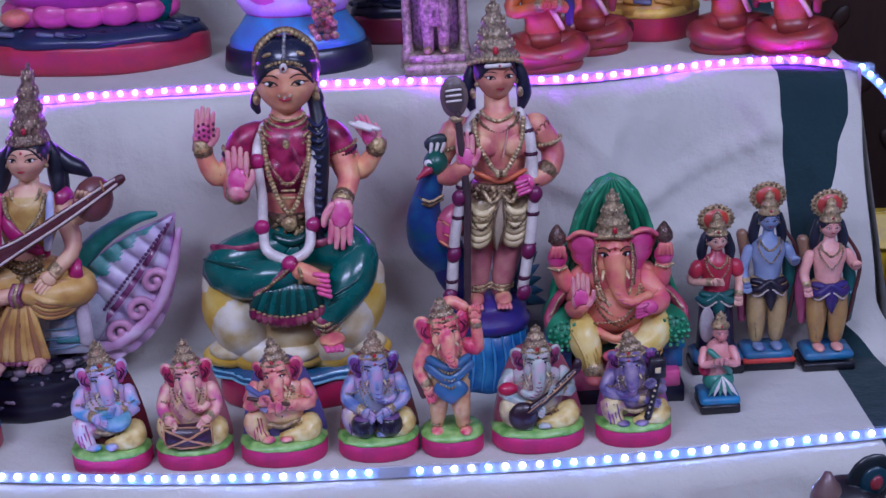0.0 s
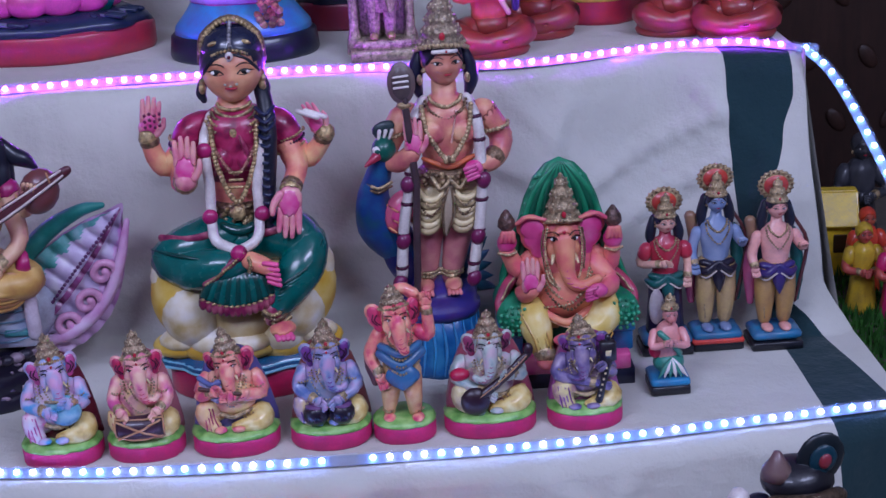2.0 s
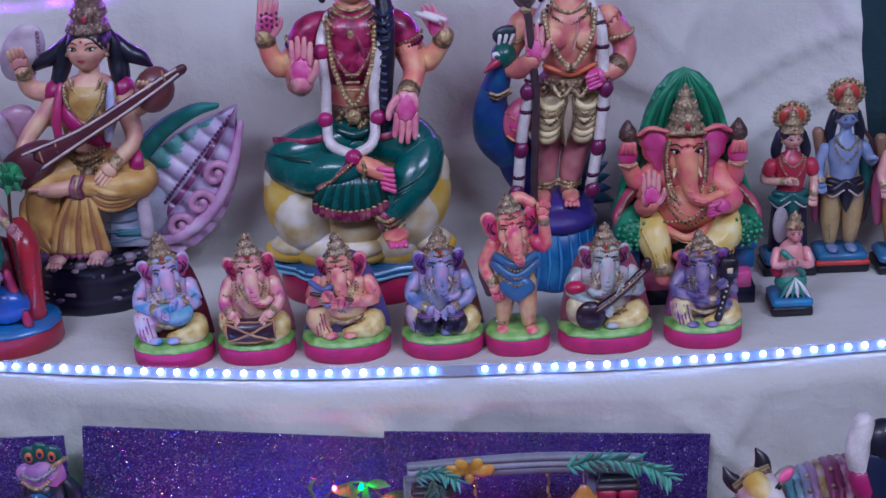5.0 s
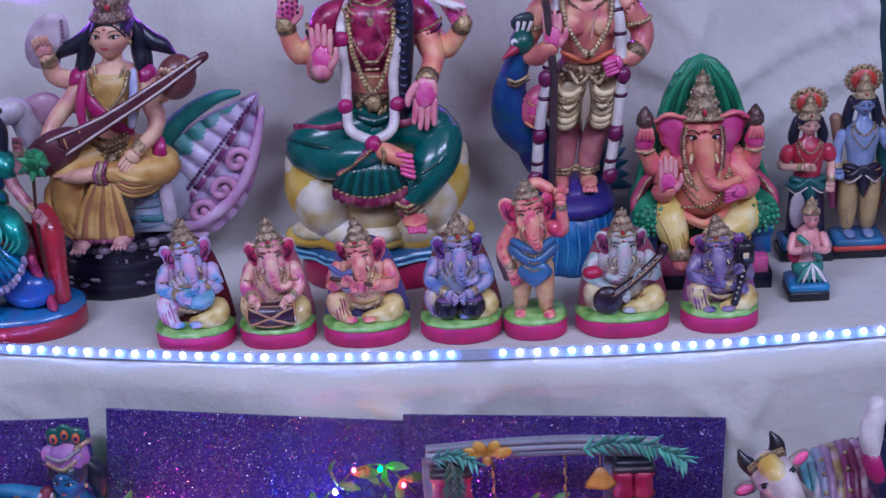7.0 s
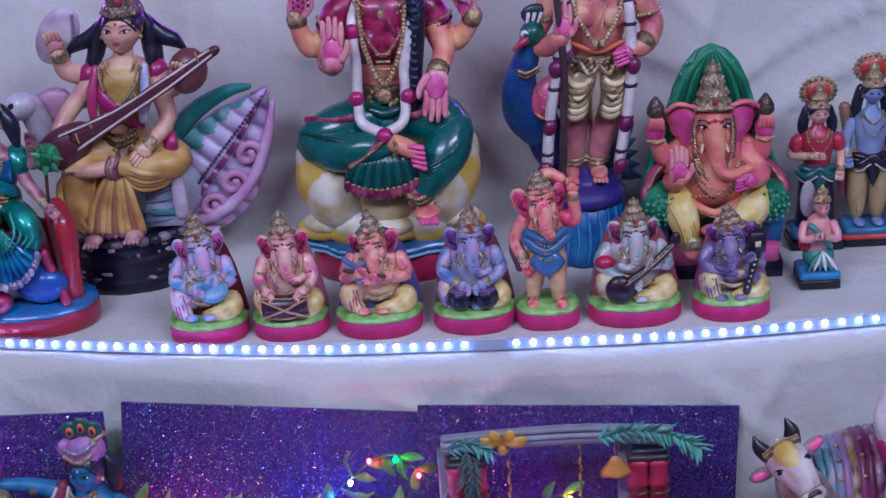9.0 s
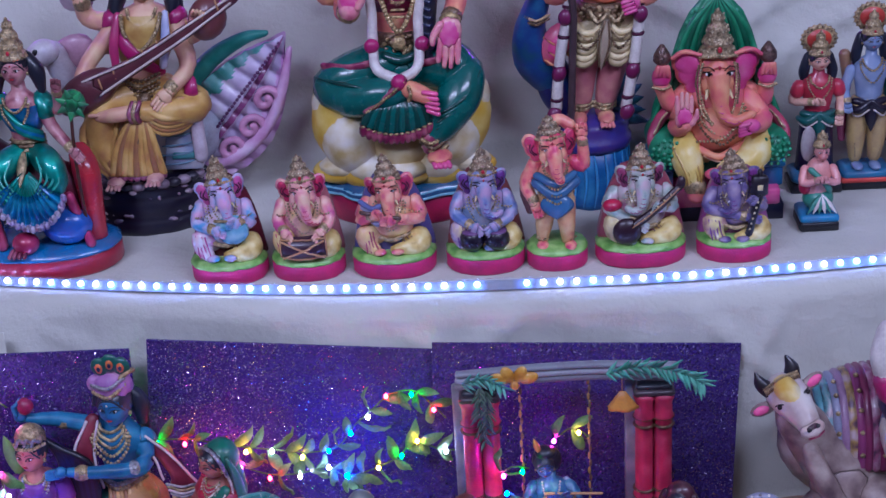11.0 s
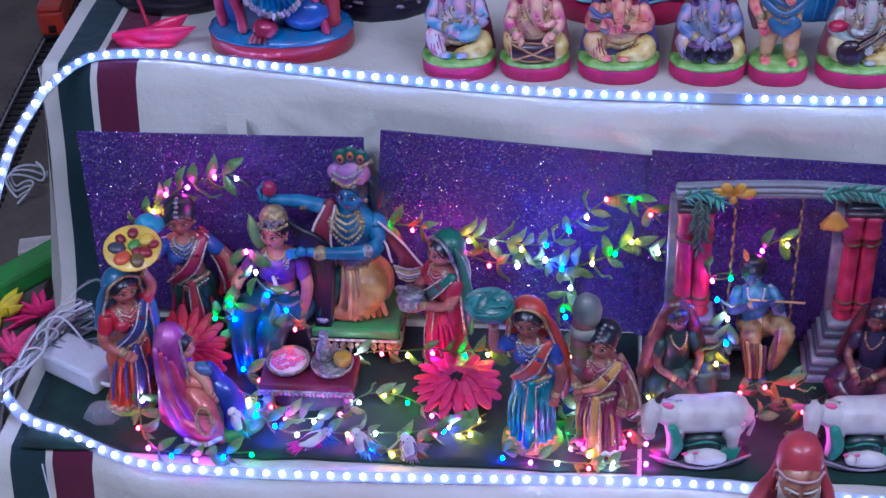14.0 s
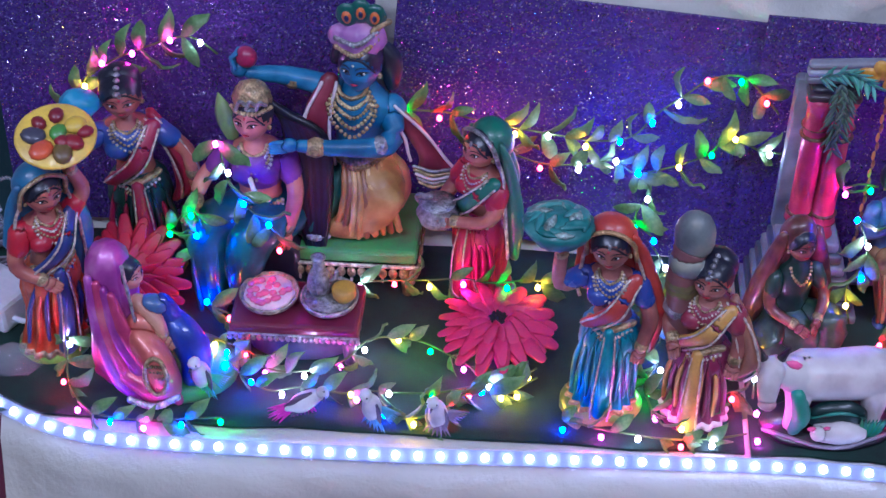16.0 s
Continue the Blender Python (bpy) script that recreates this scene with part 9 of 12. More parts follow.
def low_table(loc, sx, sy, h, top_mat, name, label, fringe=True, leg_mat=None):
    th = empty(name, loc, label, "table")
    part("tabletop", box_mesh(sx, sy, 0.012, 0.003), top_mat, th, m=pose(0, 0, h - 0.012), smooth=False)
    if fringe:
        c = Clay()
        gilt, trim_m = paint("b09a78", "metal"), paint("d8ccc0", "metal")
        c.tube([(-sx * 50, -sy * 50 - 0.12, (h - 0.0125) * 100), (sx * 50, -sy * 50 - 0.12, (h - 0.0125) * 100)], 0.16, trim_m, n=6, sub=1)
        for i in range(15):
            u = (i - 7) / 7
            c.ball((u * sx * 48, -sy * 50 - 0.15, (h - 0.019) * 100), (0.36, 0.16, 0.5), gilt, n=8)
            c.ball((u * sx * 48, -sy * 50 - 0.18, (h - 0.0255) * 100), (0.12, 0.1, 0.26), trim_m, n=6)
        for i in range(7):
            u = (i - 3) / 3
            for s in (-1, 1):
                c.ball((s * (sx * 50 + 0.1), u * sy * 46, (h - 0.017) * 100), (0.16, 0.38, 0.55), gilt, n=8)
        mesh_object("fringe", np.array(c.v) * 0.01, c.f, c.mats, c.m, th, "gilded scalloped fringe")
    for s in (-1, 1):
        for q in (-1, 1):
            bm = bmesh.new()
            bmesh.ops.create_cone(bm, cap_ends=True, segments=10, radius1=0.004, radius2=0.006, depth=h - 0.012)
            part("leg", bm, leg_mat or GOLD, th, m=pose(s * (sx / 2 - 0.008), q * (sy / 2 - 0.008), (h - 0.012) / 2), smooth=True)
    return th


low_table((-0.348, -0.113, Z_B + 0.003), 0.112, 0.072, 0.047, paint("3f9a4a", "matt"), "low_table", "low green-topped table with a gilded fringe")
low_table((-0.372, -0.200, Z_B + 0.003), 0.092, 0.050, 0.040, paint("6a1a34"), "tray_table", "low maroon tray table with plates on it", False, paint("4a5a60"))


def tray_trim():
    th = bpy.data.objects["tray_table"]
    c = Clay()
    for i in range(23):
        c.ball((-4.5 + 9.0 * i / 22, -2.56, 2.9), (0.22, 0.14, 0.26), (SILVER, paint("c8a8b0", "metal"))[i % 2], n=6)
    c.tube([(-4.6, -2.55, 3.25), (4.6, -2.55, 3.25)], 0.1, SILVER, n=6, sub=1)
    mesh_object("trim", np.array(c.v) * 0.01, c.f, c.mats, c.m, th, "silver scalloped edge")
    c = Clay()
    c.lathe((0, 0.1, 0), [(3.7, 0.0), (3.7, 2.6), (3.5, 2.8)], spray("3c4a54", "566670", "6a7a84"), 1, 0.5, 30)
    mesh_object("drum", np.array(c.v) * 0.01, c.f, c.mats, c.m, th, "grey drum under the tray")


tray_trim()


def plate(loc, r, rim, fill, label, bits=None):
    c = Clay()
    c.lathe((0, 0, 0), [(r * 0.5, 0), (r * 0.92, 0.35), (r, 0.8), (r * 0.94, 0.85), (r * 0.86, 0.6), (0.02, 0.55)], rim, n=30)
    c.lathe((0, 0, 0), [(r * 0.84, 0.55), (r * 0.8, 0.8), (0.02, 0.95)], fill, n=26, pleat=9, amp=0.03)
    rr = random.Random(3)
    if bits:
        for i in range(26):
            a, q = rr.random() * 6.28, r * 0.7 * math.sqrt(rr.random())
            c.ball((q * math.cos(a), q * math.sin(a), 0.95), (0.3, 0.3, 0.16), bits, n=6)
    return c.build("plate", loc, label, "plate")


plate((-0.392, -0.199, Z_B + 0.0445), 2.15, paint("b8a890", "metal"), paint("e8c8cc", "matt"), "small round plate heaped with pink petals", paint("e86a92", "matt"))
plate((-0.349, -0.200, Z_B + 0.0445), 2.1, paint("b8b4b0", "metal"), paint("8f8a86", "metal"), "small round metal plate carrying a pitcher and bowl")


def small_pots():
    c = Clay()
    c.lathe((0, 0, 0), [(0.7, 0), (0.95, 0.5), (0.8, 1.4), (0.45, 2.2), (0.4, 2.8), (0.55, 3.1), (0.3, 3.2), (0.02, 3.1)], SILVER, n=20)
    c.tube([(0.6, -0.2, 1.0), (1.2, -0.4, 1.6), (1.3, -0.4, 2.2)], 0.16, SILVER, n=8)
    c.build("pitcher", (-0.356, -0.196, Z_B + 0.053), "tiny silver-coloured pitcher on a plate", "pitcher")
    c = Clay()
    c.lathe((0, 0, 0), [(0.6, 0), (0.85, 0.4), (0.85, 1.0), (0.7, 1.1), (0.02, 1.0)], MUSTARD, n=20)
    c.build("bowl", (-0.338, -0.203, Z_B + 0.053), "tiny mustard-coloured bowl on a plate", "bowl")


small_pots()


def gerbera(loc, r, colour, label, rx, rz, seed):
    """A cloth flower, its petals in three whorls."""
    m1, m2 = paint(colour, "matt"), paint("2a0f14", "matt")
    th = empty("cloth_flower", loc, label, "flower", "cloth flowers")
    th.matrix_world = pose(*loc, rx, 0, rz)
    rr = random.Random(seed)
    for w, (n, q, lift) in enumerate(((17, 1.0, 0.002), (15, 0.88, 0.005), (13, 0.60, 0.008))):
        for i in range(n):
            c = Clay()
            L = r * 100 * q * (0.92 + 0.12 * rr.random())
            wd, up = 0.150 * r * 100 * (1.0 if w == 0 else 0.88), 0.35 * rr.random() + 0.1
            c.tube([(0.4, 0, 0), (0.35 * L, 0.25 + 0.3 * w, 0), (0.7 * L, 0.3 + up, 0), (L, up, 0)], [0.5 * wd, 0.9 * wd, wd, 0.62 * wd], m1, n=8, sub=3, flat=0.16)
            ob = mesh_object("petal", np.array(c.v) * 0.01, c.f, c.mats, c.m, th)
            ob.matrix_local = pose(0, 0, lift, 0, 0, 360 * (i + 0.5 * w) / n + 4 * rr.random()) @ pose(0, 0, 0, 90, 0, 0)
    c = Clay()
    c.ball((0, 0, 1.0), (0.19 * r * 100, 0.17 * r * 100, 0.5), m2, n=16)
    for i in range(22):
        a = i * 2.4
        q = 0.034 * r * 100 * math.sqrt(i)
        c.ball((q * math.cos(a), q * math.sin(a), 1.42), 0.2, paint("1a0c0e", "matt"), n=6)
    mesh_object("flower_heart", np.array(c.v) * 0.01, c.f, c.mats, c.m, th, "dark brown heart")
    return th


gerbera((-0.230, -0.200, Z_B + 0.026), 0.042, "d8285e", "large crimson cloth gerbera on the green felt", 6, 0, 1)
gerbera((-0.492, -0.178, Z_B + 0.044), 0.040, "c00c30", "large red cloth gerbera propped upright", 58, -12, 2)


# ---- pavilion with a swing ----
def pavilion():
    th = empty("pavilion", (0.075, -0.113, Z_B + 0.002), "small clay pavilion with red columns and a pale beam", "pavilion")

    def put(name, c, label="", parent=th):
        return mesh_object(name, np.array(c.v) * np.array((0.01, 0.01, 0.01)), c.f, c.mats, c.m, parent, label)
    grey, red = spray("5a6070", "7a808c", "949aa4"), spray("8a1a3a", "b0284c", "c84868")
    for x in (-8.5, 6.7):
        for i in range(7):
            w = 8.2 - 0.62 * i
            c = Clay()
            c.block((x, -0.9 + 0.1 * i, 0.88 * i), (w, 5.6 - 0.42 * i, 0.88), (grey, paint("4a4f60"))[i % 2], 0.15)
            put("base_step", c)
        for q in (-0.82, 0.82):
            c = Clay()
            c.lathe((x + q, -0.5, 6.0), [(0.85, 0), (0.98, 0.3), (0.8, 0.6), (0.84, 1.2), (1.0, 1.5), (0.82, 1.8), (0.80, 9.5), (0.98, 9.8), (0.82, 10.2), (0.82, 11.4), (1.0, 11.8), (0.9, 12.2)], red, n=18)
            col = put("column", c, "dark red turned column")
            for q_ in (1.5, 2.2, 9.0, 9.8):
                c = Clay()
                c.lathe((x + q, -0.5, 6.0), [(0.80, q_ - 0.14), (1.04, q_), (0.80, q_ + 0.14)], paint("6a4a34", "metal"), n=16)
                put("ring", c, "dull gold ring", col)
        c = Clay()
        c.block((x - 0.5, 0.7, 5.8), (3.9, 0.9, 13.2), grey, 0.15)
        put("back_panel", c, "grey panel behind the columns")
        c = Clay()
        c.block((x, 0, 18.0), (3.6, 2.6, 0.7), paint("3a2c34"), 0.2)
        c.block((x, 0, 18.6), (3.2, 2.2, 0.6), paint("1f2430"), 0.2)
        put("capital", c, "dark capital")
    c = Clay()
    for q, (h, d) in enumerate(((0.5, 1.5), (0.42, 1.7), (0.4, 1.5))):
        c.tube([(-10.3, -0.3, 19.5 + 0.55 * q), (-4, -0.3, 19.9 + 0.55 * q), (2, -0.3, 20.0 + 0.55 * q), (8.6, -0.3, 19.6 + 0.55 * q)], h * 0.7, (paint("6a7078"), paint("8f959c"), paint("7c828a"))[q], n=10, flat=d)
    put("beam", c, "pale grey beam")
    c = Clay()
    for i in range(4):
        a = math.pi * (0.10 + 0.8 * i / 3)
        c.ball((-5.4 + 1.35 * math.cos(a), -1.5, 20.5 + 0.65 * math.sin(a)), (0.85, 0.28, 0.55), dab("b07820", "d09a38", "dcb45c"), (0, -math.degrees(a), 0), n=14)
    c.ball((-5.4, -1.7, 20.1), (0.4, 0.3, 0.45), paint("c08a30"), n=10)
    put("flower", c, "orange-yellow paper flower")
    rr = random.Random(5)
    mint, olive = ("4aa88c", "6abfa4", "3a907a"), ("3f5a48", "55705a", "4a5a58")
    for stem, cols, size in (([(-9.9, 20.4), (-8.2, 20.9), (-6.4, 20.0)], mint, 0.85), ([(2.6, 20.9), (5.4, 21.5), (8.6, 20.8), (10.8, 19.6)], mint, 1.1), ([(-8.4, 20.0), (-8.5, 17.6), (-8.2, 14.6)], olive, 0.8), ([(-7.9, 19.6), (-7.8, 17.8), (-7.9, 16.0)], olive, 0.7)):
        c = Clay()
        line = smooth_points([(x, -1.7, z) for x, z in stem], 7)
        c.tube([tuple(p) for p in line], 0.06, paint(cols[2], "matt"), n=5, sub=1)
        for i, p in enumerate(line):
            d = line[min(i + 1, len(line) - 1)] - line[max(i - 1, 0)]
            d = d / np.linalg.norm(d)
            for s in (-1, 1):
                L, a = size * rr.uniform(0.8, 1.5), s * rr.uniform(0.5, 1.0)
                t = (d[0] * math.cos(a) - d[2] * math.sin(a), d[0] * math.sin(a) + d[2] * math.cos(a))
                c.petal(p, (p[0] + L * t[0], p[1] - rr.uniform(0.1, 0.8), p[2] + L * t[1]), 0.34 * size, paint(cols[rr.randrange(3)], "matt"), 0.08)
        put("leaf_spray", c, "pale green plastic fern spray")
    c = Clay()
    c.tube([(3.9, -0.9, 19.9), (3.9, -1.2, 19.0)], 0.06, TAN, n=6, sub=1)
    c.lathe((3.9, -1.3, 17.2), [(1.35, 0), (1.1, 0.3), (0.6, 1.1), (0.3, 1.6), (0.02, 1.7)], paint("c98a2c"), 1, 0.6, 16, pleat=5, amp=0.12)
    c.ball((3.9, -1.4, 17.0), 0.25, DARKGOLD, n=8)
    put("bell", c, "orange paper bell")
    for x in (-5.0, 1.0):
        c = Clay()
        for i in range(22):
            c.ball((x + 0.1 * (i % 2), -0.5, 19.6 - 0.78 * i), (0.14, 0.14, 0.42), (paint("a88440"), DARKGOLD)[i % 2], n=6)
        put("swing_chain", c, "gold bead swing chain")
    c = Clay()
    c.block((-2.0, -0.4, 2.3), (7.0, 3.0, 0.6), paint("1c2440"), 0.2)
    put("swing_seat", c, "dark blue swing seat")
    return th


pavilion()


def swing_youth():
    c = Clay()
    sk = dab("24345a", "3a5688", "5878a8")
    top, og = dab("224a74", "3c709c", "6496b4"), dab("64402c", "927048", "b4966a")
    c.ball((0.6, 0, 1.8), (2.2, 1.6, 1.5), og, n=16)
    c.tube([(0.2, -0.4, 2.0), (-0.2, -2.0, 1.4), (0.1, -2.3, -0.8), (0.4, -2.3, -2.4)], [1.1, 1.05, 0.9, 0.8], og, n=14)
    c.tube([(1.4, -0.4, 2.2), (3.0, -1.9, 2.6), (2.4, -2.7, 0.6), (1.9, -2.7, -1.2)], [1.1, 1.0, 0.85, 0.6], og, n=14)
    for k in range(6):
        c.tube([(-1.0 + 0.42 * k, -2.9, 1.8 - 0.1 * k), (-0.6 + 0.36 * k, -3.2, -0.4), (-0.3 + 0.3 * k, -3.0, -2.6)], 0.17, paint(("8a6038", "d0b078", "6a3a5a")[k % 3]), n=6)
    for k in range(4):
        c.tube([(2.0 + 0.4 * k, -2.9 + 0.25 * k, 3.2), (2.0 + 0.3 * k, -3.4 + 0.2 * k, 1.0), (1.7 + 0.2 * k, -3.3 + 0.2 * k, -1.2)], 0.15, paint(("7a4a6a", "c0a0b0")[k % 2]), n=6)
    for s in (-1, 1):
        c.ball((0.5 + s * 0.7, -2.7, -3.0), (0.45, 0.8, 0.35), sk, n=10)
    c.lathe((0, 0, 0), [(1.5, 1.8), (1.25, 3.0), (1.6, 4.6), (1.7, 5.6), (1.2, 6.2), (0.5, 6.6), (0.45, 7.2)], top, 1, 0.76, 20, pleat=9, amp=0.03)
    arm(c, [(-1.5, 0, 5.6), (-2.2, -1.2, 4.2), (-0.2, -1.9, 5.6)], 0.55, 0.36, sk, top)
    arm(c, [(1.6, 0, 5.6), (2.5, -1.0, 4.4), (1.6, -1.9, 5.8)], 0.55, 0.36, sk, top)
    c.tube([(-0.6, -2.1, 6.3), (4.4, -2.2, 6.2)], 0.12, TAN, n=8, sub=1)
    c.tube([(1.4, 0.3, 6.0), (2.4, -0.4, 3.6), (3.0, -1.0, 1.4)], [0.4, 0.6, 0.5], paint("9aa4c0"), flat=0.6)
    necklace(c, 6.6, 0.8, 1.8, -1.2, 0.11, WHITE, 18)
    c.ball((-0.3, 0.5, 8.2), (1.35, 1.0, 1.4), HAIR, n=16)
    head(c, -0.5, -0.3, 8.0, 1.05, sk, HAIR, tilt=8)
    c.ball((-0.4, 0.1, 9.2), (1.0, 0.85, 0.6), HAIR)
    c.petal((-1.0, -0.2, 9.4), (-1.4, -0.4, 11.0), 0.6, paint("b8763a"), 0.2)
    return c.build("swing_youth_figurine", (0.050, -0.120, Z_B + 0.034), "small blue clay flute player seated on a swing", "figurine", seed=32)


swing_youth()


def cow(loc, rz, seed):
    """A boxy white cow nuzzling its calf on a dark boat-shaped base."""
    c = Clay()
    w = spray("b4a8ac", "d0c8c8", "dcd8d4")
    gn = paint("1f8a74")
    c.lathe((0, -0.4, 0), [(0.9, 0), (1, 0.3), (0.98, 0.6), (0.02, 0.65)], paint("161420"), 4.6, 2.4, 34)
    c.tube([(-4.5, -1.2, 0.7), (0, -2.9, 0.7), (4.5, -1.2, 0.7)], 0.14, paint("8a8494"), n=6)
    c.tube([(-2.2, 0.2, 4.6), (0.2, 0.3, 4.5), (2.8, 0.3, 4.7), (3.6, 0.3, 4.4)], [1.75, 1.8, 1.8, 1.3], w, n=18)
    c.ball((2.8, 0.2, 4.2), (1.5, 1.6, 2.1), w, n=16)
    c.ball((-2.0, 0.1, 4.4), (1.4, 1.5, 1.9), w, n=16)
    for x, y in ((-2.4, -0.7), (-1.8, 1.0), (2.7, -0.8), (3.2, 0.9)):
        c.tube([(x, y, 4.0), (x, y - 0.1, 2.2), (x - 0.1, y, 0.6)], [1.0, 0.72, 0.6], w, n=12)
    c.tube([(-2.6, -0.2, 5.0), (-4.4, -0.7, 6.0)], [1.35, 1.0], w, sub=1)
    c.push(-0.75, -0.1, 0.75)
    c.tube([(-3.9, -0.9, 5.6), (-4.1, -1.7, 4.9), (-4.2, -2.3, 4.0)], [0.95, 0.8, 0.55], w, n=14)
    c.ball((-4.2, -2.5, 3.9), (0.62, 0.5, 0.42), paint("d0a0a8"), n=10)
    for s in (-1, 1):
        c.tube([(-3.9 + s * 0.6, -0.7, 6.4), (-3.9 + s * 1.0, -0.8, 7.4)], [0.32, 0.1], BLACK, n=8, sub=1)
        c.ball((-3.9 + s * 1.35, -0.7, 5.7), (0.75, 0.26, 0.42), PINK, n=8)
        c.ball((-4.05 + s * 0.55, -1.75, 5.3), (0.16, 0.14, 0.18), INK, n=8)
    c.pop()
    c.tube([(-2.7, -1.5, 4.4), (-2.3, -1.9, 2.8), (-2.6, -1.7, 1.2)], [0.5, 0.62, 0.4], gn)
    c.ball((0.3, -1.35, 2.2), (2.1, 0.8, 1.4), paint("0d2e2c"), n=14)
    c.tube([(-1.5, -1.7, 2.4), (0.3, -2.0, 3.2), (2.0, -1.7, 2.4)], 0.12, gn, n=8)
    c.tube([(-0.8, -2.1, 1.5), (0.4, -2.3, 1.7), (1.6, -2.1, 1.4)], [0.75, 0.85, 0.7], w, n=12)
    c.ball((-1.1, -2.5, 1.7), (0.6, 0.55, 0.55), w, n=10)
    for s in (-1, 1):
        c.ball((-1.1 + s * 0.5, -2.5, 2.2), (0.3, 0.16, 0.2), PINK, n=6)
    for i in range(8):
        c.petal((2.0 + 0.12 * i, -1.9, 0.8), (1.7 + 0.25 * i, -2.2, 2.8), 0.42, (paint("1f8a5a"), gn)[i % 2], 0.12)
    c.tube([(4.4, 0.4, 5.0), (4.8, 0.4, 3.2), (4.5, 0.4, 1.8)], 0.2, w, n=8)
    return c.build("cow_figurine", loc, "small white clay cow with its calf on a dark base", "figurine", rz=rz, group="small white cows", seed=seed, rough=0.03)


cow((-0.002, -0.250, Z_B + 0.003), 4, 1)
cow((0.142, -0.244, Z_B + 0.003), 2, 2)


def cloth_bird(loc, rz, wing, label, flat=0.0):
    """A feathered ornament bird clipped to the step edge; flat lays it on its side."""
    c = Clay()
    c.push(0, 0, 0.2, 0, flat, 0)
    body = spray("a8a4b0", "cccad0", "dcdce0")
    c.tube([(0, 0, 0.6), (0.3, 0, 1.8), (0.3, -0.2, 3.2), (0.1, -0.4, 3.9)], [0.3, 0.95, 0.8, 0.5], body, n=14)
    c.ball((0.05, -0.6, 4.2), (0.62, 0.7, 0.6), body)
    c.tube([(0.05, -1.1, 4.1), (0.05, -1.7, 3.9)], [0.17, 0.04], paint("2a2430"), n=6, sub=1)
    for s in (-1, 1):
        c.ball((0.05 + s * 0.42, -0.95, 4.35), 0.12, INK, n=6)
        c.petal((0.3 + s * 0.7, -0.3, 3.2), (0.3 + s * 0.9, 0.0, 0.4), 0.8, paint("4a3c58"), 0.3)
    for k in range(7):
        c.petal((0.3, 0.2, 1.6), (-1.2 + 0.45 * k, 0.3 + 0.1 * (k % 2), -1.4 + 0.16 * abs(k - 3)), 0.42, wing, 0.12)
        c.petal((0.6, 0.3, 2.4), (2.0 + 0.2 * k, 0.5, 0.6 + 0.34 * k), 0.42, wing, 0.12)
    c.pop()
    a = np.array(c.v)
    c.v = (a - np.array((0, 0, a[:, 2].min()))).tolist()
    return c.build("bird_ornament", loc, label, "ornament", rz=rz, group="feather birds on the step edge", scale=0.0072)


cloth_bird((-0.432, -0.262, Z_B + 0.004), -20, paint("5ab8c8", "matt"), "tiny white feather bird with teal wings")
cloth_bird((-0.372, -0.283, Z_B + 0.004), 30, paint("d81c9a", "matt"), "tiny feather bird with bright pink wings lying over", 70)
cloth_bird((-0.312, -0.283, Z_B + 0.004), -30, paint("5ab0d0", "matt"), "tiny white feather bird with pale blue wings")
cloth_bird((-0.268, -0.286, Z_B + 0.004), -10, paint("8a7c98", "matt"), "tiny white feather bird with grey wings")


# ---- leafy string of fairy lights ----
LEAF_M = textured("plastic_leaf", lin("2c5a30"), lin("6f9658"), 0.45, 0, 60, 500, 0.2)
STEM_M = textured("green_wire", lin("2a4a20"), lin("4a6a30"), 0.5, 0, 60, 500, 0.2)
BULBS = [glow_material("bulb_" + n, col, k) for n, col, k in (("red", (1.0, 0.006, 0.012), 150), ("yellow", (1.0, 0.46, 0.012), 110), ("green", (0.006, 1.0, 0.012), 75), ("blue", (0.012, 0.05, 1.0), 260), ("pink", (1.0, 0.02, 0.42), 190), ("cool", (0.86, 0.76, 1.0), 110))]


def leaf_mesh(seed):
    rr = random.Random(seed)
    L, W = 0.022 + 0.006 * rr.random(), 0.0042 + 0.0012 * rr.random()
    v, f = [], []
    n = 6
    for i in range(n + 1):
        u = i / n
        w = W * math.sin(math.pi * min(1, u * 0.96 + 0.03)) ** 0.8
        z = 0.004 * math.sin(u * 2.6) - 0.006 * u * u * rr.random()
        v += [(L * u, -w, z + 0.0016), (L * u, 0, z), (L * u, w, z + 0.0016)]
    top = len(v)
    v += [(x, y, z - 0.0005) for x, y, z in v]
    for i in range(n):
        for k in range(2):
            a = i * 3 + k
            f.append((a, a + 3, a + 4, a + 1))
            f.append((top + a, top + a + 1, top + a + 4, top + a + 3))
    for i in range(n):
        a = i * 3
        f.append((a, top + a, top + a + 3, a + 3))
        f.append((a + 2, a + 5, top + a + 5, top + a + 2))
    me = bpy.data.meshes.new("leaf")
    me.from_pydata(v, [], f)
    me.materials.append(LEAF_M)
    me.polygons.foreach_set("use_smooth", [True] * len(me.polygons))
    return me


LEAVES = [leaf_mesh(i) for i in range(6)]
BULB_MESH = []
for bm_ in BULBS:
    q_ = bmesh.new()
    bmesh.ops.create_uvsphere(q_, u_segments=8, v_segments=6, radius=0.0019)
    bmesh.ops.scale(q_, vec=(1, 1, 1.3), verts=q_.verts)
    me_ = bpy.data.meshes.new("bulb")
    q_.to_mesh(me_)
    q_.free()
    me_.materials.append(bm_)
    BULB_MESH.append(me_)


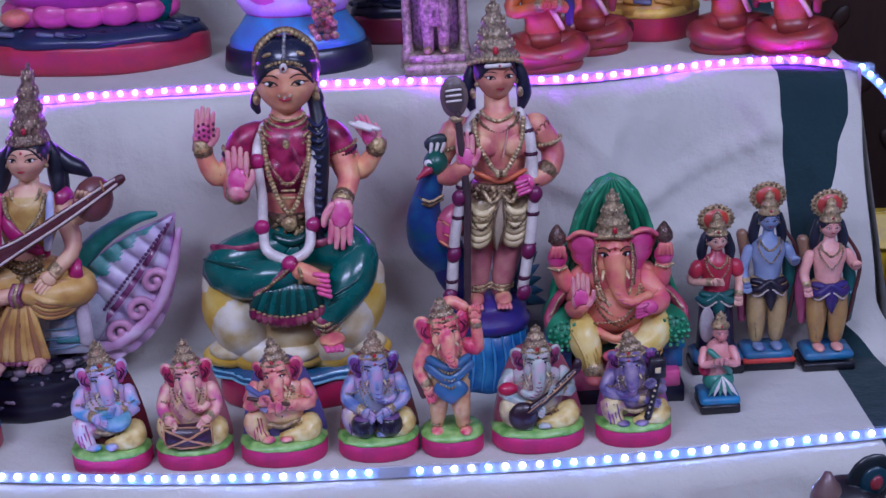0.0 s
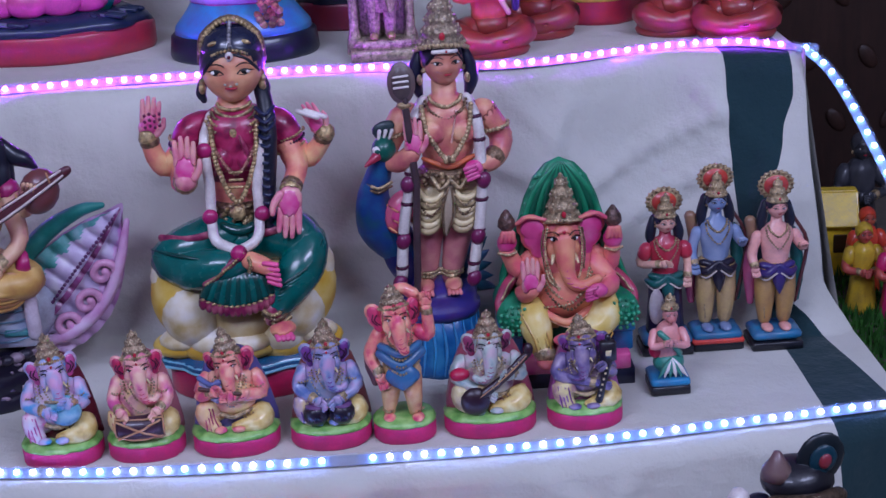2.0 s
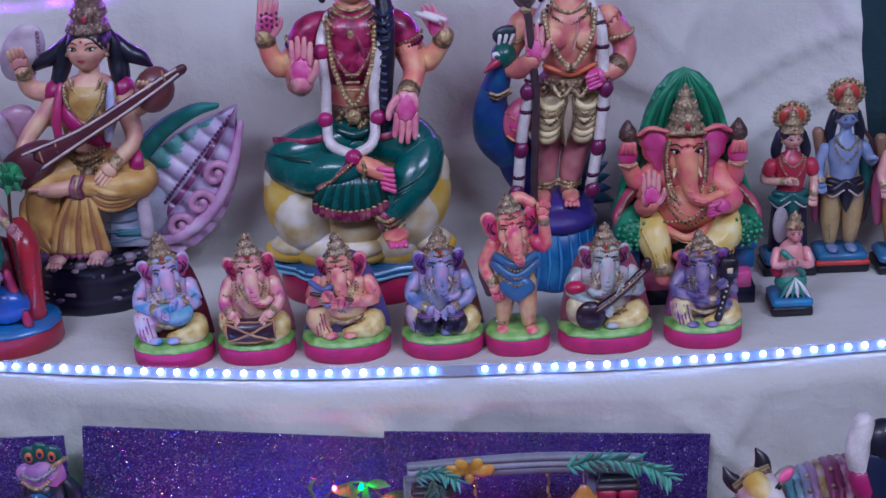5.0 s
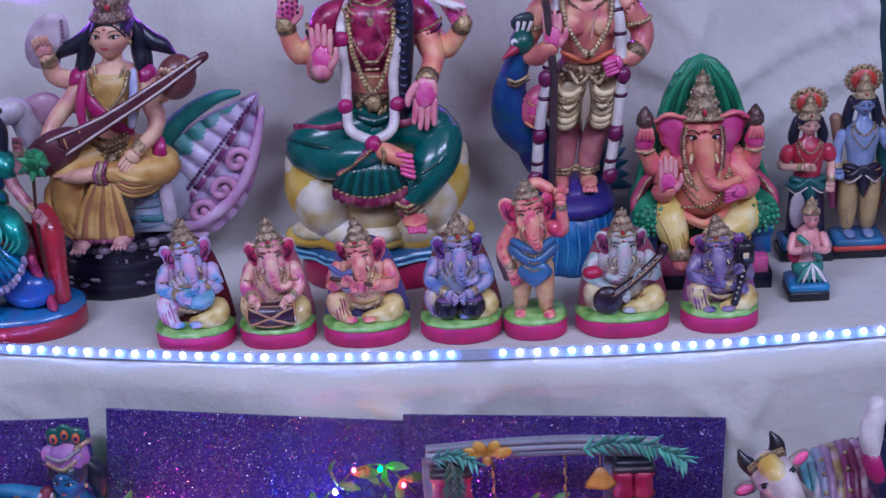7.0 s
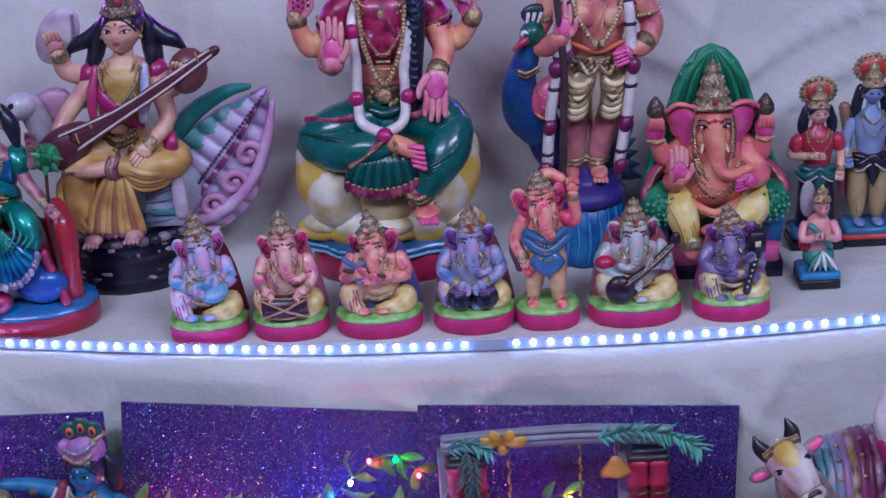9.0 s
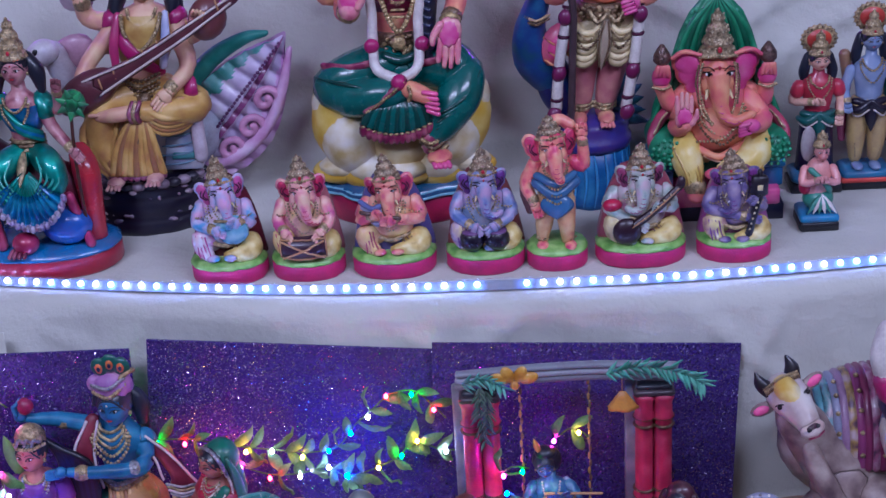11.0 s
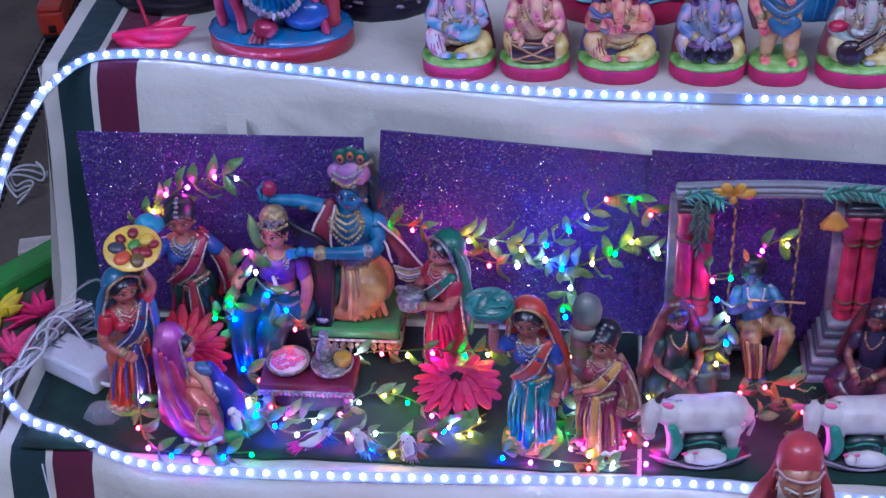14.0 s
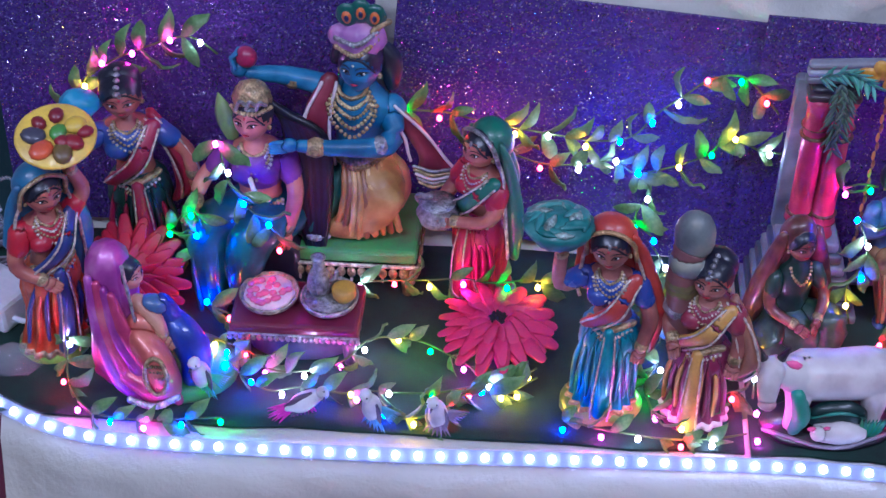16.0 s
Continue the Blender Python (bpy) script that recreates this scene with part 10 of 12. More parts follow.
def garland(paths, label, seed, leaf_step=0.0165, bulb_step=0.026):
    org = Vector(paths[0][0])
    th = empty("fairy_light_garland", org, label, "garland", "leafy light strings")
    rr = random.Random(seed)
    for pts in paths:
        line = [p - org for p in smooth_path(pts, 0.006)]
        ring = [(0.0008 * math.cos(a), 0.0008 * math.sin(a)) for a in (0, 1.26, 2.51, 3.77, 5.03)]
        v, f = sweep(line, ring, (0.1, -0.3, 0.95))
        mesh_object("stem", v, f, [STEM_M], parent=th)
        spots = [p - org for p in smooth_path(pts, leaf_step)]
        for i, p in enumerate(spots[:-1]):
            d = (spots[i + 1] - p).normalized()
            for s in (-1, 1):
                if rr.random() < 0.2:
                    continue
                yaw = math.degrees(math.atan2(d.z, d.x)) + s * (32 + 30 * rr.random())
                ob = new("leaf", LEAVES[rr.randrange(6)])
                ob.parent = th
                ob.matrix_local = Matrix.Translation(p) @ Euler((radians(90 + rr.uniform(-50, 50)), radians(-yaw), radians(rr.uniform(-35, 35)))).to_matrix().to_4x4() @ Matrix.Scale(rr.uniform(0.75, 1.15), 4)
        for i, p in enumerate([q - org for q in smooth_path(pts, bulb_step)]):
            ob = new("bulb", BULB_MESH[rr.randrange(6)])
            ob.parent = th
            ob.location = p + Vector((rr.uniform(-0.003, 0.003), -0.004 - 0.003 * rr.random(), rr.uniform(-0.003, 0.004)))
    return th


garland([[(-0.549, -0.092, 0.783), (-0.536, -0.092, 0.809), (-0.511, -0.092, 0.828), (-0.476, -0.092, 0.844), (-0.454, -0.092, 0.849), (-0.433, -0.094, 0.834)]], "leafy string of coloured lights arched over the little women", 1)
garland([[(-0.303, -0.095, 0.797), (-0.274, -0.095, 0.796), (-0.25, -0.095, 0.79), (-0.205, -0.095, 0.782), (-0.164, -0.095, 0.777), (-0.14, -0.095, 0.783), (-0.126, -0.095, 0.802), (-0.107, -0.095, 0.82), (-0.09, -0.095, 0.835), (-0.069, -0.095, 0.838), (-0.054, -0.097, 0.825), (-0.038, -0.10, 0.807)],
         [(-0.229, -0.095, 0.763), (-0.204, -0.095, 0.754), (-0.175, -0.095, 0.755), (-0.151, -0.095, 0.76), (-0.134, -0.095, 0.749), (-0.09, -0.095, 0.766), (-0.072, -0.095, 0.785), (-0.051, -0.097, 0.777), (-0.029, -0.10, 0.776)],
         [(-0.134, -0.1, 0.753), (-0.124, -0.1, 0.736), (-0.133, -0.1, 0.711), (-0.114, -0.1, 0.688)]], "leafy string of coloured lights sweeping up to the pavilion", 2)
garland([[(-0.419, -0.185, 0.830), (-0.418, -0.185, 0.810), (-0.414, -0.185, 0.792), (-0.404, -0.184, 0.772), (-0.386, -0.182, 0.750), (-0.384, -0.18, 0.728)],
         [(-0.464, -0.175, 0.742), (-0.447, -0.175, 0.762), (-0.441, -0.175, 0.745), (-0.446, -0.175, 0.722), (-0.45, -0.175, 0.703)]], "leafy string of coloured lights tangled before the seated woman", 3)
garland([[(-0.331, -0.165, 0.692), (-0.304, -0.165, 0.695), (-0.281, -0.165, 0.697), (-0.257, -0.165, 0.700), (-0.236, -0.165, 0.697), (-0.204, -0.165, 0.702), (-0.183, -0.168, 0.696)],
         [(-0.130, -0.195, 0.770), (-0.118, -0.195, 0.745), (-0.124, -0.195, 0.712), (-0.114, -0.198, 0.682), (-0.128, -0.205, 0.672)],
         [(-0.113, -0.185, 0.750), (-0.111, -0.185, 0.714), (-0.117, -0.188, 0.681)]], "leafy string of coloured lights across the green felt", 4)
zf = Z_B + 0.014
garland([[(-0.431, -0.215, 0.675), (-0.405, -0.225, 0.675), (-0.386, -0.243, 0.675), (-0.355, -0.24, 0.675), (-0.336, -0.229, 0.675), (-0.322, -0.208, 0.675), (-0.301, -0.203, 0.675), (-0.278, -0.209, 0.675), (-0.253, -0.222, 0.672), (-0.225, -0.240, 0.672), (-0.197, -0.224, 0.675)],
         [(-0.42, -0.233, zf), (-0.388, -0.258, zf), (-0.365, -0.254, zf), (-0.337, -0.257, zf), (-0.313, -0.258, zf), (-0.295, -0.275, zf), (-0.272, -0.273, zf), (-0.247, -0.250, zf), (-0.22, -0.246, zf), (-0.200, -0.232, zf)],
         [(-0.452, -0.160, 0.683), (-0.445, -0.177, 0.683), (-0.435, -0.191, 0.683), (-0.422, -0.199, 0.683), (-0.421, -0.222, 0.680), (-0.418, -0.236, 0.676)],
         [(-0.325, -0.253, zf), (-0.302, -0.254, zf), (-0.27, -0.252, zf), (-0.24, -0.244, zf), (-0.208, -0.250, zf)]], "leafy string of coloured lights winding along the step", 5)
garland([[(-0.530, -0.236, 0.690), (-0.527, -0.258, 0.672), (-0.512, -0.279, 0.668), (-0.495, -0.288, 0.668), (-0.461, -0.290, 0.668), (-0.437, -0.286, 0.668), (-0.414, -0.284, 0.668)]], "leafy string of coloured lights round the kneeling woman", 6)
garland([[(-0.181, -0.268, zf - 0.003), (-0.157, -0.274, zf - 0.003), (-0.138, -0.277, zf - 0.003), (-0.111, -0.280, zf - 0.003), (-0.080, -0.277, zf - 0.003), (-0.053, -0.270, zf - 0.003)],
         [(-0.116, -0.211, zf), (-0.125, -0.237, zf), (-0.110, -0.275, zf + 0.004), (-0.066, -0.235, zf), (-0.052, -0.255, zf)],
         [(-0.049, -0.204, 0.690), (-0.050, -0.225, 0.680), (-0.052, -0.245, zf)],
         [(0.050, -0.222, zf + 0.01), (0.062, -0.215, 0.690), (0.080, -0.210, 0.694), (0.093, -0.222, 0.690), (0.094, -0.248, zf)],
         [(0.036, -0.2, 0.695), (0.059, -0.2, 0.705), (0.088, -0.2, 0.702), (0.098, -0.2, 0.722)],
         [(0.012, -0.165, 0.775), (0.024, -0.165, 0.741), (0.014, -0.168, 0.712), (0.020, -0.175, 0.684)],
         [(0.007, -0.128, 0.770), (0.018, -0.132, 0.778), (0.032, -0.126, 0.771)],
         [(0.057, -0.104, 0.788), (0.072, -0.102, 0.797), (0.088, -0.106, 0.786)]], "leafy string of coloured lights between the cows", 7)


# ---- plug box, cable, paper tag ----
def plug_box():
    th = empty("adapter_box", (-0.610, -0.176, Z_B + 0.004), "white plastic adapter box on black felt", "adapter", rz=-28)
    body = part("body", box_mesh(0.072, 0.040, 0.026, 0.004), WHITE_PLASTIC, th, smooth=False)
    c = Clay()
    c.tube([(3.5, 1.2, 1.0), (4.6, 0.9, 1.0), (4.6, -0.6, 1.0), (3.5, -0.9, 1.0)], 0.22, WHITE_PLASTIC, n=8)
    mesh_object("hanging_loop", np.array(c.v) * 0.01, c.f, c.mats, c.m, body)
    c = Clay()
    c.lathe((0, 0, 0), [(1.9, 0), (2.0, 0.4), (1.5, 1.2), (1.0, 1.7), (0.5, 1.8)], CLEAR, 1, 0.7, 7)
    c.build("plastic_cap", (-0.572, -0.238, Z_B + 0.003), "crumpled clear plastic cap", "packaging")
    for i, (a, b) in enumerate((((-0.60, -0.17, 0.69), (-0.66, -0.20, 0.70)), ((-0.585, -0.15, 0.685), (-0.655, -0.19, 0.71)), ((-0.58, -0.13, 0.68), (-0.65, -0.17, 0.705)))):
        mid = ((a[0] + b[0]) / 2 + 0.01 * i, (a[1] + b[1]) / 2 + 0.02, 0.725 + 0.01 * i)
        c = Clay()
        c.tube([[q * 100 for q in p] for p in (a, mid, b, (b[0] - 0.025, b[1] - 0.05, 0.64), (b[0] - 0.035, b[1] - 0.06, 0.50), (b[0] - 0.05, b[1] - 0.05, 0.30), (b[0] - 0.06, b[1] - 0.05, 0.02))], 0.16 if i else 0.11, CLEAR if i else WHITE_PLASTIC, n=8, sub=6)
        c.build("cable", (0, 0, 0), "clear bundled lamp cable trailing over the step edge", "cable", group="lamp cables", rough=0.0)


plug_box()
tagged(part("paper_tag", box_mesh(0.019, 0.0008, 0.030, 0), textured("tag_paper", lin("c9c8bc"), lin("dddccf"), 0.8, 0, 30, 300, 0.1), m=pose(-0.458, -0.036, 0.850, -9, 0, 3)), "small blank paper tag on the cloth", "tag")


# ---- big youth with a cow on the lower step ----
def herder():
    c = Clay()
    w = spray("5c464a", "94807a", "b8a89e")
    rock = paint("0f4a44")
    c.lathe((0, 0, 0), [(0.98, 0), (1, 0.5), (0.97, 2.4), (0.9, 4.0), (0.6, 5.2), (0.02, 5.6)], paint("b88a6a"), 14.5, 8.4, 48, pleat=9, amp=0.04)
    c.ball((-3.0, -2.0, 4.6), (10.5, 6.0, 3.4), rock, n=22)
    c.tube([(-13.4, -3.5, 8.2), (-10.5, -6.0, 5.0), (-6.5, -7.6, 3.0), (-3.0, -7.8, 1.6)], [1.2, 2.2, 2.3, 1.6], paint("c09ab0"), n=16)
    path = smooth_points([(-13.4, -3.5, 8.2, 1.2), (-10.5, -6.0, 5.0, 2.2), (-6.5, -7.6, 3.0, 2.3), (-3.0, -7.8, 1.6, 1.6)], 16)
    for i in range(1, len(path) - 1):
        p, d = path[i][:3], path[i + 1][:3] - path[i - 1][:3]
        d = d / np.linalg.norm(d)
        c.tube([p - d * 0.06, p + d * 0.06], path[i][3] + (0.10 if i % 2 else 0.06), (spray("7a4a60", "906a7c", "a48490"), spray("a88a80", "b89e94", "c8b4a8"))[i % 2], n=14, sub=1)
    c.ball((3.5, -5.0, 6.0), (5.0, 3.0, 3.0), paint("c9a24a"))
    c.ball((1.6, -6.4, 5.6), (2.0, 1.4, 2.6), paint("3f8ab0"))
    # lying white cow, body and legs sprayed in the brown of its shaded side
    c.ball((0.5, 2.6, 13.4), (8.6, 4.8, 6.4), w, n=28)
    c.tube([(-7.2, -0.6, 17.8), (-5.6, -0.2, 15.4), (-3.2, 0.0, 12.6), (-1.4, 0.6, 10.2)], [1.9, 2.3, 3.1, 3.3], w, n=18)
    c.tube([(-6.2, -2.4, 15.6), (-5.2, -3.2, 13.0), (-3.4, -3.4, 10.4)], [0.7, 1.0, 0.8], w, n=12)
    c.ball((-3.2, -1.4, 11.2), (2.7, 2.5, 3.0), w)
    c.push(-7.8, -1.8, 19.8, -24, -24, 14, 0.77)
    # paler white for the head, which stands in the light
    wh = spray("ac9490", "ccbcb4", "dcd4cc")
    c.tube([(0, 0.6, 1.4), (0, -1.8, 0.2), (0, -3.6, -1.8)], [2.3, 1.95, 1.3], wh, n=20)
    c.tube([(0, -1.0, 2.5), (0, -2.1, 1.5), (0, -3.1, 0.2)], [1.25, 1.3, 0.7], spray("c8a03c", "d8bc6c", "dcd0a8"), n=16)
    c.ball((0, -4.2, -2.3), (1.4, 1.0, 0.95), spray("c8a8a0", "dcc8c0", "e4d8d0"))
    c.ball((0, -4.8, -1.95), (0.8, 0.4, 0.36), paint("4a343a"), n=10)
    c.tube([(-0.9, -4.6, -3.0), (0, -5.1, -3.05), (0.9, -4.6, -3.0)], 0.1, paint("8a2a4a"), n=6)
    for s in (-1, 1):
        c.ball((s * 0.5, -5.25, -1.95), (0.3, 0.2, 0.22), BLACK, n=8)
        c.ball((s * 1.62, -2.35, 0.95), (0.42, 0.34, 0.3), EYE_WHITE, n=10)
        c.ball((s * 1.68, -2.55, 1.0), (0.32, 0.26, 0.26), INK, n=10)
        c.tube([(s * 1.2, -2.8, 1.1), (s * 1.62, -2.75, 1.32), (s * 2.0, -2.2, 1.25)], 0.08, INK, n=5)
        c.tube([(s * 1.4, 0.3, 2.4), (s * 1.9, 0.1, 3.6), (s * 1.9, -0.1, 4.9)], [0.95, 0.75, 0.18], paint("201a22"), n=12)
        c.ball((s * 3.0, 0.3, 1.0), (1.5, 0.4, 0.75), w, (0, -s * 10, 0))
        c.ball((s * 3.3, 0.0, 1.0), (0.95, 0.3, 0.48), PINK, (0, -s * 10, 0))
    c.ball((0, -2.05, 2.3), (0.7, 0.3, 0.45), spray("d8782a", "e09a3a", "e0b050"), n=10)
    c.ball((0, -2.3, 2.35), (0.34, 0.2, 0.32), FLAME, n=8)
    for q in (2.9, 3.2, 3.5):
        c.beads([(-2.0, -0.6, q - 0.5), (0, -1.7, q), (2.0, -0.6, q - 0.5)], 0.17, (DARKGOLD, GOLD)[q > 3.0], 18)
    c.pop()
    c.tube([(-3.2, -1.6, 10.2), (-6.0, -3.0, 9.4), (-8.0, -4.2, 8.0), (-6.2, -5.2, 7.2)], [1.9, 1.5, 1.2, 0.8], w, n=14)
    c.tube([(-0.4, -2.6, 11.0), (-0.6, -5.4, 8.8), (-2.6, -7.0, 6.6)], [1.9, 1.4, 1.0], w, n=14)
    c.ball((-3.2, -7.4, 5.7), (1.3, 1.2, 1.2), paint("7a1a44"))
    for q in range(18):
        c.ball((-1.0 - 0.1 * q + 0.5 * math.sin(q * 2.4), -6.3 - 0.08 * q, 8.9 - 0.14 * q), 0.12, paint("4a2a24"), n=5)
    # saddle cloth in woven bands
    for k, col in enumerate(("5fa0a8", "6fa8ac", "8a90a8", "9a7a98", "a88a50", "8a3a6a", "7a2a50", "a05a7a", "7a2048", "641838", "5a1a40", "7a2048")):
        x = -4.9 + 0.62 * k
        f = math.sqrt(max(0.05, 1 - ((x - 0.5) / 8.6) ** 2)) * 1.03
        c.tube([(x, 2.6 - 4.8 * f * math.cos(a), 13.4 + 6.4 * f * math.sin(a)) for a in (0.0, 0.4, 0.8, 1.2, 1.6, 2.0)], 0.42, dab("5a3a50", col, "c0a8b0") if k % 3 == 1 else paint(col), n=8, sub=3)
        for q in range(5 if k % 3 == 2 else 0):
            a = 0.2 + 0.3 * q
            c.ball((x, 2.6 - 4.8 * f * 1.09 * math.cos(a), 13.4 + 6.4 * f * 1.08 * math.sin(a)), 0.22, GOLD, n=6)
    c.tube([(2.6, -3.6, 15.4), (2.7, -4.2, 12.6), (2.8, -4.2, 9.6)], [0.9, 1.0, 0.7], paint("6a1a3a"))
    c.push(-1.4, 0, 0)
    # the youth leaning on it
    sk = paint("5f86b0")
    c.lathe((7.0, -1.6, 0), [(3.6, 5.0), (3.4, 8.0), (3.0, 12.0), (2.6, 15.0), (3.4, 18.0), (3.8, 20.4), (2.8, 22.0), (1.2, 22.8), (1.1, 24)], sk, 1, 0.8, 26)
    c.lathe((7.0, -1.6, 0), [(4.2, 4.8), (4.0, 8.0), (3.4, 12.0), (2.8, 14.4)], paint("5aa09a"), 1, 0.85, 30, pleat=9, amp=0.06)
    arm(c, [(3.8, -1.8, 20.8), (1.8, -2.6, 17.6), (3.0, -4.4, 15.6)], 1.3, 0.9, paint("5f6a8a"))
    c.tube([(1.9, -2.7, 17.8), (2.2, -3.6, 16.2), (3.0, -4.6, 14.6)], 1.25, paint("b8b0a4"), n=12)
    for i in range(14):
        c.ball((1.6 + 0.22 * (i % 7), -3.9 - 0.05 * i, 17.4 - 0.42 * (i // 2)), 0.18, BLACK, n=6)
    c.tube([(2.0, -2.4, 24.0), (2.0, -2.8, 20.0), (3.4, -2.8, 18.6)], [1.1, 1.5, 1.0], paint("1a2444"), n=12)
    c.ball((2.6, -2.0, 24.4), (1.8, 1.5, 2.4), paint("15182c"))
    c.tube([(1.0, -2.0, 26.6), (0.6, -2.4, 24.4), (0.8, -2.8, 22.2)], [0.9, 1.0, 0.7], WHITE)
    c.tube([(0.7, -2.8, 22.4), (1.2, -3.2, 21.2)], 0.95, MAGENTA, n=10, sub=1)
    c.beads([(4.6, -3.2, 22.0), (6.6, -5.0, 17.6), (9.0, -3.6, 22.0)], 0.26, paint("6a6458"), 26)
    head(c, 6.4, -2.4, 24.4, 2.7, sk, HAIR, turn=-14)
    c.ball((5.8, -1.4, 27.6), (3.0, 2.6, 1.8), paint("14141e"))
    c.tube([(3.4, -3.4, 26.6), (6.0, -5.0, 27.4), (8.6, -3.4, 27.0)], 0.7, paint("5a4a3a", "metal"))
    c.lathe((4.0, -2.0, 28.2), [(1.3, 0), (1.2, 0.8), (0.6, 1.6), (0.3, 2.2), (0.02, 2.3)], paint("6a5550"), n=18)
    c.ball((7.4, -2.0, 29.6), (1.9, 0.5, 2.3), paint("101c24"), (0, 20, 0))
    c.ball((7.5, -2.5, 29.7), (1.1, 0.3, 1.3), paint("0f3a4a"), (0, 20, 0))
    c.ball((7.6, -2.8, 29.7), (0.5, 0.25, 0.65), paint("8a2a2a"), (0, 20, 0))
    c.pop()
    return c.build("herder_figurine", (0.330, -0.150, Z_B), "large clay youth leaning on a white cow with dark horns", "figurine", seed=33)


herder()


def cable_bundle():
    th = empty("cable_bundle", (-0.619, -0.111, 0.690), "bundled clear and white lamp cables beside the adapter", "cable", "lamp cables")
    rr = random.Random(9)
    way = [(0, 0, 0.4), (-2.2, -3.1, 0.3), (-2.9, -7.1, 0.3), (-4.2, -10.9, 0.3), (-4.4, -15.0, 0.3)]
    for k in range(9):
        c = Clay()
        o = [(rr.uniform(-0.7, 0.7), rr.uniform(-0.6, 0.6), rr.uniform(-0.2, 0.8)) for _ in way]
        c.tube([(x + a, y + b, z + h) for (x, y, z), (a, b, h) in zip(way, o)], rr.uniform(0.12, 0.22), (CLEAR, WHITE_PLASTIC, SILVER)[k % 3], n=7, sub=6)
        mesh_object("cable", np.array(c.v) * 0.01, c.f, c.mats, c.m, th)
    for q in smooth_points(way, 4)[3:13:3]:
        c = Clay()
        c.tube([(q[0] + 0.95 * math.cos(a), q[1] + 0.5 * math.cos(a), q[2] + 0.4 + 0.8 * math.sin(a)) for a in np.linspace(0, 6.28, 11)], 0.1, WHITE_PLASTIC, n=6)
        mesh_object("tie", np.array(c.v) * 0.01, c.f, c.mats, c.m, th, "white wire tie")
    return th


cable_bundle()


def cable_coil():
    """A loose bundle of clear fairy-light wire by the plug."""
    th = empty("cable_coil", (-0.618, -0.138, Z_B + 0.002), "loose coil of clear fairy-light wire", "cable", "lamp cables", rz=30)
    rr = random.Random(21)
    for k in range(16):
        c = Clay()
        a0, w, h = rr.random() * 6.28, rr.uniform(2.6, 4.6), rr.uniform(1.2, 2.6)
        c.tube([(w * math.cos(a0 + a) + rr.uniform(-0.4, 0.4), 0.55 * w * math.sin(a0 + a) + rr.uniform(-0.4, 0.4), 0.7 + h * (0.5 + 0.5 * math.sin(a * 1.5 + k))) for a in np.linspace(0, 5.2, 9)], 0.11, CLEAR_WIRE, n=5, sub=4)
        mesh_object("wire", np.array(c.v) * 0.01, c.f, c.mats, c.m, th)


CLEAR_WIRE = textured("clear_pvc_wire", lin("5a6068"), lin("949aa4"), 0.2, 0, 60, 500, 0.1, 0.5)
cable_coil()


# ---- dolls on the lowest step ----
def doll(loc, h, skin, robe, label, extras=None, bald=False, cap=None, turn=0, bare=False, seed=0, r=2.3, hair=None, shoulders=5.0, sash=None):
    """A standing clay doll; h to the top of the head."""
    c = Clay()
    c.push(0, 0, 0, 0, 0, turn)
    hz = h - r * 0.95
    c.lathe((0, 0, 0), [(0.97, 0), (1, 0.4), (0.95, 1.6), (0.02, 1.8)], paint("7a1f34"), 5.0, 4.2, 30)
    c.lathe((0, 0, 0), [(4.2, 1.4), (4.0, 4), (3.5, hz * 0.45), (3.3, hz * 0.6)], robe, 1, 0.85, 32, pleat=9, amp=0.05)
    top = skin if bare else robe
    c.lathe((0, 0, 0), [(3.3, hz * 0.58), (3.1, hz - 9.5), (3.6, hz - 6.6), (shoulders * 0.82, hz - 4.4), (shoulders * 0.66, hz - 3.1), (1.3, hz - 2.2), (1.15, hz - 1)], top, 1, 0.7, 28)
    for s in (-1, 1):
        arm(c, [(s * shoulders * 0.8, 0, hz - 4.6), (s * (shoulders + 0.5), -0.8, hz - 8.6), (s * 2.2, -4.2, hz - 9.6)], 1.3, 0.85, skin if bare else robe, None, False, True, skin)
    head(c, 0, -0.4, hz, r, skin, None if bald else (hair or HAIR), tilt=10, mark=RED)
    if extras:
        extras(c, hz)
    c.pop()
    return c.build("doll_figurine", loc, label, "figurine", group="clay dolls on the lowest step", seed=seed)


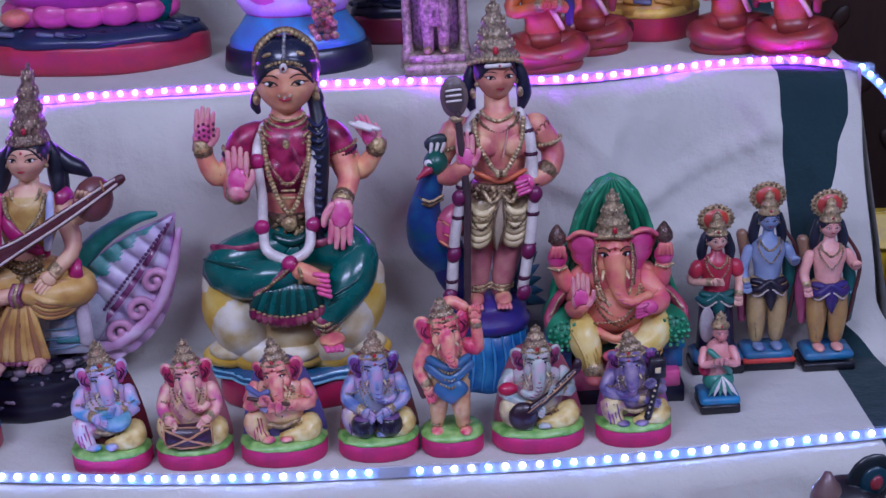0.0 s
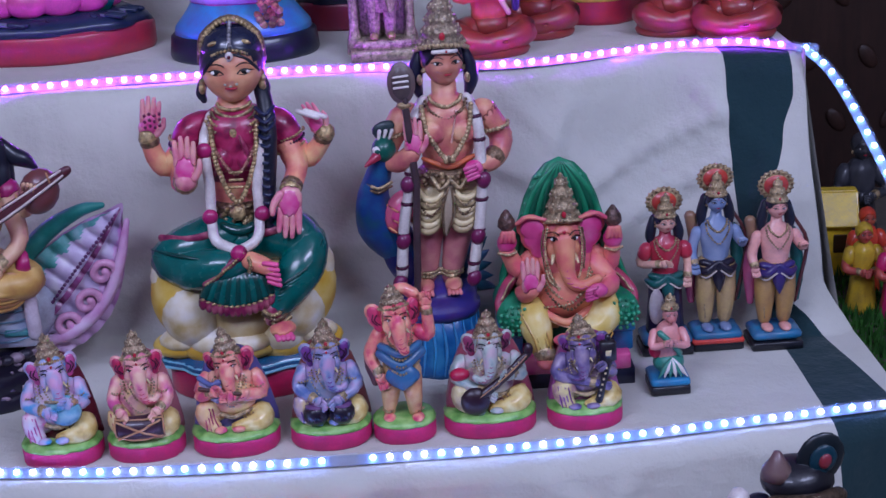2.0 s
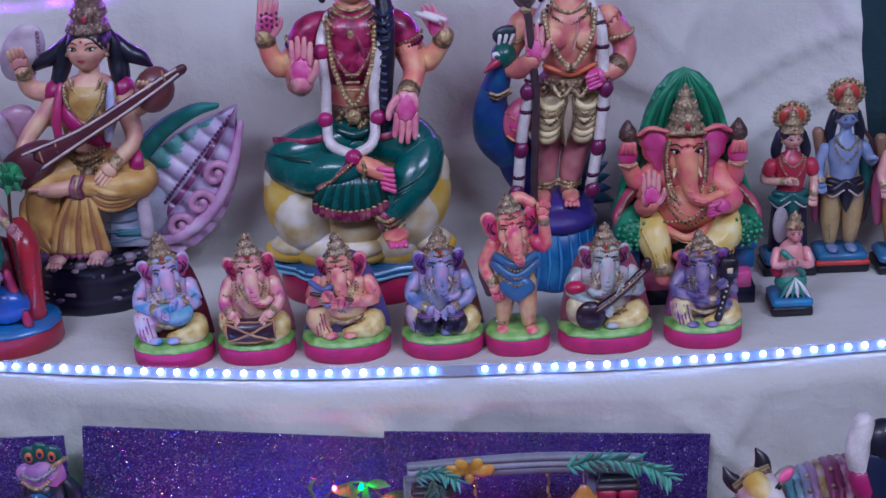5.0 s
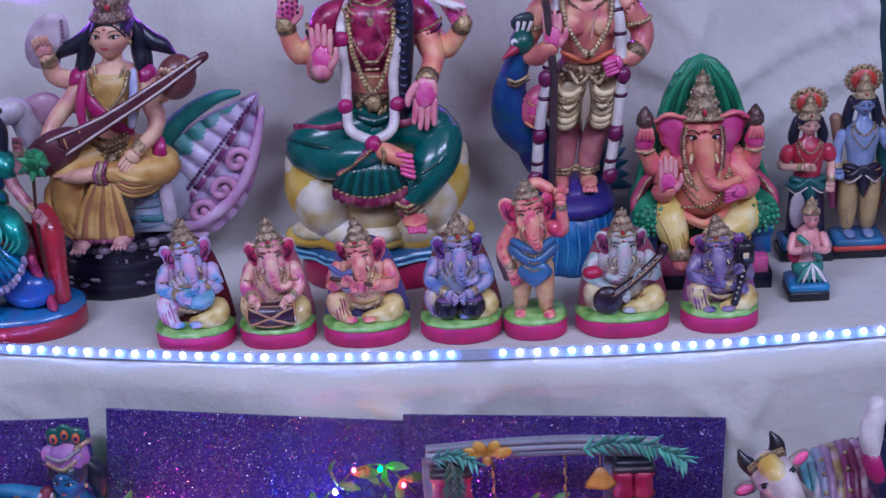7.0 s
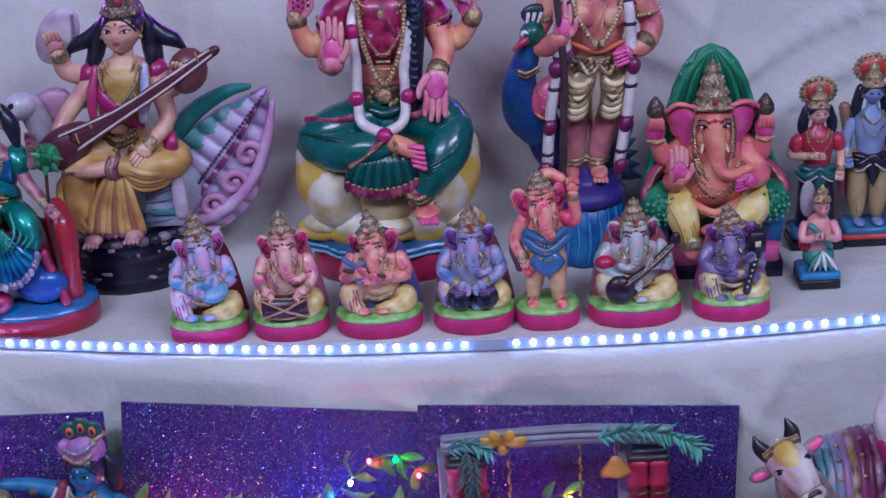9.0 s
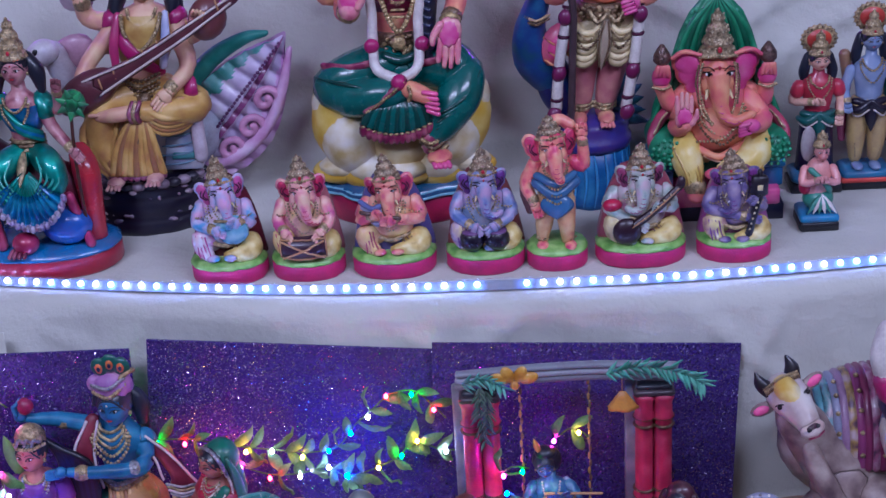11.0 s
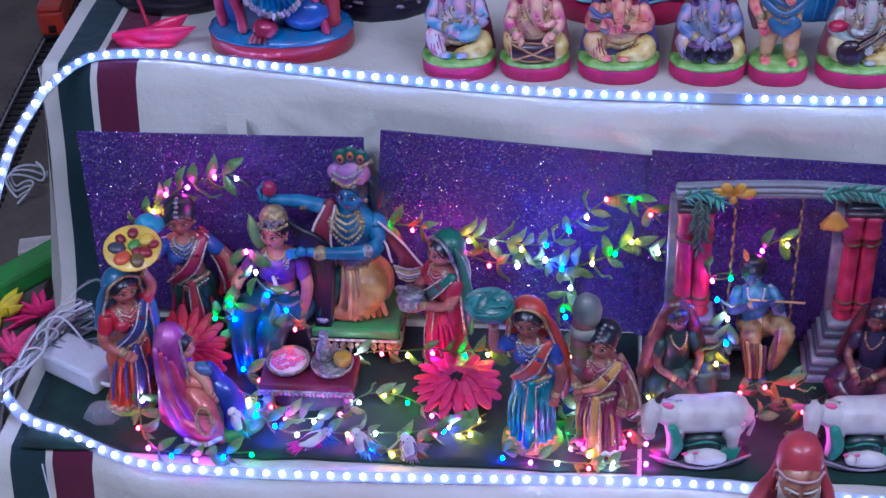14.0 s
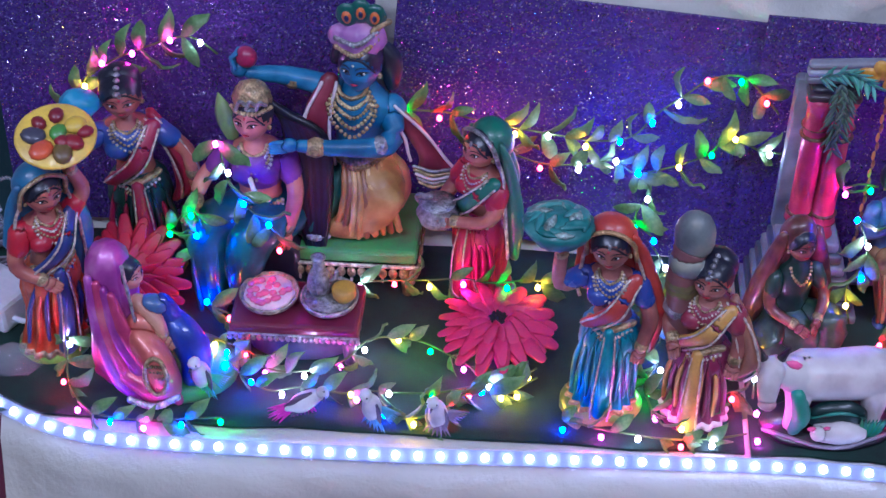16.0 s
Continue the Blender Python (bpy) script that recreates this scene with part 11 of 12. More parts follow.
def saint_red():
    """An old bearded saint seated with one knee raised."""
    c = Clay()
    sk = dab("7a4438", "a86e58", "c4947a")
    rd, dk = spray("8c2c36", "ac3e48", "bc565c"), paint("6a1c28")
    c.lathe((0, 0.5, 0), [(0.97, 0), (1, 0.4), (0.96, 2.2), (0.9, 15.0), (0.02, 15.4)], paint("6a5a58"), 5.4, 4.2, 34, power=3.0)
    c.lathe((0, 0, 0), [(4.6, 15.0), (4.4, 20.0), (3.4, 24.5), (3.1, 28.0), (3.2, 31.5), (2.9, 33.4), (1.9, 34.8), (1.1, 35.4)], rd, 0.9, 0.80, 34, pleat=11, amp=0.025)
    c.push(0.1, 0, 0, 0, 0, 0, (0.78, 0.95, 1.0))
    # knees and draped lap
    c.tube([(-2.2, -1.6, 26.0), (-3.6, -4.4, 25.8), (-3.4, -5.2, 20.0), (-3.0, -5.0, 15.6)], [1.9, 1.9, 1.5, 1.3], rd, n=18)
    c.tube([(2.0, -1.6, 24.6), (3.2, -4.6, 23.6), (0.4, -5.8, 22.8), (-1.8, -5.6, 22.4)], [1.8, 1.8, 1.4, 1.0], rd, n=18)
    for k in range(7):
        c.tube([(-2.6 + 0.8 * k, -3.0, 26.6 - 0.3 * k), (-1.8 + 0.8 * k, -5.0, 24.6 - 0.35 * k), (-1.6 + 0.7 * k, -5.6, 21.4)], [0.18, 0.24, 0.14], dk, n=7)
    # long hanging headcloth down to both sides
    c.tube([(-1.5, 0.9, 38.6), (-1.9, 0.9, 36.6), (-3.2, 0.3, 34.0), (-4.2, -0.6, 30.8)], [0.35, 0.5, 1.1, 1.0], rd, n=14)
    c.tube([(2.0, 0.9, 38.6), (2.4, 0.9, 36.8), (3.2, 0.1, 33.6), (3.6, -0.6, 28.0), (3.4, -1.4, 24.0)], [0.35, 0.6, 1.1, 1.1, 0.8], rd, n=14)
    for s in (-1, 1):
        for k in range(3):
            c.tube([(s * (1.9 + 0.3 * k), -0.5, 36.0), (s * (2.6 + 0.3 * k), -1.0, 33.0 - k), (s * (2.9 + 0.2 * k), -1.6, 29.6 - k)], 0.15, dk, n=6)
    arm(c, [(-3.0, -0.4, 33.8), (-4.3, -1.2, 30.8), (-3.4, -3.8, 28.0)], 1.25, 0.9, rd, None, False, True, sk)
    arm(c, [(2.9, -0.6, 33.6), (3.7, -1.6, 29.6), (1.0, -4.4, 27.6)], 1.2, 0.85, rd, None, False, True, sk)
    c.tube([(-4.6, -2.4, 32.6), (-4.9, -2.7, 31.0), (-4.1, -3.2, 30.2), (-3.8, -2.9, 31.8), (-4.6, -2.4, 32.6)], 0.10, paint("d8c4c8"), n=6)
    c.pop()
    # bare strip of chest, pale scarf, dark beads, pendant
    c.petal((-1.0, -1.5, 34.6), (-1.4, -2.7, 28.6), 2.0, sk, 0.5)
    c.tube([(1.3, -1.2, 35.4), (1.7, -2.0, 33.6), (1.6, -2.8, 31.6), (0.6, -3.2, 29.6)], [0.45, 0.5, 0.42, 0.3], dab("9a8c7c", "b8ac98", "d0c4b0"), n=10)
    c.ball((1.6, -2.7, 32.0), (0.62, 0.5, 1.0), paint("2a1218"), n=10)
    c.tube([(-1.6, -1.6, 34.0), (-1.0, -2.9, 31.0), (-0.1, -3.2, 29.6)], 0.16, paint("c8b0a0"), n=6)
    c.ball((-0.1, -3.3, 29.3), (0.9, 0.5, 0.9), paint("8a1c44", "silk"), n=14)
    # head: brimmed cloth cap edged in white, white brows and beard
    head(c, 0.2, -0.6, 37.6, 1.95, sk, None, tilt=14, earrings=False, mark=None, wide=0.29)
    c.lathe((0.2, 0.2, 0), [(1.66, 38.0), (1.72, 38.6), (1.64, 39.5), (1.28, 40.4), (0.7, 40.85), (0.02, 40.95)], paint("b83e46"), 1, 1.05, 28)
    c.tube([(-1.52, 0.1, 37.0), (-1.5, -0.7, 38.4), (-0.9, -1.9, 38.75), (0.2, -2.3, 38.8), (1.3, -1.9, 38.75), (1.9, -0.7, 38.4), (1.92, 0.1, 37.0)], 0.11, paint("c8a8a8"), n=7)
    beard = dab("9a8a80", "bfb2a8", "d8cec4")
    c.push(0.2, -0.6, 37.6, 14, 0, 0)
    c.tube([(-1.35, -0.4, -0.5), (-1.0, -1.15, -1.3), (0, -1.65, -1.75), (1.0, -1.15, -1.3), (1.35, -0.4, -0.5)], [0.24, 0.5, 0.62, 0.5, 0.24], beard, n=12)
    c.tube([(-0.75, -1.62, -0.72), (0, -1.92, -0.60), (0.75, -1.62, -0.72)], [0.10, 0.2, 0.10], beard, n=8)
    for s in (-1, 1):
        c.tube([(s * 0.25, -1.66, 0.52), (s * 0.75, -1.52, 0.62), (s * 1.15, -1.2, 0.42)], 0.11, beard, n=7)
    c.pop()
    return c.build("doll_figurine", (0.053, -0.458, Z_A), "old clay saint in a red robe and red headcloth, seated", "figurine", group="clay dolls on the lowest step", seed=41, rough=0.03)


saint_red()


def lute(c, x0, z0, x1, z1, y=-4.6, r=2.4):
    wd = paint("3a1020", "silk")
    L = math.hypot(x1 - x0, z1 - z0)
    dx, dz = (x1 - x0) / L, (z1 - z0) / L
    nx, nz = -dz, dx
    c.ball((x0, y, z0), (r, 1.4, r), wd, n=18)
    c.tube([(x0, y - 0.2, z0), (x0 + dx * L * 0.3, y - 0.2, z0 + dz * L * 0.3), (x0 + dx * L * 0.6, y, z0 + dz * L * 0.6), (x1, y + 0.2, z1)], [r * 0.75, 1.15, 0.95, 0.9], wd, flat=0.8)
    c.tube([(x1, y + 0.2, z1), (x1 + dx * 1.2, y + 0.3, z1 + dz * 1.2)], [0.9, 0.7], wd, sub=1)
    for o in (-1, 1):
        c.tube([(x0 + nx * o * r * 0.75, y - 1.0, z0 + nz * o * r * 0.75), (x0 + dx * L * 0.3 + nx * o * 0.75, y - 1.05, z0 + dz * L * 0.3 + nz * o * 0.75), (x1 + nx * o * 0.55, y - 0.5, z1 + nz * o * 0.55)], 0.055, paint("c8b8b8"), n=5)
    for i in range(6):
        u = 0.3 + 0.62 * i / 5
        px, pz = x0 + (x1 - x0) * u, z0 + (z1 - z0) * u
        c.tube([(px - nx * 0.5, y - 0.86 + 0.3 * u, pz - nz * 0.5), (px + nx * 0.5, y - 0.86 + 0.3 * u, pz + nz * 0.5)], 0.045, paint("b09a98"), n=5, sub=1)
    for i in range(3):
        a = 0.7 * (i - 1)
        c.petal((x0, y - 1.42, z0), (x0 + 0.9 * math.sin(a), y - 1.38, z0 + 0.9 * math.cos(a)), 0.24, paint("c8b0b0"), 0.08)


def saint_bald():
    """A young shaven saint bent over a lute held across his lap."""
    c = Clay()
    sk, gr = spray("c08058", "d8a478", "e2ba90"), dab("08301f", "0f4a34", "1f6a4c")
    blush = dab("9a4a34", "b8684a", "cc8864")
    c.lathe((0, 0.5, 0), [(0.97, 0), (1, 0.4), (0.96, 2.2), (0.9, 14.0), (0.02, 14.4)], paint("7a1f34"), 5.6, 4.4, 34, power=3.0)
    c.ball((-0.6, -0.8, 20.0), (6.4, 4.6, 6.6), gr, n=24)
    c.lathe((-1.2, 0, 0), [(3.4, 22.0), (3.0, 26.0), (3.1, 29.0), (3.6, 31.6), (3.2, 33.2), (1.9, 34.4), (1.3, 35.2), (1.2, 36.4)], sk, 1, 0.74, 32)
    # shawl over one shoulder with soft folds
    c.lathe((-1.0, -0.1, 0), [(4.2, 22.0), (3.8, 26.0), (3.75, 28.4), (3.4, 29.4)], gr, 1, 0.80, 34, pleat=8, amp=0.03)
    c.tube([(2.4, 0.5, 33.8), (2.6, -1.2, 32.8), (0.9, -2.9, 30.4), (-1.6, -3.1, 29.0), (-4.2, -2.2, 28.6)], [1.1, 1.25, 1.2, 0.9, 0.6], gr, n=16, flat=0.7)
    for k in range(5):
        c.tube([(3.0 - 0.4 * k, -1.2 - 0.2 * k, 33.6 - 0.3 * k), (1.6 - 0.4 * k, -3.2, 31.2 - 0.5 * k), (-1.8 - 0.4 * k, -3.7, 29.6 - 0.5 * k)], [0.16, 0.24, 0.12], paint(("0b3826", "1f6a4c")[k % 2], "silk"), n=7)
    c.tube([(3.0, 1.0, 33.2), (3.6, 0.4, 30.0), (3.6, -0.6, 26.0)], [1.1, 1.5, 1.3], gr, n=14)
    arm(c, [(-4.2, -0.2, 32.4), (-5.5, -0.9, 29.4), (-4.6, -4.4, 27.0)], 1.1, 0.85, sk, None, False)
    arm(c, [(2.9, -0.4, 32.4), (4.2, -2.0, 29.4), (0.8, -4.8, 28.6)], 1.2, 0.8, sk, None, False, True, blush)
    c.beads([(-2.9, -1.0, 35.0), (-2.7, -2.7, 32.4), (-2.0, -3.1, 30.6)], 0.15, paint("5a3020"), 22)
    c.beads([(0.6, -1.0, 35.0), (-0.6, -2.7, 32.0), (-2.0, -3.1, 30.6)], 0.15, paint("5a3020"), 22)
    lute(c, -7.0, 26.6, 5.4, 30.4, -5.2, 2.0)
    head(c, -1.0, -1.4, 37.8, 2.5, sk, None, turn=12, tilt=13, earrings=False, mark=None, wide=0.28)
    c.push(-1.0, -1.4, 37.8, 13, 0, 12)
    c.ball((0, -2.0, 1.05), (0.13, 0.08, 0.13), BROWN, n=8)
    for s in (-1, 1):
        c.ball((s * 2.05, 0.2, -0.3), (0.3, 0.6, 0.95), sk, n=10)
        c.ball((s * 2.1, -0.1, -1.1), (0.26, 0.35, 0.4), blush, n=8)
    c.pop()
    return c.build("doll_figurine", (0.196, -0.440, Z_A), "shaven clay saint in a green shawl playing a lute", "figurine", group="clay dolls on the lowest step", seed=42, rough=0.03)


saint_bald()


def saint_turban():
    """A bare-chested saint in an orange turban, lute held upright."""
    c = Clay()
    sk, fr = spray("a85c44", "c07a5c", "d09478"), spray("8a2c1c", "b84a30", "cc6440")
    wh = dab("a8a4b4", "ccc8cc", "dedad8")
    c.lathe((0, 0.5, 0), [(0.97, 0), (1, 0.4), (0.96, 2.2), (0.9, 14.0), (0.02, 14.4)], paint("5a2434"), 5.4, 4.4, 34, power=3.0)
    c.ball((0, -0.8, 21.0), (5.8, 4.4, 7.6), wh, n=24)
    for k in range(9):
        z = 29.2 - 1.1 * k
        c.tube([(-5.2 - 0.05 * k, -1.2, z + 0.8), (-2.6, -4.3 - 0.1 * k, z - 0.4), (0.4, -4.8 - 0.08 * k, z - 0.2), (4.8, -2.0, z + 0.8)], 0.16, paint(("25406a", "b8b4c0", "8a88a0")[k % 3]), n=6)
    c.lathe((0, 0, 0), [(3.4, 28.0), (3.2, 30.0), (3.7, 33.0), (4.0, 35.2), (3.0, 36.8), (1.6, 37.6), (1.3, 38.8)], sk, 1, 0.72, 32)
    for s in (-1, 1):
        c.ball((s * 1.7, -1.9, 34.2), (1.6, 0.9, 1.3), sk, n=14)
    c.beads([(-1.4, -1.5, 37.4), (0.1, -3.2, 31.0), (1.6, -1.5, 37.4)], 0.17, paint("7a4030"), 40)
    lute(c, -4.5, 31.0, -2.9, 45.4, -4.0, 2.0)
    arm(c, [(-3.7, 0, 35.8), (-5.8, -1.2, 35.0), (-4.4, -3.4, 37.6)], 1.15, 0.8, sk, None, False)
    arm(c, [(3.7, 0, 35.8), (5.0, -1.0, 32.0), (0.8, -4.4, 29.6)], 1.2, 0.85, sk, None, False)
    head(c, 0.2, -0.7, 39.6, 2.45, sk, None, turn=8, tilt=12, earrings=False, wide=0.28)
    for k, (lift, turn) in enumerate(((0.0, 0.9), (0.5, -0.7), (1.1, 0.5), (1.5, -0.9), (2.0, 0.4))):
        q = 0.22 * k
        c.tube([(-2.15 + q, -0.6, 41.0 + lift - turn * 0.6), (0.1, -2.7 + q * 1.2, 41.2 + lift), (2.35 - q, -0.6, 41.0 + lift + turn * 0.6), (0.1, 1.7 - q, 41.4 + lift), (-2.15 + q, -0.6, 41.0 + lift - turn * 0.6)], [0.5, 0.66, 0.45, 0.5, 0.5], fr, n=12)
    c.ball((0.1, -0.3, 42.4), (2.0, 1.9, 2.1), fr, n=18)
    return c.build("doll_figurine", (0.292, -0.425, Z_A), "clay saint in an orange turban with an upright lute", "figurine", group="clay dolls on the lowest step", seed=43, rough=0.03)


saint_turban()


def bun(c, hz):
    c.ball((0.4, 0.3, hz + 1.2), (1.8, 1.4, 0.8), HAIR)
    c.tube([(2.4, 0.4, hz - 3.0), (0.6, -2.6, hz - 5.0), (-2.4, -2.2, hz - 8.0)], [1.3, 1.5, 1.2], paint("a81f3c"), flat=0.6)


doll((-0.358, -0.432, Z_A), 27.2, paint("c98a74"), paint("a81f3c"), "clay woman doll in a red wrap with hair in a bun", bun, turn=10, bare=True, seed=44, r=1.75, shoulders=3.9)


def shawl(c, hz):
    bl = paint("1f4f7a")
    for s in (-1, 1):
        c.tube([(s * 1.4, 0.5, hz - 1.6), (s * 3.2, -0.2, hz - 4.4), (s * 3.0, -1.6, hz - 8.6)], [0.8, 1.2, 0.9], bl)
        c.tube([(s * 0.7, -1.6, hz - 2.0), (s * 2.2, -1.6, hz - 4.4), (s * 2.0, -2.8, hz - 8.6)], 0.16, WHITE, n=6)
    for k in (-0.25, 0.25):
        c.tube([(k, -1.75, hz + 0.5), (k * 1.4, -1.6, hz + 1.2)], 0.09, WHITE, n=6, sub=1)


doll((-0.284, -0.432, Z_A), 29.0, paint("b9806c"), paint("1f4f7a"), "bald clay man doll in a blue shawl with forehead marks", shawl, True, turn=-6, bare=True, seed=45, r=1.8, shoulders=3.8)


def fan_crest(c, hz):
    c.push(0, 0.6, hz + 2.6, 78, 0, 0)
    c.lathe((0, 0, 0), [(2.9, -0.2), (3.0, 0), (2.9, 0.25), (0.02, 0.4)], paint("c0284e", "matt"), n=36, pleat=18, amp=0.05)
    c.pop()
    c.ball((0, -0.1, hz + 3.4), (0.9, 0.8, 1.4), BROWN)
    c.ball((0, 0.2, hz + 5.6), 0.35, BROWN, n=8)
    for s in (-1, 1):
        c.tube([(s * 1.2, 0.4, hz + 1), (s * 2.0, 0.4, hz - 2), (s * 2.2, 0, hz - 4)], [0.7, 0.9, 0.6], WHITE)


doll((-0.100, -0.440, Z_A), 23.6, paint("c98a7c"), paint("b8b0b8"), "clay doll with a round crimson fan crest", fan_crest, turn=14, seed=46, r=1.5, shoulders=3.4)


def hood(c, hz):
    c.lathe((0, 1.0, hz - 4), [(2.6, -3), (3.0, 0), (3.0, 4.0), (2.7, 5.8), (2.4, 6.0), (2.3, 5.4)], paint("6a3024"), 1, 0.8, 28)
    c.beads([(-1.2, -1.0, hz + 1.4), (0, -1.4, hz + 1.9), (1.2, -1.0, hz + 1.4)], 0.26, MUSTARD, 8)
    c.ball((0, 0.2, hz + 1.6), (1.5, 1.2, 0.9), paint("0f2a1c"))


doll((-0.046, -0.446, Z_A), 24.6, paint("c08a7a"), paint("5a2a24"), "clay doll sheltered by a brown rounded hood", hood, turn=0, seed=47, r=1.5, shoulders=3.4)


def round_dish():
    c = Clay()
    c.push(0, 0, 0, 58, 0, 0)
    c.lathe((0, 0, 0), [(4.0, -0.6), (5.6, 0.1), (5.9, 0.9), (5.6, 0.9), (5.2, 0.4), (0.02, 0.2)], spray("c09080", "d4ac9c", "dcc0b0"), n=44)
    c.lathe((0, 0, 0), [(5.95, 0.7), (6.1, 0.95), (5.9, 1.1), (5.7, 0.95)], paint("7a3a44"), n=60, pleat=30, amp=0.01, caps=False)
    for i in range(9):
        c.tube([(-2.4 + 0.6 * i, -1.0 + 0.25 * math.sin(i), 0.7), (-2.0 + 0.6 * i, 0.2, 0.75)], 0.22, paint("7a5a3a"), n=6, sub=1)
    c.pop()
    for s in (-1, 1):
        c.tube([(s * 4.0, 4.2, -5.0 - 14.5), (s * 3.2, 1.4, -4.0)], 0.5, BROWN, n=8, sub=1)
    c.tube([(-3.4, -2.6, -19.6), (0, -2.8, -5.4), (3.4, -2.6, -19.6)], 0.5, BROWN, n=8)
    return c.build("display_dish", (-0.192, -0.440, Z_A + 0.20), "round pinkish dish with a beaded maroon rim on a stand", "dish")


round_dish()


def wood_ring():
    c = Clay()
    c.push(0, 0, 0, 50, 0, -10)
    c.lathe((0, 0, 0), [(1.7, 0), (1.7, 0.8), (3.2, 0.9), (3.4, 0.6), (3.4, 0.1), (3.2, -0.2), (1.9, -0.2)], paint("9a7a4a", "matt"), n=40)
    c.lathe((0, 0, 0), [(1.75, 0.1), (1.7, 0.5), (0.02, 0.5)], paint("c8c4c0", "matt"), n=30)
    for i in range(7):
        c.ball((0.9 * math.cos(i), 0.9 * math.sin(i * 1.3), 0.6), (0.3, 0.2, 0.1), GREY, n=6)
    c.pop()
    c.lathe((0, 0.4, -21.0), [(4.2, 0), (4.4, 0.6), (3.6, 4), (3.0, 12), (2.4, 18), (2.0, 19.4)], paint("6a4a34"), n=24)
    return c.build("wooden_ring_dish", (-0.540, -0.430, Z_A + 0.2115), "tan wooden ring dish with a white middle on a stand", "dish")


wood_ring()
c_ = Clay()
c_.ball((0, 0, 0), (0.35, 0.35, 0.45), glow_material("warm_bulb", (1.0, 0.6, 0.1), 14), n=10)
c_.tube([(0, 0, 0.4), (0.1, 0.2, 1.4), (0.6, 1.4, 3.0), (0.2, 2.6, 8.0)], 0.08, WHITE_PLASTIC, n=6)
c_.build("fairy_bulb", (-0.612, -0.335, 0.585), "single glowing amber fairy bulb on a wire", "bulb", rough=0.0)


# ---- upper step: only their lower halves come into view ----
def lotus_seat(loc, rx, ry, side, top, robe, petals, label, h=24.0, seed=0, right=None, band=None):
    c = Clay()
    c.lathe((0, 0, 0), [(0.98, 0), (1, 0.5), (1, 2.8), (0.97, 3.2)], side, rx, ry, 48, pleat=5, amp=0.03)
    if band:
        c.lathe((0, 0, 0), [(1.01, 2.7), (1.02, 3.2), (0.98, 3.7)], band, rx, ry, 48, pleat=5, amp=0.03)
    c.lathe((0, 0, 0), [(0.99, 3.1), (0.95, 3.9), (0.8, 4.8), (0.02, 5.4)], top, rx, ry, 48, pleat=9, amp=0.03)
    rr = random.Random(seed)
    for i in range(40):
        a, q = math.pi + math.pi * rr.random(), 0.55 + 0.38 * rr.random()
        c.tube([(rx * q * math.cos(a) - 0.8, ry * q * math.sin(a), 4.6), (rx * q * math.cos(a) + 0.8, ry * q * math.sin(a) - 0.2, 4.9 - 0.6 * q)], 0.3, (top, paint("5a6a80"))[i % 3 == 0], n=6, sub=1)
    for i in range(7):
        a = math.pi + math.pi * (i + 0.5) / 7
        c.ball((rx * 0.62 * math.cos(a), ry * 0.62 * math.sin(a), 6.4), (rx * 0.2, ry * 0.2, 1.7), petals)
    c.ball((0, 0, 10.0), (rx * 0.62, ry * 0.66, 4.0), robe, n=22)
    for s in (-1, 1):
        c.tube([(s * 1.6, 0, 11), (s * rx * 0.62, -ry * 0.3, 9.6), (0, -ry * 0.62, 8.2)], [2.6, 2.4, 1.6], robe)
        arm(c, [(s * 3.0, 0, 19), (s * 4.6, -1.4, 14.5), (s * 2.2, -3.4, 13.0)], 1.1, 0.75, PEACH)
    c.ball((-rx * 0.62, -ry * 0.55, 6.2), (1.7, 1.3, 1.0), paint("d07a5a"))
    if right:
        c.ball((rx * 0.55, -ry * 0.2, 7.2), (2.6, 2.0, 3.2), right)
    c.lathe((0, 0, 0), [(3.0, 12), (2.6, 15), (3.4, 18.5), (2.6, 20.5), (1.2, 21.4), (1.1, 22.5)], robe, 1, 0.72, 24)
    head(c, 0, -0.4, h, 2.3, PEACH, HAIR)
    tiers(c, 0, 0, h + 1.6, 2.0, 5.0)
    return c.build("lotus_figurine", loc, label, "figurine", seed=seed)


lotus_seat((-0.312, 0.512, Z_D), 12.6, 7.4, paint("a82a3c"), paint("1a2a4a"), paint("a02a80"), paint("c8508a"), "large clay figure in magenta on a red oval base", seed=51, right=TEAL)


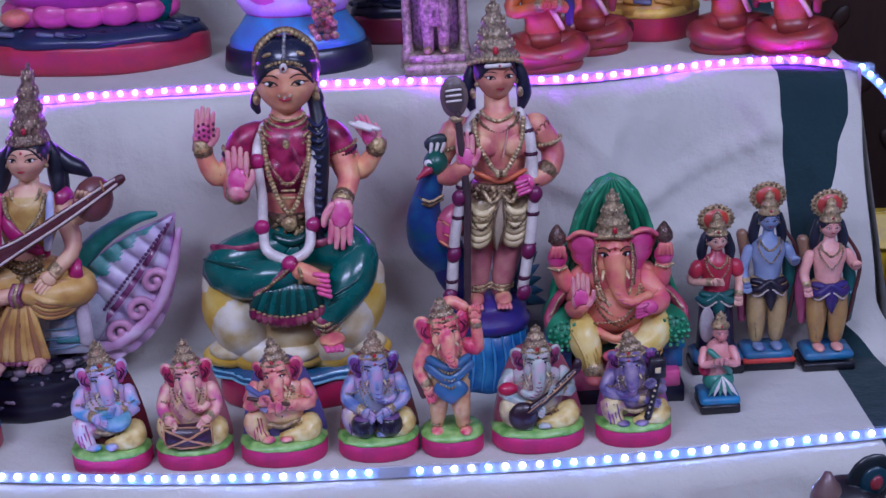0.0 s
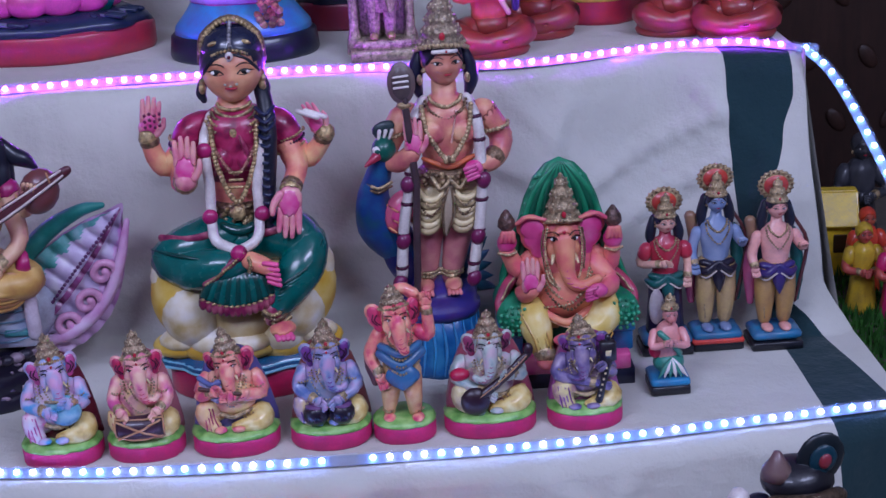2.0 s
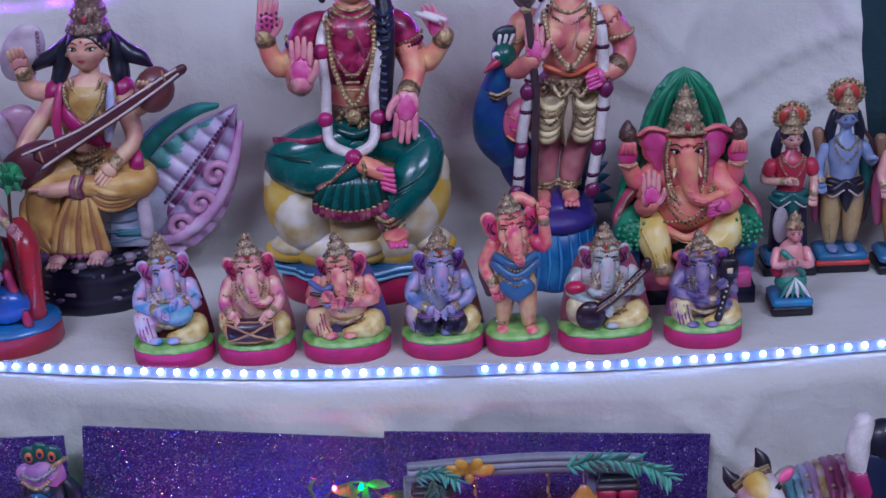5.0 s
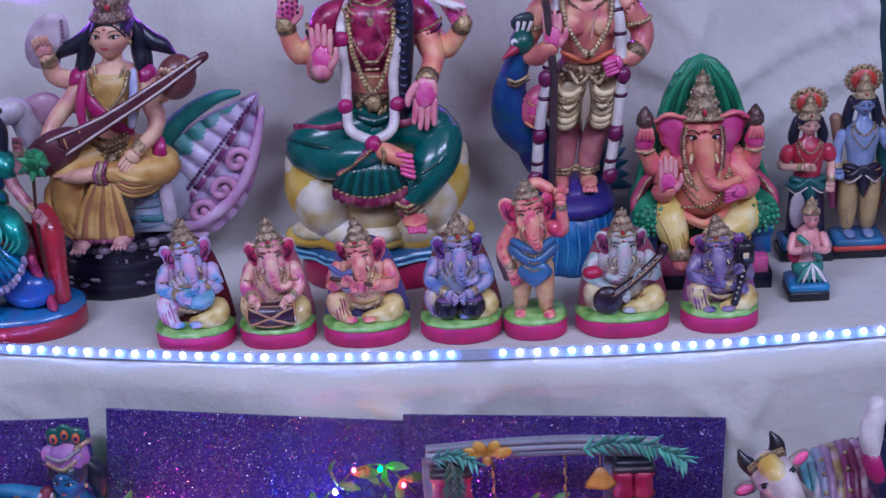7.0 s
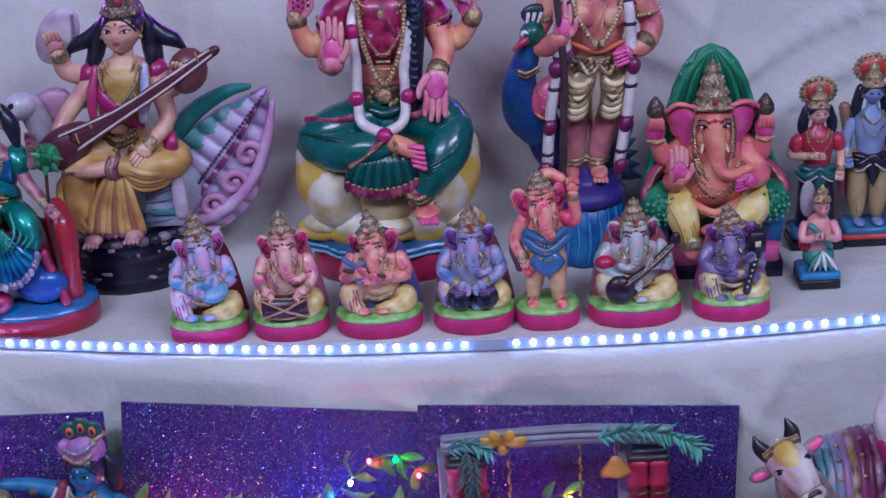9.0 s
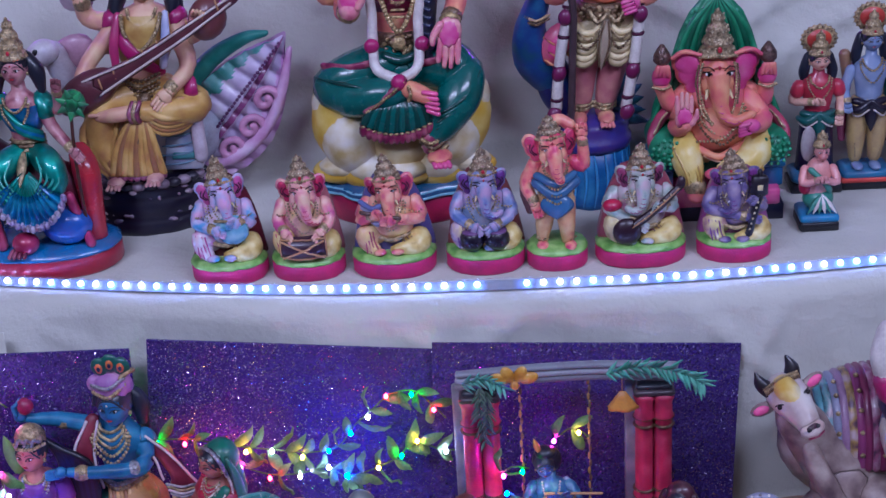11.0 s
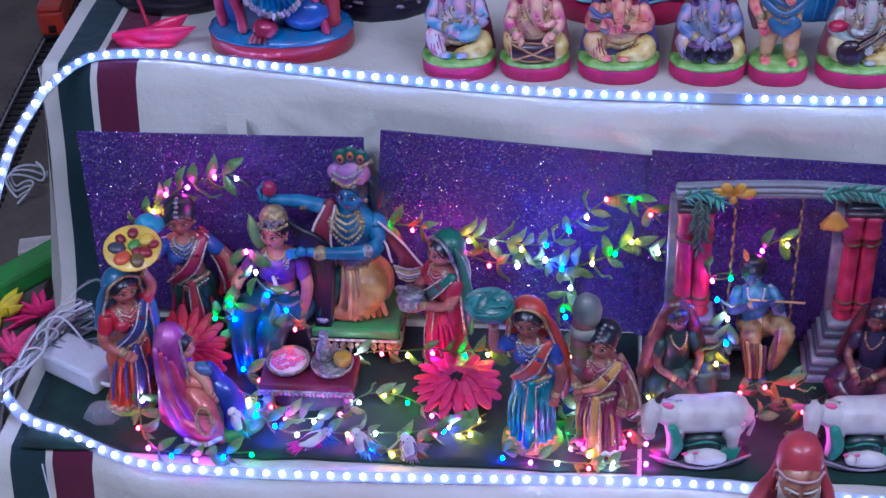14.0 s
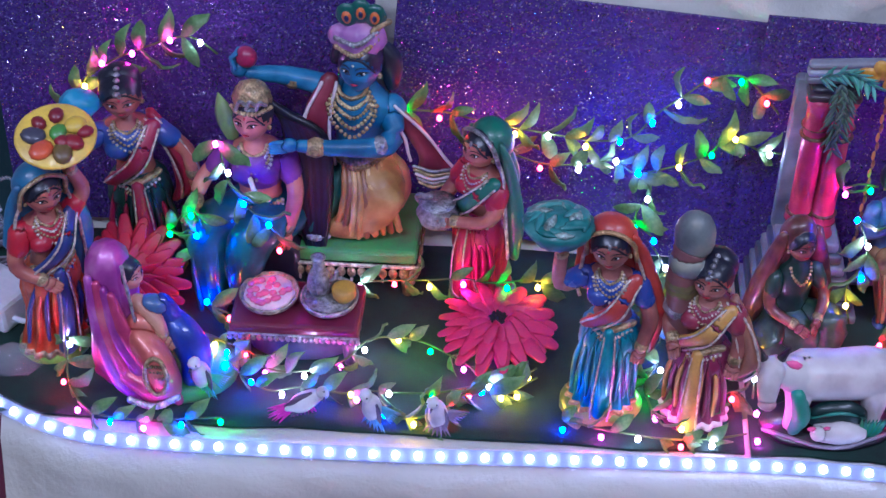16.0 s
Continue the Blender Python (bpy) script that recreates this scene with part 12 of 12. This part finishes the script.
def urn_figure():
    c = Clay()
    c.lathe((0, 0, 0), [(0.98, 0), (1, 0.4), (0.97, 2.4), (0.9, 2.8)], paint("10182e"), 8.2, 6.2, 44)
    c.lathe((0, 0, 0), [(0.92, 2.6), (0.9, 3.4), (0.74, 5.0), (0.66, 6.0)], paint("3a8ab8"), 8.2, 6.2, 44)
    c.lathe((0, 0, 0), [(0.64, 5.6), (0.66, 6.6), (0.8, 8.0), (0.86, 10.0), (0.80, 13.0), (0.6, 15.5), (0.3, 17)], paint("c85aa8"), 8.2, 6.0, 40, pleat=6, amp=0.03)
    c.lathe((0, 0, 0), [(0.67, 6.2), (0.75, 7.2), (0.83, 8.6)], paint("d0c0e0"), 8.25, 6.05, 40)
    rr = random.Random(8)
    for i in range(70):
        x, z = 2.0 + 2.4 * rr.random(), 3.8 + 9 * rr.random()
        c.ball((x, -6.0 + 0.3 * rr.random() - (0.6 if 6 < z < 11 else 0) + (0.9 if z < 5.5 else 0), z), (0.5, 0.3, 0.45), (GOLD, DARKGOLD, paint("c98a6a", "metal"))[i % 3], (40 * rr.random(), 60 * rr.random(), 0), n=6)
    c.lathe((0, 0, 0), [(2.6, 15), (3.2, 19), (2.4, 21), (1.2, 22), (1.1, 23)], paint("c85aa8"), 1, 0.72, 24)
    for s in (-1, 1):
        arm(c, [(s * 3.0, 0, 19.5), (s * 5.0, -1.4, 16), (s * 3.0, -3.6, 14.6)], 1.0, 0.7, PEACH)
    head(c, 0, -0.4, 25, 2.3, PEACH, HAIR)
    tiers(c, 0, 0, 26.4, 2.0, 5.0)
    return c.build("urn_figurine", (-0.078, 0.445, Z_D), "clay figure in a pink pot robe on a blue base", "figurine", seed=52)


urn_figure()
lotus_seat((0.035, 0.560, Z_D), 6.0, 4.0, paint("7a1f30"), paint("141c34"), paint("26386a"), paint("3a4a7a"), "clay figure on a dark rocky base", seed=53)
lotus_seat((0.316, 0.520, Z_D), 6.0, 5.6, paint("b0283a"), paint("c89a2c"), paint("c86a9a"), paint("d87aa8"), "clay figure group on a red and yellow base", seed=54, right=paint("6a7686"), band=YELLOW)


def silver_plaque():
    c = Clay()
    sv = paint("b8a890", "metal")
    c.block((0, 0, 0), (7.0, 4.4, 1.2), sv)
    c.block((0, 0.2, 1.1), (6.0, 3.6, 1.0), sv)
    for s in (-1, 1):
        c.lathe((s * 3.0, 0.6, 0), [(0.9, 0.4), (0.8, 2), (0.5, 3), (0.45, 14), (0.8, 15), (0.5, 16)], sv, n=14)
        c.tube([(s * 2.6, 0.8, 15.0), (s * 2.2, 0.8, 18.5), (0, 0.8, 20.5)], [0.7, 0.7, 0.6], sv)
        c.tube([(s * 0.8, -0.4, 10), (s * 0.85, -0.5, 6), (s * 0.8, -0.4, 2.6)], [0.9, 0.75, 0.55], sv)
        c.ball((s * 0.9, -1.1, 2.5), (0.5, 0.9, 0.4), GOLD)
        arm(c, [(s * 1.6, -0.2, 13.2), (s * 2.2, -0.6, 11), (s * 1.4, -1.4, 9.6)], 0.55, 0.4, sv)
    c.block((0, 1.2, 2), (5.6, 0.6, 16), paint("8c8074", "metal"))
    c.lathe((0, -0.2, 0), [(1.8, 5.0), (1.7, 9.0), (1.3, 10.6), (1.9, 13.2), (0.7, 14.4)], sv, 1, 0.6, 20, pleat=7, amp=0.05)
    head(c, 0, -0.5, 15.6, 1.3, sv, None)
    tiers(c, 0, -0.3, 16.4, 1.1, 3.0, sv)
    return c.build("silver_figurine", (0.073, 0.382, Z_D), "silver-coloured cast figure framed by two pillars", "figurine", seed=55)


silver_plaque()


def praying(loc, rz, label, seed, cloth="8e3426", skin="c4682e"):
    c = Clay()
    sk, cl = paint(skin), paint(cloth)
    c.lathe((0, 0, 0), [(0.95, 0), (1, 0.4), (0.9, 1.4), (0.02, 1.6)], cl, 4.3, 3.6, 30)
    c.tube([(-0.8, 0.4, 2.6), (-3.5, -0.8, 2.3), (-1.8, -2.6, 1.6), (1.0, -2.8, 1.4)], [1.6, 1.5, 1.2, 0.8], cl, n=12)
    c.tube([(0.8, 0.4, 2.6), (3.5, -0.8, 2.3), (1.8, -2.4, 1.9), (-1.0, -2.9, 1.8)], [1.6, 1.5, 1.2, 0.8], cl, n=12)
    c.ball((0.8, -3.1, 1.8), (1.0, 0.6, 0.5), sk)
    c.ball((0, 0, 3.0), (2.4, 2.0, 1.6), cl)
    c.lathe((0, 0, 0), [(2.0, 3.4), (1.9, 5.0), (2.4, 7.6), (2.6, 8.8), (1.9, 10.0), (0.8, 10.6), (0.75, 11.6)], sk, 1, 0.78, 22)
    for s in (-1, 1):
        arm(c, [(s * 2.4, 0, 9.2), (s * 3.4, -0.8, 6.4), (s * 0.5, -2.8, 7.2)], 0.9, 0.6, sk, None, True, True, None, 0.8)
    c.tube([(-1.8, -1.0, 9.6), (0.2, -2.2, 7.0), (1.8, -1.4, 4.4)], 0.3, CREAM)
    c.tube([(1.6, -0.8, 10), (2.4, -1.8, 7.5), (2.4, -2.0, 5)], [0.5, 0.6, 0.4], paint("2a2c5a") if seed == 61 else cl)
    c.tube([(-1.2, -0.6, 10.2), (0, -2.3, 8.0), (1.2, -0.6, 10.2)], 0.2, paint("6a2a1a"), n=8)
    head(c, 0, -0.3, 13.0, 1.7, sk, HAIR)
    return c.build("praying_figurine", loc, label, "figurine", rz=rz, group="orange praying figures", seed=seed)


praying((0.186, 0.372, Z_D), 8, "orange clay figure seated cross-legged with joined palms", 61)
praying((0.243, 0.442, Z_D), -4, "orange clay figure seated in prayer in a red wrap", 62)
praying((0.392, 0.418, Z_D), 6, "orange clay figure seated in prayer behind the light strip", 63)
praying((0.452, 0.382, Z_D), -10, "orange clay figure seated in prayer at the cloth edge", 64)


# ---- beyond the cloth: toy railway table and toy village table ----
TABLE_M = textured("grey_table_board", lin("4a4540"), lin("6f675e"), 0.7, 0, 10, 120, 0.3)


def side_table(name, lo, hi, label):
    th = empty(name, ((lo[0] + hi[0]) / 2, (lo[1] + hi[1]) / 2, 0), label, "table")
    w, d, z = hi[0] - lo[0], hi[1] - lo[1], hi[2]
    part("tabletop", box_mesh(w, d, 0.03, 0.004), TABLE_M, th, m=pose(0, 0, z - 0.03))
    for sx in (-1, 1):
        for sy in (-1, 1):
            part("leg", box_mesh(0.05, 0.05, z - 0.03, 0.004), WOOD_DARK, th, m=pose(sx * (w / 2 - 0.05), sy * (d / 2 - 0.05), 0))
    return th


side_table("side_table", (-1.75, -0.55, 0), (-0.755, 1.05, 0.56), "low grey board table carrying a toy railway")
side_table("side_table", (0.60, 0.30, 0), (1.55, 1.05, 0.745), "low grey board table carrying a toy village")
RAIL_M = textured("dull_toy_rail", lin("8a8a90"), lin("b4b4b8"), 0.4, 0.7, 30, 300, 0.1)
SLEEPER_M = textured("black_toy_sleeper", lin("141416"), lin("26262a"), 0.6, 0, 30, 300, 0.2)


def toy_track():
    th = empty("toy_track", (-0.84, 0.2, 0.56), "black toy railway track with metal rails", "toy track")
    pts = smooth_path([(-0.82, -0.35, 0), (-0.86, 0.0, 0), (-0.897, 0.33, 0), (-0.917, 0.62, 0), (-0.93, 0.98, 0)], 0.016)
    org = Vector((-0.84, 0.2, 0))
    me = None
    for i, p in enumerate(pts):
        d = (pts[min(i + 1, len(pts) - 1)] - pts[max(i - 1, 0)]).normalized()
        ang = math.degrees(math.atan2(d.y, d.x))
        if me is None:
            first = part("sleeper", box_mesh(0.007, 0.052, 0.005, 0.001), SLEEPER_M, th)
            me = first.data
            ob = first
        else:
            ob = new("sleeper", me)
            ob.parent = th
        ob.matrix_local = Matrix.Translation(p - org) @ pose(0, 0, 0, 0, 0, ang)
    for s in (-1, 1):
        line = []
        for i, p in enumerate(pts):
            d = (pts[min(i + 1, len(pts) - 1)] - pts[max(i - 1, 0)]).normalized()
            line.append(p - org + Vector((-d.y, d.x, 0)) * 0.018 * s + Vector((0, 0, 0.007)))
        v, f = sweep(line, [(-0.0015, -0.002), (0.0015, -0.002), (0.0015, 0.002), (-0.0015, 0.002)], (0, 0, 1))
        mesh_object("rail", v, f, [RAIL_M], parent=th, smooth=False)


toy_track()


def toy_coach():
    th = empty("toy_coach", (-0.922, 0.70, 0.569), "orange plastic toy railway coach on the track", "toy train", rz=97)
    og = paint("d0401c")
    body = part("body", box_mesh(0.105, 0.040, 0.040, 0.006), og, th, m=pose(0, 0, 0.012))
    part("roof", box_mesh(0.107, 0.036, 0.010, 0.004), paint("c83a18"), th, m=pose(0, 0, 0.050))
    for i in range(4):
        for s in (-1, 1):
            part("window", box_mesh(0.014, 0.003, 0.012, 0.001), paint("3a1414"), body, m=pose(-0.033 + 0.022 * i, s * 0.0195, 0.018))
    for i in (-1, 1):
        part("end_window", box_mesh(0.003, 0.012, 0.012, 0.001), paint("3a1414"), body, m=pose(i * 0.0525, 0, 0.018))
    part("chassis", box_mesh(0.10, 0.034, 0.010, 0.002), SLEEPER_M, th, m=pose(0, 0, 0.006))
    for x in (-0.036, 0.036):
        for s in (-1, 1):
            bm = bmesh.new()
            bmesh.ops.create_cone(bm, cap_ends=True, segments=14, radius1=0.008, radius2=0.008, depth=0.005)
            part("wheel", bm, SLEEPER_M, th, m=pose(x, s * 0.016, 0.008, 90, 0, 0))


toy_coach()


def toy_block(loc, s, colour, name, label, rz=0):
    ob = part(name, box_mesh(*s, min(s) * 0.2), paint(colour))
    ob.matrix_world = pose(*loc, 0, 0, rz)
    return tagged(ob, label, "toy")


toy_block((-0.769, 0.104, 0.56), (0.035, 0.115, 0.03), "2f9a3a", "toy_bridge", "green plastic toy bridge piece", -38)
toy_block((-0.790, 0.160, 0.56), (0.04, 0.03, 0.006), "d8d4cc", "paper_card", "small white folded paper card", 14)
for (x, y, s, col, lab) in ((-0.743, 0.028, 0.035, "ff2e80", "neon pink cloth petal flower"), (-0.789, 0.022, 0.032, "f4e020", "neon yellow cloth petal flower"), (-0.751, -0.044, 0.030, "ff4a8c", "bright pink cloth petal flower")):
    c = Clay()
    rr_ = random.Random(int(x * 1000))
    for i in range(18):
        a, q = rr_.random() * 6.28, rr_.random()
        c.petal((0, 0, 0.4), (s * 100 * q * math.cos(a) + 1.5 * math.cos(a), s * 100 * q * math.sin(a) + 1.5 * math.sin(a), 0.5 + 2.4 * rr_.random()), 1.6, paint(col, "matt"), 0.25)
    c.build("cloth_flower", (x, y, 0.56), lab, "cloth flower", group="cloth petals by the railway")
c = Clay()
rr_ = random.Random(12)
for i in range(60):
    c.ball((rr_.gauss(0, 2.2), rr_.gauss(0, 2.2), 0.8 + 1.4 * rr_.random()), (0.9, 0.9, 0.7), (paint("e8701c", "matt"), paint("e8a01c", "matt"))[i % 2], n=7)
c.build("marigold_heap", (-0.80, -0.22, 0.56), "orange marigold heap on the grey board", "cloth flower", group="cloth petals by the railway")
c = Clay()
for k in range(3):
    c.tube([(-1.0 + 2.0 * math.sin(a + k), -3.5 + 0.9 * a, 0.5 + 2.2 * abs(math.sin(a * 0.8 + k))) for a in np.linspace(0, 7, 16)], 0.16, WHITE_PLASTIC, n=6, sub=3)
c.build("white_cord", (-0.83, 0.28, 0.56), "tangled thin white lamp cord", "cable", group="lamp cables", rough=0.0)


def toy_house():
    th = empty("toy_house", (0.664, 0.72, 0.745), "bright yellow toy house on green turf", "toy house", rz=-8)
    yl = paint("f0cc10")
    wall = part("wall", box_mesh(0.062, 0.05, 0.075, 0.003), yl, th)
    bm = box_mesh(0.078, 0.07, 0.045, 0.003)
    for v in bm.verts:
        if v.co.z > 0.02:
            v.co.y *= 0.25
    part("roof", bm, paint("f0d020"), th, m=pose(0, 0, 0.073))
    for x in (-0.015, 0.015):
        part("window", box_mesh(0.018, 0.003, 0.026, 0.001), paint("3a2a14"), wall, m=pose(x, -0.0255, 0.035))


toy_house()


def turf():
    v, f = [], []
    rr = random.Random(9)
    for i in range(5200):
        x, y = rr.uniform(0.61, 0.95), rr.uniform(0.32, 0.70)
        h, a, w = rr.uniform(0.008, 0.02), rr.random() * 6.28, 0.0022
        n = len(v)
        dx, dy = w * math.cos(a), w * math.sin(a)
        v += [(x - dx, y - dy, 0.746), (x + dx, y + dy, 0.746), (x + rr.uniform(-0.006, 0.006), y + rr.uniform(-0.006, 0.006), 0.746 + h)]
        f.append((n, n + 1, n + 2))
    return tagged(mesh_object("turf", v, f, [textured("toy_turf", lin("1c4a12"), lin("3f7a24"), 0.8, 0, 40, 300, 0.2)], smooth=False), "short green toy turf on the board", "grass", kind="stuff")


turf()


def toy_figure(loc, robe, skin, label, seed, size=0.0075):
    c = Clay()
    c.lathe((0, 0, 0), [(2.6, 0), (2.7, 1), (2.2, 4), (1.9, 8), (2.3, 11), (1.2, 12.6)], robe, 1, 0.8, 24, pleat=7, amp=0.06)
    for s in (-1, 1):
        arm(c, [(s * 2.2, 0, 11), (s * 3.2, -1, 8.4), (s * 1.0, -2.4, 8.0)], 0.9, 0.6, skin, robe)
    head(c, 0, -0.2, 14.2, 1.7, skin, robe)
    c.build("toy_figurine", loc, label, "figurine", group="toy village figures", seed=seed, scale=size)


toy_figure((0.690, 0.63, 0.745), FLAME, paint("c05a3a"), "small orange clay figure on the toy turf", 71)
toy_figure((0.668, 0.575, 0.745), paint("d8b41c"), paint("c85a4a"), "small yellow clay figure on the toy turf", 72)
toy_figure((0.702, 0.545, 0.745), paint("d8246a"), paint("c85a4a"), "small pink clay figure on the toy turf", 73)
toy_figure((0.735, 0.80, 0.745), paint("3f4048"), paint("3f4048"), "dark grey clay figure by the toy house", 74, 0.0105)


def motif_panel():
    """Dark wooden screen with rows of carved leaf bosses."""
    th = empty("wooden_screen", (1.05, 1.10, 0), "dark brown wooden screen with rows of carved leaves", "screen")
    part("panel", box_mesh(1.6, 0.03, 2.1, 0.004), WOOD_DARK, th)
    c = Clay()
    c.ball((0, 0, 0), (1.3, 0.4, 2.2), WOOD_DARK, n=10)
    me = None
    for i in range(18):
        for j in range(12):
            if me is None:
                ob = mesh_object("carved_leaf", np.array(c.v) * 0.01, c.f, c.mats, c.m, th)
                me = ob.data
            else:
                ob = new("carved_leaf", me)
                ob.parent = th
            ob.matrix_local = pose(-0.74 + 0.087 * i + 0.04 * (j % 2), -0.017, 0.75 + 0.10 * j, 0, 35 if (i + j) % 2 else -35, 0)


motif_panel()
